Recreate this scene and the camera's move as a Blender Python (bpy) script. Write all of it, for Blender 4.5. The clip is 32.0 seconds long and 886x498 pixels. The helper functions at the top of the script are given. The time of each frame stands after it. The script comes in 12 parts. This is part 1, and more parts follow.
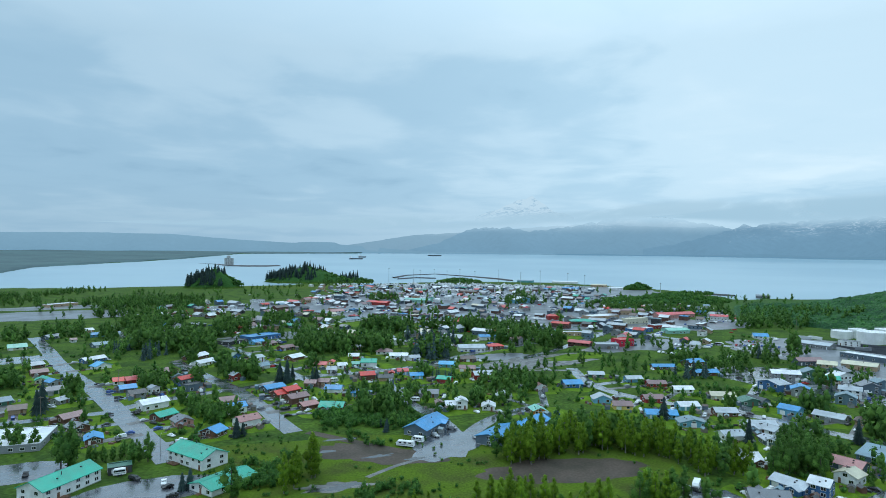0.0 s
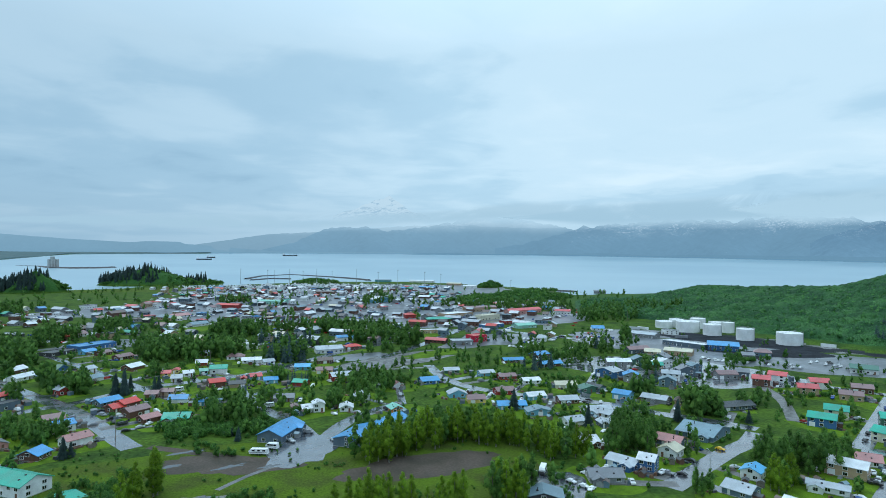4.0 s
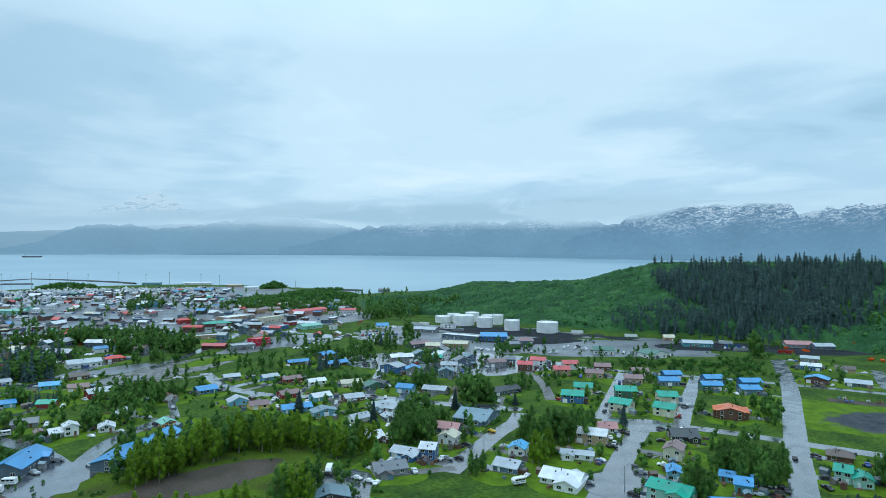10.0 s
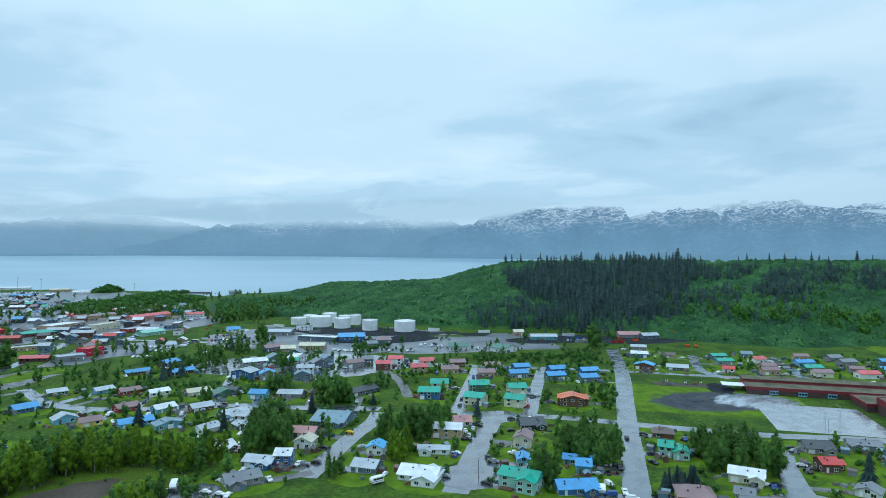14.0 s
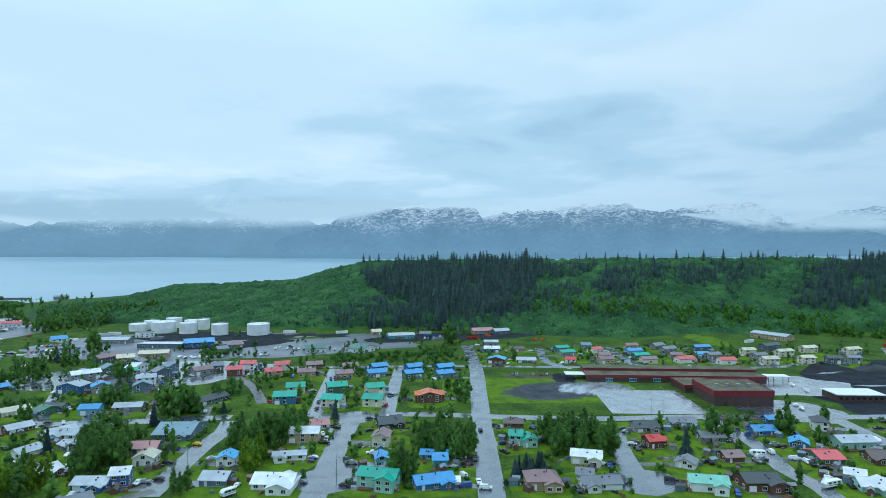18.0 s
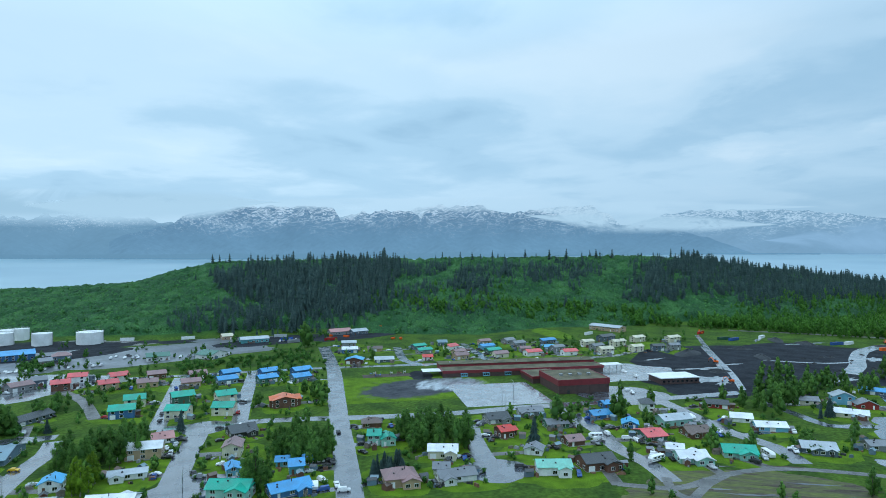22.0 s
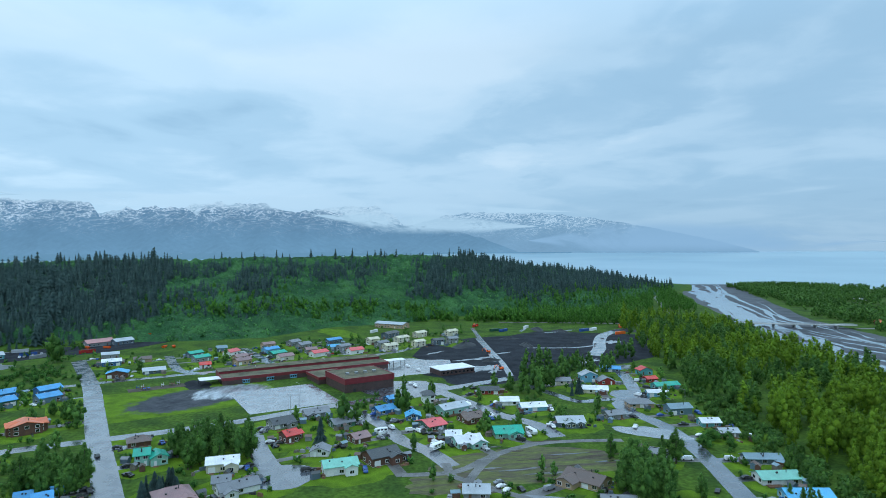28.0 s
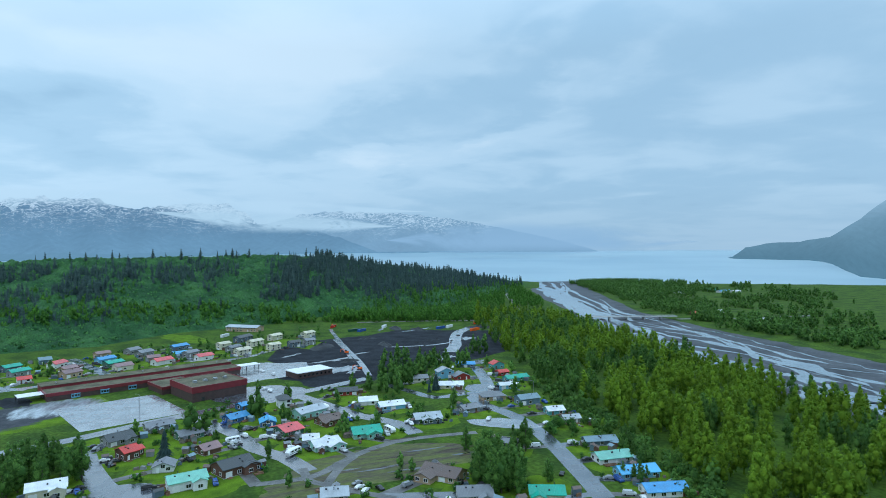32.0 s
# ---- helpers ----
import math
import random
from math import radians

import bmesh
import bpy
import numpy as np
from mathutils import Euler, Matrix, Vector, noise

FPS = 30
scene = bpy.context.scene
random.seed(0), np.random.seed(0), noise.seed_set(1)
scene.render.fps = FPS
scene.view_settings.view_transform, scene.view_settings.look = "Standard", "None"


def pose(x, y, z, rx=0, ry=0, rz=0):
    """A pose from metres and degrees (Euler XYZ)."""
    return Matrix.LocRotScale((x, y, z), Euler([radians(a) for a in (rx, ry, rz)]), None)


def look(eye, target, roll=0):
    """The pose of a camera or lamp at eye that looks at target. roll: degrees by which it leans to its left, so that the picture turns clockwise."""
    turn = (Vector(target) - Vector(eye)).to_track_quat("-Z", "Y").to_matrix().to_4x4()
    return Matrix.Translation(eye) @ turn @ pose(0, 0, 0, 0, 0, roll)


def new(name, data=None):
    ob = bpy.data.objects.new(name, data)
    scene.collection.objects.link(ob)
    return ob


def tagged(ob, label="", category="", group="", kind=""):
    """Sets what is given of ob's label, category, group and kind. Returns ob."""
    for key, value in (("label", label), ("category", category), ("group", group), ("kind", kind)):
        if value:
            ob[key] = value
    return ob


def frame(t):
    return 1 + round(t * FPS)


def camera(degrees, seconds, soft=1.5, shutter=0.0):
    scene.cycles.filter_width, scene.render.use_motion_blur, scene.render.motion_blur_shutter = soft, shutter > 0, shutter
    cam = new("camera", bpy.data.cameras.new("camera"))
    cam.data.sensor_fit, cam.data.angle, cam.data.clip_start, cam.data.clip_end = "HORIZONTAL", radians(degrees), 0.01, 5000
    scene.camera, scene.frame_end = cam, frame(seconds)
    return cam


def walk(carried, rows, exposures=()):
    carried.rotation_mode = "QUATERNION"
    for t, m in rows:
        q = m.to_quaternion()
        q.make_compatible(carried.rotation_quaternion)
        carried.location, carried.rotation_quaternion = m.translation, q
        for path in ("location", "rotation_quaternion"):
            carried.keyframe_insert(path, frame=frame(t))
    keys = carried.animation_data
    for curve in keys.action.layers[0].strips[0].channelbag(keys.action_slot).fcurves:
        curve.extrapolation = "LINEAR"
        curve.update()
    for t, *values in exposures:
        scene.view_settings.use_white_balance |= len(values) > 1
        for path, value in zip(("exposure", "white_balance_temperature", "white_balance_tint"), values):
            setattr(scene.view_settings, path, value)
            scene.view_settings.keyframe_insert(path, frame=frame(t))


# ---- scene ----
cam = camera(71.50, 32.0, soft=0.6)
EYE = (0.0, 0.0, 85.0)
walk(cam, [
    (0.0, pose(*EYE, 89.977, -0.457, -0.006)),
    (2.0, pose(*EYE, 90.009, -0.417, -6.597)),
    (4.0, pose(*EYE, 90.036, -0.370, -13.189)),
    (6.0, pose(*EYE, 90.058, -0.317, -19.781)),
    (8.0, pose(*EYE, 90.074, -0.260, -26.372)),
    (10.0, pose(*EYE, 90.084, -0.199, -32.963)),
    (12.0, pose(*EYE, 90.088, -0.137, -39.553)),
    (14.0, pose(*EYE, 90.087, -0.075, -46.141)),
    (16.0, pose(*EYE, 90.081, -0.014, -52.728)),
    (18.0, pose(*EYE, 90.069, 0.045, -59.313)),
    (20.0, pose(*EYE, 90.052, 0.101, -65.896)),
    (22.0, pose(*EYE, 90.030, 0.151, -72.476)),
    (24.0, pose(*EYE, 90.002, 0.195, -79.052)),
    (26.0, pose(*EYE, 89.969, 0.231, -85.625)),
    (28.0, pose(*EYE, 89.930, 0.258, -92.194)),
    (30.0, pose(*EYE, 89.887, 0.275, -98.760)),
    (32.0, pose(*EYE, 89.838, 0.280, -105.320)),
], exposures=[(0.0, 0.0, 6280, 10), (16.0, 0.0, 6050, 9), (32.0, 0.0, 5950, 11)])

# ---- world and sun: a bright overcast sky with layered cloud ----
world = bpy.data.worlds.new("overcast_sky")
scene.world = world
world.use_nodes = True
wn = world.node_tree
wn.nodes.clear()


def wnode(kind, **inputs):
    n = wn.nodes.new(kind)
    for k, v in inputs.items():
        n.inputs[int(k[1:])].default_value = v
    return n


def wmath(op, a, b=None, c=None):
    n = wn.nodes.new("ShaderNodeMath")
    n.operation = op
    for i, v in enumerate((a, b, c)):
        if v is None:
            continue
        if isinstance(v, (int, float)):
            n.inputs[i].default_value = v
        else:
            wn.links.new(v, n.inputs[i])
    return n.outputs[0]


def ramp(tree, fac, stops, interp="EASE"):
    n = tree.nodes.new("ShaderNodeValToRGB")
    n.color_ramp.interpolation = interp
    e = n.color_ramp.elements
    while len(e) < len(stops):
        e.new(0.5)
    for el, (p, c) in zip(e, stops):
        el.position = p
        el.color = (c[0], c[1], c[2], 1) if not isinstance(c, (int, float)) else (c, c, c, 1)
    tree.links.new(fac, n.inputs[0])
    return n.outputs[0]


tc = wn.nodes.new("ShaderNodeTexCoord")
sep = wn.nodes.new("ShaderNodeSeparateXYZ")
wn.links.new(tc.outputs["Generated"], sep.inputs[0])
up = wmath("MAXIMUM", sep.outputs[2], 0.0)
lift = wmath("ADD", up, 0.11)
comb = wn.nodes.new("ShaderNodeCombineXYZ")
wn.links.new(wmath("DIVIDE", sep.outputs[0], lift), comb.inputs[0])
wn.links.new(wmath("DIVIDE", sep.outputs[1], lift), comb.inputs[1])
big = wn.nodes.new("ShaderNodeTexNoise")
big.inputs["Scale"].default_value = 0.62
big.inputs["Detail"].default_value = 5
big.inputs["Roughness"].default_value = 0.5
big.inputs["Distortion"].default_value = 0.35
wn.links.new(comb.outputs[0], big.inputs["Vector"])
fine = wn.nodes.new("ShaderNodeTexNoise")
fine.inputs["Scale"].default_value = 1.7
fine.inputs["Detail"].default_value = 6
fine.inputs["Distortion"].default_value = 0.5
wn.links.new(comb.outputs[0], fine.inputs["Vector"])
mixed = wmath("ADD", wmath("MULTIPLY", big.outputs[0], 0.62), wmath("MULTIPLY", fine.outputs[0], 0.38))
# the great cloud forms: bearing, height, reach across and up, slant (degrees), brighter or darker
CLOUDS_WEST = [
    (-31.4, 14.8, 16.1, 5.2, 0, -0.28),
    (-5.3, 14.8, 18.1, 4.8, 6, -0.45),
    (6.8, 15.9, 9, 3.5, 12, -0.4),
    (-23.7, 6.1, 28.4, 5.5, 0, -0.75),
    (-1.1, 6.3, 16.8, 3.5, 0, -0.3),
    (-20.7, 14.6, 9, 3.5, 0, 0.5),
    (-12.3, 18.8, 13.5, 4.2, 0, 0.3),
    (8.3, 18.3, 8.4, 4.2, 0, 0.5),
    (34.7, 15, 23.2, 7.7, 0, 0.4),
    (21.9, 11.8, 16.8, 4.5, 0, 0.3),
]
CLOUDS_BAY = [
    (8.5, 13.8, 17.4, 6.1, 0, -0.35),
    (40.3, 16.9, 27.1, 9.7, 0, 0.25),
    (59.5, 10.1, 17.4, 2.9, -5, -0.38),
    (72.8, 10.5, 12.3, 4.2, 8, -0.3),
    (30.9, 6.4, 14.8, 2.3, 4, 0.7),
    (48.2, 8.1, 12.3, 2.2, 0, 0.4),
    (27.9, 4.6, 21.3, 2.5, 0, -0.6),
    (48.7, 5, 12.9, 1.9, 4, -0.5),
    (46.5, 10.8, 11, 2.6, 0, -0.2),
    (73.8, 20.3, 14.2, 3.2, 0, -0.35),
    (75.8, 12.4, 11, 3.2, 15, -0.2),
    (73.8, 16.6, 16.8, 3.9, 0, 0.35),
    (51, 8.5, 10.3, 1.9, 0, 0.35),
    (60.8, 7.1, 20.6, 2.6, 0, -0.35),
]
CLOUDS_EAST = [
    (87.3, 17.8, 18.7, 7.7, 0, 0.5),
    (74.8, 12.1, 11.6, 2.6, 8, -0.2),
    (54.1, 8.1, 13.5, 2.6, 0, -0.3),
    (102.3, 13.2, 15.5, 3.1, 25, -0.5),
    (116.4, 15.8, 10.3, 4.2, 30, -0.45),
    (99.9, 7.8, 7.1, 1.7, 15, 0.4),
    (108.5, 9.6, 6.5, 1.7, 15, 0.4),
    (107.7, 5, 23.2, 3.2, 0, -0.35),
    (93.7, 16.6, 16.8, 6.1, 0, 0.3),
    (110.3, 12.9, 15.5, 3.5, 35, -0.45),
    (99.3, 8.1, 8.4, 1.7, 15, 0.4),
    (126.2, 14, 17.4, 4.2, 25, -0.5),
    (137.9, 11.4, 20.6, 9.7, 10, -0.35),
    (128.5, 4.6, 30.3, 3.9, 0, -0.35),
    (107.7, 9.3, 5.8, 1.5, 20, 0.35),
]
wisp = wn.nodes.new("ShaderNodeTexNoise")
wisp.inputs["Scale"].default_value, wisp.inputs["Detail"].default_value, wisp.inputs["Roughness"].default_value = 1.1, 6, 0.6
wn.links.new(comb.outputs[0], wisp.inputs["Vector"])
torn = wn.nodes.new("ShaderNodeSeparateXYZ")
wn.links.new(wisp.outputs["Color"], torn.inputs[0])
bearing = wmath("MULTIPLY_ADD", wmath("ARCTAN2", sep.outputs[0], sep.outputs[1]), 57.2958, wmath("MULTIPLY_ADD", torn.outputs[0], 22.0, -11.0))
height = wmath("MULTIPLY_ADD", wmath("ARCSINE", up), 57.2958, wmath("MULTIPLY_ADD", torn.outputs[1], 5.0, -2.5))
place = wn.nodes.new("ShaderNodeCombineXYZ")
wn.links.new(bearing, place.inputs[0])
wn.links.new(height, place.inputs[1])
forms = None
for az_, el_, w_, h_, tilt_, k_ in CLOUDS_WEST + CLOUDS_BAY + CLOUDS_EAST:
    mp = wn.nodes.new("ShaderNodeMapping")
    mp.vector_type = "TEXTURE"
    mp.inputs["Location"].default_value = (az_, el_, 0)
    mp.inputs["Rotation"].default_value = (0, 0, radians(tilt_))
    mp.inputs["Scale"].default_value = (w_, h_, 1)
    wn.links.new(place.outputs[0], mp.inputs[0])
    gr_ = wn.nodes.new("ShaderNodeTexGradient")
    gr_.gradient_type = "SPHERICAL"
    wn.links.new(mp.outputs[0], gr_.inputs[0])
    forms = wmath("MULTIPLY_ADD", gr_.outputs[1], 0.19 * k_, forms if forms is not None else 0.0)
mixed = wmath("ADD", wmath("MULTIPLY_ADD", mixed, 0.60, 0.200), forms)
cloud = ramp(wn, mixed, [(0.28, (0.27, 0.46, 0.61)), (0.42, (0.43, 0.64, 0.78)), (0.52, (0.56, 0.755, 0.870)), (0.68, (0.69, 0.850, 0.930))])
low = ramp(wn, up, [(0.0, (0.36, 0.55, 0.69)), (0.06, (0.42, 0.61, 0.74)), (0.16, (0.56, 0.76, 0.88))])
blend = wn.nodes.new("ShaderNodeMix")
blend.data_type = "RGBA"
wn.links.new(ramp(wn, up, [(0.03, 0.45), (0.12, 0.95)]), blend.inputs[0])
wn.links.new(low, blend.inputs[6])
wn.links.new(cloud, blend.inputs[7])
sky = wn.nodes.new("ShaderNodeTexSky")
sky.sky_type = "NISHITA"
sky.sun_disc = False
sky.sun_elevation = radians(42)
sky.sun_rotation = radians(150)
thin = wn.nodes.new("ShaderNodeMix")
thin.data_type = "RGBA"
thin.inputs[0].default_value = 0.004
wn.links.new(blend.outputs[2], thin.inputs[6])
wn.links.new(sky.outputs[0], thin.inputs[7])
bg = wn.nodes.new("ShaderNodeBackground")
wn.links.new(thin.outputs[2], bg.inputs[0])
# an overcast sky is about twice as bright overhead as near the horizon
gain = wn.nodes.new("ShaderNodeMapRange")
for i, v in ((1, 0.30), (2, 0.95), (3, 1.05), (4, 2.1)):
    gain.inputs[i].default_value = v
wn.links.new(up, gain.inputs[0])
# the rain lies down the bay, where the sky is duller
rain = wmath("ADD", wmath("MULTIPLY", sep.outputs[0], 0.78), wmath("MULTIPLY", sep.outputs[1], -0.62))
dull = wn.nodes.new("ShaderNodeMapRange")
for i, v in ((1, 0.45), (2, 1.0), (3, 1.0), (4, 0.80)):
    dull.inputs[i].default_value = v
wn.links.new(rain, dull.inputs[0])
west = wmath("ADD", wmath("MULTIPLY", sep.outputs[0], -0.6), wmath("MULTIPLY", sep.outputs[1], 0.8))
dull2 = wn.nodes.new("ShaderNodeMapRange")
for i, v in ((1, 0.62), (2, 1.0), (3, 1.0), (4, 0.78)):
    dull2.inputs[i].default_value = v
wn.links.new(west, dull2.inputs[0])
wn.links.new(wmath("MULTIPLY", gain.outputs[0], wmath("MULTIPLY", dull.outputs[0], dull2.outputs[0])), bg.inputs[1])
# thicker, wetter cloud is bluer
wet_blue = wn.nodes.new("ShaderNodeMix")
wet_blue.data_type, wet_blue.blend_type = "RGBA", "MULTIPLY"
wet_blue.inputs[7].default_value = (0.90, 0.97, 1.03, 1)
both = wmath("ADD", wmath("SUBTRACT", 1.0, dull.outputs[0]), wmath("SUBTRACT", 1.0, dull2.outputs[0]))
wn.links.new(wmath("MINIMUM", wmath("MULTIPLY", both, 3.7), 1.0), wet_blue.inputs[0])
wn.links.new(thin.outputs[2], wet_blue.inputs[6])
wn.links.new(wet_blue.outputs[2], bg.inputs[0])
out = wn.nodes.new("ShaderNodeOutputWorld")
wn.links.new(bg.outputs[0], out.inputs[0])

sun_data = bpy.data.lights.new("sun", "SUN")
sun_data.energy = 0.5
sun_data.angle = radians(25)
sun_data.color = (1.0, 0.97, 0.92)
sun = new("sun", sun_data)
sun.matrix_world = look((0, 0, 300), (120, -200, 0))

# ---- materials ----
MATS = {}


def material(name, colour, rough=0.8, vary=0.12, scale=1.0, metal=0.0, bump=0.0, second=None, per_object=0.0, spec=0.5, fine=8.0, stretch=None, coords="Object"):
    """Two scales of noise over a base colour; second: the colour of stains and wear."""
    if name in MATS:
        return MATS[name]
    m = bpy.data.materials.new(name)
    m.use_nodes = True
    t = m.node_tree
    b = t.nodes["Principled BSDF"]
    c = t.nodes.new("ShaderNodeTexCoord")
    src = c.outputs[coords]
    if stretch:
        mp = t.nodes.new("ShaderNodeMapping")
        mp.inputs["Scale"].default_value = stretch
        t.links.new(src, mp.inputs[0])
        src = mp.outputs[0]
    n1 = t.nodes.new("ShaderNodeTexNoise")
    n1.inputs["Scale"].default_value = scale
    n1.inputs["Detail"].default_value = 4
    n2 = t.nodes.new("ShaderNodeTexNoise")
    n2.inputs["Scale"].default_value = scale * fine
    n2.inputs["Detail"].default_value = 3
    for n in (n1, n2):
        t.links.new(src, n.inputs["Vector"])
    sec = second or tuple(x * (1 - 2.2 * vary) for x in colour)
    base = ramp(t, n1.outputs[0], [(0.34, sec), (0.60, colour)], "LINEAR")
    mx = t.nodes.new("ShaderNodeMix")
    mx.data_type, mx.blend_type = "RGBA", "MULTIPLY"
    mx.inputs[0].default_value = 1.0
    t.links.new(base, mx.inputs[6])
    t.links.new(ramp(t, n2.outputs[0], [(0.3, 1 - vary), (0.7, 1 + vary * 0.6)], "LINEAR"), mx.inputs[7])
    last = mx.outputs[2]
    if per_object:
        oi = t.nodes.new("ShaderNodeObjectInfo")
        hs = t.nodes.new("ShaderNodeHueSaturation")
        mr = t.nodes.new("ShaderNodeMapRange")
        mr.inputs[3].default_value, mr.inputs[4].default_value = 1 - per_object, 1 + per_object
        t.links.new(oi.outputs["Random"], mr.inputs[0])
        t.links.new(mr.outputs[0], hs.inputs["Value"])
        t.links.new(last, hs.inputs["Color"])
        last = hs.outputs[0]
    t.links.new(last, b.inputs["Base Color"])
    b.inputs["Roughness"].default_value = rough
    b.inputs["Metallic"].default_value = metal
    b.inputs["Specular IOR Level"].default_value = spec
    if bump:
        bp = t.nodes.new("ShaderNodeBump")
        bp.inputs["Strength"].default_value = bump
        bp.inputs["Distance"].default_value = 0.1
        t.links.new(n2.outputs[0], bp.inputs["Height"])
        t.links.new(bp.outputs[0], b.inputs["Normal"])
    MATS[name] = m
    return m


def leaf_material(name, dark, light, per_object=0.15, through_light=0.42):
    """Leaves: every clump its own green, with a little light let through."""
    m = bpy.data.materials.new(name)
    m.use_nodes = True
    t = m.node_tree
    b = t.nodes["Principled BSDF"]
    g = t.nodes.new("ShaderNodeNewGeometry")
    col = ramp(t, g.outputs["Random Per Island"], [(0.0, dark), (1.0, light)], "LINEAR")
    oi = t.nodes.new("ShaderNodeObjectInfo")
    mr = t.nodes.new("ShaderNodeMapRange")
    mr.inputs[3].default_value, mr.inputs[4].default_value = 1 - per_object, 1 + per_object
    t.links.new(oi.outputs["Random"], mr.inputs[0])
    pn = t.nodes.new("ShaderNodeTexNoise")
    pn.inputs["Scale"].default_value = 0.11
    pn.inputs["Detail"].default_value = 3
    t.links.new(g.outputs["Position"], pn.inputs["Vector"])
    md = t.nodes.new("ShaderNodeMath")
    md.operation = "MULTIPLY"
    t.links.new(mr.outputs[0], md.inputs[0])
    t.links.new(ramp(t, pn.outputs[0], [(0.32, 0.74), (0.68, 1.2)], "LINEAR"), md.inputs[1])
    hs = t.nodes.new("ShaderNodeHueSaturation")
    t.links.new(md.outputs[0], hs.inputs["Value"])
    t.links.new(col, hs.inputs["Color"])
    t.links.new(hs.outputs[0], b.inputs["Base Color"])
    b.inputs["Roughness"].default_value = 0.65
    b.inputs["Specular IOR Level"].default_value = 0.08
    # light filters through the leaves
    tl = t.nodes.new("ShaderNodeBsdfTranslucent")
    t.links.new(hs.outputs[0], tl.inputs[0])
    ms = t.nodes.new("ShaderNodeMixShader")
    ms.inputs[0].default_value = through_light
    t.links.new(b.outputs[0], ms.inputs[1])
    t.links.new(tl.outputs[0], ms.inputs[2])
    t.links.new(ms.outputs[0], t.nodes["Material Output"].inputs[0])
    MATS[name] = m
    return m


leaf = leaf_material("broad_leaves", (0.044, 0.110, 0.026), (0.120, 0.238, 0.044), 0.15, 0.28)
leaf_young = leaf_material("young_leaves", (0.082, 0.165, 0.013), (0.182, 0.292, 0.021), 0.15, 0.28)
leaf_fresh = leaf_material("fresh_leaves", (0.038, 0.112, 0.020), (0.112, 0.262, 0.034), 0.15, 0.28)
shrub_leaf = leaf_material("shrub_leaves", (0.030, 0.092, 0.022), (0.100, 0.228, 0.040), 0.15, 0.28)
needle = leaf_material("spruce_needles", (0.030, 0.053, 0.052), (0.055, 0.090, 0.080), 0.25, 0.15)
scrub_leaf = leaf_material("alder_scrub_leaves", (0.028, 0.092, 0.029), (0.080, 0.198, 0.052), 0.1, 0.2)
bark = material("bark", (0.12, 0.10, 0.08), 0.9, 0.2, 2.0)
bark_pale = material("pale_bark", (0.26, 0.25, 0.22), 0.9, 0.2, 2.0)
grass = material("grass", (0.068, 0.122, 0.015), 0.9, 0.45, 0.06, bump=0.8, second=(0.032, 0.066, 0.013), fine=9, spec=0.08)
lawn_mat = material("mown_lawn", (0.116, 0.202, 0.012), 0.9, 0.34, 0.14, bump=0.6, second=(0.064, 0.116, 0.010), fine=22, spec=0.08)
dry_mat = material("field_grass", (0.080, 0.134, 0.010), 0.9, 0.34, 0.07, bump=0.8, second=(0.058, 0.074, 0.016), fine=16, spec=0.08)
asphalt = material("wet_asphalt", (0.075, 0.085, 0.104), 0.20, 0.30, 0.09, second=(0.030, 0.035, 0.045), fine=7, spec=0.9)
lots_mat = material("damp_lots", (0.150, 0.165, 0.185), 0.42, 0.35, 0.035, second=(0.060, 0.067, 0.078), fine=9, spec=0.5)
pave_mat = material("wet_concrete", (0.24, 0.25, 0.26), 0.25, 0.15, 0.12, second=(0.12, 0.125, 0.135), fine=12, spec=0.8)
gravel = material("gravel", (0.13, 0.125, 0.12), 0.6, 0.25, 0.10, bump=0.5, second=(0.06, 0.058, 0.055), fine=14)
mud = material("dark_mud", (0.088, 0.066, 0.052), 0.8, 0.25, 0.07, bump=0.4, second=(0.05, 0.042, 0.03), fine=14, spec=0.2)
dark_gravel = material("black_gravel", (0.028, 0.032, 0.040), 0.8, 0.4, 0.08, bump=0.9, second=(0.011, 0.013, 0.017), fine=7, spec=0.08)
river_gravel = material("river_gravel", (0.078, 0.083, 0.094), 0.6, 0.40, 0.035, bump=0.4, second=(0.030, 0.033, 0.040), fine=9, spec=0.2)
puddle_mat = material("puddle_water", (0.05, 0.055, 0.06), 0.06, 0.1, 0.3, spec=1.0)
for m_, wet_ in ((asphalt, 1.0), (lots_mat, 0.15), (pave_mat, 1.0), (gravel, 0.35), (dark_gravel, 0.0), (mud, 0.05)):
    bs_ = m_.node_tree.nodes["Principled BSDF"]
    bs_.inputs["Coat Weight"].default_value = wet_
    bs_.inputs["Coat Roughness"].default_value, bs_.inputs["Coat IOR"].default_value = 0.08, 1.6
# water stands in some places and has drained from others
for m_, lo_, hi_ in ((asphalt, 0.03, 0.40), (pave_mat, 0.03, 0.35), (gravel, 0.05, 0.5)):
    t_ = m_.node_tree
    wn_ = t_.nodes.new("ShaderNodeTexNoise")
    wn_.inputs["Scale"].default_value, wn_.inputs["Detail"].default_value = 0.14, 5
    gp_ = t_.nodes.new("ShaderNodeNewGeometry")
    t_.links.new(gp_.outputs["Position"], wn_.inputs["Vector"])
    t_.links.new(ramp(t_, wn_.outputs[0], [(0.40, lo_), (0.62, hi_)], "LINEAR"), t_.nodes["Principled BSDF"].inputs["Coat Roughness"])
concrete = material("concrete", (0.42, 0.42, 0.41), 0.8, 0.12, 0.4)
white_paint = material("white_paint", (0.78, 0.79, 0.80), 0.5, 0.05, 0.4, per_object=0.04)
glass_dark = material("window_glass", (0.02, 0.025, 0.03), 0.08, 0.1, 1.0, spec=0.9)
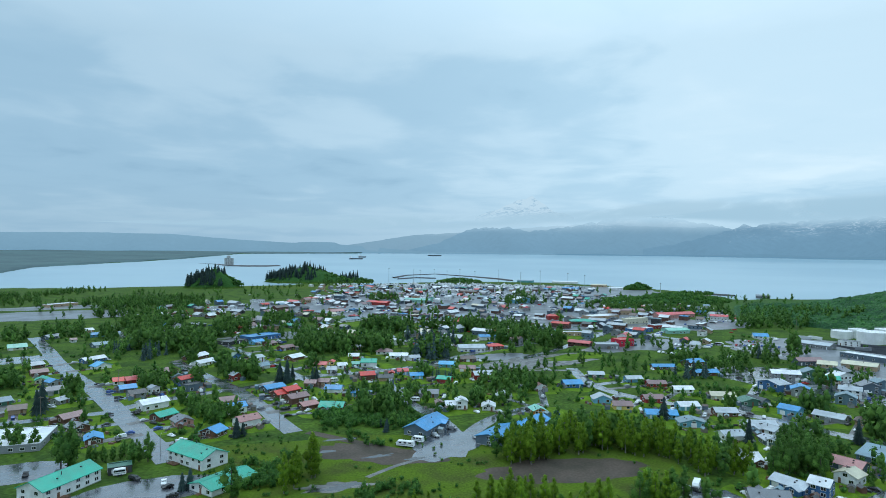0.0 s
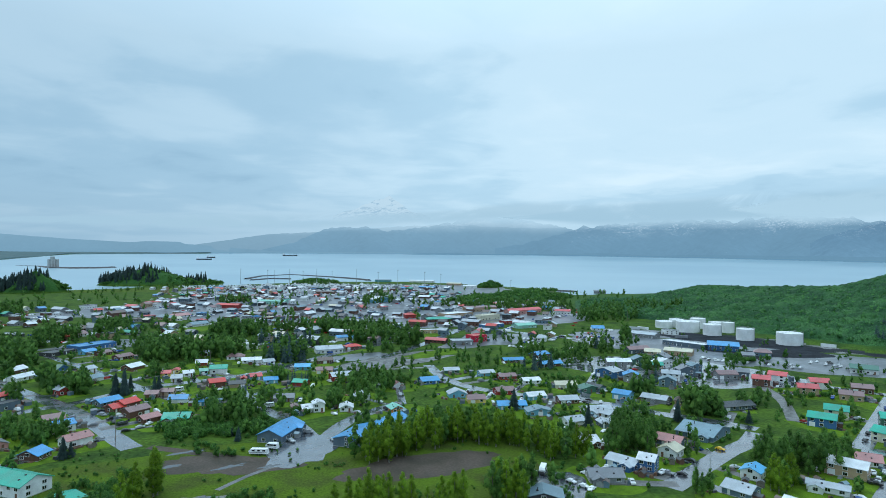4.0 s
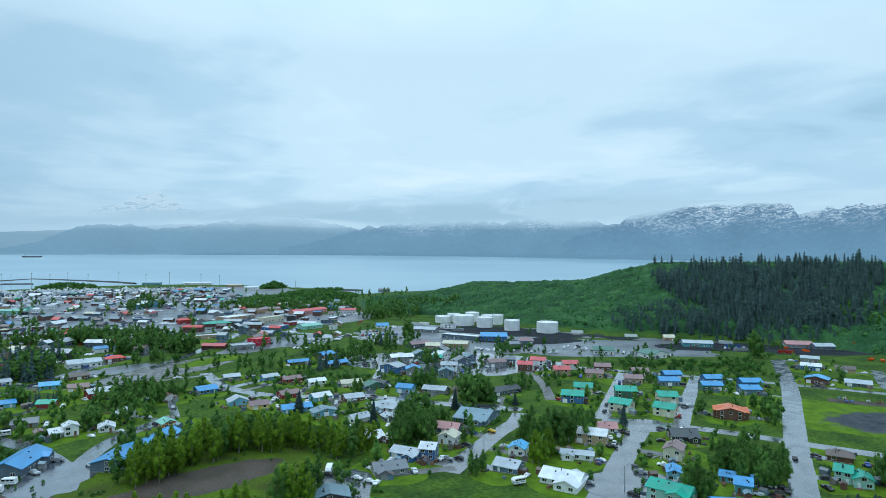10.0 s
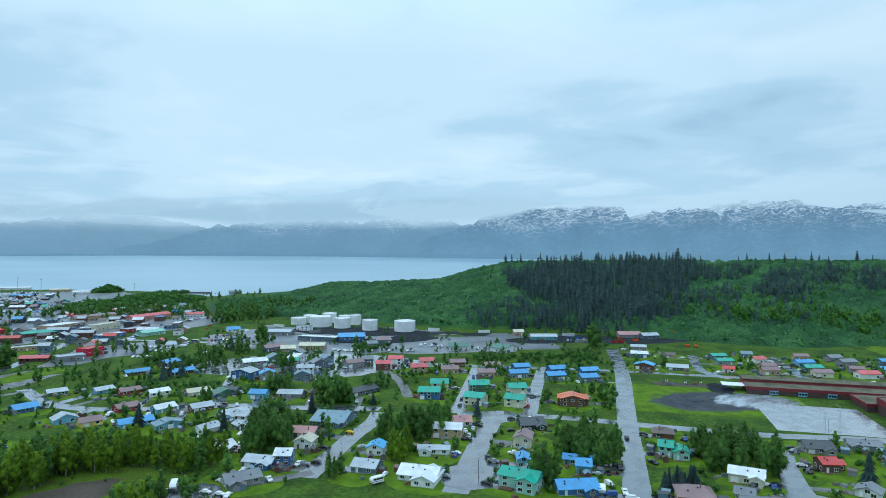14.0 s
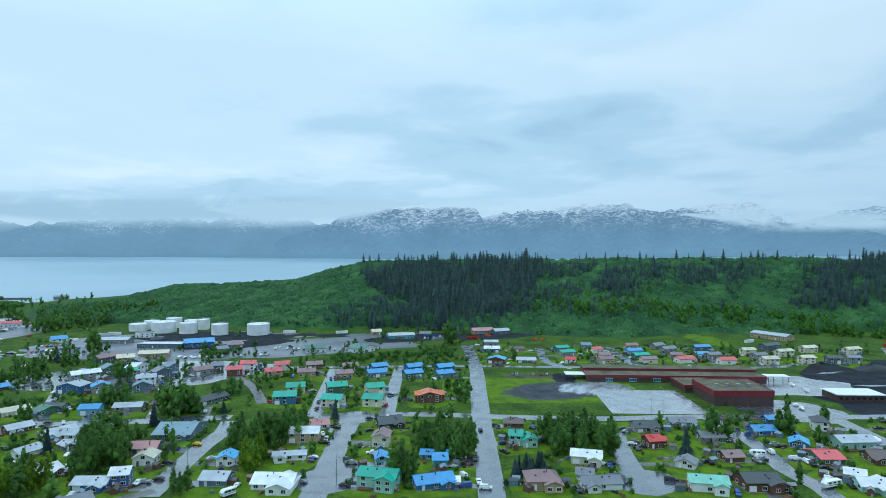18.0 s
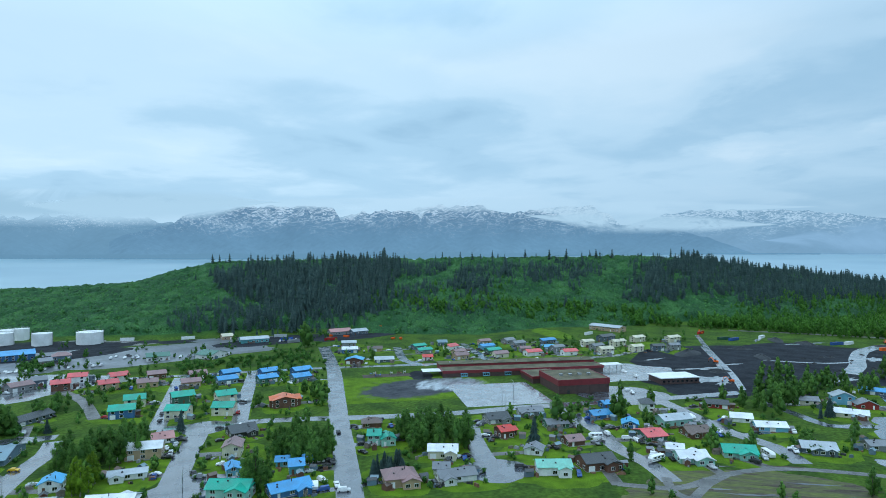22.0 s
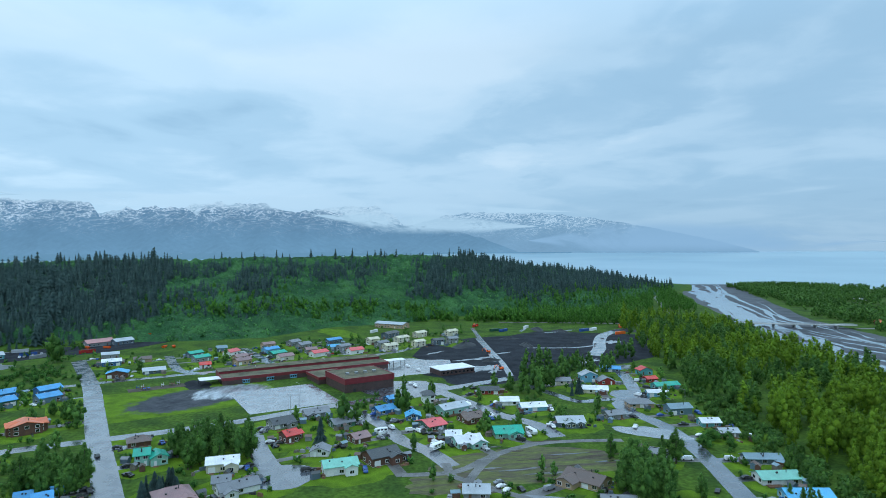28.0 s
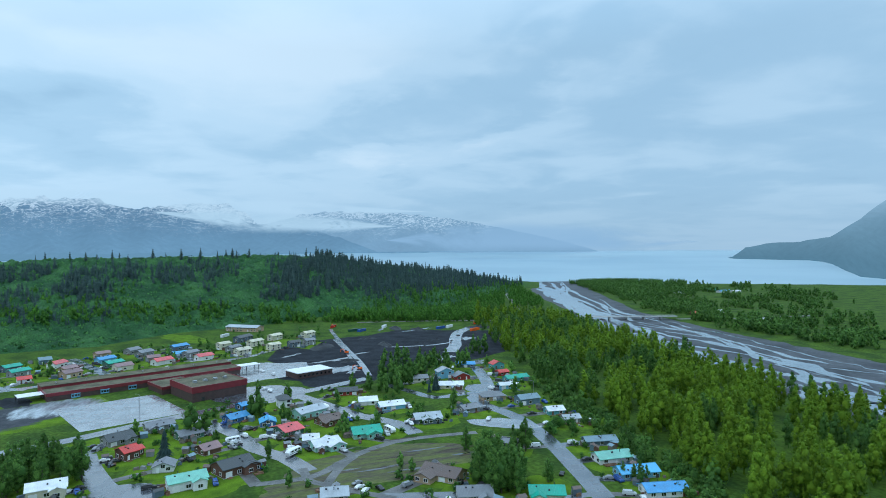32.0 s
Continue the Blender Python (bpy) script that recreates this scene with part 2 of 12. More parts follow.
frame_white = material("window_trim", (0.75, 0.75, 0.74), 0.5, 0.05, 1.0)
dark_metal = material("dark_metal", (0.06, 0.06, 0.065), 0.45, 0.15, 1.0, metal=0.6)
steel = material("galvanised_steel", (0.45, 0.47, 0.5), 0.4, 0.1, 1.0, metal=0.7)
rubber = material("tyre_rubber", (0.02, 0.02, 0.02), 0.8, 0.1, 3.0)
wood_brown = material("brown_timber", (0.17, 0.085, 0.045), 0.7, 0.15, 0.6, per_object=0.1)
timber_pole = material("weathered_pole", (0.20, 0.17, 0.14), 0.85, 0.15, 1.5)

ROOF = dict(teal=(0.012, 0.36, 0.25), blue=(0.06, 0.29, 0.58), skyblue=(0.10, 0.42, 0.72), red=(0.62, 0.045, 0.035), salmon=(0.64, 0.095, 0.10), pink=(0.44, 0.20, 0.19),
            mauve=(0.26, 0.15, 0.15), grey=(0.19, 0.20, 0.22), dark=(0.05, 0.055, 0.06), brown=(0.13, 0.085, 0.07), white=(0.72, 0.74, 0.77), silver=(0.42, 0.46, 0.50),
            cream=(0.62, 0.57, 0.42), orange=(0.68, 0.16, 0.06), bluegrey=(0.17, 0.26, 0.31), mint=(0.20, 0.50, 0.40), green=(0.05, 0.17, 0.12), yellow=(0.7, 0.5, 0.05))
WALL = dict(white=(0.74, 0.75, 0.75), cream=(0.62, 0.58, 0.44), brown=(0.13, 0.06, 0.04), blue=(0.04, 0.13, 0.30), sky=(0.16, 0.40, 0.55), grey=(0.24, 0.25, 0.26), red=(0.30, 0.03, 0.025),
            dark=(0.045, 0.045, 0.05), tan=(0.42, 0.30, 0.19), green=(0.06, 0.16, 0.11), yellow=(0.70, 0.50, 0.14), bluegrey=(0.12, 0.19, 0.25), orange=(0.55, 0.18, 0.04), slate=(0.10, 0.14, 0.18),
            mint=(0.30, 0.55, 0.47), teal=(0.10, 0.33, 0.36), pink=(0.5, 0.25, 0.22), crimson=(0.55, 0.012, 0.045))


def seamed(name, colour):
    """Sheet-metal roofing: fine standing seams down the slope, faded in patches, wet."""
    m = material(name, colour, 0.38, 0.10, 0.22, second=tuple(c * 0.74 + 0.02 for c in colour), per_object=0.10, spec=0.5, fine=12)
    t = m.node_tree
    b = t.nodes["Principled BSDF"]
    w = t.nodes.new("ShaderNodeTexWave")
    w.bands_direction = "X"
    w.inputs["Scale"].default_value = 0.62
    w.inputs["Distortion"].default_value = 0.0
    c = t.nodes.new("ShaderNodeTexCoord")
    t.links.new(c.outputs["Object"], w.inputs["Vector"])
    bp = t.nodes.new("ShaderNodeBump")
    bp.inputs["Strength"].default_value, bp.inputs["Distance"].default_value = 0.5, 0.06
    t.links.new(ramp(t, w.outputs[1], [(0.80, 0.0), (0.95, 1.0)]), bp.inputs["Height"])
    t.links.new(bp.outputs[0], b.inputs["Normal"])
    return m


def sided(name, colour):
    """Painted lap siding: fine level boards, streaked by weather."""
    m = material(name, colour, 0.7, 0.08, 0.35, second=tuple(c * 0.80 for c in colour), per_object=0.08, fine=9)
    t = m.node_tree
    b = t.nodes["Principled BSDF"]
    w = t.nodes.new("ShaderNodeTexWave")
    w.bands_direction = "Z"
    w.wave_profile = "SAW"
    w.inputs["Scale"].default_value = 1.4
    c = t.nodes.new("ShaderNodeTexCoord")
    t.links.new(c.outputs["Object"], w.inputs["Vector"])
    bp = t.nodes.new("ShaderNodeBump")
    bp.inputs["Strength"].default_value, bp.inputs["Distance"].default_value = 0.5, 0.03
    t.links.new(w.outputs[1], bp.inputs["Height"])
    t.links.new(bp.outputs[0], b.inputs["Normal"])
    return m


ROOF_MAT = {k: seamed("roof_" + k, v) for k, v in ROOF.items()}
WALL_MAT = {k: sided("siding_" + k, v) for k, v in WALL.items()}

# ---- mesh helpers ----


def mesh_of(name, verts, faces, mat=None, smooth=False):
    me = bpy.data.meshes.new(name)
    me.from_pydata(verts, [], faces)
    if mat:
        me.materials.append(mat)
    if smooth:
        me.polygons.foreach_set("use_smooth", [True] * len(me.polygons))
    me.update()
    return me


def soft_normals(me, normals):
    """Foliage is shaded as a soft mass: every clump carries the normal of its bough."""
    me.polygons.foreach_set("use_smooth", [True] * len(me.polygons))
    me.normals_split_custom_set_from_vertices(normals)
    me.update()
    return me


def box(x0, y0, z0, x1, y1, z1):
    v = [(x, y, z) for z in (z0, z1) for y in (y0, y1) for x in (x0, x1)]
    f = [(0, 2, 3, 1), (4, 5, 7, 6), (0, 1, 5, 4), (2, 6, 7, 3), (0, 4, 6, 2), (1, 3, 7, 5)]
    return v, f


def joined(*pieces):
    v, f = [], []
    for pv, pf in pieces:
        k = len(v)
        v.extend(pv)
        f.extend(tuple(i + k for i in q) for q in pf)
    return v, f


def tube(x, y, z0, z1, r0, r1, n=8, cap=True):
    v = [(x + r * math.cos(2 * math.pi * i / n), y + r * math.sin(2 * math.pi * i / n), z) for z, r in ((z0, r0), (z1, r1)) for i in range(n)]
    f = [(i, (i + 1) % n, n + (i + 1) % n, n + i) for i in range(n)]
    if cap:
        f += [tuple(range(n, 2 * n)), tuple(reversed(range(n)))]
    return v, f


def bar(a, b, r=0.1, n=5):
    a, b = Vector(a), Vector(b)
    d = (b - a).normalized()
    s = d.orthogonal().normalized()
    q = d.cross(s)
    v = [tuple(p + r * (math.cos(2 * math.pi * i / n) * s + math.sin(2 * math.pi * i / n) * q)) for p in (a, b) for i in range(n)]
    f = [(i, (i + 1) % n, n + (i + 1) % n, n + i) for i in range(n)] + [tuple(range(n, 2 * n)), tuple(reversed(range(n)))]
    return v, f


def part(name, vf, mat, parent, label="", at=None, smooth=False):
    me = vf if isinstance(vf, bpy.types.Mesh) else mesh_of(name, vf[0], vf[1], mat, smooth)
    ob = new(name, me)
    ob.parent = parent
    if at is not None:
        ob.matrix_basis = at
    if label:
        ob["label"] = label
    return ob


def thing(name, x, y, z, rz, label, category, group="", kind=""):
    a, r = azr(x, y)
    if z < 0.2 and 560 < r < 1250:
        z += max(0.0, ground_height(a, r))
    ob = new(name)
    ob.empty_display_size = 0.5
    ob.matrix_basis = pose(x, y, z, 0, 0, rz)
    return tagged(ob, label, category, group, kind)


def lerp(table, x):
    if x <= table[0][0]:
        return table[0][1]
    for (a, p), (b, q) in zip(table, table[1:]):
        if x <= b:
            k = (x - a) / (b - a)
            return p + (q - p) * k
    return table[-1][1]


def smooth(a, b, x):
    k = min(1.0, max(0.0, (x - a) / (b - a)))
    return k * k * (3 - 2 * k)


def polar(az, r):
    return r * math.sin(radians(az)), r * math.cos(radians(az))


def azr(x, y):
    return math.degrees(math.atan2(x, y)), math.hypot(x, y)


# ---- ground: one sheet from the town to the far shore, with the ridge ----
SHORE = [(-62.0, 1400), (-35.7, 1507), (-29.4, 1429), (-22.6, 1452), (-18.0, 1405), (-14.6, 1434), (-11.6, 1543), (-7.0, 1468), (-4.4, 1519), (-0.2, 1583), (6.1, 1619), (11.2, 1607), (15.2, 1521), (20.9, 1393), (23.9, 1271), (25.8, 1179), (28.7, 1246), (30.0, 1000), (34.0, 1150), (60.0, 1300), (100.0, 1450), (111.0, 1500), (116.0, 1517), (126.2, 1499), (141.1, 1608), (150.0, 1700), (166.0, 2500), (200.0, 5000), (290.0, 5000), (297.0, 1400)]
FAR = [(-62.0, 1700), (-35.7, 2164), (-33.6, 2572), (-30.2, 2782), (-26.1, 3059), (-22.6, 3451), (-18.0, 4300), (-8.0, 4500), (-5.0, 4900), (137.0, 4900), (140.0, 2300), (166.0, 1800), (230.0, 1800), (297.0, 1700)]
RIDGE_BASE = [(24, 900), (30, 800), (40, 690), (48, 640), (64, 640), (76, 640), (82, 700), (90, 730), (100, 780), (106, 860), (111, 1130), (114, 1300)]
RIDGE_CREST = [(24, 1000), (30, 960), (36, 990), (46, 900), (60, 900), (80, 920), (92, 960), (100, 1060), (106, 1160), (112, 1290), (115, 1420)]
RIDGE_TOP = [(22, 0), (26, 3), (30, 6), (36, 28), (41, 31), (46, 37), (48, 48), (52, 62), (60, 67), (70, 66), (80, 68), (90, 70), (95, 65), (100, 50), (106, 34), (111, 10), (114, 0)]


def sea_level(r):
    """The far water lies higher, as its far shore is drawn in to the edge of the built world."""
    return -1.2 + 52 * max(0.0, (r - 1700) / 3100) ** 1.5


def ground_height(az, r):
    z = 0.0
    top = lerp(RIDGE_TOP, az)
    if top > 0:
        b, c = lerp(RIDGE_BASE, az), lerp(RIDGE_CREST, az)
        wob = noise.noise(Vector((az * 0.35, r * 0.006, 1.0)))
        if r < c:
            s = min(1.0, max(0.0, (r - b) / max(c - b, 60)))
            z = top * (s ** 0.85 if s > 0 else 0) * (1 + 0.16 * wob * (1 - s))
        else:
            z = top * (1 - smooth(c, c + 420, r)) - 5 * smooth(c + 250, c + 420, r)
        z += 1.6 * noise.noise(Vector((az * 2.2, r * 0.04, 7.0))) * min(1, z / 8) if z > 0 else 0
    s = lerp(SHORE, az)
    s += 12 * noise.noise(Vector((az * 0.8, 3.0, 0.0)))
    if r > s and not (28 < az < 112 and r < lerp(RIDGE_CREST, az) + 300):
        z = min(z, 0) - 5 * smooth(s, s + 25, r) - 0.2
    f = lerp(FAR, az)
    if r > f:
        z = sea_level(r) - 4 + 6.5 * smooth(f, f + 120, r) + 3 * smooth(f + 300, f + 1200, r)
    elif r > 1800:
        z = sea_level(r) - 4
    return z


rings = [0.5, 30, 60, 90, 120] + [150 * (4930 / 150) ** (i / 190) for i in range(191)]
steps = [-62 + 0.75 * i for i in range(304)] + [166 + 3.0 * i for i in range(44)]
gv, gf = [], []
for az in steps:
    for r in rings:
        x, y = polar(az, r)
        gv.append((x, y, ground_height(az, r)))
nr, ns = len(rings), len(steps)
for i in range(ns):
    a, b = i * nr, ((i + 1) % ns) * nr
    for j in range(nr - 1):
        gf.append((a + j, a + j + 1, b + j + 1, b + j))
gf.append(tuple(i * nr for i in range(ns)))
gt = grass.node_tree
gp = gt.nodes.new("ShaderNodeNewGeometry")
gs = gt.nodes.new("ShaderNodeSeparateXYZ")
gt.links.new(gp.outputs["Position"], gs.inputs[0])
gm = gt.nodes.new("ShaderNodeMapRange")
gm.inputs[1].default_value, gm.inputs[2].default_value = 0.5, 5.0
gt.links.new(gs.outputs[2], gm.inputs[0])
gx = gt.nodes.new("ShaderNodeMix")
gx.data_type = "RGBA"
gb = gt.nodes["Principled BSDF"]
old = gb.inputs["Base Color"].links[0].from_socket
scrub_noise = gt.nodes.new("ShaderNodeTexNoise")
scrub_noise.inputs["Scale"].default_value, scrub_noise.inputs["Detail"].default_value = 0.35, 4
gt.links.new(gp.outputs["Position"], scrub_noise.inputs["Vector"])
gt.links.new(gm.outputs[0], gx.inputs[0])
gt.links.new(old, gx.inputs[6])
gt.links.new(ramp(gt, scrub_noise.outputs[0], [(0.35, (0.027, 0.076, 0.018)), (0.65, (0.038, 0.102, 0.024))], "LINEAR"), gx.inputs[7])
gt.links.new(gx.outputs[2], gb.inputs["Base Color"])
ground = new("ground", mesh_of("ground", gv, gf, grass, True))
tagged(ground, "green grassy ground sloping up into a shrub-covered ridge", "ground", kind="structure")

# ---- water of the bay ----
water_mat = bpy.data.materials.new("bay_water")
water_mat.use_nodes = True
t = water_mat.node_tree
b = t.nodes["Principled BSDF"]
b.inputs["Base Color"].default_value = (0.10, 0.20, 0.25, 1)
b.inputs["Roughness"].default_value = 0.34
b.inputs["Specular IOR Level"].default_value = 0.6
tcw = t.nodes.new("ShaderNodeTexCoord")
n = t.nodes.new("ShaderNodeTexNoise")
n.inputs["Scale"].default_value = 0.12
n.inputs["Detail"].default_value = 4
t.links.new(tcw.outputs["Object"], n.inputs["Vector"])
bp = t.nodes.new("ShaderNodeBump")
bp.inputs["Strength"].default_value, bp.inputs["Distance"].default_value = 0.25, 0.5
t.links.new(n.outputs[0], bp.inputs["Height"])
t.links.new(bp.outputs[0], b.inputs["Normal"])
n2 = t.nodes.new("ShaderNodeTexNoise")
n2.inputs["Scale"].default_value = 0.0016
n2.inputs["Detail"].default_value = 3
t.links.new(tcw.outputs["Object"], n2.inputs["Vector"])
t.links.new(ramp(t, n2.outputs[0], [(0.35, (0.22, 0.34, 0.41)), (0.65, (0.28, 0.40, 0.46))]), b.inputs["Base Color"])
wr = [800, 1000, 1200, 1400, 1600] + [1700 + 65 * i for i in range(50)]
wv, wf = [], []
wsteps = [-64 + 1.5 * i for i in range(155)]
for az in wsteps:
    for r in wr:
        x, y = polar(az, r)
        wv.append((x, y, sea_level(r)))
for i in range(len(wsteps) - 1):
    for j in range(len(wr) - 1):
        a, c = i * len(wr) + j, (i + 1) * len(wr) + j
        wf.append((a, a + 1, c + 1, c))
tagged(new("water", mesh_of("water", wv, wf, water_mat, True)), "calm pale blue-grey water of the bay", "water", kind="structure")

# ---- mountains across the bay, half lost in cloud ----
FOOT = [(-6.0, 4500), (-4.4, 4700), (6.1, 4700), (20.3, 4700), (36.0, 4420), (51.6, 4000), (72.2, 3860), (72.7, 3920), (93.6, 4660), (107.7, 4700), (114.0, 4680), (125.0, 4650)]
LOW_HILLS = [(-64.0, 1.60), (-35.8, 1.00), (-31.0, 1.10), (-24.0, 1.09), (-18.5, 0.68), (-13.8, 0.44), (-13.6, 0.43), (-12.4, 0.55), (-9.6, 0.49), (-9.6, 0.32), (-8.0, 0.23), (-5.1, -0.03), (-1.5, -0.31)]
WEST_BACK = [(-10.0, -1.00), (-9.2, 0.22), (-5.9, 0.72), (-2.9, 1.24), (1.3, 1.50), (5.2, 1.76), (9.2, 2.12), (12.2, 2.26), (16.4, 2.19), (20.6, 2.01), (24.3, 2.02), (27.9, 1.20), (31.0, -0.09)]
WEST_RANGE = [(-4.2, -0.36), (-0.6, 0.49), (1.5, 1.40), (2.7, 1.92), (6.1, 1.97), (8.1, 1.64), (10.2, 1.92), (12.2, 2.15), (14.3, 2.70), (17.5, 3.04), (19.6, 2.95), (22.2, 2.49), (24.3, 2.07), (25.9, 1.61), (29.0, 0.94), (33.0, -0.08)]
MIDDLE_RANGE = [(15.4, -0.28), (20.6, 0.54), (23.8, 1.44), (25.9, 2.03), (27.7, 2.24), (30.5, 2.44), (35.0, 2.63), (38.3, 2.50), (40.7, 2.77), (41.2, 2.91), (45.1, 2.75), (47.2, 2.53), (48.9, 2.27), (50.8, 1.16), (53.1, -0.04)]
MAIN_RANGE = [(42.3, -0.31), (45.1, 1.31), (48.5, 2.15), (49.9, 3.05), (51.7, 3.47), (54.5, 3.82), (57.9, 3.88), (61.4, 4.03), (62.4, 3.73), (63.1, 2.80), (65.0, 3.23), (67.6, 3.76), (69.6, 3.45), (70.4, 3.03), (71.2, 3.97), (73.3, 4.02), (76.0, 4.06), (77.5, 3.47), (78.6, 3.31), (80.6, 3.60), (82.9, 3.26), (84.0, 2.61), (87.4, 2.23), (90.4, 2.03), (93.5, 1.57), (95.6, 0.99), (97.6, 0.25), (99.2, -0.39)]
BACK_PEAKS = [(60.9, -0.40), (62.9, 2.96), (65.0, 3.44), (68.1, 3.24), (70.2, 3.97), (73.3, 3.65), (78.6, 3.20), (81.7, 3.74), (83.7, 3.92), (86.2, 3.82), (87.4, 3.19), (88.7, 2.06), (90.1, -0.47)]
FAR_RANGE = [(84.5, -0.30), (87.4, 1.77), (90.4, 2.45), (92.5, 3.02), (95.0, 3.34), (97.6, 3.24), (101.8, 3.12), (105.5, 2.73), (108.1, 2.29), (111.2, 1.69), (114.3, 0.99), (116.3, 0.51), (118.7, -0.16), (120.0, -0.60)]


def mountain_material(name, low_c, high_c, snow_from, snow_to, snow_c=(0.60, 0.76, 0.87), most=0.30, fade_from=2000, fade_to=2200, bottom=-1000, relief_shade=0.10):
    """Glowing slopes: the haze of miles of damp air and the gully shade are painted into the rock; snow lies in
    slanting streaks.
    """
    m = bpy.data.materials.new(name)
    m.use_nodes = True
    t = m.node_tree
    t.nodes.clear()
    g = t.nodes.new("ShaderNodeNewGeometry")
    s = t.nodes.new("ShaderNodeSeparateXYZ")
    t.links.new(g.outputs["Position"], s.inputs[0])

    def mr(v, a, b2, lo=0.0, hi=1.0):
        k = t.nodes.new("ShaderNodeMapRange")
        for i, w in ((1, a), (2, b2), (3, lo), (4, hi)):
            k.inputs[i].default_value = w
        t.links.new(v, k.inputs[0])
        return k.outputs[0]

    def mth(op, a, b2):
        k = t.nodes.new("ShaderNodeMath")
        k.operation = op
        for i, w in enumerate((a, b2)):
            if isinstance(w, (int, float)):
                k.inputs[i].default_value = w
            else:
                t.links.new(w, k.inputs[i])
        return k.outputs[0]

    def noise_of(sx, sy, slant, scale, detail, rough, seed):
        c = t.nodes.new("ShaderNodeCombineXYZ")
        t.links.new(mth("MULTIPLY", mth("ADD", along, mth("MULTIPLY", s.outputs[2], slant)), sx), c.inputs[0])
        t.links.new(mth("MULTIPLY", mth("SUBTRACT", s.outputs[2], mth("MULTIPLY", along, slant * 0.55)), sy), c.inputs[1])
        c.inputs[2].default_value = seed
        n = t.nodes.new("ShaderNodeTexNoise")
        n.inputs["Scale"].default_value, n.inputs["Detail"].default_value, n.inputs["Roughness"].default_value = scale, detail, rough
        t.links.new(c.outputs[0], n.inputs["Vector"])
        return n.outputs[0]
    # distance along the range
    along = mth("MULTIPLY", mth("ARCTAN2", s.outputs[0], s.outputs[1]), 4600.0)
    a_ = noise_of(0.016, 0.056, 0.8, 1.0, 6, 0.7, 1.0)
    b_ = noise_of(0.018, 0.060, -0.7, 1.0, 6, 0.7, 5.0)
    broad = noise_of(0.0035, 0.006, 0.2, 1.0, 3, 0.5, 9.0)
    pick = t.nodes.new("ShaderNodeMix")
    t.links.new(mr(broad, 0.42, 0.58), pick.inputs[0])
    t.links.new(a_, pick.inputs[2])
    t.links.new(b_, pick.inputs[3])
    streak = pick.outputs[0]
    # the blue of the haze, changing with height, is part of this colour
    hazy_rock = ramp(t, mr(s.outputs[2], 30, 330), [(0.0, low_c), (1.0, high_c)], "LINEAR")
    # noise paints the shade of gullies and spurs into it
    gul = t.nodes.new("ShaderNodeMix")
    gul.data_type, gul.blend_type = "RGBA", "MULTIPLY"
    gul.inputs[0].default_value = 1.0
    t.links.new(hazy_rock, gul.inputs[6])
    t.links.new(ramp(t, mth("ADD", mth("MULTIPLY", streak, 0.6), mth("MULTIPLY", broad, 0.4)), [(0.36, 1 - relief_shade), (0.62, 1 + relief_shade * 0.6)], "LINEAR"), gul.inputs[7])
    # snow lies in branching veins and hollows, closer together the higher it is
    height = mth("ADD", s.outputs[2], mth("MULTIPLY", mth("SUBTRACT", broad, 0.5), 230.0))
    width = mr(height, snow_from, snow_to, 0.0, most * 0.30)
    vein_a = noise_of(0.013, 0.034, 0.25, 1.0, 5, 0.62, 3.0)
    vein_b = noise_of(0.026, 0.060, -0.30, 1.0, 4, 0.6, 7.0)

    def vein(n_, k):
        return mr(mth("SUBTRACT", mth("MULTIPLY", width, k), mth("ABSOLUTE", mth("SUBTRACT", n_, 0.5), 0.0)), 0.0, 0.022)
    fields = mr(mth("ADD", vein_a, mr(height, snow_from + 0.35 * (snow_to - snow_from), snow_to, 0.0, most * 0.52)), 0.70, 0.78)
    snow = mth("MULTIPLY", mth("MAXIMUM", fields, mth("MAXIMUM", vein(vein_a, 0.52), mth("MULTIPLY", vein(vein_b, 0.42), 0.7))), 0.86)
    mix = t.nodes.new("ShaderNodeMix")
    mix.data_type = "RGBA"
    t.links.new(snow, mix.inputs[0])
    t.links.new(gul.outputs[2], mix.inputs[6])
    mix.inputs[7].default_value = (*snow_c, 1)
    # the slopes glow in the painted colour; no lamp lights them
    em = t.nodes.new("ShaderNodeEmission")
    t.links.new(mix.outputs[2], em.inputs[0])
    tr = t.nodes.new("ShaderNodeBsdfTransparent")
    ms = t.nodes.new("ShaderNodeMixShader")
    nf = t.nodes.new("ShaderNodeTexNoise")
    nf.inputs["Scale"].default_value, nf.inputs["Detail"].default_value = 0.0022, 5
    t.links.new(g.outputs["Position"], nf.inputs["Vector"])
    gone = mr(mth("ADD", s.outputs[2], mth("MULTIPLY", mth("SUBTRACT", nf.outputs[0], 0.5), 90.0)), fade_from, fade_to)
    t.links.new(mth("MAXIMUM", gone, mth("SUBTRACT", 1.0, mr(s.outputs[2], bottom, bottom + 90))) if bottom > 0 else gone, ms.inputs[0])
    t.links.new(em.outputs[0], ms.inputs[1])
    t.links.new(tr.outputs[0], ms.inputs[2])
    o = t.nodes.new("ShaderNodeOutputMaterial")
    t.links.new(ms.outputs[0], o.inputs[0])
    return m


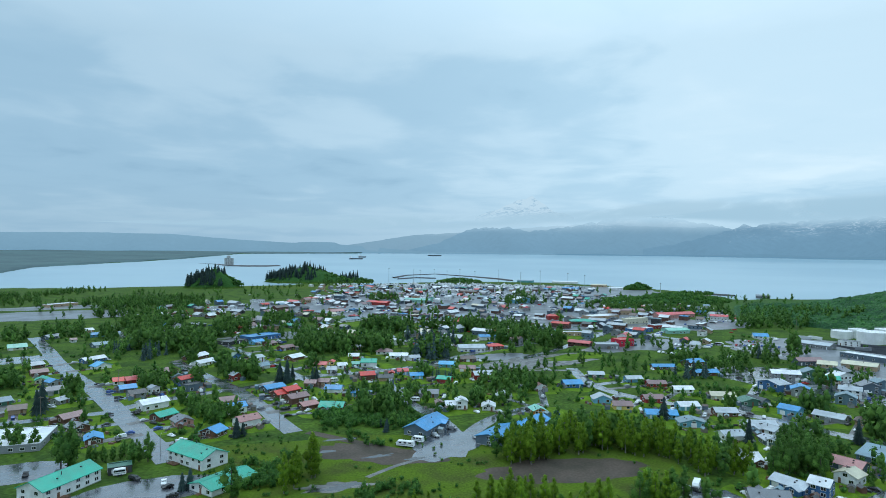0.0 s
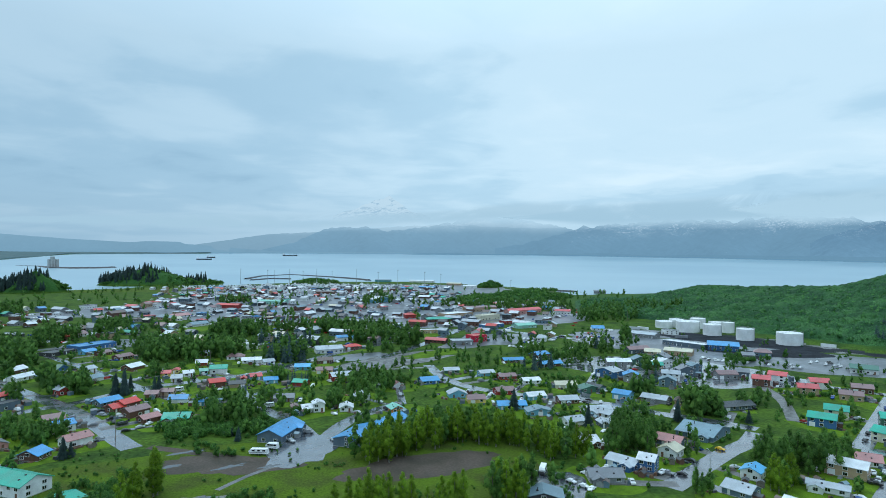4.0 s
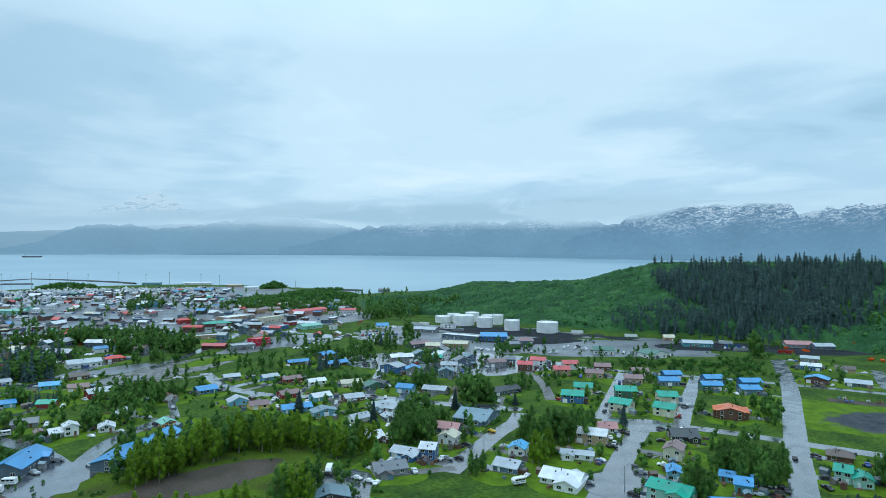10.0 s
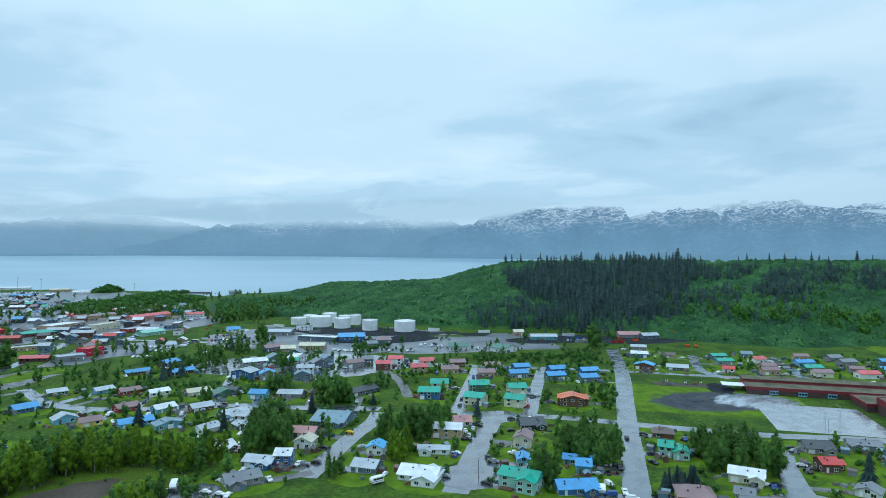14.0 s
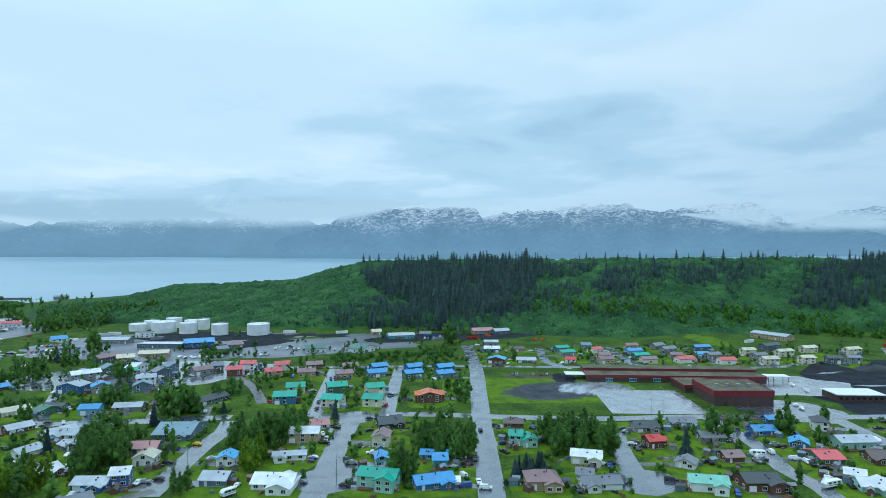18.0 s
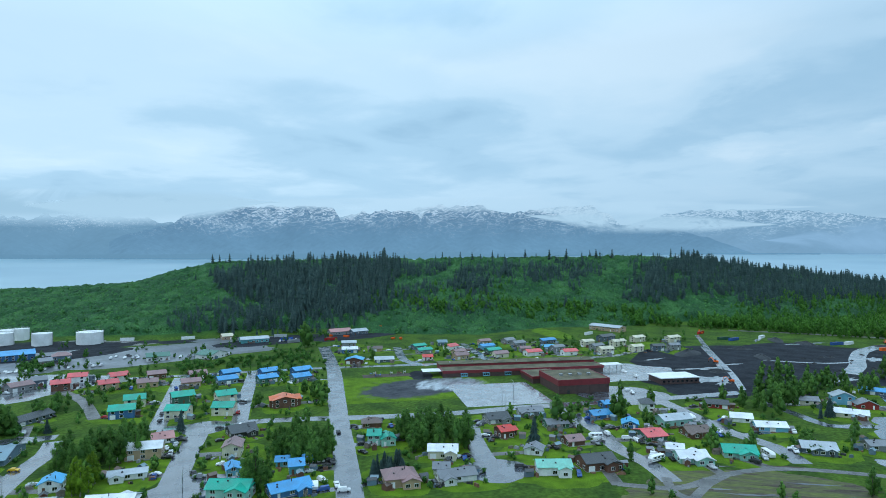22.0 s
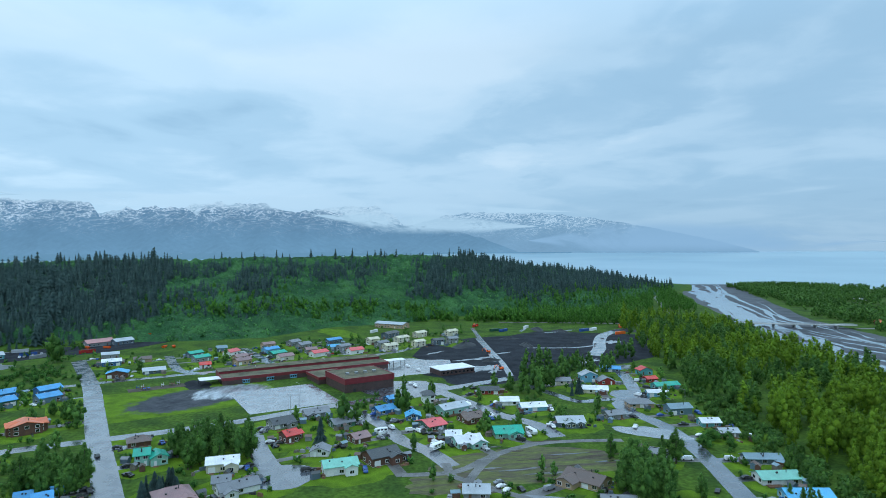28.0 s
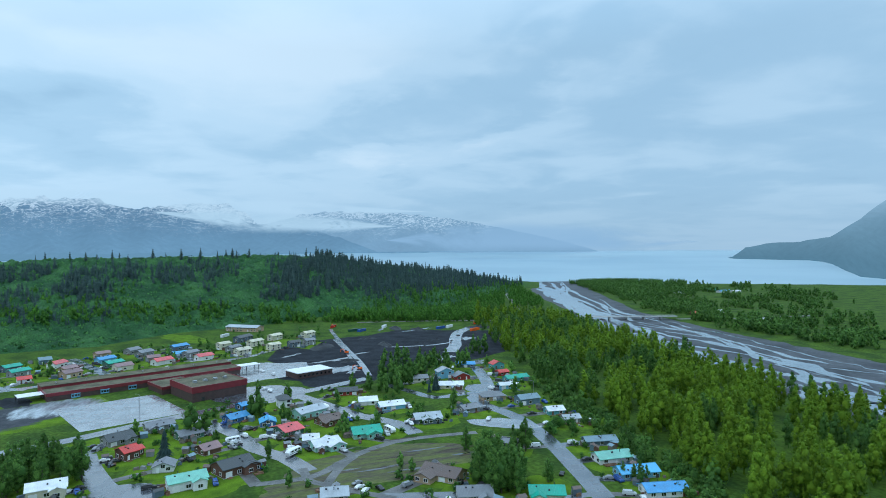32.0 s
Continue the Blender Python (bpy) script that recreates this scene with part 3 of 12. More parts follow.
def range_mesh(name, a0, a1, step, foot, top, r_top, rows, rough, mat, label, lift=0.0):
    v, f = [], []
    n = int((a1 - a0) / step) + 1
    for i in range(n):
        az = a0 + step * i
        rf = foot(az)
        zf = sea_level(rf) - 2
        rt = r_top(az)
        zt = EYE[2] + rt * math.tan(radians(top(az)))
        zt += rough * max(0.0, zt - zf - 20) * (noise.fractal(Vector((az * 1.1, 2.0, lift)), 1.0, 2.1, 5) * 0.075)
        for j in range(rows + 1):
            k = j / rows
            wob = noise.fractal(Vector((az * 0.8, k * 1.4, 5.0 + lift)), 0.9, 2.2, 4)
            x, y = polar(az, rf + (rt - rf) * (k + 0.08 * wob * math.sin(math.pi * k)))
            v.append((x, y, zf + (zt - zf) * (k ** 0.9)))
    for i in range(n - 1):
        for j in range(rows):
            a, c = i * (rows + 1) + j, (i + 1) * (rows + 1) + j
            f.append((a, a + 1, c + 1, c))
    return tagged(new(name, mesh_of(name, v, f, mat, True)), label, "mountains", kind="structure")


def foot_at(extra):
    return lambda a: min(4900, lerp(FOOT, a) + extra)


def crest_at(extra):
    return lambda a: min(4940, lerp(FOOT, a) + extra)


def table(t_):
    return lambda a: lerp(t_, a)


# each range's tones hold the haze of its own distance
hill_far = mountain_material("hazy_far_hill", (0.185, 0.345, 0.470), (0.250, 0.430, 0.560), 2000, 2200, relief_shade=0.05)
west_pale = mountain_material("hazy_cloud_slope", (0.21, 0.365, 0.485), (0.27, 0.435, 0.555), 2000, 2200, fade_from=190, fade_to=300, relief_shade=0.05)
west_mat = mountain_material("hazy_cloudy_mountain", (0.172, 0.330, 0.460), (0.220, 0.385, 0.515), 220, 420, fade_from=205, fade_to=330, relief_shade=0.07)
middle_mat = mountain_material("hazy_wooded_mountain", (0.160, 0.316, 0.448), (0.175, 0.325, 0.455), 170, 420, most=0.28, fade_from=225, fade_to=330, relief_shade=0.08)
main_mat = mountain_material("hazy_snow_streaked_mountain", (0.165, 0.325, 0.465), (0.122, 0.245, 0.372), 150, 385, (0.60, 0.76, 0.87), 0.26, relief_shade=0.12)
back_mat = mountain_material("hazy_pale_snow_peak", (0.24, 0.40, 0.54), (0.27, 0.43, 0.56), 80, 330, (0.54, 0.72, 0.83), 0.30, relief_shade=0.06)
far_mat = mountain_material("hazy_distant_snow_range", (0.205, 0.365, 0.510), (0.20, 0.355, 0.495), 130, 340, (0.52, 0.70, 0.82), 0.26, relief_shade=0.08)
shore_mat = mountain_material("hazy_foothill", (0.150, 0.300, 0.425), (0.150, 0.300, 0.425), 2000, 2200, relief_shade=0.05)
peak_mat = mountain_material("hazy_snow_peak", (0.36, 0.54, 0.68), (0.36, 0.55, 0.69), 200, 440, (0.55, 0.73, 0.84), 0.42, 500, 640, 300)
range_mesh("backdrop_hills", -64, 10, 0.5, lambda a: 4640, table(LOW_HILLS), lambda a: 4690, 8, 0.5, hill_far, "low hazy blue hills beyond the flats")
range_mesh("backdrop_mountains", -10, 30, 0.25, foot_at(150), table(WEST_BACK), crest_at(210), 12, 0.6, west_pale, "pale hazy slopes losing themselves in cloud", 1.0)
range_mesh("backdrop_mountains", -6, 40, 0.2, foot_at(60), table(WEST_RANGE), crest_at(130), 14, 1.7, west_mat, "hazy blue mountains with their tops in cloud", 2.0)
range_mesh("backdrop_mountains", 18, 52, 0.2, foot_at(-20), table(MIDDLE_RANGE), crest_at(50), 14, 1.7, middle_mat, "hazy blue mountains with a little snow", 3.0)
range_mesh("backdrop_mountains", 44, 104, 0.15, foot_at(-90), table(MAIN_RANGE), crest_at(-30), 14, 1.0, main_mat, "hazy blue mountains streaked with snow", 4.0)
range_mesh("backdrop_mountains", 58, 92, 0.2, foot_at(100), table(BACK_PEAKS), crest_at(220), 12, 0.8, back_mat, "pale hazy snowfields showing behind the nearer range", 5.0)
range_mesh("backdrop_mountains", 84, 122, 0.2, foot_at(20), table(FAR_RANGE), crest_at(90), 14, 0.7, far_mat, "pale hazy distant range with snowfields", 6.0)


def foothill(a):
    k = smooth(-3, 14, a) * (1 - smooth(82, 98, a))
    return (-0.34 + 0.16 * noise.fractal(Vector((a * 0.2, 8.0, 2.0)), 1.2, 2.0, 2)) * k - 1.3 * (1 - k)


range_mesh("backdrop_foothills", -4, 108, 0.25, lambda a: lerp(FOOT, a) - 130, foothill, lambda a: lerp(FOOT, a) - 95, 8, 0.4, shore_mat, "hazy dark blue wooded foothills along the far shore", 9.0)


def headland_top(a):
    return lerp([(129.5, -1.1), (130.6, -0.9), (131.5, -0.15), (133.5, 0.25), (135.5, 0.3), (137.5, 0.7), (139, 1.7), (141, 3.4), (146, 7), (160, 10), (230, 9), (270, 6), (296, 2.5)], a)


head_mat = mountain_material("hazy_headland", (0.105, 0.222, 0.300), (0.235, 0.400, 0.520), 2000, 2200, fade_from=190, fade_to=480, relief_shade=0.10)
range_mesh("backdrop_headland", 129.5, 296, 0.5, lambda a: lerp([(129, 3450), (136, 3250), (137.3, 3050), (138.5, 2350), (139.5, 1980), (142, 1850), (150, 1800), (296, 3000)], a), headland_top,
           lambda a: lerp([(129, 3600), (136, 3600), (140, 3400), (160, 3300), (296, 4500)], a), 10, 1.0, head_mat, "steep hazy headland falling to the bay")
range_mesh("backdrop_peak", 3, 12, 0.2, lambda a: 4700, lambda a: lerp([(3, 3.0), (5.5, 3.9), (7.2, 4.6), (8.2, 4.9), (10, 3.6), (12, 3.0)], a), lambda a: 4950, 10, 0.6, peak_mat, "hazy snowy peak showing through cloud")


def cloud_material(name, colour, scale, seed, most=0.85):
    m = bpy.data.materials.new(name)
    m.use_nodes = True
    t = m.node_tree
    t.nodes.clear()
    uv = t.nodes.new("ShaderNodeUVMap")
    sp = t.nodes.new("ShaderNodeSeparateXYZ")
    t.links.new(uv.outputs[0], sp.inputs[0])
    mp = t.nodes.new("ShaderNodeMapping")
    mp.inputs["Scale"].default_value = scale
    mp.inputs["Location"].default_value = (seed, seed * 0.3, seed)
    t.links.new(uv.outputs[0], mp.inputs[0])
    n = t.nodes.new("ShaderNodeTexNoise")
    n.inputs["Scale"].default_value, n.inputs["Detail"].default_value, n.inputs["Roughness"].default_value = 1.0, 5, 0.55
    n.inputs["Distortion"].default_value = 0.6
    t.links.new(mp.outputs[0], n.inputs["Vector"])
    body = ramp(t, sp.outputs[1], [(0.0, 0.0), (0.38, most), (0.70, most * 0.9), (1.0, 0.0)])
    k = t.nodes.new("ShaderNodeMath")
    k.operation = "MULTIPLY"
    t.links.new(body, k.inputs[0])
    t.links.new(ramp(t, n.outputs[0], [(0.30, 0.0), (0.50, 1.0)]), k.inputs[1])
    em = t.nodes.new("ShaderNodeEmission")
    em.inputs[0].default_value = (*colour, 1)
    tr = t.nodes.new("ShaderNodeBsdfTransparent")
    ms = t.nodes.new("ShaderNodeMixShader")
    t.links.new(k.outputs[0], ms.inputs[0])
    t.links.new(tr.outputs[0], ms.inputs[1])
    t.links.new(em.outputs[0], ms.inputs[2])
    o = t.nodes.new("ShaderNodeOutputMaterial")
    t.links.new(ms.outputs[0], o.inputs[0])
    return m


def cloud_bank(a0, a1, low, high, r, mat, label):
    """A bank of low cloud hanging before the far slopes."""
    n, rows = int((a1 - a0) / 0.5), 6
    v, f = [], []
    for i in range(n + 1):
        a = a0 + (a1 - a0) * i / n
        fade = min(1.0, 4.0 * i / n, 4.0 * (n - i) / n)
        lo, hi = low(a), high(a)
        mid = (lo + hi) / 2
        lo, hi = mid + (lo - mid) * fade, mid + (hi - mid) * fade
        for j in range(rows + 1):
            x, y = polar(a, r)
            v.append((x, y, EYE[2] + r * math.tan(radians(lo + (hi - lo) * j / rows))))
    for i in range(n):
        for j in range(rows):
            k = i * (rows + 1) + j
            f.append((k, k + rows + 1, k + rows + 2, k + 1))
    me = mesh_of("backdrop_cloud", v, f, mat)
    uv = me.uv_layers.new(name="UVMap")
    for lp in me.loops:
        i, j = divmod(lp.vertex_index, rows + 1)
        uv.data[lp.index].uv = (i * 0.5, j / rows)
    return tagged(new("backdrop_cloud", me), label, "cloud", kind="structure")


cloud_a = cloud_material("low_cloud_west", (0.40, 0.595, 0.72), (0.16, 0.8, 1), 3.0)
cloud_c = cloud_material("low_cloud_dense", (0.385, 0.585, 0.715), (0.20, 1.0, 1), 5.0, 1.0)
cloud_d = cloud_material("crest_veil", (0.52, 0.72, 0.84), (0.22, 0.9, 1), 14.0, 0.55)
cloud_f = cloud_material("spilling_cloud", (0.455, 0.660, 0.785), (0.18, 0.8, 1), 21.0, 1.0)
cloud_e = cloud_material("rain_haze", (0.285, 0.475, 0.655), (0.10, 0.5, 1), 17.0)
cloud_b = cloud_material("low_cloud_bay", (0.465, 0.665, 0.785), (0.30, 1.1, 1), 8.0)
cloud_bank(-30, 50, lambda a: lerp([(-30, 1.0), (0, 1.6), (12, 2.3), (20, 2.6), (30, 1.8), (42, 2.1), (50, 2.6)], a), lambda a: lerp([(-30, 3.0), (0, 3.2), (12, 3.6), (20, 4.6), (50, 4.6)], a), 4000, cloud_a, "grey cloud bank along the mountain tops")
cloud_bank(18, 58, lambda a: lerp([(18, 2.3), (27, 1.9), (38, 2.2), (46, 2.3), (58, 3.6)], a), lambda a: lerp([(18, 3.6), (40, 5.2), (58, 5.0)], a), 3780, cloud_c, "dense grey cloud bank hiding the mountain tops")
cloud_bank(38, 57, lambda a: lerp([(38, 2.5), (44, 1.9), (50, 2.2), (57, 3.5)], a), lambda a: lerp([(38, 4.4), (47, 5.4), (57, 5.2)], a), 3700, cloud_f, "pale cloud spilling over the end of the range")
cloud_bank(46, 104, lambda a: lerp([(46, 2.4), (52, 3.3), (62, 3.5), (80, 3.2), (90, 2.6), (104, 2.3)], a), lambda a: lerp([(46, 4.6), (62, 4.9), (80, 4.9), (104, 4.3)], a), 3720, cloud_d, "thin pale cloud veiling the snowy crest")
cloud_bank(80, 101, lambda a: lerp([(80, 2.3), (88, 1.2), (101, 1.3)], a), lambda a: lerp([(80, 3.9), (90, 3.3), (101, 2.6)], a), 3700, cloud_b, "pale cloud hanging on the mountain side")
cloud_bank(100, 128, lambda a: -0.9, lambda a: lerp([(100, 2.2), (112, 2.6), (128, 1.6)], a), 3690, cloud_e, "blue rain haze over the end of the bay")

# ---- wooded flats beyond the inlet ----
# blue distance haze is mixed into the dark green of the woods
flats_mat = material("hazy_far_flats", (0.058, 0.115, 0.118), 0.9, 0.2, 0.004, second=(0.040, 0.084, 0.092), fine=9)
fv, ff = [], []
na, nb = 90, 22
for i in range(na):
    az = -64 + 60.0 * i / (na - 1)
    r0 = lerp(FAR, az) + 40 + 130 * abs(noise.noise(Vector((az * 0.3, 0, 4))))
    for j in range(nb):
        r = r0 + (4780 - r0) * (j / (nb - 1)) ** 1.3
        x, y = polar(az, max(r, r0))
        k = noise.noise(Vector((x * 0.004, y * 0.004, 0)))
        fv.append((x, y, ground_height(az, r) + (0.6 if j == 0 else 4 + 5 * k)))
for i in range(na - 1):
    for j in range(nb - 1):
        a, c = i * nb + j, (i + 1) * nb + j
        ff.append((a, a + 1, c + 1, c))
tagged(new("backdrop_flats", mesh_of("backdrop_flats", fv, ff, flats_mat, True)), "dark wooded flats beyond the inlet, bluish with haze", "woods", kind="structure")

# ---- flat pieces of ground: roads, lots, lawns, gravel ----


ROAD_PTS = []


def road(name, pts, width, mat, label, z=0.05, category="road", ends=2.0):
    """A strip of even width along a line, with rounded joints."""
    P = [Vector((x, y)) for x, y in pts]
    fineP = []
    for i in range(len(P) - 1):
        p0, p1, p2, p3 = P[max(i - 1, 0)], P[i], P[i + 1], P[min(i + 2, len(P) - 1)]
        n = max(2, int((p2 - p1).length / 8))
        for k in range(n):
            u = k / n
            fineP.append(0.5 * ((2 * p1) + (p2 - p0) * u + (2 * p0 - 5 * p1 + 4 * p2 - p3) * u * u + (3 * p1 - p0 - 3 * p2 + p3) * u ** 3))
    fineP.append(P[-1])
    ROAD_PTS.extend((p.x, p.y, width / 2) for p in fineP)
    v, f = [], []
    for i, p in enumerate(fineP):
        d = (fineP[min(i + 1, len(fineP) - 1)] - fineP[max(i - 1, 0)]).normalized()
        s = Vector((-d.y, d.x)) * width / 2
        w = 1 + 0.04 * noise.noise(Vector((p.x * 0.1, p.y * 0.1, 0)))
        a, b = p + s * w, p - s * w
        v += [(a.x, a.y, -0.02), (a.x, a.y, z), (b.x, b.y, z), (b.x, b.y, -0.02)]
        if i:
            k = 4 * i
            f += [(k - 4, k - 3, k + 1, k), (k - 3, k - 2, k + 2, k + 1), (k - 2, k - 1, k + 3, k + 2)]
    return tagged(new(name, mesh_of(name, v, f, mat)), label, category, kind="structure")


def blob(name, x, y, rx, ry, rz, mat, label, z=0.04, rag=0.25, category="ground", n=40, seed=0.0):
    """A patch of ground with a ragged outline."""
    v = [(0, 0, z)]
    for i in range(n):
        a = 2 * math.pi * i / n
        k = 1 + rag * noise.fractal(Vector((math.cos(a) * 1.7 + x, math.sin(a) * 1.7 + y, seed)), 0.9, 2.0, 4)
        v.append((rx * k * math.cos(a), ry * k * math.sin(a), z))
    f = [(0, 1 + i, 1 + (i + 1) % n) for i in range(n)]
    ob = new(name, mesh_of(name, v, f, mat))
    ob.matrix_basis = pose(x, y, 0, 0, 0, rz)
    return tagged(ob, label, category, kind="structure")


def slab(name, x, y, w, d, rz, mat, label, z=0.06, category="pavement"):
    v, f = box(-w / 2, -d / 2, -0.05, w / 2, d / 2, z)
    ob = new(name, mesh_of(name, v, f, mat))
    ob.matrix_basis = pose(x, y, 0, 0, 0, rz)
    return tagged(ob, label, category, kind="structure")


# ---- houses ----
WINDOW_MESH, PANE_MESH, DOOR_MESH = {}, {}, {}


def window_meshes(w, h):
    key = (w, h)
    if key not in WINDOW_MESH:
        t_ = 0.12
        fr = joined(box(-w / 2 - t_, -0.08, -h / 2 - t_, w / 2 + t_, 0.02, -h / 2), box(-w / 2 - t_, -0.08, h / 2, w / 2 + t_, 0.02, h / 2 + t_),
                    box(-w / 2 - t_, -0.08, -h / 2, -w / 2, 0.02, h / 2), box(w / 2, -0.08, -h / 2, w / 2 + t_, 0.02, h / 2), box(-0.04, -0.06, -h / 2, 0.04, 0.0, h / 2))
        WINDOW_MESH[key] = mesh_of("window", fr[0], fr[1], frame_white)
        PANE_MESH[key] = mesh_of("pane", *box(-w / 2, -0.04, -h / 2, w / 2, 0.01, h / 2), glass_dark)
    return WINDOW_MESH[key], PANE_MESH[key]


def whole_window(w, h):
    """Frame and glass as one shallow pressed piece, for windows farther off."""
    key = (w, h, "whole")
    if key not in WINDOW_MESH:
        a, c, e, g = w / 2 + 0.12, h / 2 + 0.12, w / 2, h / 2
        v = [(x, y, z) for y, x2, z2 in ((0.02, a, c), (-0.08, a, c), (-0.08, e, g), (-0.03, e, g)) for x, z in ((-x2, -z2), (x2, -z2), (x2, z2), (-x2, z2))]
        f = [(i + 4 * k, (i + 1) % 4 + 4 * k, (i + 1) % 4 + 4 * k + 4, i + 4 * k + 4) for k in range(3) for i in range(4)] + [(12, 13, 14, 15)]
        me = mesh_of("window", v, f, frame_white)
        me.materials.append(glass_dark)
        me.polygons[12].material_index = 1
        WINDOW_MESH[key] = me
    return WINDOW_MESH[key]


def door_mesh(w, h, mat):
    key = (w, h, mat.name)
    if key not in DOOR_MESH:
        pan = joined(box(-w / 2, -0.06, 0, w / 2, 0.02, h), *(box(-w / 2 + 0.12, -0.09, h * a, w / 2 - 0.12, -0.05, h * b2) for a, b2 in ((0.08, 0.45), (0.52, 0.92))))
        DOOR_MESH[key] = mesh_of("door", *pan, mat)
    return DOOR_MESH[key]


WORDS = dict(teal="teal green", skyblue="bright blue", salmon="salmon red", mauve="mauve brown", bluegrey="blue-grey", dark="charcoal", sky="light blue", silver="silver grey", slate="slate grey", mint="mint green", tan="tan")
STOREY = {1.0: "single-storey", 1.5: "one-and-a-half-storey", 2.0: "two-storey", 1.2: "low", 2.5: "tall"}
house_count = 0


def house(x, y, rz, w, d, storeys, form, roof, wall, lod=1, kind="house", chimney=True):
    """form g: ridge along the front; e: gable end to the front; h: hipped; f: flat roof with a parapet. The front lies at local -y."""
    global house_count
    house_count += 1
    rnd = random.Random(house_count)
    h = storeys * 2.1 + 0.2
    w, d = w * 0.96, d * 0.96
    shape = {"g": "gabled", "e": "front-gabled", "h": "hipped", "f": "flat"}[form]
    label = "%s %s with %s walls and %s %s roof" % (STOREY.get(storeys, "single-storey"), kind.replace("_", " "), WORDS.get(wall, wall), WORDS.get(roof, roof), shape)
    ob = thing(kind, x, y, 0, rz, label, "house" if kind == "house" else kind.split("_")[-1], "houses of the town" if kind == "house" else "")
    wm, rm = WALL_MAT[wall], ROOF_MAT[roof]
    X, Y = w / 2, d / 2
    span, length = (d, w) if form != "e" else (w, d)
    rise = max(0.8, span * (0.21 if span < 12 else 0.13))
    ov, th = 0.55, 0.22
    if form == "f":
        v, f = joined(box(-X, -Y, -0.3, X, Y, h), box(-X, -Y, h, X, -Y + 0.3, h + 0.5), box(-X, Y - 0.3, h, X, Y, h + 0.5), box(-X, -Y + 0.3, h, -X + 0.3, Y - 0.3, h + 0.5), box(X - 0.3, -Y + 0.3, h, X, Y - 0.3, h + 0.5))
        part("wall", (v, f), wm, ob)
        part("roof", box(-X + 0.3, -Y + 0.3, h, X - 0.3, Y - 0.3, h + 0.3), rm, ob)
        part("parapet_cap", joined(box(-X - 0.1, -Y - 0.1, h + 0.5, X + 0.1, -Y + 0.35, h + 0.62), box(-X - 0.1, Y - 0.35, h + 0.5, X + 0.1, Y + 0.1, h + 0.62),
                                   box(-X - 0.1, -Y + 0.35, h + 0.5, -X + 0.35, Y - 0.35, h + 0.62), box(X - 0.35, -Y + 0.35, h + 0.5, X + 0.1, Y - 0.35, h + 0.62)), rm, ob)
    else:
        hip = length * 0.28 if form == "h" else 0.0
        # local frame with the ridge along a; (a, c) -> (x, y)
        def q(a, c, z):
            return (a, c, z) if form != "e" else (c, -a, z)
        A, C = length / 2, span / 2
        v = [q(a, c, z) for z in (-0.3, h) for c in (-C, C) for a in (-A, A)]
        f = [(0, 2, 3, 1), (0, 1, 5, 4), (3, 2, 6, 7), (2, 0, 4, 6), (1, 3, 7, 5)]
        if form != "h":
            v += [q(-A, 0, h + rise), q(A, 0, h + rise)]
            f += [(6, 4, 8), (5, 7, 9), (4, 5, 9, 8), (7, 6, 8, 9)]
        else:
            f += [(4, 5, 7, 6)]
        part("wall", (v, f), wm, ob)
        drop = rise / C * ov
        e0 = 0.0 if form == "h" else ov
        RA = A + (0.0 if form == "h" else ov) - hip
        rv, rf = [], []
        for dz in (0.0, th):
            for a, c, z in ((-A - ov, -C - ov, h - drop), (A + ov, -C - ov, h - drop), (A + ov, C + ov, h - drop), (-A - ov, C + ov, h - drop), (-RA, 0, h + rise), (RA, 0, h + rise)):
                rv.append(q(a, c, z + dz + 0.02))
        rf = [(6, 7, 11, 10), (8, 9, 10, 11), (0, 4, 5, 1), (2, 5, 4, 3), (0, 1, 7, 6), (2, 3, 9, 8)]
        rf += [(9, 6, 10), (7, 8, 11), (3, 4, 0), (1, 5, 2), (1, 2, 8, 7), (3, 0, 6, 9)] if form == "h" else [(0, 6, 10, 4), (4, 10, 9, 3), (5, 11, 7, 1), (2, 8, 11, 5)]
        part("roof", (rv, rf), rm, ob)
        if lod >= 2:
            cap = joined(bar(q(-RA, 0, h + rise + th), q(RA, 0, h + rise + th), 0.12, 5))
            part("ridge_cap", cap, rm, ob)
        if chimney and lod >= 1 and rnd.random() < 0.65:
            a, c = rnd.uniform(-0.5, 0.5) * A, rnd.choice((-1, 1)) * rnd.uniform(0.15, 0.45) * C
            zb = h + rise * (1 - abs(c) / C) - 0.1
            px, py, _ = q(a, c, 0)
            part("flue", joined(tube(px, py, zb, zb + 1.2, 0.14, 0.14, 6), tube(px, py, zb + 1.2, zb + 1.4, 0.24, 0.1, 6)), dark_metal, ob)
    if lod == 0:
        n, rows = max(2, int(w / 5)), 1
    else:
        n, rows = max(2, int(w / 3.6)), max(1, int(storeys))
    wm_, pm_ = window_meshes(1.5, 1.15)
    cm_ = whole_window(1.5, 1.15)
    doorat = rnd.randrange(n)

    def opening(px, py, pz, turn):
        if lod >= 2:
            o = part("window", wm_, None, ob, at=pose(px, py, pz, 0, 0, turn))
            part("pane", pm_, None, o)
        else:
            part("window", cm_ if lod else pm_, None, ob, at=pose(px, py, pz, 0, 0, turn))
    for row in range(rows):
        z = 1.4 + 2.1 * row
        for i in range(n):
            px = -X + w * (i + 0.5) / n
            if row == 0 and i == doorat and lod >= 1:
                if kind == "house" and rnd.random() < 0.5 and w > 9:
                    part("garage_door", door_mesh(2.6, 2.2, white_paint if wall not in ("white",) else frame_white), None, ob, at=pose(px, -Y - 0.012, 0.05, 0, 0, 0))
                else:
                    part("door", door_mesh(0.95, 2.05, wood_brown if rnd.random() < 0.5 else white_paint), None, ob, at=pose(px, -Y - 0.012, 0.05, 0, 0, 0))
            elif rnd.random() < (0.85 if lod else 0.7):
                opening(px, -Y - 0.012, z, 0)
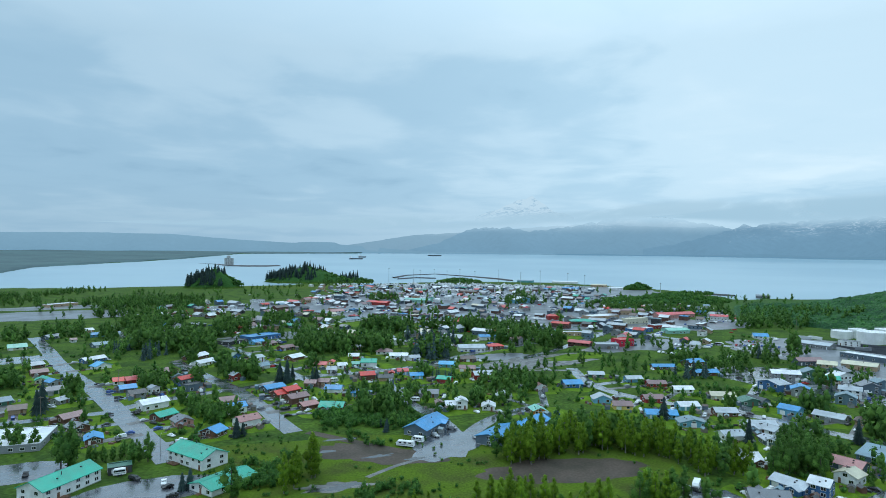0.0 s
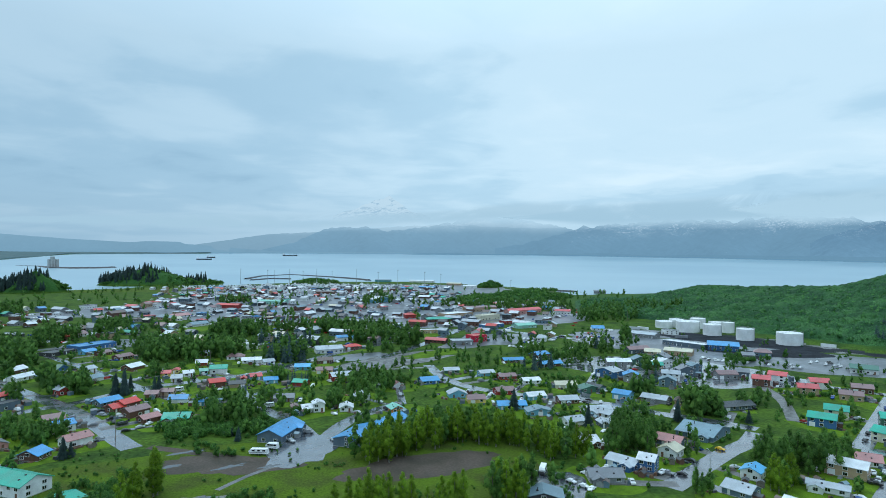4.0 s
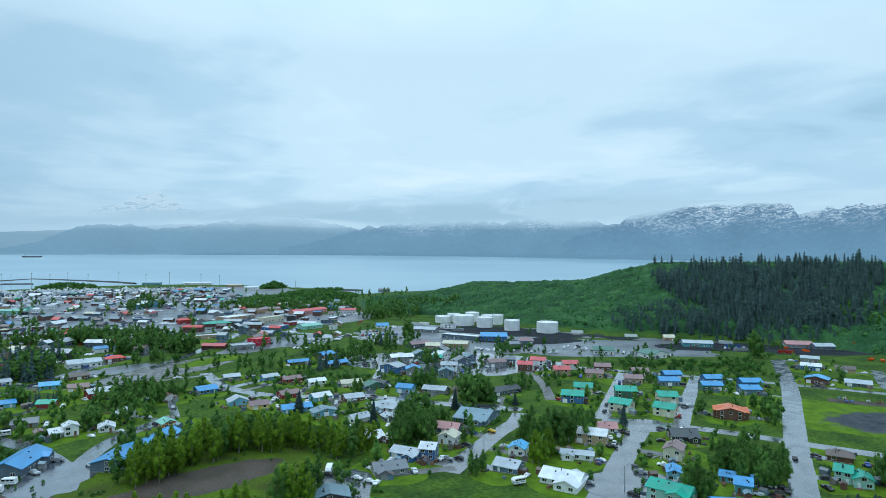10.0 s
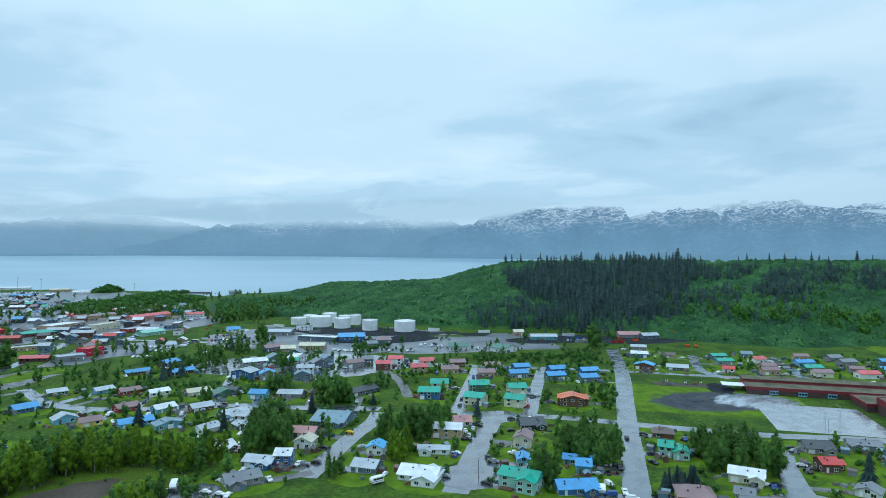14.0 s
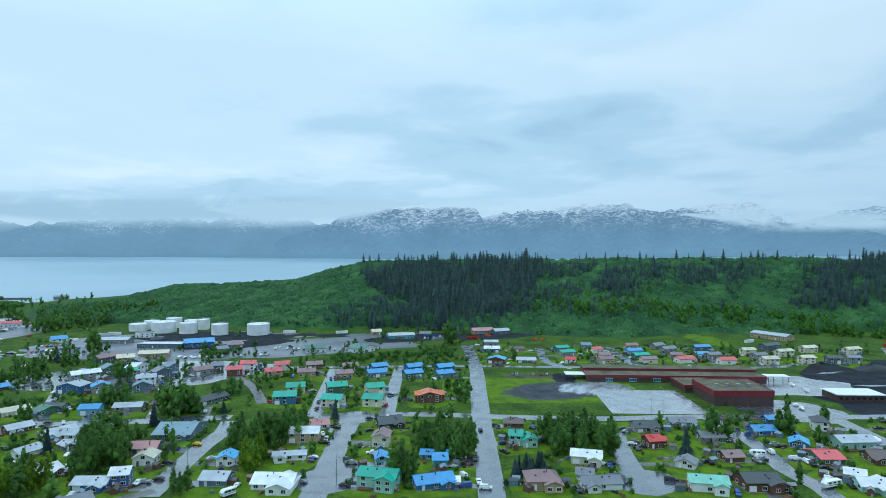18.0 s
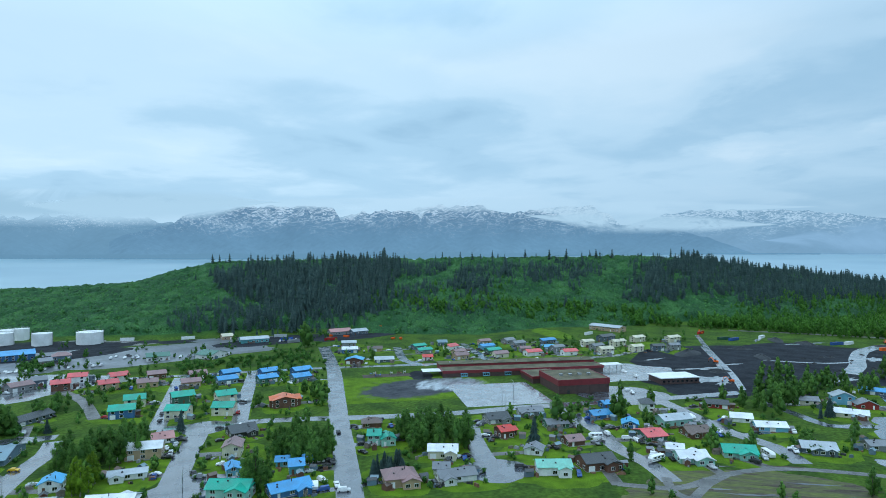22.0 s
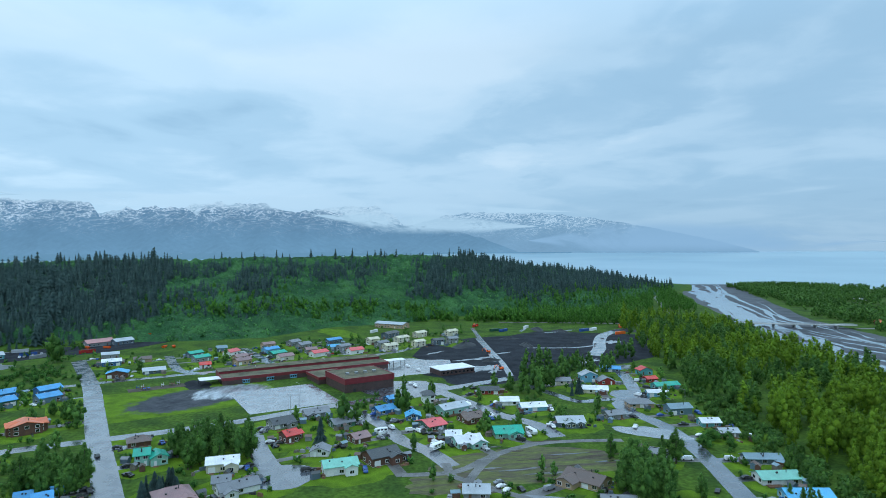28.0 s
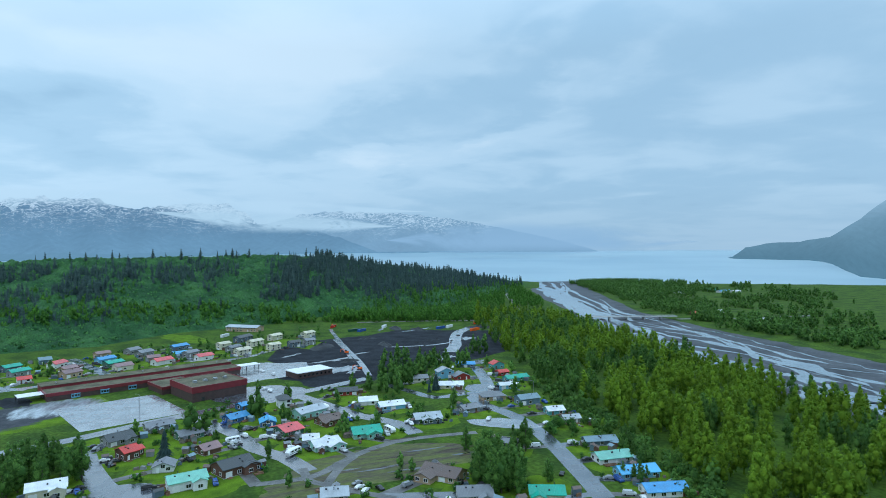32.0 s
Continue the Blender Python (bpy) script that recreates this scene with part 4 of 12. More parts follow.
    if lod >= 1:
        for side, turn in ((-X - 0.012, -90), (X + 0.012, 90))[: 2 if lod >= 2 else 1] if x * math.cos(radians(rz)) + y * math.sin(radians(rz)) > 0 else ((X + 0.012, 90), (-X - 0.012, -90))[: 2 if lod >= 2 else 1]:
            for row in range(rows):
                for k in ((-0.5, 0.5) if (lod >= 2 and d > 7) else (0.0,)):
                    opening(side, k * Y, 1.4 + 2.1 * row, turn)
        if form == "e" and storeys <= 1.5 and lod >= 2:
            opening(0, -Y - 0.012, h + 0.1 * rise, 0)
    if lod >= 2 and form != "f":
        part("foundation", box(-X - 0.03, -Y - 0.03, -0.3, X + 0.03, Y + 0.03, 0.22), concrete, ob)
        for k in range(2):
            a, c = rnd.uniform(-0.7, 0.7) * A, -rnd.uniform(0.2, 0.7) * C
            zb = h + rise * (1 - abs(c) / C)
            px, py, _ = q(a, c, 0)
            part("roof_vent", box(px - 0.25, py - 0.25, zb - 0.1, px + 0.25, py + 0.25, zb + 0.55), dark_metal, ob)
        if form == "g" and w > 10.5 and storeys < 2 and rnd.random() < 0.8:
            s = rnd.choice((-1, 1))
            x0, ww, dd = s * w * 0.27, 4.6, 2.4
            hh = h - 0.25
            wv = [(x0 + i * ww / 2, yy, zz) for zz in (-0.3, hh) for yy in (-Y - dd, -Y + 0.5) for i in (-1, 1)] + [(x0, -Y - dd, hh + 1.0), (x0, -Y + 0.5, hh + 1.0)]
            part("wing_wall", (wv, [(0, 1, 5, 4), (2, 0, 4, 6), (1, 3, 7, 5), (4, 5, 8), (4, 8, 9, 6), (5, 7, 9, 8)]), wm, ob)
            e = 0.4
            rv2 = [(x0 + i * (ww / 2 + e), yy, hh - 0.17 + o) for o in (0.03, 0.22) for yy in (-Y - dd - e, -Y + 2.2) for i in (-1, 1)] + [(x0, yy, hh + 1.0 + o) for o in (0.03, 0.22) for yy in (-Y - dd - e, -Y + 2.2)]
            part("wing_roof", (rv2, [(4, 10, 11, 6), (10, 5, 7, 11), (0, 2, 9, 8), (8, 9, 3, 1), (0, 8, 10, 4), (8, 1, 5, 10), (0, 4, 6, 2), (1, 3, 7, 5)]), rm, ob)
            o = part("window", wm_, None, ob, at=pose(x0, -Y - dd - 0.012, 1.5))
            part("pane", pm_, None, o)
        elif form == "g" and w > 8 and rnd.random() < 0.5:
            s = rnd.choice((-1, 1))
            x0 = s * w * 0.25
            part("deck", joined(box(x0 - 2.5, -Y - 2.6, 0.15, x0 + 2.5, -Y - 0.05, 0.45), *(box(x0 + i * 2.3 - 0.1, -Y - 2.5, -0.2, x0 + i * 2.3 + 0.1, -Y - 2.3, 0.15) for i in (-1, 0, 1))), wood_brown, ob)
            part("deck_rail", joined(box(x0 - 2.5, -Y - 2.6, 1.25, x0 + 2.5, -Y - 2.5, 1.35), *(box(x0 - 2.5 + 0.5 * i, -Y - 2.6, 0.45, x0 - 2.42 + 0.5 * i, -Y - 2.52, 1.25) for i in range(11))), wood_brown, ob)
        if rnd.random() < 0.6:
            px = -X + w * (doorat + 0.5) / n
            part("doorstep", joined(box(px - 1.0, -Y - 1.3, -0.1, px + 1.0, -Y - 0.03, 0.2), box(px - 0.8, -Y - 1.7, -0.1, px + 0.8, -Y - 1.3, 0.1)), wood_brown, ob)
    return ob


def cross_wing(ob, x0, y0, w, d, h, roof, wall, ridge="y", windows=2):
    """A gabled wing set across a house, w by d about (x0, y0) in the house's own frame."""
    span, length = (w, d) if ridge == "y" else (d, w)
    rise, ov, th = span * 0.2, 0.5, 0.2

    def q(a, c, z):
        return (x0 + c, y0 + a, z) if ridge == "y" else (x0 + a, y0 - c, z)
    A, C = length / 2, span / 2
    v = [q(a, c, z) for z in (-0.3, h) for c in (-C, C) for a in (-A, A)] + [q(-A, 0, h + rise), q(A, 0, h + rise)]
    part("wing_wall", (v, [(0, 2, 3, 1), (0, 1, 5, 4), (3, 2, 6, 7), (2, 0, 4, 6), (1, 3, 7, 5), (6, 4, 8), (5, 7, 9), (4, 5, 9, 8), (7, 6, 8, 9)]), WALL_MAT[wall], ob)
    drop = rise / C * ov
    rv = [q(a, c, z + dz + 0.05) for dz in (0.0, th) for a, c, z in ((-A - ov, -C - ov, h - drop), (A + ov, -C - ov, h - drop), (A + ov, 0, h + rise), (-A - ov, 0, h + rise), (A + ov, C + ov, h - drop), (-A - ov, C + ov, h - drop))]
    part("wing_roof", (rv, [(6, 7, 8, 9), (9, 8, 10, 11), (0, 3, 2, 1), (3, 5, 4, 2), (0, 1, 7, 6), (5, 11, 10, 4), (0, 6, 9, 3), (3, 9, 11, 5), (1, 2, 8, 7), (2, 4, 10, 8)]), ROOF_MAT[roof], ob)
    wm_, pm_ = window_meshes(1.5, 1.15)
    for row in range(max(1, int(h / 2.1))):
        for i in range(windows):
            o = part("window", wm_, None, ob, at=pose(x0 - w / 2 + w * (i + 0.5) / windows, y0 - d / 2 - 0.02, 1.4 + 2.1 * row))
            part("pane", pm_, None, o)
    return ob


# ---- trees ----


GOLD = (1 + 5 ** 0.5) / 2
ICO_V = [Vector(p).normalized() for p in ((-1, GOLD, 0), (1, GOLD, 0), (-1, -GOLD, 0), (1, -GOLD, 0), (0, -1, GOLD), (0, 1, GOLD), (0, -1, -GOLD), (0, 1, -GOLD), (GOLD, 0, -1), (GOLD, 0, 1), (-GOLD, 0, -1), (-GOLD, 0, 1))]
ICO_F = [(0, 11, 5), (0, 5, 1), (0, 1, 7), (0, 7, 10), (0, 10, 11), (1, 5, 9), (5, 11, 4), (11, 10, 2), (10, 7, 6), (7, 1, 8), (3, 9, 4), (3, 4, 2), (3, 2, 6), (3, 6, 8), (3, 8, 9), (4, 9, 5), (2, 4, 11), (6, 2, 10), (8, 6, 7), (9, 8, 1)]
OCT_V = [Vector(p) for p in ((1, 0, 0), (0, 1, 0), (-1, 0, 0), (0, -1, 0), (0, 0, 1), (0, 0, -1))]
OCT_F = [(0, 1, 4), (1, 2, 4), (2, 3, 4), (3, 0, 4), (1, 0, 5), (2, 1, 5), (3, 2, 5), (0, 3, 5)]


def leaves(rng, lobes, count, size, flat=0.6):
    """Small leaf clumps, each a bent pair of triangles, spread round the dense inner masses of several lobes."""
    v, f, soft = [], [], []
    cv, cf = (ICO_V, ICO_F) if count >= 130 else (OCT_V, OCT_F)
    for cx, cy, cz, r in lobes:
        k = len(v)
        turn = Matrix.Rotation(rng.uniform(0, 6.28), 3, "Z") @ Matrix.Rotation(rng.uniform(0, 1.0), 3, "X")
        for p in cv:
            q = turn @ p
            rr = r * rng.uniform(0.42, 0.86)
            v.append((cx + q.x * rr, cy + q.y * rr, cz + q.z * rr * 1.45))
            soft.append(tuple((q + Vector((cx, cy, 0)) * (0.3 / max(r, 0.1)) + Vector((0, 0, 0.35))).normalized()))
        f += [tuple(i + k for i in t_) for t_ in cf]
    tot = sum(r ** 2 for *_, r in lobes)
    mid = sum(z for _, _, z, _ in lobes) / len(lobes)
    for cx, cy, cz, r in lobes:
        for _ in range(max(4, int(count * r * r / tot))):
            u = rng.uniform(-0.75, 1)
            a = rng.uniform(0, 2 * math.pi)
            s = math.sqrt(1 - u * u)
            rr = r * rng.uniform(0.60, 1.18)
            p = Vector((cx + rr * s * math.cos(a), cy + rr * s * math.sin(a), cz + rr * u * 1.35))
            nrm = Vector((s * math.cos(a), s * math.sin(a), u + 0.5)).normalized()
            whole = Vector((p.x, p.y, (p.z - mid) * 0.8 + 0.6)).normalized()
            sn = (nrm * 0.8 + whole * 0.6 + 0.22 * Vector((rng.uniform(-1, 1), rng.uniform(-1, 1), rng.uniform(-1, 1)))).normalized()
            soft += [tuple(sn)] * 4
            nrm = (nrm + 0.42 * Vector((rng.uniform(-1, 1), rng.uniform(-1, 1), rng.uniform(-1, 1)))).normalized()
            t1 = nrm.orthogonal().normalized()
            t1.rotate(Matrix.Rotation(rng.uniform(0, 6.28), 3, nrm))
            t2 = nrm.cross(t1)
            k = len(v)
            q = size * rng.uniform(0.6, 1.3)
            v += [tuple(p - t1 * q), tuple(p - t2 * q * flat - nrm * q * 0.3), tuple(p + t1 * q), tuple(p + t2 * q * flat - nrm * q * 0.25)]
            f += [(k, k + 1, k + 2), (k, k + 2, k + 3)]
    return v, f, soft


def broad_lobes(rng, h, wide):
    lobes = []
    n = rng.randint(9, 12)
    for i in range(n):
        k = i / (n - 1)
        prof = math.sin(math.pi * (0.15 + 0.8 * k)) ** 0.8 * (1 - 0.35 * k)
        reach = 0.13 * h * wide * prof * rng.uniform(0.5, 1.3)
        a = i * 2.4 + rng.uniform(-0.6, 0.6)
        lobes.append((reach * math.cos(a), reach * math.sin(a), h * (0.16 + 0.74 * k), h * wide * (0.055 + 0.07 * prof) * rng.uniform(0.75, 1.15)))
    lobes.append((0, 0, h * 0.95, h * wide * 0.06))
    return lobes


def limbs(rng, h, lobes, thick):
    pieces = [tube(0, 0, -0.3, h * 0.45, thick, thick * 0.6, 6, False), tube(0, 0, h * 0.45, h * 0.9, thick * 0.6, thick * 0.15, 5, False)]
    for cx, cy, cz, r in lobes[::2]:
        pieces.append(bar((0, 0, cz * 0.72), (cx, cy, cz), thick * 0.22, 4))
    return joined(*pieces)


def spruce(rng, h, tiers=9, points=9):
    """A spire of drooping, ragged branch tiers, shaded as one soft mass."""
    v, f, soft = [], [], []
    r0 = h * rng.uniform(0.19, 0.30)
    lean = Vector((rng.uniform(-0.03, 0.03), rng.uniform(-0.03, 0.03)))
    for i in range(tiers):
        k = i / tiers
        zc = h * (0.06 + 0.92 * k)
        r = r0 * (1 - k) ** 0.8 * rng.uniform(0.8, 1.15) + 0.12
        top = zc + h * 0.22 * (1 - 0.5 * k)
        c = len(v)
        v.append((lean.x * top, lean.y * top, min(top, h)))
        soft.append((0, 0, 1))
        off = rng.uniform(0, 6.28)
        for j in range(points * 2):
            a = off + math.pi * j / points
            rr = r * (rng.uniform(0.75, 1.25) if j % 2 == 0 else rng.uniform(0.42, 0.65))
            v.append((rr * math.cos(a) + lean.x * zc, rr * math.sin(a) + lean.y * zc, zc - (r * rng.uniform(0.15, 0.4) if j % 2 == 0 else -0.02 * h)))
            soft.append(tuple(Vector((math.cos(a), math.sin(a), 0.55 if j % 2 == 0 else -0.2)).normalized()))
        for j in range(points * 2):
            f.append((c, c + 1 + j, c + 1 + (j + 1) % (points * 2)))
    return v, f, soft


TREES = {}


def leafy(name, vfn, mat):
    return soft_normals(mesh_of(name, vfn[0], vfn[1], mat), vfn[2])


def tree_kind(kind, i):
    """Shared trunk and crown meshes, 10 m high: several builds of each kind."""
    key = (kind, i)
    if key not in TREES:
        rng = random.Random(hash_of(kind) + i * 17)
        if kind == "spruce_tree":
            TREES[key] = (mesh_of("trunk", *tube(0, 0, -0.3, 9.0, 0.16, 0.03, 6, False), bark), leafy("crown", spruce(rng, 10, 14, 10), needle))
        else:
            wide = {"broadleaf_tree": 1.12, "young_tree": 0.92, "shrub": 2.2}[kind]
            lobes = broad_lobes(rng, 10, wide)
            if kind == "shrub":
                lobes = [(x * 1.5, y * 1.5, z * 0.75, r * 0.9) for x, y, z, r in lobes]
            TREES[key] = (mesh_of("trunk", *limbs(rng, 10, lobes, 0.22), bark if kind != "young_tree" else bark_pale),
                          leafy("crown", leaves(rng, lobes, 1000 if kind != "shrub" else 260, 0.225 if kind != "shrub" else 0.55), {"broadleaf_tree": leaf, "young_tree": leaf_young, "shrub": shrub_leaf}[kind]))
    return TREES[key]


def hash_of(s):
    return sum(ord(c) * (i + 1) for i, c in enumerate(s))


TREE_LABEL = dict(broadleaf_tree="leafy green broadleaf tree with a rounded crown", young_tree="slender young tree with pale yellow-green leaves", spruce_tree="dark green spruce tree with a pointed crown", shrub="dense green leafy shrub")
tree_count = 0


def tree(x, y, h, kind="broadleaf_tree"):
    global tree_count
    tree_count += 1
    rng = random.Random(tree_count * 7 + 1)
    tr, cr = tree_kind(kind, rng.randrange(5))
    a, r = azr(x, y)
    ob = thing(kind, x, y, ground_height(a, r) if r > 560 else 0, rng.uniform(0, 360), TREE_LABEL[kind], "shrub" if kind == "shrub" else "tree", {"spruce_tree": "spruces of the town", "shrub": "shrubs of the town"}.get(kind, "trees of the town"))
    s = h / 10
    ob.scale = (s * rng.uniform(0.9, 1.15), s * rng.uniform(0.9, 1.15), s)
    part("trunk", tr, None, ob)
    part("crown", cr, None, ob)
    return ob


class Mass:
    """Many trees or shrubs gathered into one mesh, for woods that nobody could count."""

    def __init__(self, name, mat, label, category="trees"):
        self.name, self.mat, self.label, self.category = name, mat, label, category
        self.v, self.f, self.n = [], [], 0
        self.soft = []
        self.kinds = {}

    def template(self, key, make):
        if key not in self.kinds:
            got = make()
            self.kinds[key] = (np.array(got[0]), got[1], np.array(got[2]) if len(got) > 2 else None)
        return self.kinds[key]

    def add(self, tv, tf, tn, x, y, z, s, rng):
        a = rng.uniform(0, 6.28)
        c, q = math.cos(a) * s * rng.uniform(0.85, 1.15), math.sin(a) * s * rng.uniform(0.85, 1.15)
        m = np.array([[c, q, 0], [-q, c, 0], [0, 0, s]])
        k = self.n
        self.v.append(tv @ m + np.array([x, y, z]))
        if tn is not None:
            turn = np.array([[math.cos(a), math.sin(a), 0], [-math.sin(a), math.cos(a), 0], [0, 0, 1]])
            self.soft.append(tn @ turn)
        self.f.extend(tuple(i + k for i in t_) for t_ in tf)
        self.n += len(tv)

    def done(self):
        me = bpy.data.meshes.new(self.name)
        me.from_pydata(np.vstack(self.v).tolist(), [], self.f)
        me.materials.append(self.mat)
        if self.soft:
            soft_normals(me, np.vstack(self.soft))
        tagged(new(self.name, me), self.label, self.category, kind="stuff")


def broad_template(seed, count, size, wide=1.0, low=1.0):
    rng = random.Random(seed)
    lobes = [(x, y, z, r) for x, y, z, r in broad_lobes(rng, 10, wide)]
    if low < 1:
        lobes = [(rng.uniform(-3.5, 3.5), rng.uniform(-3.5, 3.5), rng.uniform(2.0, 5.5), rng.uniform(2.2, 3.4)) for _ in range(4)]
    elif count < 130:
        lobes = [(x, y, z, r * 1.3) for x, y, z, r in lobes[::2]]
    v, f, soft = leaves(rng, lobes, count, size)
    if low < 1:
        return v, f, soft
    st = tube(0, 0, -0.3, 7, 0.2, 0.08, 4, False)
    v2, f2 = joined((v, f), st)
    return v2, f2, soft + [(p[0] * 4, p[1] * 4, 0.2) for p in st[0]]


def grove(mass, x0, y0, x1, y1, width, n, h, kind="broad", count=150, seed=0):
    """n trees in a band of the given width along a line."""
    rng = random.Random(seed + int(x0 * 3 + y1))
    L = math.hypot(x1 - x0, y1 - y0) or 1
    ux, uy = -(y1 - y0) / L, (x1 - x0) / L
    for i in range(n):
        k = (i + rng.random()) / n
        o = rng.uniform(-0.5, 0.5) * width
        x, y = x0 + (x1 - x0) * k + ux * o, y0 + (y1 - y0) * k + uy * o
        away = 1 + 9.0 / math.hypot(x, y)
        if min(np.min(np.hypot(ROADS_XY[:, 0] - p, ROADS_XY[:, 1] - q) - ROADS_W) for p, q in ((x, y), (x * away, y * away))) > 1.0:
            plant(mass, x, y, h * rng.uniform(0.75, 1.2), kind, count, rng)


def plant(mass, x, y, h, kind, count, rng):
    a, r = azr(x, y)
    i = rng.randrange(6)
    if kind == "spruce":
        tv, tf, tn = mass.template(("s", i), lambda: spruce(random.Random(i), 10, 6, 5))
    elif kind == "shrub":
        tv, tf, tn = mass.template(("b", i, count), lambda: broad_template(40 + i, count, 0.85 * math.sqrt(140 / count), 1.5, 0.75))
    elif kind == "slim":
        tv, tf, tn = mass.template(("w", i, count), lambda: broad_template(i + 60, count, 0.24 * math.sqrt(900 / count) * 0.80, 0.98))
    else:
        tv, tf, tn = mass.template(("t", i, count), lambda: broad_template(i, count, 0.25 * math.sqrt(900 / count) * 0.80, 1.12 if count > 140 else 1.5))
    mass.add(tv, tf, tn, x, y, ground_height(a, r) if r > 560 else 0.0, h / 10, rng)


# ---- vehicles ----
PAINT = {k: material("car_paint_" + k, c, 0.25, 0.04, 0.5, per_object=0.1, spec=0.7) for k, c in dict(white=(0.75, 0.76, 0.77), black=(0.02, 0.02, 0.022), grey=(0.22, 0.23, 0.25), silver=(0.48, 0.5, 0.52), red=(0.35, 0.02, 0.02), blue=(0.03, 0.08, 0.28), green=(0.03, 0.09, 0.05), yellow=(0.75, 0.45, 0.02), orange=(0.8, 0.13, 0.02)).items()}
CAR = {}


def car_meshes(kind):
    if kind in CAR:
        return CAR[kind]
    L, W = {"car": (4.5, 1.8), "pickup": (5.6, 2.0), "van": (5.2, 2.0)}[kind]
    prof = {"car": [(-2.25, 0.35), (-2.25, 0.8), (-1.2, 0.92), (-0.5, 1.42), (1.0, 1.46), (1.9, 0.95), (2.25, 0.85), (2.25, 0.35)],
            "pickup": [(-2.8, 0.45), (-2.8, 1.0), (-1.4, 1.12), (-0.8, 1.8), (0.6, 1.82), (0.8, 1.12), (2.8, 1.1), (2.8, 0.45)],
            "van": [(-2.6, 0.4), (-2.6, 1.0), (-1.7, 1.15), (-1.0, 1.85), (2.3, 1.9), (2.6, 1.1), (2.6, 0.4)]}[kind]
    n = len(prof)
    v = []
    for s in (-1, 1):
        for x, z in prof:
            v.append((x, s * W / 2 * (0.82 if z > 1.2 else 1.0), z))
    f = [tuple(range(n)), tuple(reversed(range(n, 2 * n)))] + [(i, n + i, n + (i + 1) % n, (i + 1) % n) for i in range(n)]
    body = mesh_of("body", v, f)
    zt = max(z for _, z in prof)
    xs = [x for x, z in prof if z > zt - 0.12]
    a, b2 = min(xs), max(xs)
    panes = [("windscreen", box(a - 0.38, -W * 0.38, zt - 0.50, a, W * 0.38, zt - 0.2)), ("rear_window", box(b2 - 0.10, -W * 0.37, zt - 0.50, b2 + 0.05, W * 0.37, zt - 0.14))]
    panes += [("side_window", box(a - 0.05, min(q, 0.85 * q), zt - 0.50, b2 + 0.02, max(q, 0.85 * q), zt - 0.14)) for q in (-W * 0.43, W * 0.43)]
    glass = [(n_, mesh_of(n_, *vf_, glass_dark)) for n_, vf_ in panes]
    glass.append(("glazing", mesh_of("glazing", *joined(*(vf_ for n_, vf_ in panes)), glass_dark)))
    wheel = mesh_of("wheel", *joined(tuple_rot(tube(0, 0, -0.12, 0.12, 0.36, 0.36, 10))), rubber)
    CAR[kind] = (body, glass, wheel, L, W)
    return CAR[kind]


def tuple_rot(vf):
    v, f = vf
    return [(x, z, y + 0.36) for x, y, z in v], f


BODY = {}


def car(x, y, rz, paint="white", kind="car", z=0.06):
    body, glass, wheel, L, W = car_meshes(kind)
    key = (kind, paint)
    if key not in BODY:
        m = body.copy()
        m.materials.append(PAINT[paint])
        BODY[key] = m
    a, r = azr(x, y)
    ob = thing({"car": "car", "pickup": "pickup_truck", "van": "van"}[kind], x, y, z, rz, "parked %s %s on wet ground" % (paint, {"car": "passenger car", "pickup": "pickup truck", "van": "van"}[kind]), {"car": "car", "pickup": "truck", "van": "van"}[kind], "parked vehicles")
    ob.scale = (0.9, 0.9, 0.9)
    part("body", BODY[key], None, ob)
    for n_, me_ in (glass[:4] if r < 330 else glass[4:]):
        part(n_, me_, None, ob)
    if r < 300:
        for sx in (-0.31, 0.31):
            for sy in (-0.46, 0.46):
                part("wheel", wheel, None, ob, at=pose(sx * L, sy * W, 0))
    return ob


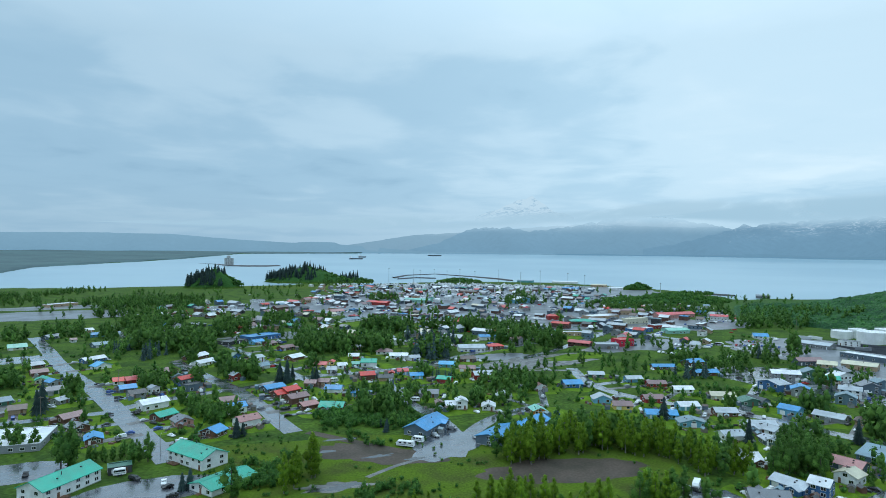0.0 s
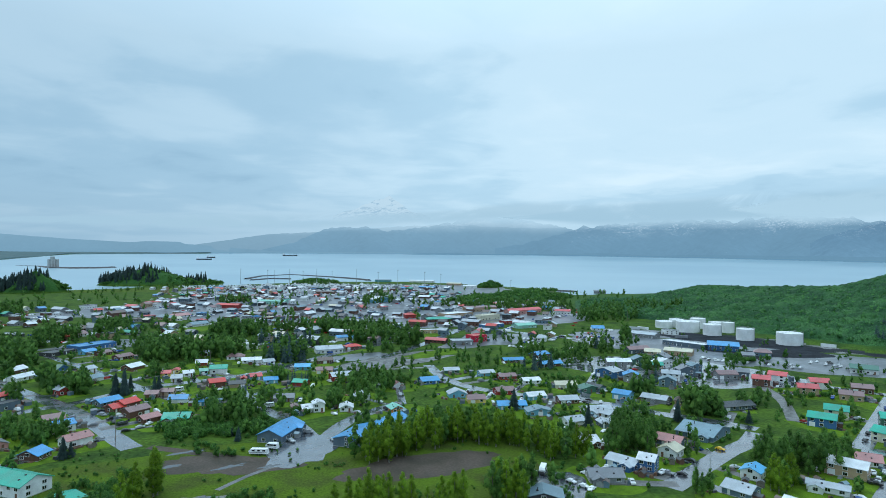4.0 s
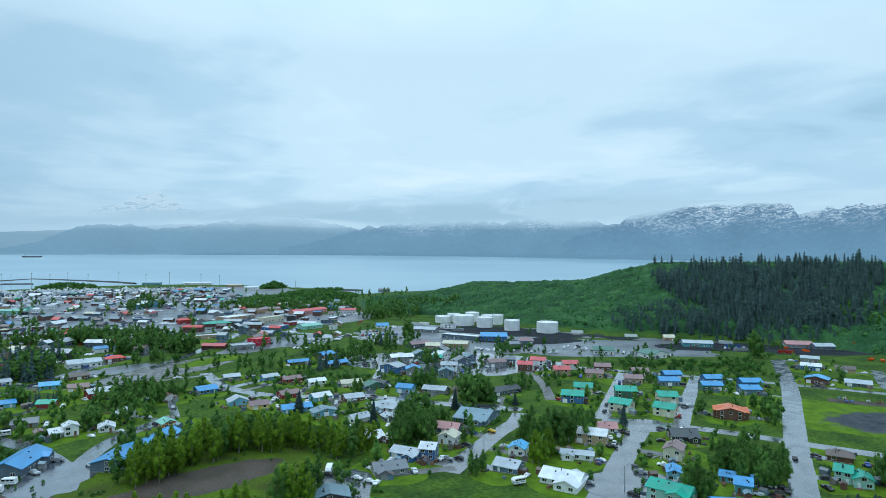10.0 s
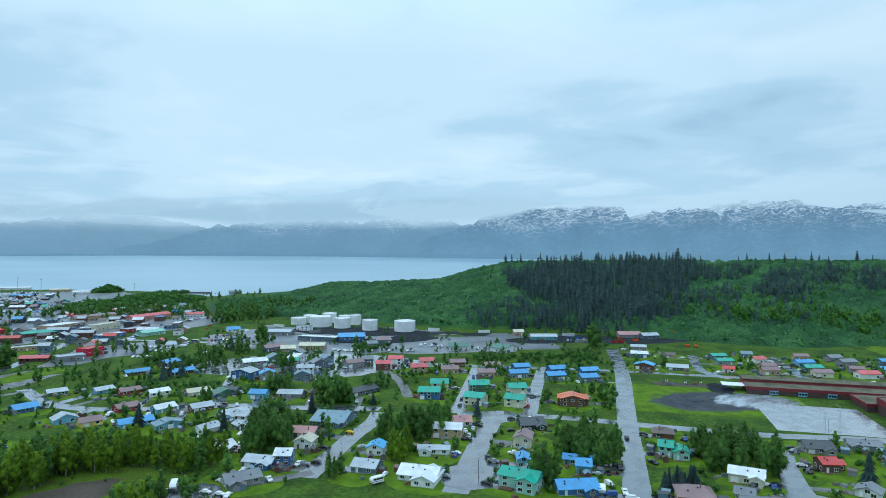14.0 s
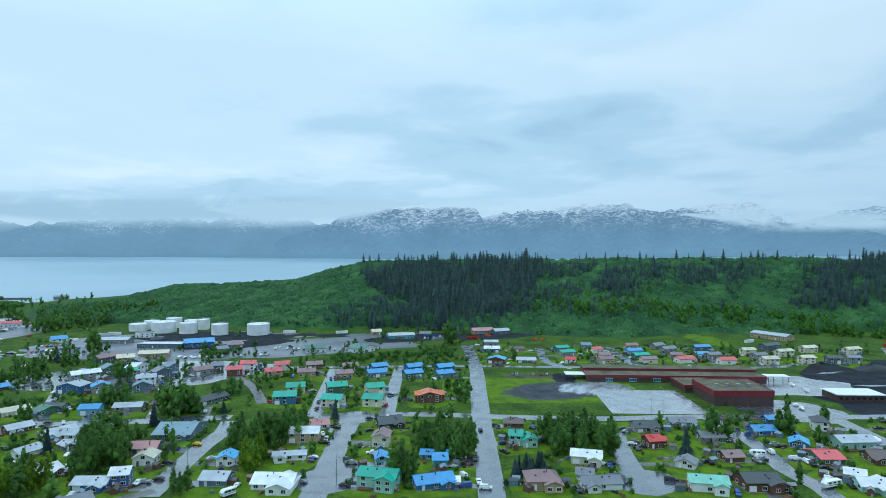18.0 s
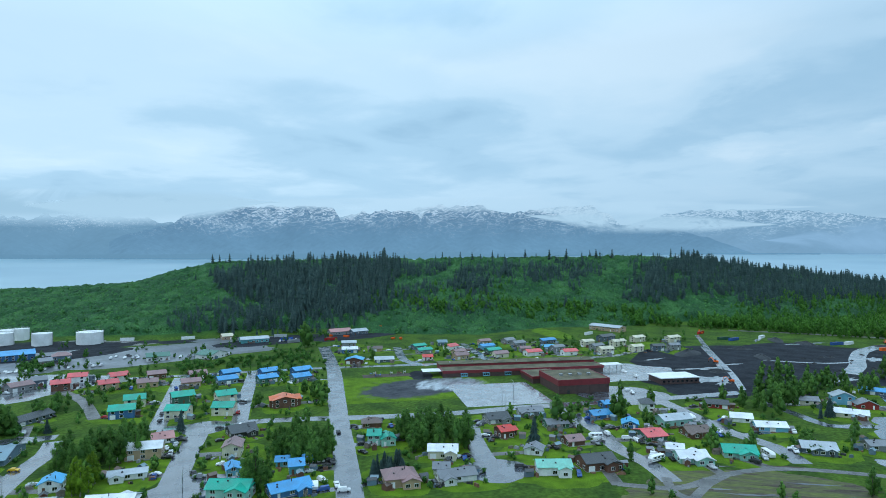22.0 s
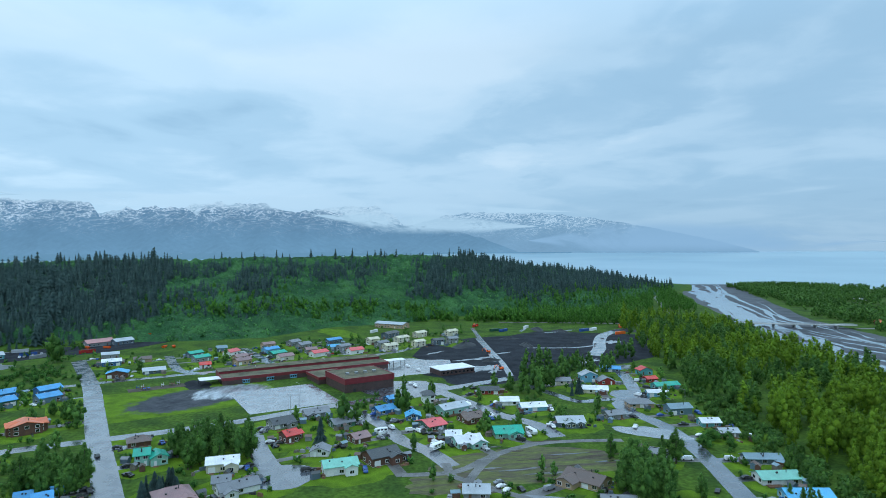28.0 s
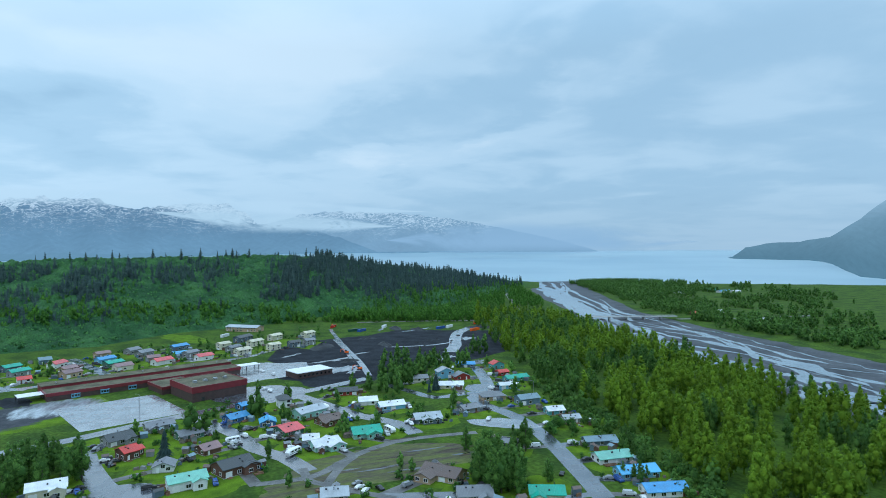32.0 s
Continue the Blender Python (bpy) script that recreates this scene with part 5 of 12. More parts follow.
class Quarter:
    """The far houses of the centre, joined: walls, roofs and windows by material."""

    def __init__(self):
        self.v, self.f, self.m, self.mats = [], [], [], []

    def add(self, vf, mat, x, y, rz):
        if mat not in self.mats:
            self.mats.append(mat)
        c, s, k = math.cos(radians(rz)), math.sin(radians(rz)), len(self.v)
        self.v += [(x + a * c - b_ * s, y + a * s + b_ * c, z) for a, b_, z in vf[0]]
        self.f += [tuple(i + k for i in q) for q in vf[1]]
        self.m += [self.mats.index(mat)] * len(vf[1])

    def house(self, x, y, rz, w, d, h, form, roof, wall):
        X, Y, r = w / 2, d / 2, d * 0.24
        if form == "f":
            self.add(box(-X, -Y, -0.3, X, Y, h), WALL_MAT[wall], x, y, rz)
            self.add(joined(box(-X - 0.2, -Y - 0.2, h, X + 0.2, Y + 0.2, h + 0.5), box(-1, -1, h + 0.5, 1, 1, h + 1.4)), ROOF_MAT[roof], x, y, rz)
        else:
            v, f = box(-X, -Y, -0.3, X, Y, h)
            self.add((v + [(-X, 0, h + r), (X, 0, h + r)], [q for i, q in enumerate(f) if i != 1] + [(6, 4, 8), (5, 7, 9)]), WALL_MAT[wall], x, y, rz)
            e, t_ = 0.6, 0.25
            dz = r / Y * e
            rv = [(a, c, z + o) for o in (0.0, t_) for a, c, z in ((-X - e, -Y - e, h - dz), (X + e, -Y - e, h - dz), (X + e, 0, h + r), (-X - e, 0, h + r), (X + e, Y + e, h - dz), (-X - e, Y + e, h - dz))]
            self.add((rv, [(6, 7, 8, 9), (9, 8, 10, 11), (0, 3, 2, 1), (3, 5, 4, 2), (0, 1, 7, 6), (5, 11, 10, 4), (0, 6, 9, 3), (3, 9, 11, 5), (1, 2, 8, 7), (2, 4, 10, 8)]), ROOF_MAT[roof], x, y, rz)
        n = max(2, int(w / 4))
        for i in range(n):
            for s in (-1, 1):
                px = -X + w * (i + 0.5) / n
                self.add(box(px - 0.7, s * (Y + 0.02) - 0.03, 1.1, px + 0.7, s * (Y + 0.02) + 0.03, 2.3), glass_dark, x, y, rz)
        for s in (-1, 1):
            self.add(box(s * (X + 0.02) - 0.03, -0.7, 1.1, s * (X + 0.02) + 0.03, 0.7, 2.3), glass_dark, x, y, rz)

    def done(self, name="town_quarter", label="crowded houses and shops of the town centre", category="houses"):
        me = bpy.data.meshes.new(name)
        me.from_pydata(self.v, [], self.f)
        for m in self.mats:
            me.materials.append(m)
        me.polygons.foreach_set("material_index", self.m)
        tagged(new(name, me), label, category, kind="stuff")

# ---- roads ----
road("road", [(479, 260), (395, 207), (319, 165), (277, 142), (231, 116), (186, 91)], 9.8, asphalt, "wet grey asphalt street", z=0.05103)
road("road", [(237, 217), (255, 192), (270, 167), (287, 128), (307, 89), (326, 62), (340, 39), (363, -0), (379, -27), (399, -58)], 8.2, asphalt, "wet grey asphalt street", z=0.05196)
road("road", [(249, 201), (222, 185), (202, 173), (180, 159), (158, 146)], 9.8, asphalt, "wet grey asphalt street", z=0.05289)
road("road", [(93, 442), (94, 396), (105, 364), (129, 340), (154, 322), (171, 307), (188, 281), (211, 255)], 7.9, asphalt, "wet grey asphalt street", z=0.05382)
road("road", [(166, 304), (183, 288), (200, 271), (214, 252)], 7.9, asphalt, "wet grey asphalt street", z=0.05475)
road("road", [(209, 247), (195, 235), (179, 227), (158, 214), (130, 196)], 9, asphalt, "wet grey asphalt street", z=0.05568)
road("road", [(315, 336), (350, 284), (382, 237), (412, 183), (440, 128), (472, 65), (510, 15)], 7, asphalt, "wet grey asphalt street", z=0.05661)
road("road", [(366, 253), (308, 218), (257, 186)], 7.9, asphalt, "wet grey asphalt street", z=0.05754)
road("road", [(338, 290), (277, 246), (236, 217)], 8.2, asphalt, "wet grey asphalt street", z=0.05847)
road("road", [(283, 76), (264, 69), (239, 57), (232, 49)], 9, asphalt, "wet grey asphalt street", z=0.05940)
road("road", [(333, 42), (313, 28), (295, 17), (272, 8), (257, -4), (239, -12)], 7.9, asphalt, "wet grey asphalt street", z=0.06033)
road("road", [(365, -12), (333, -29), (311, -41), (294, -56), (274, -62)], 7.9, asphalt, "wet grey asphalt street", z=0.06126)
road("road", [(417, -137), (383, -132), (349, -123), (331, -108), (312, -109), (288, -116), (253, -116), (212, -111), (186, -107)], 7.9, asphalt, "wet grey asphalt street", z=0.06219)
road("road", [(342, -120), (340, -101), (337, -87), (360, -75), (378, -64)], 6.2, asphalt, "wet grey asphalt street", z=0.06312)
road("road", [(231, 7), (232, -9), (237, -18), (252, -31), (265, -50), (268, -69), (268, -89)], 4, gravel, "pale wet gravel track", z=0.06405)
road("road", [(243, -10), (229, -12), (223, -19), (214, -28), (205, -39)], 3.5, gravel, "pale wet gravel track", z=0.06498)
road("road", [(222, -17), (240, -24), (251, -31)], 3.5, gravel, "pale wet gravel track", z=0.06591)
road("road", [(-376, 567), (-317, 495), (-263, 427), (-206, 364), (-159, 307), (-107, 243)], 10.6, asphalt, "wet grey asphalt street", z=0.06684)
road("road", [(-170, 315), (-158, 336), (-132, 362), (-117, 373), (-90, 404), (-55, 420), (-17, 445), (27, 503), (93, 568), (162, 637)], 7.9, asphalt, "wet grey asphalt street", z=0.06777)
road("road", [(-198, 456), (-165, 415), (-121, 364), (-98, 331), (-76, 295), (-68, 283)], 9.0, asphalt, "wet grey asphalt street", z=0.06870)
road("road", [(-217, 287), (-194, 301), (-165, 317)], 7, asphalt, "wet grey asphalt street", z=0.06963)
road("road", [(-29, 371), (-17, 337), (0, 305), (7, 277), (5, 251)], 7, asphalt, "wet grey asphalt street", z=0.07056)
road("road", [(56, 337), (28, 311), (13, 282), (6, 252)], 7.9, asphalt, "wet grey asphalt street", z=0.07149)
road("road", [(-202, 552), (-131, 458), (-88, 397), (-68, 369)], 6.2, asphalt, "wet grey asphalt street", z=0.07242)
road("road", [(-362, 665), (-287, 565), (-241, 534)], 7.9, asphalt, "wet grey asphalt street", z=0.07335)
road("road", [(426, 145), (439, 169), (499, 200)], 7, asphalt, "wet grey asphalt street", z=0.07428)
road("road", [(453, 106), (485, 123), (534, 152)], 7, asphalt, "wet grey asphalt street", z=0.07521)
road("road", [(495, 58), (532, 72), (567, 88)], 6.2, asphalt, "wet grey asphalt street", z=0.07614)
road("road", [(158, 323), (222, 415), (221, 349), (250, 358)], 6.2, asphalt, "wet grey asphalt street", z=0.07707)
road("road", [(63, 478), (110, 542), (181, 650), (265, 739), (429, 965)], 8.2, asphalt, "wet grey asphalt street", z=0.07800)
road("road", [(50, 896), (113, 676), (164, 683), (233, 581), (269, 525), (301, 441)], 8.2, asphalt, "wet grey asphalt street", z=0.07893)
road("road", [(284, 330), (268, 296), (242, 260)], 6, gravel, "pale wet gravel track", z=0.07986)
road("road", [(351, 422), (447, 441), (507, 388), (514, 314)], 14, dark_gravel, "dark gravel yard road", z=0.08079)
road("road", [(1113, -427), (747, -308), (561, -244)], 6.2, gravel, "pale wet gravel track", z=0.08172)

# ---- houses, street by street ----
house(228.0, 409.2, -14.3, 17.8, 9, 2.0, "g", "white", "grey", 1)
house(247.7, 413.9, -11.3, 11.2, 9, 2.0, "e", "bluegrey", "green", 1)
house(270.5, 419.6, -58.9, 12.2, 9, 2.0, "e", "grey", "green", 1)
house(204.5, 379.0, -63.9, 15.0, 11, 2.0, "e", "silver", "blue", 1)
house(211.8, 363.0, -26.1, 10.5, 9, 2.0, "e", "blue", "grey", 1)
house(247.1, 392.4, -24.7, 11.4, 8, 2.0, "g", "teal", "tan", 1)
house(259.9, 401.4, 20.5, 19.2, 8, 2.0, "e", "white", "white", 1)
house(258.3, 372.6, -14.0, 11.1, 9, 2.0, "e", "grey", "slate", 1)
house(240.4, 362.1, -35.4, 11.7, 8, 2.0, "g", "silver", "white", 1)
house(226.3, 344.3, -35.5, 10.4, 8, 2.0, "e", "bluegrey", "bluegrey", 1)
house(272.8, 383.4, -2.6, 8.1, 8, 2.0, "e", "bluegrey", "bluegrey", 1)
house(275.6, 464.0, 2.9, 20.0, 10, 1.5, "g", "mauve", "slate", 1, "warehouse")
house(284.9, 454.9, -35.2, 12.6, 10, 1.0, "g", "cream", "tan", 1, "warehouse")
house(305.1, 448.7, -43.1, 22.4, 14, 1.5, "g", "cream", "tan", 1, "warehouse")
house(337.4, 485.5, -63.0, 41.0, 12, 1.5, "f", "white", "slate", 1, "warehouse")
house(358.3, 463.7, -35.3, 25.3, 20, 2.0, "g", "blue", "blue", 1, "warehouse")
house(333.1, 545.7, -56.1, 25.6, 14, 1.5, "g", "silver", "grey", 1, "warehouse")
house(368.4, 557.1, -63.1, 14.9, 10, 2.0, "f", "grey", "white", 1, "warehouse")
house(311.6, 603.2, -16.6, 13.4, 12, 1.0, "g", "blue", "white", 1, "warehouse")
house(368.7, 429.1, -38.8, 13.2, 11, 1.5, "h", "mauve", "bluegrey", 1)
house(346.9, 420.0, -28.6, 8.8, 9, 1.5, "g", "grey", "grey", 1)
house(279.1, 358.4, -13.7, 13.3, 9, 1.5, "g", "mauve", "grey", 1)
house(295.2, 362.3, -37.3, 8.3, 9, 1.5, "g", "grey", "slate", 1)
house(181.9, 320.7, -52.3, 10.2, 8, 1.5, "g", "blue", "sky", 1)
house(196.7, 311.0, -51.3, 14.6, 8, 1.0, "g", "silver", "grey", 1)
house(207.5, 303.8, -40.2, 5.3, 7, 1.0, "h", "brown", "tan", 1)
house(230.0, 288.0, 2.0, 20.0, 9, 1.0, "g", "dark", "slate", 1)
house(183.6, 250.9, -57.8, 17.5, 22, 1.0, "g", "bluegrey", "bluegrey", 2, "warehouse")
house(159.5, 241.8, -54.8, 13.3, 9, 1.0, "g", "pink", "slate", 2)
house(150.8, 227.0, -55.0, 8.1, 8, 1.5, "e", "cream", "white", 2)
house(125.8, 220.4, -58.8, 12.5, 8, 1.0, "g", "silver", "blue", 2)
house(133.1, 215.2, -46.9, 6.6, 8, 2.0, "g", "white", "blue", 2)
house(145.6, 270.6, -41.0, 5.1, 7, 1.0, "e", "silver", "slate", 2)
house(153.5, 288.7, -62.8, 11.3, 8, 1.0, "g", "silver", "white", 2)
house(176.0, 343.6, -62.9, 11.4, 8, 1.0, "g", "dark", "bluegrey", 1)
house(166.7, 198.5, -54.0, 7.2, 8, 1.5, "e", "skyblue", "white", 2)
house(151.6, 186.2, -62.8, 10.1, 9, 1.0, "g", "silver", "bluegrey", 2)
cross_wing(house(160.5, 165.5, -62.8, 15.3, 11, 1.0, "g", "white", "white", 2), 3.6, -3, 8.5, 13, 2.3, "white", "white")
house(287.7, 335.6, -41.4, 10.5, 9, 2.0, "g", "salmon", "brown", 1)
house(307.0, 343.4, -50.0, 11.0, 9, 2.0, "g", "salmon", "white", 1)
house(296.4, 308.3, -33.7, 11.0, 9, 2.0, "g", "salmon", "tan", 1)
house(316.7, 320.7, -30.1, 11.0, 9, 2.0, "g", "salmon", "white", 1)
house(310.3, 291.4, -44.4, 11.9, 8.6, 1.5, "g", "mauve", "tan", 1)
house(332.8, 305.1, -40.3, 11.3, 8.6, 1.5, "g", "mauve", "brown", 1)
house(319.2, 266.2, -43.6, 11.4, 8.6, 1.5, "g", "mauve", "tan", 1)
house(341.5, 279.4, -40.2, 11.0, 8.6, 1.5, "g", "mauve", "brown", 1)
house(332.3, 249.7, -35.5, 12.5, 8.6, 1.5, "g", "blue", "bluegrey", 1)
house(351.3, 261.5, -30.3, 11.8, 8.6, 1.5, "g", "blue", "blue", 1)
house(343.6, 227.6, -35.4, 12.4, 8.6, 1.5, "g", "blue", "green", 1)
house(362.8, 239.0, -31.2, 12.2, 8.6, 1.5, "g", "blue", "blue", 1)
house(353.1, 208.8, -34.3, 11.9, 8.6, 1.5, "g", "blue", "bluegrey", 1)
house(372.7, 219.9, -33.0, 12.8, 8.6, 1.5, "g", "blue", "blue", 1)
house(270.0, 262.1, -47.1, 10.8, 9.7, 2.0, "g", "teal", "cream", 1)
house(250.2, 250.8, -50.8, 12.3, 9.7, 2.0, "g", "teal", "blue", 1)
house(283.8, 242.4, -40.8, 11.9, 9.7, 2.0, "g", "teal", "green", 1)
house(258.5, 223.1, -69.2, 11.4, 9.7, 2.0, "g", "teal", "cream", 1)
house(293.0, 221.1, -38.6, 10.8, 9.7, 2.0, "g", "teal", "cream", 1)
house(270.6, 204.6, -69.4, 11.0, 9.7, 2.0, "g", "teal", "cream", 1)
cross_wing(house(293.8, 183.7, -52.5, 12.8, 11, 2.0, "e", "orange", "brown", 1), 0, 0, 15.5, 7, 4.2, "orange", "brown", "x", 4)
house(298.4, 182.3, -45.2, 9.0, 8.6, 1.5, "g", "orange", "brown", 1)
house(223.2, 201.6, -41.5, 9.0, 9, 1.0, "g", "pink", "white", 2)
house(204.6, 193.5, -57.1, 14.2, 9, 2.0, "g", "white", "tan", 2)
house(183.4, 181.3, -49.9, 13.4, 5, 1.0, "g", "silver", "white", 2)
house(243.0, 174.6, -37.9, 12.1, 11, 1.0, "g", "dark", "dark", 2)
house(217.9, 160.6, -62.8, 7.4, 10, 2.0, "e", "mauve", "cream", 2)
house(197.7, 145.9, -49.7, 5.0, 8, 1.5, "e", "blue", "sky", 2)
cross_wing(house(179.8, 133.4, -73.8, 14.8, 9, 2.0, "g", "teal", "mint", 2), 3.8, -1.8, 6.6, 10.5, 4.3, "teal", "mint")
house(212.9, 133.9, -62.8, 5.1, 6, 1.0, "g", "blue", "teal", 2)
house(208.2, 125.0, -57.1, 5.7, 8, 1.5, "g", "blue", "teal", 2)
house(217.4, 125.6, -51.0, 3.0, 6, 1.0, "g", "blue", "teal", 2)
house(189.6, 117.0, -40.2, 14.8, 9, 1.0, "g", "blue", "blue", 2)
house(558.7, 285.9, -41.6, 22.7, 12, 1.5, "g", "pink", "grey", 1, "warehouse")
house(566.2, 268.5, -34.2, 17.2, 10, 1.5, "g", "silver", "slate", 1, "warehouse")
house(492.6, 242.7, -63.1, 12.6, 7, 1.5, "g", "silver", "grey", 1)
house(461.1, 226.4, -63.0, 13.0, 8, 1.5, "g", "white", "blue", 1)
house(418.9, 201.6, -73.6, 13.3, 9.7, 1.5, "e", "skyblue", "brown", 1)
house(475.6, 210.4, -63.0, 12.3, 8, 1.0, "g", "brown", "tan", 1)
house(431.6, 183.3, -63.0, 14.6, 8, 1.0, "g", "silver", "slate", 1)
house(494.2, 178.2, -36.7, 12.1, 7, 1.5, "g", "teal", "slate", 1)
house(475.3, 166.7, -40.1, 12.7, 7, 1.5, "g", "teal", "grey", 1)
house(450.7, 155.1, -63.0, 7.6, 7, 1.0, "g", "red", "white", 1)
house(518.6, 164.9, -63.1, 8.2, 8, 1.5, "g", "bluegrey", "bluegrey", 1)
house(499.8, 151.1, -22.8, 12.2, 8, 1.5, "g", "salmon", "white", 1)
house(483.2, 139.4, -36.6, 10.8, 7, 1.0, "g", "mauve", "tan", 1)
house(460.4, 131.3, -41.8, 12.0, 8, 1.5, "g", "mauve", "tan", 1)
house(536.8, 131.1, -48.1, 11.1, 7, 1.5, "g", "mauve", "tan", 1)
house(510.0, 122.4, -40.6, 13.5, 7, 1.5, "g", "blue", "sky", 1)
house(491.3, 112.6, -41.5, 12.8, 7, 1.5, "g", "teal", "green", 1)
house(476.2, 103.3, -52.4, 11.9, 8, 1.5, "g", "mauve", "cream", 1)
house(548.5, 111.7, -32.7, 11.4, 8, 1.5, "g", "grey", "grey", 1)
house(534.4, 100.2, -37.6, 12.5, 8, 1.5, "g", "grey", "grey", 1)
house(506.4, 89.0, -63.0, 9.1, 7, 1.5, "g", "mauve", "grey", 1)
house(491.7, 80.3, -44.7, 14.1, 8, 1.5, "g", "salmon", "white", 1)
house(558.5, 78.1, -42.0, 15.6, 7, 1.5, "g", "blue", "slate", 1)
house(526.3, 73.0, -63.0, 11.0, 7, 1.0, "g", "skyblue", "slate", 1)
house(521.5, 64.3, -39.3, 11.9, 7, 1.5, "g", "grey", "grey", 1)
house(502.1, 52.5, -53.0, 12.5, 8, 1.5, "g", "salmon", "white", 1)
house(552.6, 42.1, -49.3, 10.9, 7, 2.0, "g", "cream", "cream", 1)
house(531.8, 32.9, -40.1, 12.1, 7, 2.0, "g", "grey", "grey", 1)
house(516.1, 25.0, -52.8, 12.3, 8, 2.0, "g", "cream", "cream", 1)
house(589.3, 28.2, -35.8, 18.7, 8, 2.0, "g", "dark", "slate", 1)
house(560.7, 16.7, -42.5, 14.4, 7, 2.0, "g", "cream", "cream", 1)
house(591.4, 0.1, -40.2, 14.1, 7, 2.0, "g", "cream", "cream", 1)
house(535.7, 1.2, -51.2, 11.0, 7, 2.0, "g", "cream", "cream", 1)
house(543.1, -15.9, -63.0, 10.4, 7, 2.0, "g", "dark", "slate", 1)
house(552.4, -28.8, -63.0, 9.7, 7, 2.0, "g", "grey", "grey", 1)
house(600.4, -30.3, -41.6, 14.6, 7, 2.0, "g", "cream", "cream", 1)
house(389.5, 355.8, -44.3, 16.9, 16, 1.5, "g", "green", "white", 1, "warehouse")
house(409.3, 321.6, -3.9, 19.4, 16, 1.5, "e", "green", "white", 1, "warehouse")
house(497.3, 373.3, -40.1, 10.2, 10, 1.5, "g", "cream", "tan", 1, "warehouse")
house(489.7, 338.0, -46.6, 25.8, 14, 1.5, "g", "silver", "teal", 1, "warehouse")
house(664.2, 29.9, -120.3, 37.1, 14, 2.0, "g", "silver", "tan", 1, "warehouse")
house(319.7, 18.8, -53.9, 10.7, 8, 1.0, "g", "blue", "blue", 2)
house(342.1, 17.0, -49.8, 4.5, 6, 1.0, "g", "blue", "blue", 1, "garden_shed")
house(341.4, -4.4, -78.4, 6.6, 9, 2.0, "h", "dark", "white", 1)
house(307.2, 3.6, -86.2, 7.4, 8, 1.0, "e", "skyblue", "blue", 2)
house(292.4, -5.3, -59.2, 10.0, 13, 1.0, "g", "salmon", "green", 2)
house(317.9, -16.2, -55.1, 16.4, 9, 1.5, "g", "silver", "mint", 2)
house(302.9, -24.9, -62.8, 11.6, 9, 1.0, "g", "brown", "brown", 2)
cross_wing(house(246.8, 15.6, -58.5, 13.1, 10, 1.5, "g", "dark", "brown", 2), 5.2, -1.6, 6.0, 9, 2.6, "dark", "brown")
house(273.3, 27.2, -53.6, 7.9, 8, 1.0, "g", "mauve", "brown", 2)
house(297.0, 37.6, -58.8, 10.9, 8, 1.0, "g", "grey", "green", 2)
house(236.0, 30.8, -71.2, 13.3, 8, 1.5, "g", "mint", "white", 2)
house(256.2, 41.2, -90.7, 7.6, 7, 1.0, "e", "grey", "white", 2)
cross_wing(house(275.2, 58.1, -50.1, 6.5, 8, 1.5, "g", "red", "brown", 2), 3.2, 1.2, 6.0, 5, 2.6, "red", "brown", "x")
house(298.2, 66.8, -54.4, 11.5, 10, 1.0, "g", "dark", "grey", 2)
house(315.3, 53.0, -62.9, 12.8, 7, 1.0, "g", "grey", "grey", 2)
house(241.2, 76.4, -74.2, 12.2, 8, 1.5, "g", "white", "cream", 2)
house(218.7, 64.4, -55.1, 14.4, 8, 1.0, "g", "grey", "white", 2)
house(224.2, 71.6, -73.3, 6.2, 7, 1.0, "g", "grey", "white", 2, "garage")
cross_wing(house(209.2, 82.9, -58.2, 12.0, 11, 1.5, "h", "mauve", "tan", 2), 3.2, -3.6, 6.2, 8, 2.7, "mauve", "tan")
house(248.9, 110.4, -70.1, 5.7, 8, 2.0, "g", "teal", "mint", 2)
house(249.3, 104.6, -56.5, 6.4, 8, 1.5, "e", "teal", "mint", 2)
house(272.8, 122.5, -62.9, 9.3, 8, 1.0, "h", "brown", "brown", 2)
house(359.6, -40.3, -90.5, 11.6, 8, 1.0, "g", "dark", "red", 1)
house(334.1, -48.5, -90.3, 10.0, 8, 1.0, "g", "white", "white", 1)
house(321.4, -59.0, -81.2, 14.0, 8, 1.0, "g", "white", "sky", 2)
cross_wing(house(293.1, -71.6, -87.8, 13.5, 9, 1.0, "g", "silver", "slate", 2), -1.0, -3.0, 5.0, 7.5, 2.2, "silver", "slate")
cross_wing(house(278.2, -39.3, -82.7, 13.2, 10, 1.0, "g", "teal", "mint", 2), 2.4, -2.6, 6.4, 9, 2.2, "teal", "mint")
cross_wing(house(265.8, -20.1, -69.2, 12.2, 9, 1.0, "g", "white", "mint", 2), 3.0, -1.6, 7.0, 11.5, 2.2, "white", "mint")
house(274.4, -14.8, -90.7, 6.8, 7, 1.0, "g", "white", "teal", 2)
cross_wing(house(219.5, -59.9, -134.2, 15.3, 10, 1.0, "g", "brown", "tan", 2), -4.0, -3.0, 7.0, 12.5, 2.2, "brown", "tan")
house(198.5, -64.9, -98.7, 11.9, 9, 1.0, "g", "grey", "grey", 2)
house(210.8, -19.2, -94.6, 9.1, 8, 1.0, "g", "silver", "grey", 2)
house(387.8, -106.8, -86.2, 10.8, 8, 2.0, "e", "silver", "sky", 1)
house(418.1, -130.5, -103.5, 13.6, 7, 1.0, "g", "blue", "slate", 1)
house(380.5, -115.7, -86.0, 10.4, 8, 1.0, "e", "grey", "red", 1)
house(358.2, -102.3, -103.2, 15.7, 8, 1.0, "g", "white", "cream", 1)
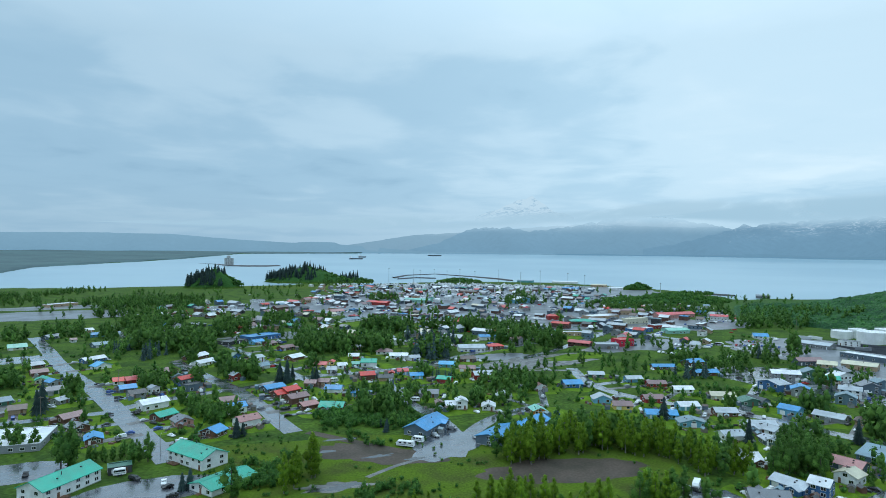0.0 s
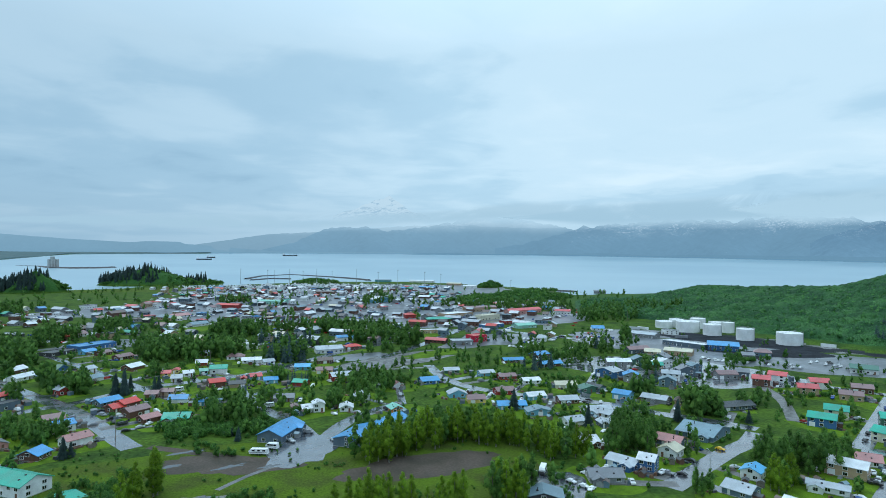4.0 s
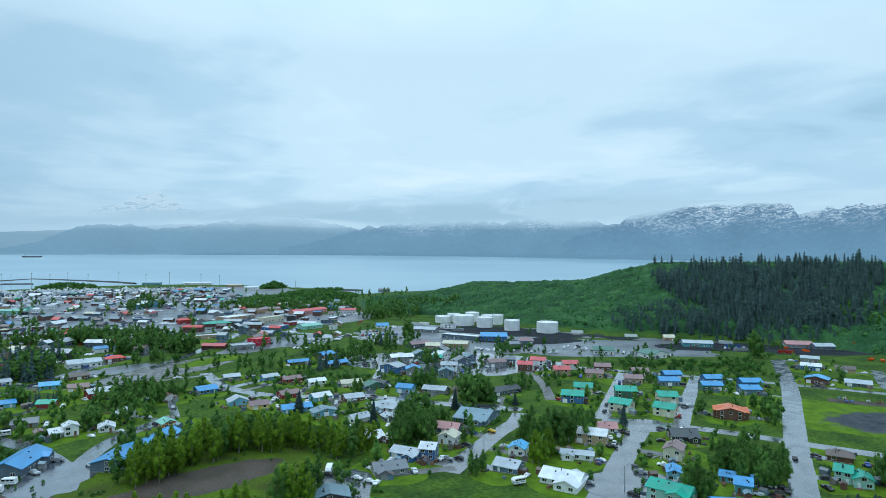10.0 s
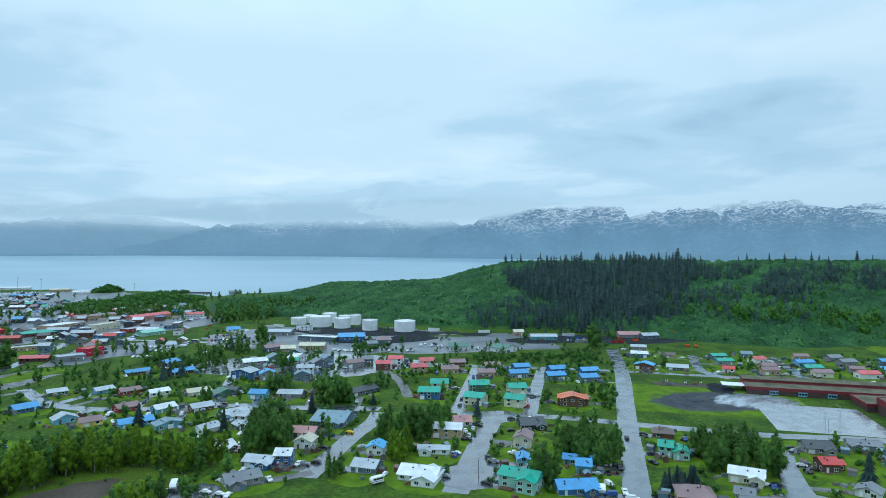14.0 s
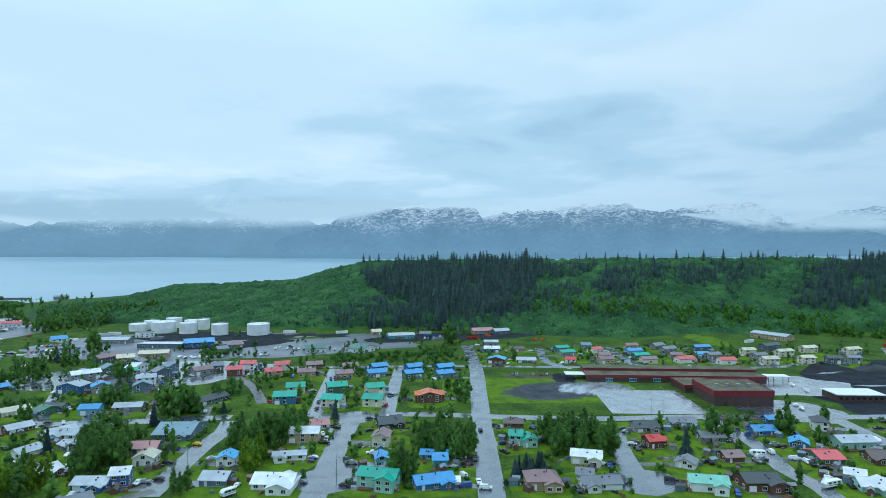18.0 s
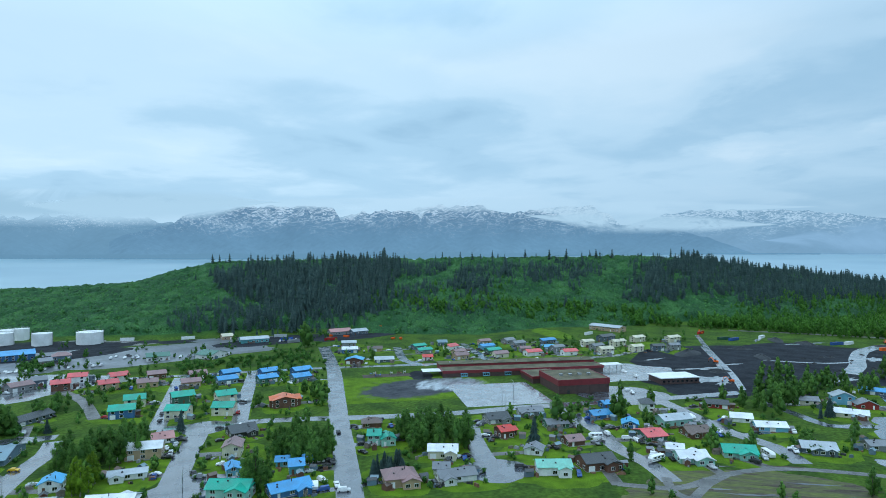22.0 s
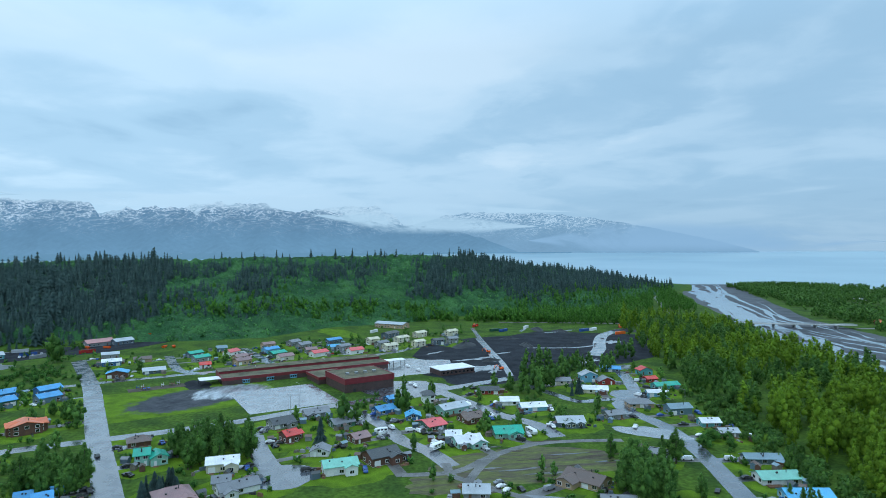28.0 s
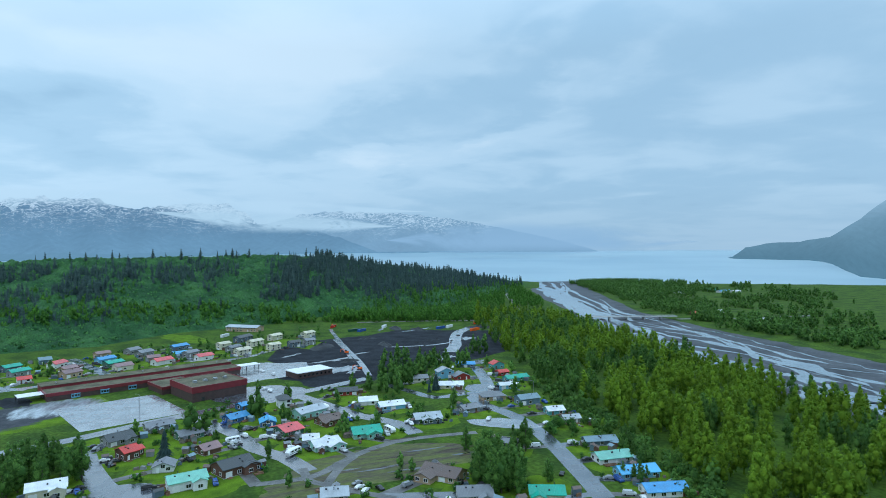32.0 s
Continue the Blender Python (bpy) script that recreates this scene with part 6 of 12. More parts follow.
house(382.1, -87.7, -89.1, 12.3, 8, 1.0, "g", "grey", "cream", 1)
house(395.4, -80.6, -74.8, 13.4, 8, 1.0, "g", "blue", "sky", 1)
house(407.0, -150.0, -80.0, 9.2, 7, 1.5, "e", "red", "teal", 1)
house(384.5, -145.6, -77.0, 7.4, 6, 1.0, "g", "red", "red", 1)
house(366.2, -147.9, -76.2, 16.5, 7, 1.0, "g", "teal", "teal", 1)
house(347.8, -135.6, -90.5, 12.2, 6, 1.0, "g", "white", "sky", 1)
house(325.4, -117.3, -88.4, 13.5, 9, 1.0, "h", "grey", "tan", 1)
house(310.8, -132.0, -82.3, 12.2, 8, 1.5, "g", "bluegrey", "bluegrey", 1)
house(304.0, -96.6, -73.5, 10.1, 7, 1.0, "g", "grey", "grey", 2)
house(244.8, -95.7, -125.7, 8.4, 9, 1.0, "f", "grey", "dark", 2)
house(288.0, -137.3, -91.2, 9.2, 7, 1.0, "g", "white", "teal", 2)
house(271.9, -138.2, -91.4, 8.6, 6, 1.0, "g", "silver", "grey", 2)
house(237.7, -134.4, -94.8, 14.3, 6, 1.0, "g", "bluegrey", "slate", 2)
house(218.0, -128.8, -89.8, 14.9, 8, 1.0, "g", "mint", "white", 2)
house(201.5, -129.1, -93.7, 15.5, 8, 1.0, "g", "skyblue", "sky", 2)
house(183.9, -128.5, -98.0, 15.2, 8, 1.0, "g", "blue", "white", 2)
house(192.4, -88.8, -108.7, 11.9, 8, 1.0, "g", "teal", "cream", 2)
house(1021.6, -727.1, -105.9, 15.2, 13, 1.5, "g", "salmon", "brown", 0)
house(945.5, -695.1, -105.6, 17.7, 11, 1.0, "g", "white", "white", 0)
house(986.7, -794.0, -105.9, 21.4, 11, 1.0, "g", "teal", "teal", 0)
house(950.8, -793.3, -80.6, 29.1, 11, 1.0, "g", "blue", "white", 0)
house(944.0, -812.8, -71.9, 22.1, 9, 1.0, "g", "white", "white", 0)
house(644.1, -497.4, -104.5, 11.0, 11, 1.5, "g", "orange", "brown", 0)
house(651.3, -537.0, -104.5, 7.5, 9, 1.5, "g", "white", "white", 0)
house(564.6, -524.5, -87.9, 15.7, 13, 1.5, "g", "white", "tan", 0)
house(-7.2, 288.5, 64.5, 23.2, 12, 1.5, "g", "blue", "slate", 2, "warehouse")
house(26.3, 274.4, -33.9, 13.6, 22, 1.5, "e", "blue", "slate", 2, "warehouse")
house(41.2, 290.6, -40.2, 10.3, 24, 1.5, "e", "blue", "slate", 2, "warehouse")
house(49.8, 319.4, 11.0, 7.1, 8, 1.0, "e", "mint", "orange", 2)
house(10.5, 328.9, 6.4, 5.9, 7, 2.0, "e", "white", "white", 2)
house(4.4, 329.1, 10.6, 5.1, 7, 1.0, "g", "white", "white", 2)
house(24.9, 327.2, -4.9, 6.9, 8, 1.0, "e", "white", "white", 2, "garage")
house(35.2, 349.8, 0.6, 8.7, 7, 1.0, "e", "silver", "white", 1)
house(-7.2, 355.1, -5.6, 11.0, 8, 1.0, "g", "grey", "grey", 1)
house(1.9, 393.5, -21.8, 9.1, 7, 1.0, "g", "teal", "red", 1)
house(27.2, 404.2, 15.0, 14.5, 9, 1.5, "g", "silver", "red", 1)
house(17.7, 429.4, -5.5, 11.4, 8, 1.0, "g", "mauve", "yellow", 1)
house(3.6, 444.5, -4.9, 11.5, 8, 1.0, "g", "skyblue", "teal", 1)
house(24.2, 513.3, 9.2, 22.6, 11, 1.5, "g", "silver", "white", 1)
house(45.4, 528.6, 11.6, 14.0, 8, 1.0, "h", "red", "brown", 1)
house(39.1, 577.1, 13.3, 10.5, 8, 1.5, "g", "blue", "white", 1)
house(55.1, 571.2, 5.1, 13.5, 8, 1.5, "g", "blue", "grey", 1)
house(49.6, 434.0, -1.8, 10.2, 8, 1.0, "g", "grey", "brown", 1)
house(18.5, 466.7, 15.2, 12.7, 8, 1.0, "g", "brown", "brown", 1)
house(-52.7, 444.3, 2.1, 11.1, 9, 1.5, "g", "teal", "white", 1)
house(-62.2, 442.0, 13.9, 5.0, 6, 1.0, "g", "mint", "teal", 1)
house(-87.1, 438.9, 1.2, 10.5, 7, 1.0, "g", "salmon", "yellow", 1)
house(-80.5, 448.4, -1.1, 4.1, 6, 1.0, "e", "salmon", "yellow", 1)
house(-75.2, 421.6, 1.7, 6.4, 8, 1.0, "g", "silver", "white", 1)
house(-71.0, 436.6, 18.4, 6.5, 7, 1.0, "g", "white", "white", 1)
house(-48.7, 399.5, 18.3, 9.4, 8, 1.5, "g", "red", "brown", 1)
house(-36.3, 396.6, 8.5, 9.7, 7, 1.0, "g", "dark", "tan", 1)
house(-33.7, 411.3, 2.1, 3.5, 5, 1.0, "e", "red", "red", 1, "garden_shed")
house(-26.9, 417.5, 13.8, 7.2, 7, 1.0, "g", "salmon", "sky", 1)
house(-16.8, 404.3, 6.5, 8.4, 7, 1.0, "g", "blue", "sky", 1)
house(-63.7, 364.2, -5.4, 10.0, 8, 1.0, "g", "blue", "white", 1)
house(-49.3, 355.0, -3.5, 5.9, 7, 1.0, "g", "blue", "sky", 1)
house(-80.4, 378.9, -5.1, 6.9, 7, 1.0, "g", "mauve", "brown", 1)
house(-73.1, 383.0, -5.4, 7.3, 7, 1.0, "g", "mauve", "tan", 1)
house(-57.4, 324.1, -5.3, 12.8, 9, 1.0, "g", "teal", "brown", 2)
house(-46.6, 496.7, 4.0, 13.4, 9, 1.0, "h", "mauve", "white", 1)
house(-41.0, 543.9, 22.9, 13.5, 9, 1.5, "e", "white", "white", 1)
house(-33.5, 478.2, 1.0, 14.1, 8, 1.0, "g", "white", "white", 1)
house(-21.5, 470.1, 19.9, 8.2, 7, 1.0, "g", "silver", "white", 1)
house(-71.2, 518.5, 2.8, 9.8, 8, 1.0, "g", "silver", "brown", 1)
house(-67.9, 474.6, 3.0, 8.0, 8, 1.0, "g", "white", "red", 1)
house(-1.4, 332.8, 9.0, 3.9, 5, 1.0, "e", "mauve", "pink", 1, "garden_shed")
house(89.5, 344.7, -1.6, 10.6, 8, 1.0, "e", "silver", "sky", 1)
house(96.8, 330.8, -1.9, 10.1, 8, 1.0, "g", "mauve", "yellow", 1)
house(111.7, 313.9, -6.1, 15.8, 8, 1.0, "g", "blue", "sky", 1)
house(121.4, 299.0, -4.3, 13.4, 8, 1.0, "e", "bluegrey", "sky", 2)
house(118.8, 346.7, 5.3, 11.5, 8, 1.0, "g", "mauve", "red", 1)
house(132.0, 331.0, 4.8, 11.1, 8, 1.0, "g", "white", "sky", 1)
house(146.6, 319.0, -3.5, 11.4, 8, 1.0, "g", "silver", "brown", 1)
house(151.7, 294.6, -5.4, 15.0, 9, 1.0, "g", "silver", "white", 1)
house(131.1, 278.8, 9.9, 10.5, 8, 1.0, "g", "silver", "white", 2)
house(144.6, 272.2, -3.1, 5.7, 7, 1.0, "e", "silver", "slate", 2)
house(121.8, 247.8, 3.9, 11.8, 8, 1.0, "g", "white", "brown", 2)
house(103.0, 412.3, -2.1, 10.4, 7, 1.0, "g", "silver", "green", 1)
house(123.8, 398.8, 6.8, 10.7, 7, 1.0, "g", "silver", "sky", 1)
house(133.8, 385.3, 2.7, 11.9, 7, 1.0, "g", "mauve", "red", 1)
house(144.5, 370.0, 1.8, 11.7, 7, 1.0, "g", "white", "white", 1)
house(161.2, 354.4, -8.9, 13.3, 8, 1.0, "g", "cream", "cream", 1)
house(170.6, 341.8, 4.7, 12.8, 8, 1.0, "e", "green", "green", 1)
house(80.8, 383.1, 7.7, 11.8, 9, 1.0, "g", "blue", "blue", 1)
house(58.7, 376.1, 22.0, 7.8, 8, 1.0, "e", "pink", "white", 1)
house(185.4, 455.1, 23.0, 13.7, 9, 1.5, "g", "blue", "brown", 1)
house(158.1, 441.0, 1.6, 16.6, 7, 1.0, "g", "blue", "brown", 1)
house(179.7, 421.8, 6.2, 17.8, 8, 1.0, "g", "blue", "brown", 1)
house(111.1, 208.9, -12.9, 13.0, 9, 1.0, "g", "grey", "grey", 2)
house(81.4, 196.0, -18.8, 13.7, 9, 1.0, "e", "bluegrey", "dark", 2)
house(143.0, 536.4, -2.8, 20.2, 14, 1.5, "f", "silver", "grey", 1, "warehouse")
house(161.4, 550.3, 22.8, 16.0, 13, 2.5, "f", "red", "crimson", 1, "warehouse")
house(130.3, 611.4, 0.1, 22.5, 8, 1.5, "f", "white", "tan", 1, "shop")
house(161.4, 709.1, 0.5, 30.3, 16, 1.5, "h", "teal", "brown", 0, "shop")
house(134.4, 751.4, 5.1, 13.7, 14, 2.0, "h", "red", "red", 0, "shop")
house(240.7, 635.8, 14.1, 25.7, 14, 1.5, "g", "mint", "mint", 1, "shop")
house(244.0, 818.9, 7.9, 49.1, 14, 2.5, "g", "mauve", "tan", 0, "hotel")
house(224.7, 718.4, 28.0, 32.1, 12, 2.5, "f", "cream", "cream", 0, "hotel")
house(206.2, 644.2, 21.0, 29.2, 10, 1.5, "f", "white", "blue", 1, "shop")
house(238.3, 674.1, 20.6, 24.7, 12, 1.5, "f", "silver", "red", 1, "shop")
house(294.4, 782.7, 19.7, 58.1, 12, 2.0, "g", "salmon", "pink", 0, "hotel")
house(197.7, 768.6, 27.0, 44.6, 20, 1.5, "f", "white", "tan", 0, "shop")
house(123.2, 983.4, 38.1, 34.8, 24, 2.5, "e", "white", "sky", 0, "warehouse")
house(-132.3, 213.9, 72.5, 23.8, 12, 2.0, "g", "teal", "white", 2, "apartment_block")
house(-96.3, 243.4, -33.4, 22.8, 12, 2.0, "g", "teal", "white", 2, "apartment_block")
house(-77.7, 219.9, -32.0, 12.5, 20, 1.0, "e", "teal", "white", 2, "apartment_block")
house(-121.2, 232.0, 29.9, 8.4, 6, 1.0, "f", "green", "dark", 2, "carport")
house(-182.2, 263.4, 18.4, 25.8, 28, 1.2, "f", "white", "grey", 2, "hall")
house(-150.7, 266.6, 31.4, 7.0, 9, 1.0, "e", "blue", "brown", 2)
house(-167.5, 282.8, 57.9, 7.7, 9, 1.0, "e", "grey", "brown", 2)
house(-180.6, 299.4, 59.4, 10.7, 8, 1.0, "g", "mauve", "brown", 1)
house(-152.3, 324.2, 50.2, 14.0, 9, 1.5, "g", "white", "white", 1)
house(-137.4, 304.3, 62.8, 10.6, 8, 1.0, "g", "teal", "brown", 1)
house(-124.4, 294.9, 39.6, 8.4, 9, 1.0, "e", "grey", "pink", 2)
house(-103.0, 278.3, -17.8, 9.2, 8, 1.0, "e", "blue", "brown", 2)
house(-93.0, 293.7, 45.7, 11.0, 8, 1.5, "g", "pink", "white", 2)
house(-106.5, 317.0, 37.5, 10.2, 8, 1.5, "g", "blue", "white", 1)
house(-115.8, 334.0, 30.4, 9.2, 8, 1.0, "g", "mauve", "tan", 1)
house(-100.4, 365.6, 49.4, 12.7, 8, 1.0, "g", "blue", "slate", 1)
house(-92.5, 350.1, 47.4, 6.8, 8, 1.0, "g", "red", "brown", 1)
house(-88.0, 355.4, 52.5, 9.8, 8, 1.5, "g", "red", "brown", 1)
house(-79.9, 338.7, 45.4, 11.6, 8, 1.5, "g", "mauve", "brown", 1)
house(-71.1, 326.2, 44.7, 9.3, 7, 1.0, "g", "pink", "brown", 1)
house(-200.0, 380.1, 32.6, 5.7, 8, 1.0, "g", "red", "white", 1)
house(-193.6, 384.4, 45.7, 8.6, 8, 1.0, "g", "salmon", "red", 1)
house(-184.6, 361.1, 38.1, 8.9, 8, 1.0, "g", "blue", "slate", 1)
house(-172.9, 348.3, 44.8, 8.9, 8, 1.0, "g", "dark", "grey", 1)
house(-167.4, 357.6, 52.9, 5.0, 5, 1.5, "e", "silver", "white", 1)
house(-159.7, 383.8, 60.3, 12.2, 7, 1.5, "g", "red", "slate", 1)
house(-148.2, 365.5, 54.1, 10.2, 7, 1.5, "f", "dark", "slate", 1)
house(-169.8, 394.1, 41.2, 7.4, 7, 1.0, "e", "bluegrey", "grey", 1)
house(-182.2, 412.7, 65.2, 7.7, 7, 1.0, "e", "mauve", "brown", 1)
house(-264.5, 403.7, 45.3, 9.7, 8, 1.0, "g", "mauve", "brown", 1)
house(-283.8, 427.7, 57.8, 11.3, 8, 1.0, "g", "silver", "brown", 1)
house(-248.1, 381.6, 27.7, 6.8, 8, 1.0, "e", "teal", "cream", 1)
house(-237.5, 376.0, 56.0, 7.1, 8, 1.0, "e", "blue", "grey", 1)
house(-224.2, 354.7, 43.4, 9.6, 8, 1.0, "g", "grey", "green", 1)
house(-205.8, 331.8, 75.4, 7.0, 6, 1.0, "g", "silver", "grey", 1)
house(-215.7, 313.0, 31.7, 7.8, 8, 1.0, "g", "brown", "tan", 1)
house(-234.8, 327.9, 53.3, 8.3, 8, 1.0, "g", "bluegrey", "green", 1)
house(-347.2, 502.6, 38.1, 13.3, 11, 1.0, "g", "mint", "cream", 1)
house(-357.4, 562.6, 74.8, 13.8, 8, 1.0, "g", "silver", "slate", 1)
house(-324.0, 578.8, 48.2, 14.5, 8, 1.0, "g", "blue", "sky", 1)
house(-349.9, 606.1, 51.7, 10.1, 8, 1.0, "g", "white", "tan", 1)
house(-288.2, 519.6, 52.8, 14.4, 9, 1.0, "g", "bluegrey", "slate", 1)
house(-325.9, 543.5, 41.7, 4.8, 6, 1.0, "g", "mauve", "white", 1)
house(-256.4, 452.0, 62.5, 16.8, 8, 1.0, "g", "white", "blue", 1)
house(-237.0, 427.5, 59.3, 11.1, 8, 1.0, "e", "skyblue", "white", 1)
house(-187.0, 467.5, 69.3, 19.3, 9, 1.0, "g", "white", "brown", 1)
house(-171.7, 444.3, 66.2, 15.6, 8, 1.0, "g", "white", "white", 1)
house(-169.2, 572.4, 50.0, 33.7, 18, 1.5, "f", "blue", "blue", 1, "shop")
house(-185.2, 544.1, 58.4, 23.3, 14, 1.0, "f", "dark", "dark", 1, "shop")
house(-132.8, 395.7, 45.8, 6.8, 8, 1.5, "e", "silver", "red", 1)
house(-335.9, 766.2, 36.5, 36.1, 14, 1.0, "f", "mauve", "brown", 0, "hall")
house(-538.5, 866.2, 69.2, 46.8, 16, 1.5, "f", "white", "tan", 0, "hall")
house(-164.0, 680.4, 72.8, 30.1, 11, 1.5, "e", "blue", "slate", 1)
house(-106.8, 715.1, 48.2, 22.0, 11, 1.0, "g", "bluegrey", "white", 0)
house(-142.1, 806.0, 49.0, 27.9, 11, 1.0, "g", "pink", "white", 0)
house(-157.5, 462.6, 69.2, 11.8, 8, 1.5, "e", "green", "blue", 1)
house(-130.2, 512.4, 54.8, 13.4, 8, 1.0, "g", "mauve", "brown", 1)
house(-112.3, 467.8, 60.0, 13.0, 9, 1.0, "g", "white", "brown", 1)
house(-139.7, 464.3, 54.9, 8.2, 8, 1.0, "g", "silver", "white", 1)
house(-126.4, 432.8, 46.0, 8.1, 8, 1.0, "g", "bluegrey", "white", 1)
house(-149.6, 533.3, 59.4, 10.3, 8, 1.0, "g", "mauve", "brown", 1)
house(-163.5, 542.3, 55.0, 11.3, 8, 1.0, "g", "blue", "sky", 1)
TAKEN = [o_ for o_ in scene.objects if o_.parent is None and o_.get("category")]

# ---- lots, lawns and open ground ----
GRID = -62.0
rutted = material("rutted_field", (0.105, 0.125, 0.024), 0.7, 0.45, 0.16, bump=0.7, second=(0.070, 0.052, 0.040), fine=6, spec=0.3, stretch=(0.35, 1.8, 1))
def washed_field():
    """Mown grass with dark gravel spread over part of it and pale wet silt fanned out over the gravel."""
    m = lawn_mat.copy()
    m.name = "school_field"
    t = m.node_tree
    b = t.nodes["Principled BSDF"]
    g = t.nodes.new("ShaderNodeNewGeometry")
    last = b.inputs["Base Color"].links[0].from_socket
    gloss = None
    for at, turn, reach, scale, stretch, lo, hi, dark, light in (((356, 130, 0), -38, (44, 27, 1), 0.11, (1, 1, 1), 0.30, 0.46, (0.034, 0.038, 0.046), (0.085, 0.090, 0.098)), ((372, 113, 0), -50, (30, 22, 1), 0.16, (0.5, 1.6, 1), 0.34, 0.56, (0.13, 0.14, 0.15), (0.40, 0.43, 0.46))):
        mp = t.nodes.new("ShaderNodeMapping")
        mp.vector_type = "TEXTURE"
        mp.inputs["Location"].default_value, mp.inputs["Rotation"].default_value, mp.inputs["Scale"].default_value = at, (0, 0, radians(turn)), reach
        t.links.new(g.outputs["Position"], mp.inputs[0])
        gr = t.nodes.new("ShaderNodeTexGradient")
        gr.gradient_type = "SPHERICAL"
        t.links.new(mp.outputs[0], gr.inputs[0])
        st = t.nodes.new("ShaderNodeMapping")
        st.inputs["Rotation"].default_value, st.inputs["Scale"].default_value = (0, 0, radians(-turn)), stretch
        t.links.new(g.outputs["Position"], st.inputs[0])
        n = t.nodes.new("ShaderNodeTexNoise")
        n.inputs["Scale"].default_value, n.inputs["Detail"].default_value, n.inputs["Roughness"].default_value = scale, 8, 0.68
        t.links.new(st.outputs[0], n.inputs["Vector"])
        sm = t.nodes.new("ShaderNodeMath")
        sm.operation = "MULTIPLY_ADD"
        t.links.new(n.outputs[0], sm.inputs[0])
        sm.inputs[1].default_value = 0.85
        add = t.nodes.new("ShaderNodeMath")
        add.operation = "ADD"
        t.links.new(gr.outputs[1], add.inputs[0])
        add.inputs[1].default_value = -0.24
        t.links.new(add.outputs[0], sm.inputs[2])
        mask = ramp(t, sm.outputs[0], [(lo, 0.0), (hi, 1.0)], "LINEAR")
        mix = t.nodes.new("ShaderNodeMix")
        mix.data_type = "RGBA"
        t.links.new(mask, mix.inputs[0])
        t.links.new(last, mix.inputs[6])
        t.links.new(ramp(t, n.outputs[0], [(0.36, dark), (0.66, light)], "LINEAR"), mix.inputs[7])
        last, gloss = mix.outputs[2], mask
    t.links.new(last, b.inputs["Base Color"])
    t.links.new(gloss, b.inputs["Coat Weight"])
    b.inputs["Coat Roughness"].default_value = 0.12
    return m


slab("lawn", 352, 141, 118, 68, GRID + 2, washed_field(), "mown green school field partly covered by wet gravel and silt", 0.03, "lawn")
slab("car_park", 355, 78, 50, 54, GRID, pave_mat, "wet pale concrete school car park", 0.065)
blob("gravel_patch", 392, 140, 16, 8, 30, dark_gravel, "dark ground below the school canopy", 0.05, 0.3, seed=3)
blob("car_park", 440, 15, 42, 30, -60, pave_mat, "wet asphalt lot behind the school", 0.05, 0.2, seed=4, category="pavement")
blob("car_park", 372, 8, 26, 22, -60, asphalt, "wet asphalt lot beside the gymnasium", 0.045, 0.2, seed=5, category="pavement")
blob("gravel_yard", 520, -110, 120, 85, -60, dark_gravel, "black gravel works yard", 0.04, 0.18, seed=6)
blob("gravel_yard", 430, -55, 55, 40, -50, dark_gravel, "black gravel works yard", 0.035, 0.25, seed=7)
wet_track = material("wet_silt_track", (0.30, 0.32, 0.34), 0.16, 0.25, 0.12, second=(0.12, 0.13, 0.14), fine=6, spec=0.9)
road("track", [(650.1, -55.6), (575.6, -56.5), (504.2, -58.7), (457.3, -60.8), (407.1, -60.2)], 4.2, wet_track, "pale wet haul track through the works yard", 0.075, "track")
road("track", [(576.5, -52.9), (519.5, -55.7), (458.5, -55.9)], 2.6, wet_track, "pale wet wheel track", 0.082, "track")
road("track", [(630.4, -209.0), (592.4, -179.2), (549.5, -161.8), (511.6, -150.7), (479.7, -136.5)], 11, wet_track, "pale wet haul track through the works yard", 0.078, "track")
road("track", [(519.9, -91.2), (517.7, -113.0), (519.0, -133.4), (530.1, -155.1)], 3.4, wet_track, "pale wet haul track through the works yard", 0.071, "track")
for i_, (x_, y_, rx_, ry_) in enumerate([(471.1, -43.1, 15, 4), (434.5, -44.9, 16, 6), (426.4, -52.7, 10, 4), (437.1, -34.0, 8, 3), (546.7, -173.0, 10, 5), (637.0, -107.6, 14, 2), (619.4, -141.2, 18, 3), (456.0, -126.1, 12, 4), (432.3, -145.4, 10, 4), (494.1, -65.8, 8, 2), (499.1, -12.0, 9, 2)]):
    blob("puddle", x_, y_, rx_, ry_, -60 + 20 * (i_ % 3), wet_track, "wet silt and shallow water in the works yard", 0.06 + 0.002 * i_, 0.9, "puddle", seed=20 + i_)
blob("gravel_patch", 242, -45, 38, 20, 95, rutted, "muddy bare field with wheel ruts", 0.03, 0.3, seed=8)
blob("gravel_patch", 222, -12, 18, 12, 100, rutted, "muddy bare field with wheel ruts", 0.034, 0.4, seed=9)
for i_ in range(20):
    blob("puddle", 248 + random.Random(i_).uniform(-22, 22), -50 + random.Random(i_ + 50).uniform(-28, 28), random.Random(i_ + 9).uniform(2.5, 9), 0.7, 98, (puddle_mat, mud)[i_ % 2], "wet wheel rut in the muddy field", 0.06 + 0.002 * i_, 0.9, "puddle", seed=40 + i_)
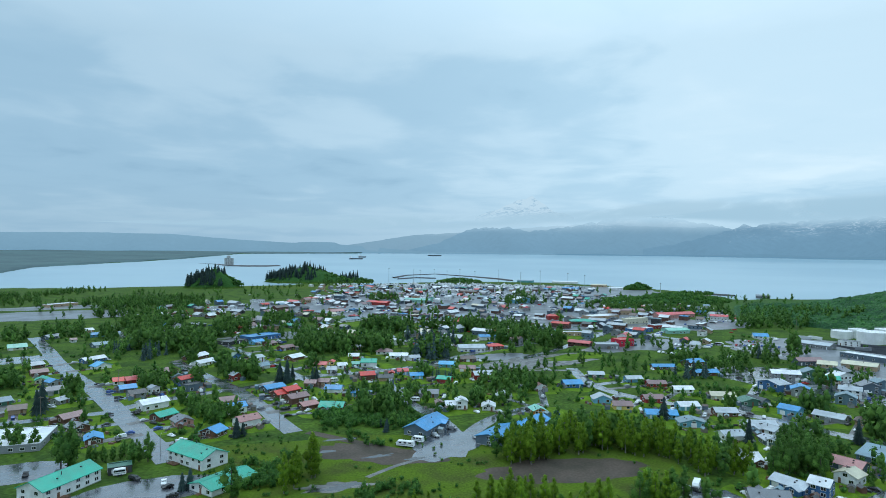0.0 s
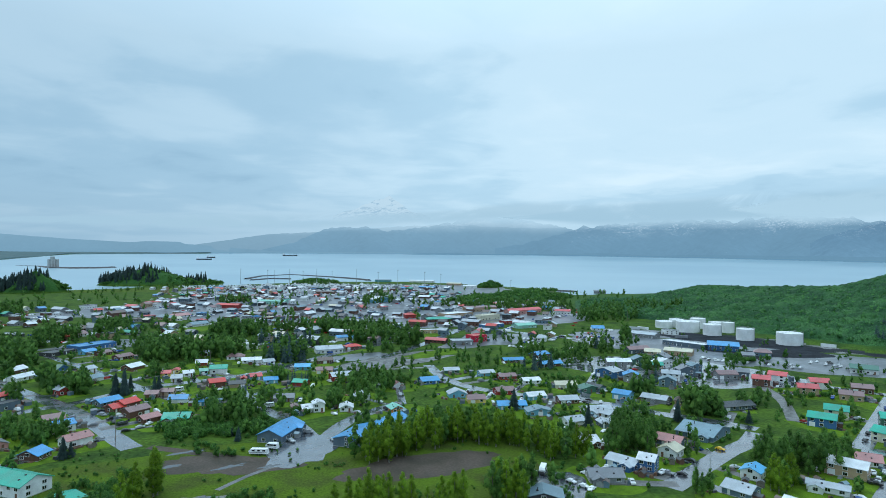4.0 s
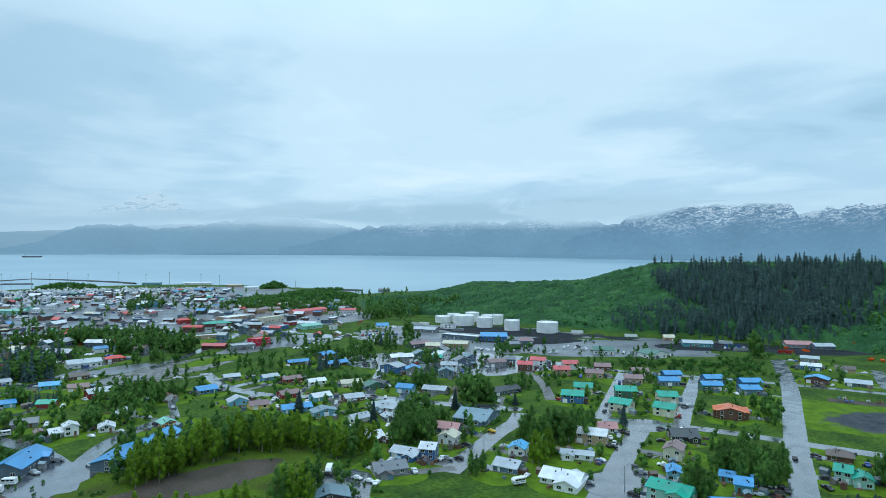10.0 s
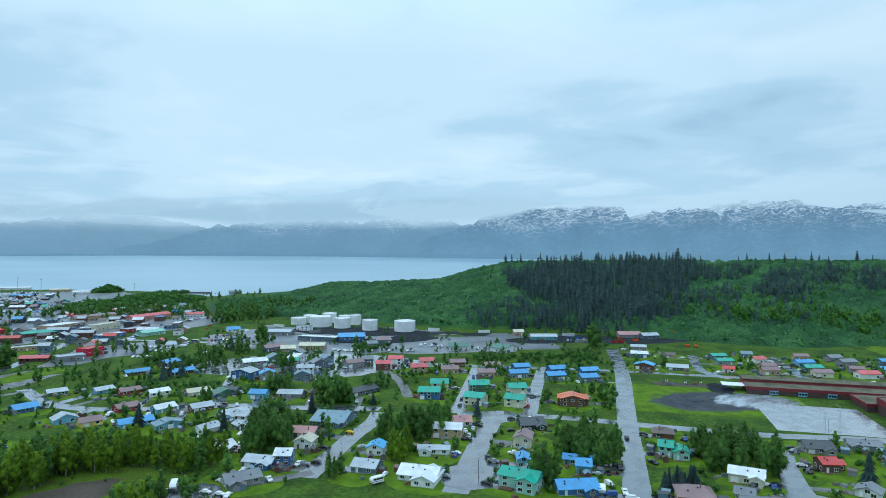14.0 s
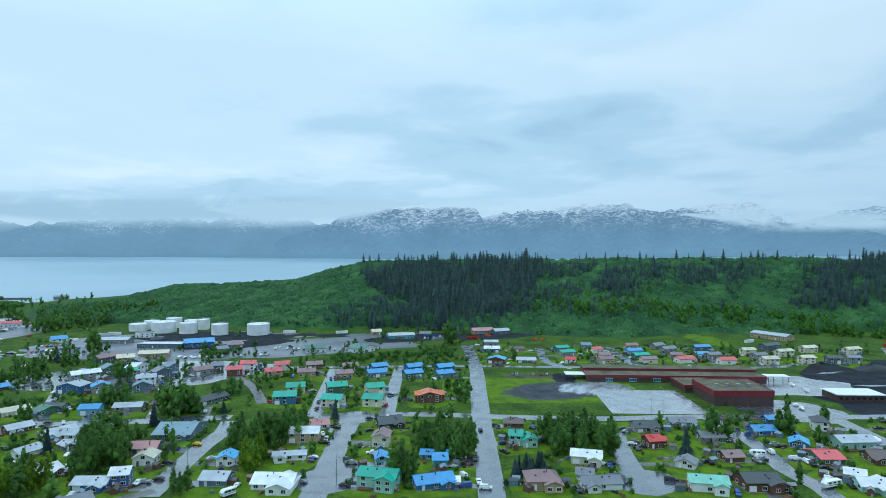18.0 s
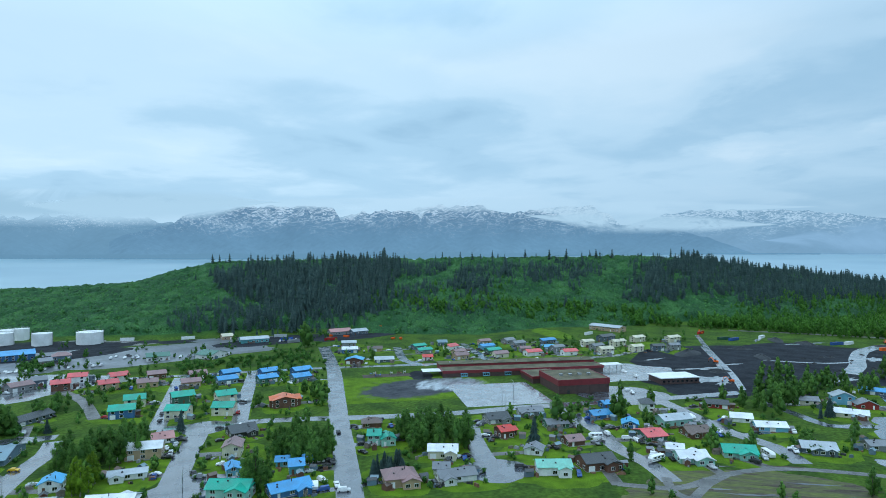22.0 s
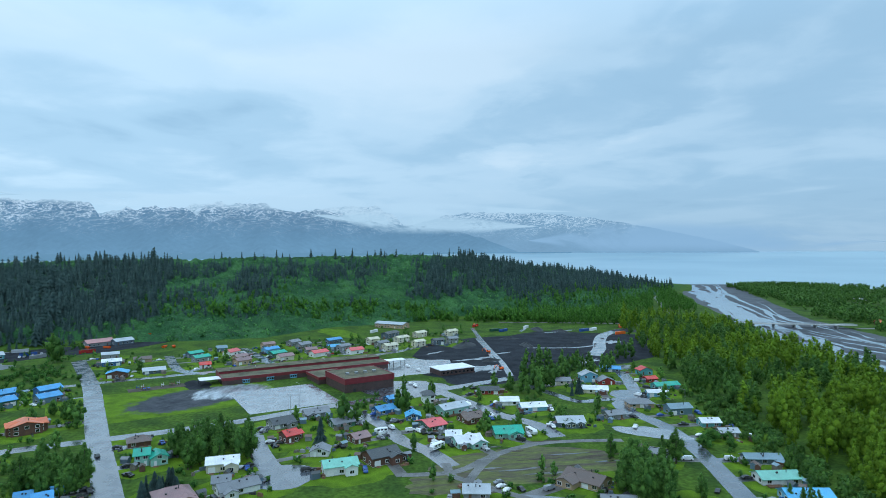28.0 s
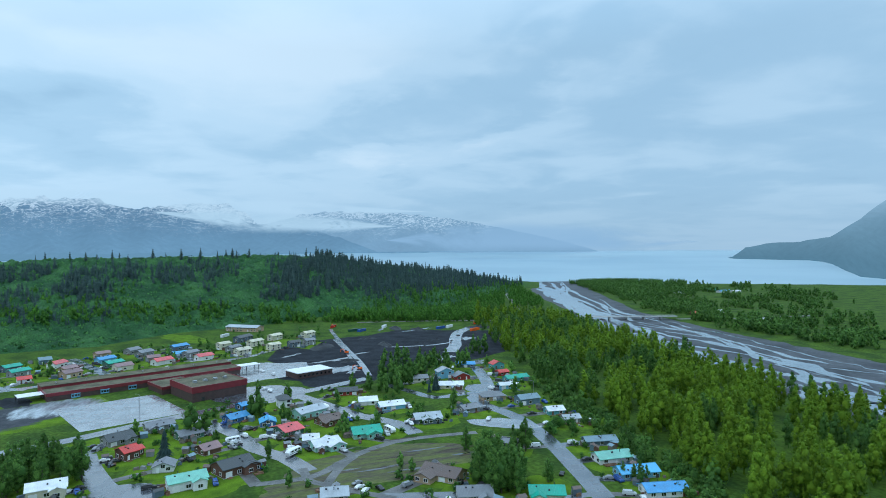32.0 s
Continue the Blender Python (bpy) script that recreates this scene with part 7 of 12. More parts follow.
# the field below the camera
blob("field", 0, 225, 105, 62, 0, dry_mat, "rough yellow-green field", 0.012, 0.2, seed=11)
blob("gravel_patch", -30, 254, 26, 11, -10, mud, "bare wet mud in the field", 0.03, 0.5, seed=12)
blob("gravel_patch", 47.8, 237.5, 34, 13, 12, mud, "bare brown earth before the trees", 0.03, 0.25, seed=13)
blob("gravel_patch", -38.3, 218.8, 13, 5, 15, gravel, "wet grey gravel with puddles", 0.035, 0.6, seed=14)
for i_, (x_, y_, l_) in enumerate([(-37.9, 216.8, 7), (-32.6, 221.0, 5), (-43.7, 215.6, 3), (-43.1, 274.0, 7), (-48.5, 256.3, 4), (-25.6, 251.3, 5), (-10.5, 248.9, 4)]):
    blob("puddle", x_, y_, l_, 1.6, 20, puddle_mat, "shallow puddle on bare ground", 0.05 + 0.002 * i_, 0.9, "puddle", seed=60 + i_)
road("track", [(-61.5, 283.6), (-34.7, 267.8), (-14.4, 257.1)], 5, mud, "muddy field track", 0.04, "track")
road("track", [(-27.4, 228.2), (-17.8, 240.3), (-8.2, 249.0)], 2.2, gravel, "worn gravel path", 0.05, "track")
blob("car_park", 2.5, 267.3, 22, 13, 60, asphalt, "wet gravel lot before the workshops", 0.06, 0.3, seed=15, category="pavement")
blob("car_park", -102.1, 214.5, 26, 12, 25, asphalt, "wet asphalt car park", 0.06, 0.12, seed=16, category="pavement")
blob("car_park", -159.2, 229.4, 20, 12, 20, asphalt, "wet asphalt car park", 0.06, 0.15, seed=17, category="pavement")
blob("car_park", 88.4, 203.3, 20, 12, 60, asphalt, "wet asphalt yard", 0.055, 0.2, seed=18, category="pavement")
blob("turning_circle", 176.0, 151.9, 15, 13, 0, asphalt, "round end of a wet street", 0.092, 0.08, "road", seed=19)
blob("turning_circle", 231.5, 51.2, 13, 12, 0, asphalt, "round end of a wet street", 0.092, 0.08, "road", seed=19)
blob("turning_circle", 245.8, 197.5, 12, 11, 0, asphalt, "wide wet street junction", 0.095, 0.1, "road", seed=19)
blob("turning_circle", 349.2, -120.9, 13, 11, 0, asphalt, "round end of a wet street", 0.092, 0.1, "road", seed=19)
blob("car_park", 278.2, -106.2, 17, 8, 60, pave_mat, "wet concrete forecourt", 0.064, 0.2, seed=31, category="pavement")
blob("tennis_court", -314.3, 455.0, 26, 16, 40, pave_mat, "wet pale hard court", 0.05, 0.15, seed=32, category="pavement")
for i_, (x_, y_, rx_, ry_) in enumerate([(405.8, 404.8, 70, 26), (385.3, 445.2, 50, 26), (362.4, 490.2, 60, 30), (351.9, 563.0, 60, 30), (451.8, 366.2, 60, 26), (501.8, 324.1, 60, 24), (553.0, 257.7, 55, 16), (305.1, 432.2, 50, 16), (402.4, 503.4, 80, 30)]):
    blob("gravel_yard", x_, y_, rx_, ry_, 150 if i_ < 7 else 120, lots_mat if i_ in (0, 2, 3, 4, 7) else dark_gravel, "wet gravel storage yard below the ridge", 0.03 + 0.004 * i_, 0.2, seed=70 + i_)
blob("gravel_yard", 258.2, 390.3, 84, 46, 140, asphalt, "wet asphalt court between the townhouses", 0.05, 0.2, seed=81)
for i_, (az_, r_, rx_, ry_) in enumerate([(38, 665, 40, 22), (42, 655, 44, 24), (46, 640, 44, 24), (50, 630, 44, 22), (54, 622, 46, 20), (58, 618, 40, 16), (62, 612, 36, 14)]):
    blob("gravel_yard", *polar(az_, r_), rx_, ry_, -az_, (dark_gravel, lots_mat, gravel)[i_ % 3], "wet gravel yard at the foot of the ridge", 0.026 + 0.003 * i_, 0.3, seed=170 + i_)
# streets and lots of the centre
blob("car_park", *polar(4, 1010), 300, 330, -4, lots_mat, "wet asphalt lots of the town centre", 0.02, 0.2, seed=89, category="pavement", n=90)
blob("car_park", *polar(3, 1290), 300, 190, -3, lots_mat, "wet asphalt lots along the harbour", 0.036, 0.12, seed=189, category="pavement", n=90)
blob("car_park", *polar(14, 1300), 130, 170, -14, lots_mat, "wet asphalt quays of the harbour", 0.040, 0.12, seed=190, category="pavement", n=90)
blob("gravel_yard", 326.0, 476.1, 120, 46, 120, lots_mat, "wet asphalt yards below the ridge", 0.022, 0.2, seed=87)
blob("gravel_yard", 400.5, 376.0, 92, 44, 135, lots_mat, "wet asphalt yards below the ridge", 0.024, 0.2, seed=88)
for i_, (x_, y_, rx_, ry_) in enumerate([(-187.3, 914.5, 150, 90), (-3.0, 1034.6, 160, 110), (133.1, 818.9, 150, 90), (198.8, 728.4, 110, 60), (-28.5, 1329.4, 170, 90), (181.4, 1184.9, 150, 110), (-164.0, 590.1, 50, 22), (-490.8, 739.3, 110, 60), (177.2, 555.3, 60, 30), (303.8, 708.0, 80, 40), (43.5, 485.4, 30, 14), (-528.3, 842.4, 90, 30)]):
    blob("car_park", x_, y_, rx_, ry_, 30, lots_mat, "wet asphalt lots of the town centre", 0.03 + 0.003 * i_, 0.3, seed=90 + i_, category="pavement")
blob("gravel_patch", 76.3, 467.4, 55, 22, 35, gravel, "bare grey gravel lot", 0.07, 0.3, seed=110)
blob("lawn", 106.6, 488.3, 30, 12, 35, lawn_mat, "green lawn beside the gravel lot", 0.075, 0.3, "lawn", seed=111)
blob("lawn", 130.5, 598.9, 40, 10, 35, lawn_mat, "green lawn beside the hall", 0.075, 0.2, "lawn", seed=112)
blob("lawn", -1.8, 688.4, 70, 26, 20, dry_mat, "rough open field", 0.075, 0.2, "lawn", seed=113)
blob("lawn", -101.9, 681.9, 40, 20, 20, lawn_mat, "green open field", 0.075, 0.2, "lawn", seed=114)
blob("marsh", -274.2, 1337.2, 190, 60, 10, dry_mat, "flat green marsh meadow", 0.08, 0.2, "meadow", seed=115)
blob("lawn", 622.7, 81.2, 40, 14, 30, lawn_mat, "bright mown field below the ridge", 0.05, 0.2, "lawn", seed=116)
blob("lawn", 559.6, -19.0, 34, 18, 30, lawn_mat, "bright mown lawn round the cottages", 0.05, 0.2, "lawn", seed=117)

# ---- the school ----
school_wall = material("school_brown_panels", (0.085, 0.05, 0.045), 0.6, 0.12, 0.5)
school_red = material("school_red_fascia", (0.20, 0.022, 0.03), 0.45, 0.08, 0.5)
school_roof = material("school_gravel_roof", (0.155, 0.140, 0.095), 0.9, 0.25, 0.15, second=(0.085, 0.080, 0.055), spec=0.15)


def flat_block(ob, w, d, h, band, name="wall"):
    X, Y = w / 2, d / 2
    part(name, box(-X, -Y, -0.3, X, Y, h - band), school_wall, ob)
    part("fascia", joined(box(-X - 0.4, -Y - 0.4, h - band, X + 0.4, -Y, h + 0.25), box(-X - 0.4, Y, h - band, X + 0.4, Y + 0.4, h + 0.25), box(-X - 0.4, -Y, h - band, -X, Y, h + 0.25), box(X, -Y, h - band, X + 0.4, Y, h + 0.25)), school_red, ob, "dark red metal fascia")
    part("roof", box(-X, -Y, h - band, X, Y, h), school_roof, ob, "flat gravelled roof")


wing = thing("school_wing", 420, 76, 0, -63, "long low school wing with brown walls and red fascia", "school")
flat_block(wing, 112, 15, 4.4, 1.6)
part("clerestory", box(-56, 7.9, -0.3, 56, 20, 5.9), school_red, wing, "raised red rear range")
part("rear_roof", joined(box(-56.3, 7.6, 5.9, 56.3, 20.3, 6.1)), school_roof, wing, "flat gravelled roof")
for i_ in range(5):
    x_ = -42 + i_ * 15.0
    bay = part("window_bay", joined(box(x_ - 2.2, -8.3, 0.4, x_ + 2.2, -7.5, 2.5), box(x_ - 2.4, -8.5, 2.5, x_ + 2.4, -7.4, 2.75)), WALL_MAT["sky"], wing, "light blue bay")
    for k_ in (-1, 0, 1):
        part("pane", box(x_ + k_ * 1.4 - 0.55, -8.36, 1.1, x_ + k_ * 1.4 + 0.55, -8.29, 2.2), glass_dark, bay)
for i_ in range(7):
    part("roof_vent", tube(-48 + i_ * 16, 13, 6.1, 6.9, 0.4, 0.4, 8), steel, wing)
part("door", door_mesh(1.8, 2.2, white_paint), None, wing, at=pose(30, -7.53, 0.05))
can = thing("entrance_canopy", 394.3, 132.9, 0, -63, "flat white entrance canopy on posts", "canopy")
part("canopy_roof", box(-6.5, -5, 3.2, 6.5, 5, 3.5), white_paint, can)
for sx_ in (-6, 6):
    for sy_ in (-4.3, 4.3):
        part("post", box(sx_ - 0.15, sy_ - 0.15, 0, sx_ + 0.15, sy_ + 0.15, 3.2), dark_metal, can)
gym = thing("gymnasium", 384, 37.6, 0, -60, "tall windowless gymnasium with dark red walls and gravelled flat roof", "gymnasium")
flat_block(gym, 32, 30, 8.2, 3.2)
for i_ in range(5):
    part("wall_panel", box(-15.2 + i_ * 6.2, -15.12, 0.2, -9.6 + i_ * 6.2, -15.0, 4.9), school_wall, gym)
part("door", door_mesh(1.8, 2.2, dark_metal), None, gym, at=pose(-10, -15.14, 0.05))
for i_ in range(4):
    part("roof_unit", box(-10 + i_ * 6, -3, 8.2, -8 + i_ * 6, -1, 9.2), steel, gym)
link = thing("school_link", 402, 60, 0, -60, "low brown link building with red fascia", "school")
flat_block(link, 20, 22, 4.4, 1.4)
can2 = thing("rear_canopy", 450.2, 20.7, 0, -63, "flat white canopy on posts behind the school", "canopy")
part("canopy_roof", box(-10, -4, 3.4, 10, 4, 3.8), white_paint, can2)
for sx_ in (-9, 0, 9):
    for sy_ in (-3.5, 3.5):
        part("post", box(sx_ - 0.15, sy_ - 0.15, 0, sx_ + 0.15, sy_ + 0.15, 3.4), dark_metal, can2)
office = thing("office", 421, -22, 0, -63, "single-storey brown office with a flat white roof", "office")
part("wall", box(-13, -8, -0.3, 13, 8, 3.6), school_wall, office)
part("roof", joined(box(-13.5, -8.5, 3.6, 13.5, 8.5, 4.0), box(-13.3, -8.3, 4.0, 13.3, 8.3, 4.1)), white_paint, office, "flat white membrane roof")
for i_ in range(8):
    part("window", window_meshes(1.5, 1.15)[1], None, office, at=pose(-11 + i_ * 3.1, -8.02, 1.8))
# playground pieces on the lawn
heap = thing("playground", 384.1, 161.4, 0, -60, "cluttered wooden playground with bare earth", "playground")
part("bark_bed", box(-16, -5, -0.05, 16, 5, 0.12), mud, heap)
for i_ in range(9):
    rr_ = random.Random(i_)
    x_, y_ = rr_.uniform(-14, 14), rr_.uniform(-4, 4)
    part("climbing_post", joined(box(x_ - 0.8, y_ - 0.8, 0, x_ - 0.6, y_ - 0.6, 2.4), box(x_ + 0.6, y_ + 0.6, 0, x_ + 0.8, y_ + 0.8, 2.4), box(x_ - 0.9, y_ - 0.9, 1.2, x_ + 0.9, y_ + 0.9, 1.4)), [wood_brown, PAINT["blue"], concrete][i_ % 3], heap)

# ---- storage tanks ----
tank_white = material("tank_white", (0.80, 0.81, 0.82), 0.45, 0.05, 0.12, second=(0.66, 0.67, 0.67))


def storage_tank(x, y, D, h):
    ob = thing("storage_tank", x, y, 0, 30, "white cylindrical steel fuel storage tank", "tank", "fuel tanks below the ridge")
    R = D / 2
    part("shell", tube(0, 0, -0.2, h, R, R, 40, False), tank_white, ob, smooth=False)
    part("roof", joined(tube(0, 0, h, h + 0.07 * R, R, 0.4, 40), tube(0, 0, h + 0.07 * R, h + 0.07 * R + 0.5, 0.4, 0.4, 8)), tank_white, ob)
    part("top_rail", joined(tube(0, 0, h + 1.0, h + 1.1, R, R, 40, False), *(tube(R * math.cos(k), R * math.sin(k), h, h + 1.1, 0.05, 0.05, 4) for k in [i * 0.42 for i in range(15)])), steel, ob)
    part("ladder", joined(box(-0.5, -R - 0.35, 0, -0.35, -R - 0.2, h + 1.0), box(0.35, -R - 0.35, 0, 0.5, -R - 0.2, h + 1.0), *(box(-0.35, -R - 0.32, 0.5 + 0.6 * i, 0.35, -R - 0.24, 0.58 + 0.6 * i) for i in range(int(h / 0.6)))), steel, ob)
    for k in (0.33, 0.66):
        part("stiffening_ring", tube(0, 0, h * k, h * k + 0.25, R + 0.12, R + 0.12, 40), tank_white, ob)
    return ob


storage_tank(438.5, 476.6, 22.2, 10.8)
storage_tank(418.0, 509.1, 16.4, 10.8)
storage_tank(409.0, 545.5, 17.9, 10.8)
storage_tank(401.9, 575.4, 24.1, 10.8)
storage_tank(395.1, 608.7, 18.5, 7.2)
storage_tank(411.6, 610.5, 15.5, 8.8)
storage_tank(437.0, 557.9, 12.8, 10.8)
storage_tank(439.9, 578.5, 18.5, 7.2)
storage_tank(429.2, 596.9, 16.6, 10.8)

# ---- ridge: scrub and spruce forest ----
spruces = Mass("spruce_forest", needle, "dark spruce forest along the ridge")
rng = random.Random(3)


def on_ridge(az, s):
    b, c = lerp(RIDGE_BASE, az), lerp(RIDGE_CREST, az)
    return polar(az, b + (c - b) * s)


# stands of spruce, as outlines on the plan
STANDS = [
    (23, -0.55, [(668, 524), (709, 495), (760, 429), (815, 356), (822, 308), (741, 304), (627, 260), (601, 288), (576, 319), (565, 356), (595, 389), (590, 412), (616, 472)]),
    (14, -0.30, [(547, 455), (584, 476), (586, 450), (575, 424), (545, 406), (535, 436)]),
    (16, -0.50, [(816, 339), (845, 261), (790, 248), (750, 304)]),
    (15, -0.40, [(704, 282), (736, 261), (728, 236), (676, 220), (639, 214), (632, 237), (655, 259)]),
    (17, -0.40, [(741, 229), (814, 224), (861, 199), (854, 160), (786, 152), (769, 178), (704, 166), (681, 187), (719, 205)]),
    (16, -0.50, [(818, 150), (867, 155), (899, 93), (898, 48), (854, 42), (822, 78), (796, 127)]),
    (17, -0.35, [polar(52, 648), polar(57, 642), polar(62, 642), polar(66, 652), polar(66, 690), polar(60, 705), polar(52, 705)]),
    (13, -0.05, [polar(48.5, 655), polar(53, 650), polar(53, 740), polar(49, 760)]),
    (12, 0.0, [polar(66, 660), polar(74, 650), polar(78, 700), polar(70, 740)]),
    (13, -0.50, [(804, 91), (831, 79), (806, 69), (786, 82)]),
    (16, -0.50, [(911, 12), (949, -4), (963, -38), (912, -44), (886, 4)]),
    (20, -0.60, [(772, 17), (821, 11), (874, -19), (971, -51), (1007, -109), (1043, -183), (1098, -282), (1146, -376), (1192, -472), (1219, -511), (1026, -344), (932, -261), (878, -197), (814, -153), (811, -122), (844, -106), (833, -62), (777, -24)]),
]


def inside(poly, x, y):
    hit = False
    for (x0, y0), (x1, y1) in zip(poly, poly[1:] + poly[:1]):
        if (y0 > y) != (y1 > y) and x < (x1 - x0) * (y - y0) / (y1 - y0) + x0:
            hit = not hit
    return hit


for h_, gap_, poly_ in STANDS:
    xs_, ys_ = [p[0] for p in poly_], [p[1] for p in poly_]
    for i_ in range(int((max(xs_) - min(xs_)) * (max(ys_) - min(ys_)) / 25)):
        x_, y_ = rng.uniform(min(xs_), max(xs_)), rng.uniform(min(ys_), max(ys_))
        if inside(poly_, x_ + rng.gauss(0, 5), y_ + rng.gauss(0, 5)) and noise.noise(Vector((x_ * 0.02, y_ * 0.02, 9))) > gap_:
            plant(spruces, x_, y_, h_ * rng.uniform(0.42, 0.95) * (1.0 + 0.6 * noise.noise(Vector((x_ * 0.03, y_ * 0.03, 2)))), "spruce", 0, rng)
for i_ in range(110):
    x_, y_ = on_ridge(rng.uniform(50, 108), rng.uniform(0.1, 1.03))
    plant(spruces, x_, y_, rng.uniform(7, 17), "spruce", 0, rng)
for i_ in range(40):
    x_, y_ = on_ridge(rng.uniform(50, 92), rng.uniform(0.97, 1.02))
    plant(spruces, x_, y_, rng.uniform(9, 19), "spruce", 0, rng)
# the alder scrub grows as one closed canopy of low rounded crowns
def crowns(x, y, size, seed):
    near = noise.voronoi(Vector((x / size, y / size, seed)))[0][0]
    return max(0.0, 1.0 - 1.25 * near * near)


def scrub_height(x, y):
    wide = 0.5 + 0.5 * noise.noise(Vector((x * 0.012, y * 0.012, 4.0)))
    return (2.0 + 4.5 * wide) * crowns(x, y, 13.0, 2.0) + 2.4 * crowns(x, y, 6.0, 6.0) + 0.9 * noise.noise(Vector((x * 0.6, y * 0.6, 1.0)))


canopy_leaf = bpy.data.materials.new("alder_canopy")
canopy_leaf.use_nodes = True
t = canopy_leaf.node_tree
b = t.nodes["Principled BSDF"]
g = t.nodes.new("ShaderNodeNewGeometry")
patch = t.nodes.new("ShaderNodeTexNoise")
patch.inputs["Scale"].default_value, patch.inputs["Detail"].default_value = 0.035, 6
tuft = t.nodes.new("ShaderNodeTexVoronoi")
tuft.inputs["Scale"].default_value = 0.55
speck = t.nodes.new("ShaderNodeTexNoise")
speck.inputs["Scale"].default_value, speck.inputs["Detail"].default_value, speck.inputs["Roughness"].default_value = 0.9, 5, 0.7
for n in (patch, tuft, speck):
    t.links.new(g.outputs["Position"], n.inputs["Vector"])
mx = t.nodes.new("ShaderNodeMix")
mx.data_type, mx.blend_type = "RGBA", "MULTIPLY"
mx.inputs[0].default_value = 1.0
t.links.new(ramp(t, patch.outputs[0], [(0.34, (0.018, 0.062, 0.023)), (0.50, (0.030, 0.092, 0.031)), (0.66, (0.052, 0.138, 0.041))], "LINEAR"), mx.inputs[6])
t.links.new(ramp(t, speck.outputs[0], [(0.38, 0.45), (0.64, 1.45)], "LINEAR"), mx.inputs[7])
t.links.new(mx.outputs[2], b.inputs["Base Color"])
b.inputs["Roughness"].default_value, b.inputs["Specular IOR Level"].default_value = 0.7, 0.08
bp = t.nodes.new("ShaderNodeBump")
bp.inputs["Strength"].default_value, bp.inputs["Distance"].default_value = 0.9, 0.8
t.links.new(speck.outputs[0], bp.inputs["Height"])
t.links.new(bp.outputs[0], b.inputs["Normal"])
kv, kf = [], []
na, nb = 700, 130
for i in range(na):
    az = 25 + 87.0 * i / (na - 1)
    s_lo = lerp([(60, 0.04), (70, -0.10), (88, -0.12), (92, 0.0)], az)
    for j in range(nb):
        s_ = s_lo + (1.30 - s_lo) * j / (nb - 1)
        x, y = on_ridge(az + 0.05 * noise.noise(Vector((i * 0.9, j * 0.9, 0))), s_)
        rim = smooth(0, 0.05, s_ - s_lo) * smooth(25, 27, az) * (1 - smooth(110, 112, az))
        kv.append((x, y, ground_height(*azr(x, y)) - 0.4 + (0.4 + scrub_height(x, y)) * rim))
for i in range(na - 1):
    for j in range(nb - 1):
        a, c = i * nb + j, (i + 1) * nb + j
        kf.append((a, a + 1, c + 1, c))
tagged(new("ridge_canopy", mesh_of("ridge_canopy", kv, kf, canopy_leaf, True)), "dense green alder scrub covering the ridge", "shrubs", kind="stuff")
scrub = Mass("ridge_scrub", scrub_leaf, "leafy tops of the alder scrub on the ridge", "shrubs")
for i_ in range(11500):
    az_ = rng.uniform(26, 111)
    s_ = rng.uniform(0.06 if az_ < 68 or az_ > 90 else -0.08, 1.04)
    x_, y_ = on_ridge(az_, s_)
    k_ = rng.randrange(6)
    tv_, tf_, tn_ = scrub.template(("tuft", k_), lambda: leaves(random.Random(70 + k_), [(0, 0, 0, 1.3)], 5, 0.75))
    scrub.add(tv_, tf_, tn_, x_, y_, ground_height(*azr(x_, y_)) + scrub_height(x_, y_) - 1.0, rng.uniform(0.8, 2.2), rng)
scrub.done()

# ---- woods by the river and below the ridge ----
riverwood = Mass("riverside_wood", leaf_young, "dense bright green wood beside the river")


def fill_rows(mass, rows, per_m2, h, count, kind="broad", gap=-1.0, seed=1, most=9.0):
    """Scatter trees over the ground between two banks, given row by row."""
    rg = random.Random(seed)
    for (a, b), (c, d) in zip(rows, rows[1:]):
        area = abs((c[0] - b[0]) * (d[1] - a[1]) - (d[0] - a[0]) * (c[1] - b[1])) / 2
        for _ in range(int(area * per_m2)):
            k, m = rg.random(), rg.random()
            x = (a[0] * (1 - k) + c[0] * k) * (1 - m) + (b[0] * (1 - k) + d[0] * k) * m
            y = (a[1] * (1 - k) + c[1] * k) * (1 - m) + (b[1] * (1 - k) + d[1] * k) * m
            if gap < noise.noise(Vector((x * 0.02, y * 0.02, seed))) <= most:
                plant(mass, x, y, h * rg.uniform(0.6, 1.2), kind, count, rg)


riverdark = Mass("riverside_thicket", leaf, "darker green trees among the riverside wood")
NEAR_WOOD = [((156.8, -137.4), (131.6, -237.4)), ((194.6, -149.6), (199.8, -309.7)), ((236.9, -153.2), (243, -272)), ((287.0, -156.8), (320, -280))]
FAR_WOOD = [((287.0, -156.8), (320, -280)), ((365.5, -163.0), (426, -304)), ((475.4, -182.0), (520, -300)), ((631.1, -206.1), (600, -318)), ((773.9, -256.7), (666.8, -303.5))]
fill_rows(riverwood, NEAR_WOOD, 0.0135, 18, 560, "slim", seed=4, gap=-0.1)
fill_rows(riverwood, FAR_WOOD, 0.016, 15.5, 110, "slim", seed=5, gap=-0.1)
fill_rows(riverdark, NEAR_WOOD, 0.0135, 17, 560, "slim", seed=4, most=-0.1)
fill_rows(riverdark, FAR_WOOD, 0.016, 15, 110, "slim", seed=5, most=-0.1)
fill_rows(riverdark, [((150.8, -122.0), (156.8, -140.4)), ((194.6, -135.6), (194.6, -152.6)), ((236.9, -139.2), (236.9, -156.2)), ((287.0, -143.8), (287, -160)), ((365.5, -152.9), (365, -168))], 0.05, 5.0, 60, "shrub", seed=6)
riverdark.done()
riverwood.done()
ridgewood = Mass("foot_wood", leaf_fresh, "light green wood at the foot of the ridge")
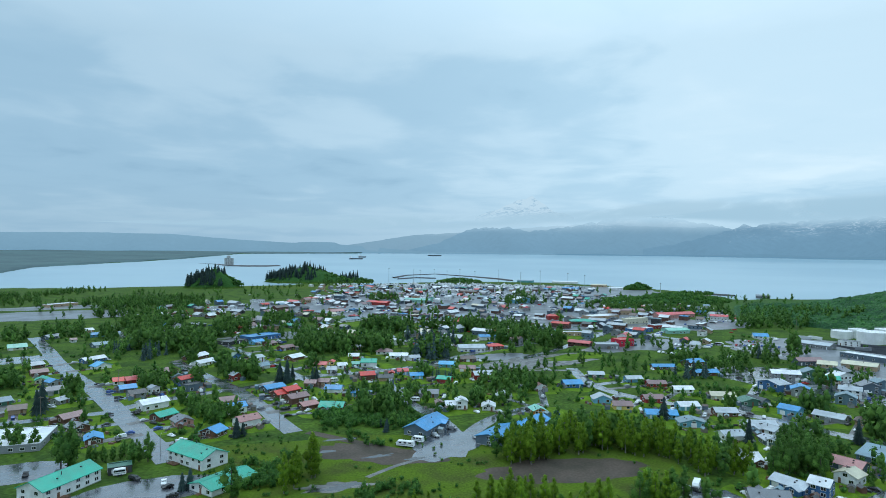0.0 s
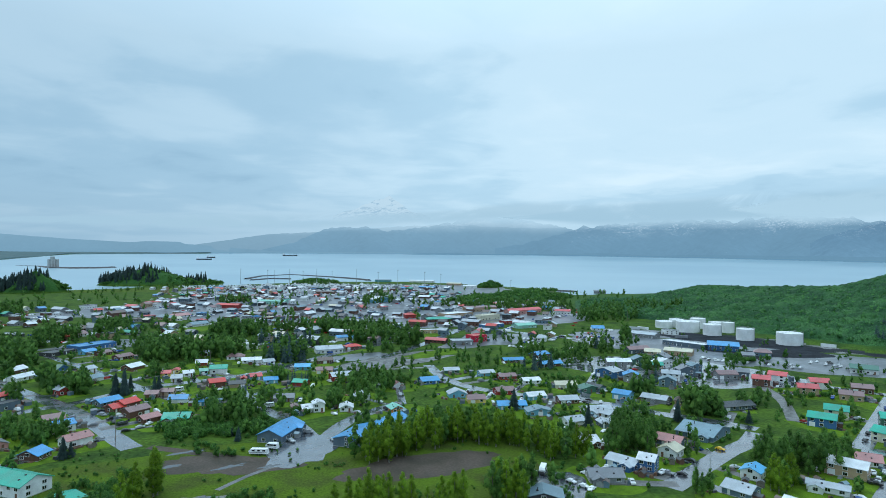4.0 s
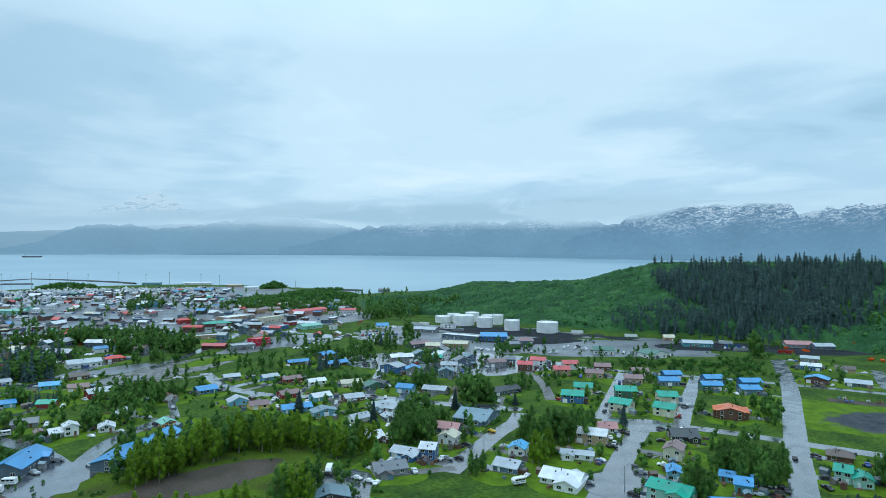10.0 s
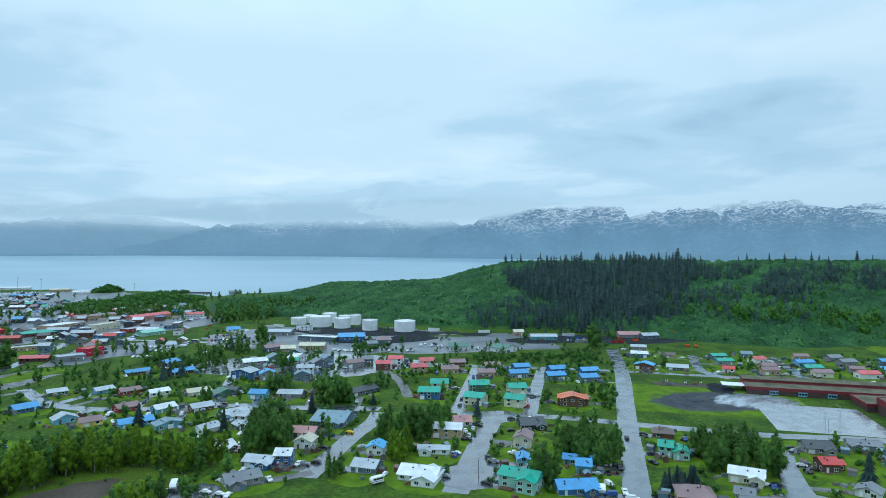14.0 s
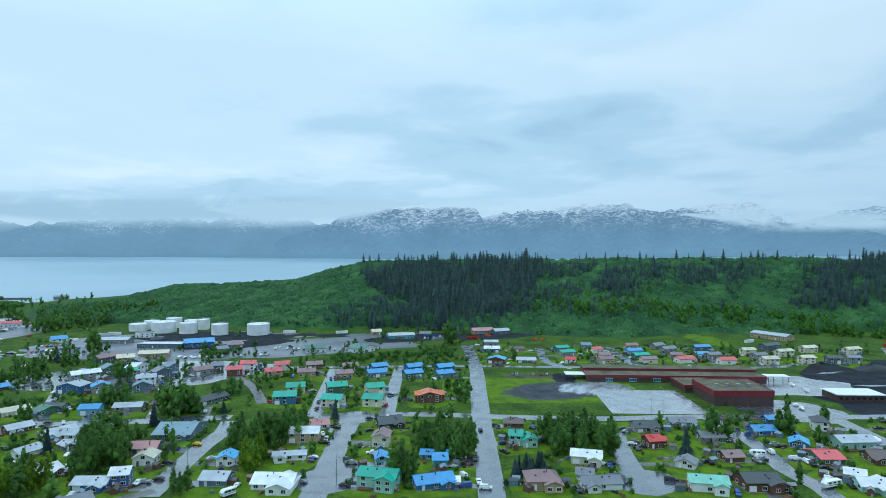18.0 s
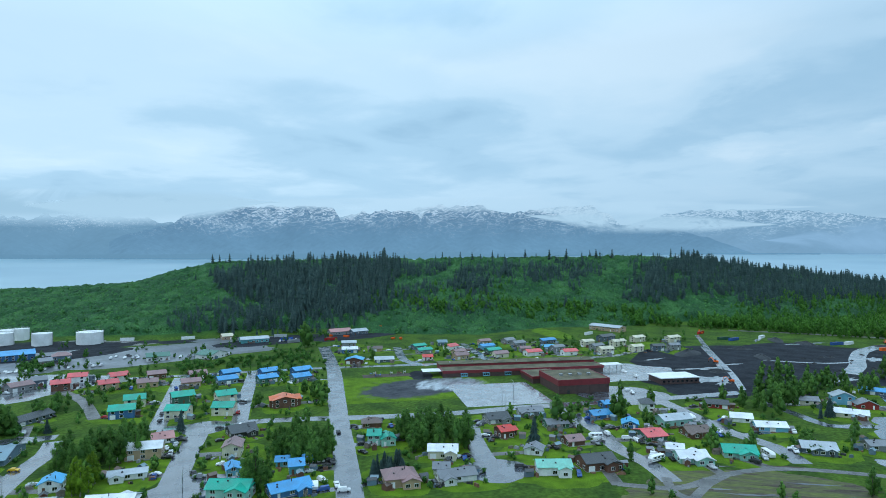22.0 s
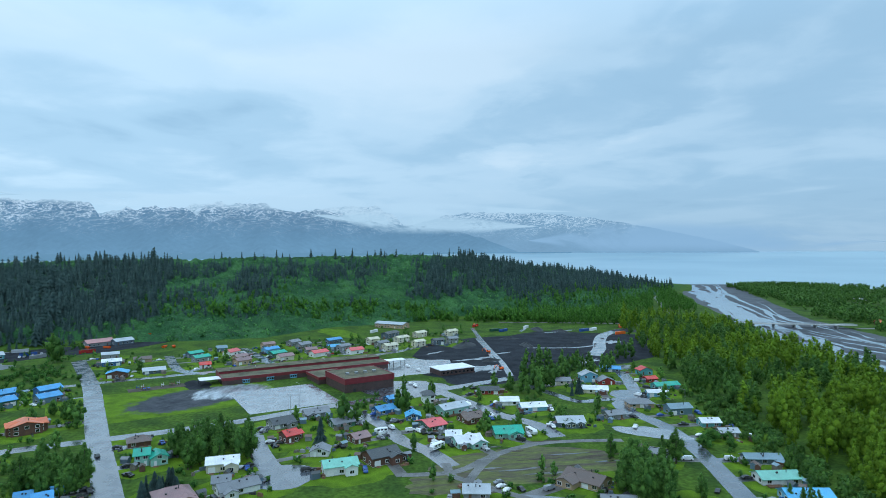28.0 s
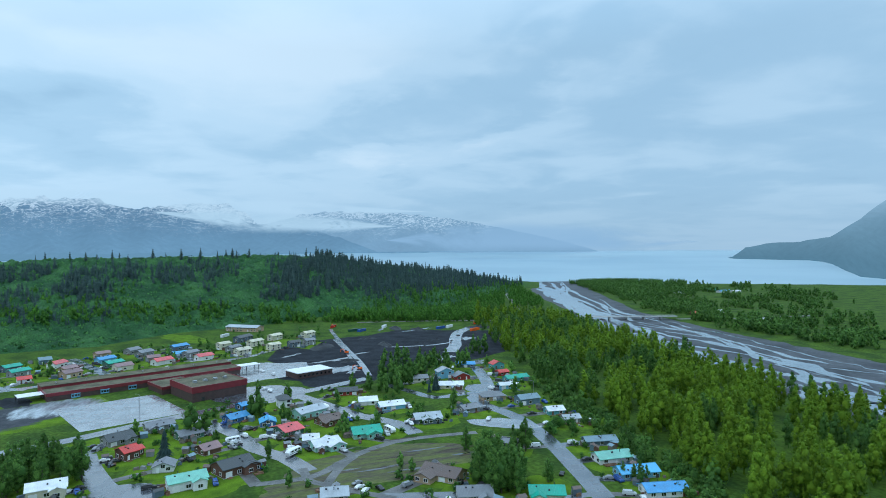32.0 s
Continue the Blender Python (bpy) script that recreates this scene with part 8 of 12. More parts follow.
fill_rows(ridgewood, [((625.3, 233.4), (660.4, 246.5)), ((683.8, 114.0), (726.5, 121.0)), ((712.9, 14.9), (759.6, 15.9)), ((698.6, -101.2), (762.2, -110.5)), ((686.7, -189.1), (767.1, -211.3)), ((671.4, -254.3), (830.8, -306.9))], 0.017, 11, 100, seed=6)
fill_rows(ridgewood, [((598.0, 306.8), (632.5, 324.5)), ((717.6, 144.7), (835.5, 168.4))], 0.006, 9, 90, seed=7)
fill_rows(ridgewood, [(polar(97, 735), polar(97, 800)), (polar(101, 700), polar(101, 900)), (polar(105, 690), polar(105, 1010)), (polar(108.5, 690), polar(108.5, 1180)), (polar(111, 730), polar(111, 1290))], 0.013, 11, 60, "slim", seed=31)
fill_rows(ridgewood, [((800, -320), (800, -368)), ((900, -352), (900, -402)), ((1040, -405), (1040, -446)), ((1190, -455), (1190, -492))], 0.018, 9.5, 60, "slim", seed=33)
ridgewood.done()
delta = Mass("delta_wood", leaf, "mixed dark green woods beyond the river")
fill_rows(delta, [((1280, -650), (1330, -900)), ((883, -535), (980, -1000)), ((656, -450), (760, -860)), ((548, -440), (640, -760)), ((467, -436), (520, -640)), ((401, -434), (420, -560)), ((332, -425), (330, -560))], 0.017, 9.5, 18, gap=0.14, seed=8)
fill_rows(delta, [((1280, -660), (1330, -900)), ((1000, -590), (1000, -760)), ((883, -540), (880, -620))], 0.014, 10, 16, gap=-0.3, seed=9)
fill_rows(delta, [((1280, -680), (1290, -745)), ((930, -562), (945, -630)), ((700, -478), (718, -550)), ((560, -458), (585, -540)), ((430, -452), (445, -540))], 0.017, 10, 20, gap=-0.15, seed=10)
delta.done()

# ---- braided river ----
NEAR_BANK = [(120, -330), (200, -290), (243, -275), (320, -285), (426, -305), (520, -302), (600, -320), (700, -362), (950, -432), (1200, -510), (1390, -565)]
FAR_BANK = [(150, -520), (240, -460), (300, -425), (360, -424), (430, -427), (500, -430), (600, -440), (700, -455), (930, -540), (1200, -640), (1370, -700)]


def bank_point(k, m):
    n = len(NEAR_BANK) - 1
    i = min(int(k * n), n - 1)
    u = k * n - i
    a = [NEAR_BANK[i][j] * (1 - u) + NEAR_BANK[i + 1][j] * u for j in (0, 1)]
    b = [FAR_BANK[i][j] * (1 - u) + FAR_BANK[i + 1][j] * u for j in (0, 1)]
    return a[0] * (1 - m) + b[0] * m, a[1] * (1 - m) + b[1] * m


bv, bf = [], []
for i_ in range(121):
    for j_ in range(13):
        m_ = j_ / 12
        if j_ in (0, 12):
            m_ += 0.05 * noise.fractal(Vector((i_ * 0.25, j_, 0)), 0.9, 2, 3)
        x_, y_ = bank_point(i_ / 120, m_)
        bv.append((x_, y_, 0.06 if 0 < j_ < 12 else 0.02))
for i_ in range(120):
    for j_ in range(12):
        a_ = i_ * 13 + j_
        bf.append((a_, a_ + 1, a_ + 14, a_ + 13))
tagged(new("river_bed", mesh_of("river_bed", bv, bf, river_gravel)), "wide grey gravel bed of a braided river", "river bed", kind="structure")
river_water = material("river_water", (0.20, 0.25, 0.28), 0.14, 0.12, 0.05, second=(0.14, 0.18, 0.21), spec=0.9)


def channel(m0, swing, freq, width, k0, k1, z, seed):
    n = 170
    v, f = [], []
    for i in range(n + 1):
        k = k0 + (k1 - k0) * i / n
        m = m0 + swing * math.sin(freq * k * 6.28 + seed) + 0.10 * noise.fractal(Vector((k * 9, seed, 0)), 0.9, 2.1, 4)
        m = min(0.94, max(0.05, m))
        w = width * (0.30 + 2.0 * abs(noise.fractal(Vector((k * 11, seed, 4)), 0.8, 2.2, 4))) * min(1, i / 6, (n - i) / 6 + 0.05)
        x, y = bank_point(k, m)
        x2, y2 = bank_point(min(1, k + 0.004), m)
        L = math.hypot(x2 - x, y2 - y) or 1
        nx, ny = -(y2 - y) / L * w / 2, (x2 - x) / L * w / 2
        v += [(x + nx, y + ny, z), (x - nx, y - ny, z)]
        if i:
            f.append((2 * i - 2, 2 * i - 1, 2 * i + 1, 2 * i))
    return tagged(new("river_channel", mesh_of("river_channel", v, f, river_water)), "pale shallow channel of a braided river", "river", kind="structure")


for i_, (m0_, sw_, fr_, w_, k0_, k1_) in enumerate([(0.22, 0.07, 1.1, 30, 0.0, 1.0), (0.44, 0.10, 1.7, 10, 0.0, 1.0), (0.30, 0.14, 2.3, 14, 0.25, 0.85), (0.60, 0.10, 2.1, 6, 0.1, 1.0), (0.16, 0.06, 3.1, 11, 0.1, 0.8), (0.74, 0.08, 2.6, 5, 0.3, 1.0), (0.52, 0.16, 2.9, 6, 0.35, 0.9), (0.28, 0.10, 2.0, 16, 0.62, 1.0), (0.66, 0.14, 3.7, 4, 0.05, 0.6), (0.36, 0.08, 4.3, 7, 0.1, 0.55), (0.84, 0.05, 2.4, 3.5, 0.2, 0.8)]):
    channel(m0_, sw_, fr_, w_, k0_, k1_, 0.08 + 0.006 * i_, 2.0 + i_ * 1.7)
rb_ = random.Random(44)
for i_ in range(46):
    k_, m_ = rb_.uniform(0.05, 0.95), rb_.uniform(0.12, 0.6)
    x_, y_ = bank_point(k_, m_)
    x2_, y2_ = bank_point(min(1.0, k_ + 0.01), m_)
    blob("gravel_bar", x_, y_, rb_.uniform(6, 20), rb_.uniform(1.2, 4.0), math.degrees(math.atan2(y2_ - y_, x2_ - x_)), river_gravel, "dark gravel bar in the braided river", 0.16 + 0.002 * i_, 0.6, "gravel bar", 24, 300 + i_)
# road bridge
bridge = thing("road_bridge", 637, -385, 0, math.degrees(math.atan2(-127, -33)), "long low concrete road bridge over the river", "bridge")
part("deck", box(-68, -4.5, 3.0, 68, 4.5, 3.8), concrete, bridge)
for s_ in (-1, 1):
    part("guard_rail", joined(box(-68, s_ * 4.3 - 0.1, 4.4, 68, s_ * 4.3 + 0.1, 4.7), *(box(-67 + 4.5 * i, s_ * 4.3 - 0.1, 3.8, -66.8 + 4.5 * i, s_ * 4.3 + 0.1, 4.4) for i in range(30))), steel, bridge)
for i_ in range(6):
    part("pier", box(-50 + i_ * 20 - 0.6, -3.5, -0.5, -50 + i_ * 20 + 0.6, 3.5, 3.0), concrete, bridge)
road("road", [(655, -318), (672, -250), (690, -170), (700, -90)], 9, gravel, "gravel-edged approach road to the bridge", 0.06)
road("road", [(620, -452), (606, -520), (600, -640)], 9, gravel, "gravel-edged road beyond the bridge", 0.06)

# ---- islets, breakwater and harbour ----


def mound(name, x, y, rx, ry, h, rz, mat, label, seed=0.0):
    v, f = [], []
    n, m = 36, 10
    for j in range(m + 1):
        k = j / m
        for i in range(n):
            a = 2 * math.pi * i / n
            w = 1 + 0.22 * noise.fractal(Vector((math.cos(a) * 1.5, math.sin(a) * 1.5, seed)), 0.9, 2, 3)
            v.append((rx * w * (1 - k) * math.cos(a), ry * w * (1 - k) * math.sin(a), h * (k ** 0.7) * (1 + 0.25 * noise.noise(Vector((math.cos(a) * k * 2, math.sin(a) * 2, seed + 3)))) - 2.5))
    for j in range(m):
        for i in range(n):
            f.append((j * n + i, j * n + (i + 1) % n, (j + 1) * n + (i + 1) % n, (j + 1) * n + i))
    ob = new(name, mesh_of(name, v, f, mat, True))
    ob.matrix_basis = pose(x, y, 0, 0, 0, rz)
    return tagged(ob, label, "hill", kind="structure")


island_spruce = Mass("islet_spruces", needle, "dark spruces on the wooded islets")
island_wood = Mass("islet_scrub", shrub_leaf, "green scrub on the wooded islets", "shrubs")
for i_, (x_, y_, rx_, ry_, h_, rz_, ns_, nb_) in enumerate([(-478.4, 1291.8, 62, 40, 40, 10, 150, 260), (-335.8, 1534.0, 115, 60, 40, -5, 240, 420), (-225.5, 1550.3, 60, 34, 13, -5, 30, 90), (40.4, 1537.2, 62, 40, 14, 5, 0, 220),
                                                           (420.4, 1328.0, 34, 20, 18, 15, 0, 80), (365.0, 990.0, 135, 62, 17, 25, 0, 620), (464.8, 1186.0, 80, 20, 6, 20, 0, 110), (300.0, 1010.0, 70, 34, 9, 25, 0, 160)]):
    mound("hill", x_, y_, rx_, ry_, h_, rz_, grass, "small wooded hill near the shore", seed=i_ * 3.1)
    rg_ = random.Random(i_)
    c_, s_ = math.cos(radians(rz_)), math.sin(radians(rz_))
    for k_ in range(ns_ + nb_):
        q_, a_ = math.sqrt(rg_.random()) * 0.92, rg_.uniform(0, 6.28)
        lx_, ly_ = rx_ * q_ * math.cos(a_), ry_ * q_ * math.sin(a_)
        if k_ < ns_ and lx_ > rx_ * 0.3:
            lx_ = -abs(lx_) * 0.8
        z_ = h_ * max(0, 1 - q_) ** 0.7 * 0.85 - 2.5
        X_, Y_ = x_ + lx_ * c_ - ly_ * s_, y_ + lx_ * s_ + ly_ * c_
        if k_ < ns_:
            i6 = rg_.randrange(6)
            tv_, tf_, tn_ = island_spruce.template(("s", i6), lambda: spruce(random.Random(i6), 10, 8, 6))
            island_spruce.add(tv_, tf_, tn_, X_, Y_, z_, rg_.uniform(1.3, 2.4), rg_)
        else:
            i6 = rg_.randrange(6)
            tv_, tf_, tn_ = island_wood.template(("b", i6), lambda: broad_template(40 + i6, 14, 2.2, 1.5, 0.75))
            island_wood.add(tv_, tf_, tn_, X_, Y_, z_, rg_.uniform(0.5, 0.9), rg_)
island_spruce.done()
island_wood.done()
rubble = material("rubble_stone", (0.09, 0.09, 0.095), 0.8, 0.3, 0.2)


def breakwater(pts, w, h, base=0.0):
    v, f = [], []
    for i, (x, y) in enumerate(pts):
        d = Vector((pts[min(i + 1, len(pts) - 1)][0] - pts[max(i - 1, 0)][0], pts[min(i + 1, len(pts) - 1)][1] - pts[max(i - 1, 0)][1])).normalized()
        s = Vector((-d.y, d.x))
        for o, z in ((-w, -3), (-w * 0.3, h), (w * 0.3, h), (w, -3)):
            v.append((x + s.x * o, y + s.y * o, z + base))
        if i:
            k = 4 * i
            f += [(k - 4 + j, k - 3 + j, k + 1 + j, k + j) for j in range(3)]
    return tagged(new("breakwater", mesh_of("breakwater", v, f, rubble)), "low dark rubble stone breakwater", "breakwater", kind="structure")


breakwater([(-141.0, 1775.6), (-112.6, 1930.5), (-25.2, 2032.1), (80.6, 1886.2), (155.8, 1757.3), (186.3, 1668.5)], 8, 2.5)
breakwater([(-123.3, 1712.0), (-79.5, 1785.9), (-21.8, 1761.4)], 6, 2.0)
SPIT = [(-23.42, 2960), (-21.94, 2955), (-20.11, 2835), (-19.17, 2665), (-17.75, 2610), (-16.07, 2605), (-14.99, 2660)]
breakwater([polar(a_, r_) for a_, r_ in SPIT], 24, 4.0, sea_level(SPIT[3][1]))
breakwater([(512.1, 1221.0), (553.7, 1166.8)], 6, 2.0)
BOAT = {}


def boat(x, y, rz, L, z):
    key = int(L)
    if key not in BOAT:
        w = L * 0.28
        prof = [(-0.5, 0.9), (0.1, 1.0), (0.35, 0.75), (0.5, 0.0)]
        v, f = [], []
        for px, pw in prof:
            for s, zz in ((-1, 0.14), (-0.8, -0.05), (0.8, -0.05), (1, 0.14)):
                v.append((px * L, s * pw * w / 2, zz * L))
        for i in range(3):
            for j in range(3):
                f.append((4 * i + j, 4 * i + j + 1, 4 * i + j + 5, 4 * i + j + 4))
            f.append((4 * i + 3, 4 * i, 4 * i + 4, 4 * i + 7))
        f.append((0, 3, 2, 1))
        BOAT[key] = (mesh_of("hull", v, f, white_paint), mesh_of("cabin", *joined(box(-0.2 * L, -0.3 * w, 0.14 * L, 0.18 * L, 0.3 * w, 0.32 * L), tube(0, 0, 0.3 * L, 0.8 * L, 0.06, 0.04, 4)), white_paint))
    ob = thing("boat", x, y, z, rz, "white motor boat moored in the harbour", "boat", "boats in the harbour")
    part("hull", BOAT[key][0], None, ob)
    part("cabin", BOAT[key][1], None, ob)


def light_mast(x, y, h):
    ob = thing("light_mast", x, y, 0, 0, "tall grey steel light mast at the harbour", "light mast", "light masts at the harbour")
    part("pole", tube(0, 0, -1, h, 0.55, 0.3, 6), steel, ob)
    part("lamp_frame", box(-1.6, -0.5, h, 1.6, 0.5, h + 1.0), steel, ob)


for az_, r_, h_ in ((-5.0, 1560, 34), (-2.7, 1570, 30), (-2.1, 1600, 28), (-0.8, 1560, 32), (0.4, 1570, 28), (1.6, 1500, 34), (3.0, 1560, 28), (5.2, 1500, 34), (7.2, 1440, 30), (9.0, 1400, 36), (11.5, 1380, 32), (13.0, 1350, 30), (19.5, 1250, 22)):
    light_mast(*polar(az_, r_), h_)
rg_ = random.Random(12)
for i_ in range(70):
    az_, r_ = rg_.uniform(-4.5, 6.5), rg_.uniform(1330, 1500)
    x_, y_ = polar(az_, r_)
    boat(x_, y_, 20 + rg_.choice((0, 90)), rg_.choice((9, 11, 13)), 0.3)


def ship(x, y, z, rz, L):
    ob = thing("cargo_ship", x, y, z, rz, "long dark cargo ship at anchor in the bay", "ship", "ships in the bay")
    part("hull", ([(-L / 2, -7, 0), (L / 2 - 8, -7, 0), (L / 2, 0, 0), (L / 2 - 8, 7, 0), (-L / 2, 7, 0), (-L / 2, -8, 7), (L / 2 - 6, -8, 7), (L / 2 + 3, 0, 8), (L / 2 - 6, 8, 7), (-L / 2, 8, 7)],
                  [(0, 1, 6, 5), (1, 2, 7, 6), (2, 3, 8, 7), (3, 4, 9, 8), (4, 0, 5, 9), (5, 6, 7, 8, 9)]), dark_metal, ob)
    part("deckhouse", joined(box(-L / 2 + 3, -6, 7, -L / 2 + 12, 6, 16), box(-L / 2 + 5, -2, 16, -L / 2 + 8, 2, 20)), white_paint, ob)


ship(*polar(-8.03, 3500), sea_level(3500) - 1, 5, 74)
ship(*polar(-7.47, 3800), sea_level(3800) - 1, 5, 44)
ship(*polar(-0.78, 4150), sea_level(4150) - 1, 0, 90)
silo = thing("grain_silo", *polar(*SPIT[3]), sea_level(SPIT[3][1]) + 2, 10, "tall grey concrete grain silos on the quay", "silo")
for i_ in range(4):
    part("cylinder", tube(-13 + i_ * 9, 0, -2, 30, 4.6, 4.6, 16), concrete, silo)
part("head_house", box(-8, -4, 30, 6, 4, 40), concrete, silo)
hall_rng = random.Random(21)
for i_, (x_, y_, w_, c_) in enumerate([(-854.5, 2708.1, 50, "grey"), (-773.8, 2730.4, 40, "dark"), (-628.9, 3062.5, 30, "grey"), (213.8, 1588.4, 70, "teal"), (308.3, 1550.0, 110, "white"), (360.4, 1418.8, 60, "tan"), (372.4, 1322.3, 50, "white"), (269.0, 1292.1, 60, "slate"), (50.3, 1170.6, 60, "brown"), (-38.7, 976.5, 80, "mint"), (-95.8, 922.4, 60, "orange"), (462.9, 1079.7, 60, "brown"), (581.0, 1116.1, 40, "grey")]):
    house(x_, y_, -25 if i_ > 2 else 0, w_ * 0.6, 14, 2.0, "g", {"grey": "grey", "dark": "dark", "teal": "bluegrey", "white": "white", "tan": "cream", "slate": "blue", "brown": "brown", "mint": "mint", "orange": "red"}[c_], {"orange": "red"}.get(c_, c_), 0, "warehouse", False)

# ---- the centre of the town, street after street ----
rg_ = random.Random(77)
TOWN_ROOF = ["white", "silver", "white", "silver", "white", "grey", "bluegrey", "dark", "grey", "silver", "mauve", "brown", "white", "cream", "silver", "bluegrey", "blue", "red", "teal", "salmon"]
TOWN_WALL = ["white", "tan", "grey", "bluegrey", "brown", "grey", "slate", "white", "dark", "grey", "brown", "slate"]
placed = []
quarter = Quarter()
tries = 0
while len(placed) < 430 and tries < 14000:
    tries += 1
    az_ = rg_.uniform(-25, 24)
    r_ = 560 + 800 * rg_.random() ** 0.8
    if az_ > 14 and r_ > 1150 or az_ < -12 and (r_ > 1000 or r_ < 640):
        continue
    x_, y_ = polar(az_, r_)
    u_, v_ = x_ * 0.81 - y_ * 0.59, x_ * 0.59 + y_ * 0.81
    u_, v_ = round(u_ / 17) * 17 + rg_.uniform(-2, 2), round(v_ / 27) * 27 + rg_.uniform(-3, 3)
    x_, y_ = u_ * 0.81 + v_ * 0.59, -u_ * 0.59 + v_ * 0.81
    w_ = rg_.choice((8, 8, 9, 10, 11, 12, 20))
    if azr(x_, y_)[1] < 560 or any(math.hypot(x_ - p, y_ - q) < 4 + (w_ + s) * 0.45 for p, q, s in placed) or any(math.hypot(x_ - o.location.x, y_ - o.location.y) < 16 for o in TAKEN):
        continue
    placed.append((x_, y_, w_))
    big_ = w_ > 16
    quarter.house(x_, y_, -36 + rg_.choice((0, 0, 90)), w_, rg_.choice((7, 8, 10)), rg_.choice((2.8, 2.8, 3.2, 4.8)), rg_.choice("ggf") if big_ else rg_.choice("gggf"), rg_.choice(TOWN_ROOF), rg_.choice(TOWN_WALL))
quarter.done()
# vehicles and boats parked in rows on the lots of the centre
parked = Quarter()
VEHICLE = [PAINT["white"], PAINT["white"], PAINT["silver"], PAINT["grey"], PAINT["black"], PAINT["red"], PAINT["blue"], PAINT["white"]]
for i_ in range(330):
    az_, r_ = rg_.uniform(-24, 27), 540 + 700 * rg_.random()
    x_, y_ = polar(az_, r_)
    if az_ > 16 and r_ > 1050 or az_ < -12 and r_ > 980:
        continue
    t_ = rg_.choice((-36, 54))
    for k_ in range(rg_.randint(2, 8)):
        c_, s_ = math.cos(radians(t_)), math.sin(radians(t_))
        px_, py_ = x_ + c_ * k_ * 3.4, y_ + s_ * k_ * 3.4
        if any(math.hypot(px_ - p, py_ - q) < s * 0.62 + 3 for p, q, s in placed) or any(math.hypot(px_ - o.location.x, py_ - o.location.y) < 12 for o in TAKEN):
            continue
        m_ = rg_.choice(VEHICLE)
        L_ = rg_.choice((2.2, 2.3, 2.7, 2.8, 3.6))
        parked.add(joined(([(-0.9, -L_, 0.35), (0.9, -L_, 0.35), (0.9, L_, 0.35), (-0.9, L_, 0.35), (-0.85, -L_, 0.95), (0.85, -L_, 0.95), (0.85, L_, 1.0), (-0.85, L_, 1.0), (-0.75, -L_ * 0.35, 1.6), (0.75, -L_ * 0.35, 1.6), (0.75, L_ * 0.5, 1.6), (-0.75, L_ * 0.5, 1.6)],
                           [(0, 1, 5, 4), (1, 2, 6, 5), (2, 3, 7, 6), (3, 0, 4, 7), (4, 5, 9, 8), (5, 6, 10, 9), (6, 7, 11, 10), (7, 4, 8, 11), (8, 9, 10, 11)])), m_, px_, py_, t_)
# boats laid up and moored, bow to stern, along the harbour
for i_ in range(900):
    x_, y_ = polar(rg_.uniform(-10, 13), 1060 + 400 * rg_.random() ** 0.7)
    t_ = rg_.choice((-36, 54, 20))
    L_ = rg_.uniform(2.6, 5.5)
    if any(math.hypot(x_ - p, y_ - q) < s * 0.6 + 3 for p, q, s in placed):
        continue
    parked.add(joined(([(-1.2, -L_, 0.2), (1.2, -L_, 0.2), (1.2, L_ * 0.5, 0.2), (0, L_, 0.4), (-1.2, L_ * 0.5, 0.2), (-1.4, -L_, 1.7), (1.4, -L_, 1.7), (1.4, L_ * 0.5, 1.8), (0, L_ * 1.1, 2.2), (-1.4, L_ * 0.5, 1.8)],
                       [(0, 1, 6, 5), (1, 2, 7, 6), (2, 3, 8, 7), (3, 4, 9, 8), (4, 0, 5, 9), (5, 6, 7, 8, 9)]), box(-0.9, -L_ * 0.5, 1.7, 0.9, L_ * 0.2, 3.4)), rg_.choice(VEHICLE[:5] + VEHICLE[7:]), x_, y_, t_)
parked.done("parked_vehicles", "rows of parked cars and boats on the lots of the centre", "vehicles")
for i_ in range(110):
    az_ = rg_.uniform(-22, 26)
    x_, y_ = polar(az_, rg_.uniform(590, 1150))
    if any(abs(x_ - p) < s * 0.6 + 4 and abs(y_ - q) < s * 0.6 + 4 for p, q, s in placed):
        continue
    car(x_, y_, rg_.choice((-36, 54)) + rg_.uniform(-5, 5), rg_.choice(["white", "black", "grey", "silver", "red", "blue", "white", "silver"]), rg_.choice(["car", "pickup", "van", "car"]))
for i_, (x_, y_, n_) in enumerate([(406.8, 335.7, 16), (383.1, 395.2, 8), (311.0, 420.6, 14), (253.4, 405.4, 8), (497.8, 315.2, 8), (345.6, 396.2, 8), (255.2, 394.1, 6), (319.5, 597.1, 12)]):
    for k_ in range(n_):
        car(x_ + (k_ % 8) * 3.4 * 0.5 + rg_.uniform(-8, 8), y_ - (k_ % 8) * 3.4 * 0.86 + (k_ // 8) * 9, 30 + rg_.uniform(-8, 8), rg_.choice(["white", "black", "grey", "silver", "white"]), rg_.choice(["car", "pickup", "van"]))

# ---- trailers, poles, machines ----


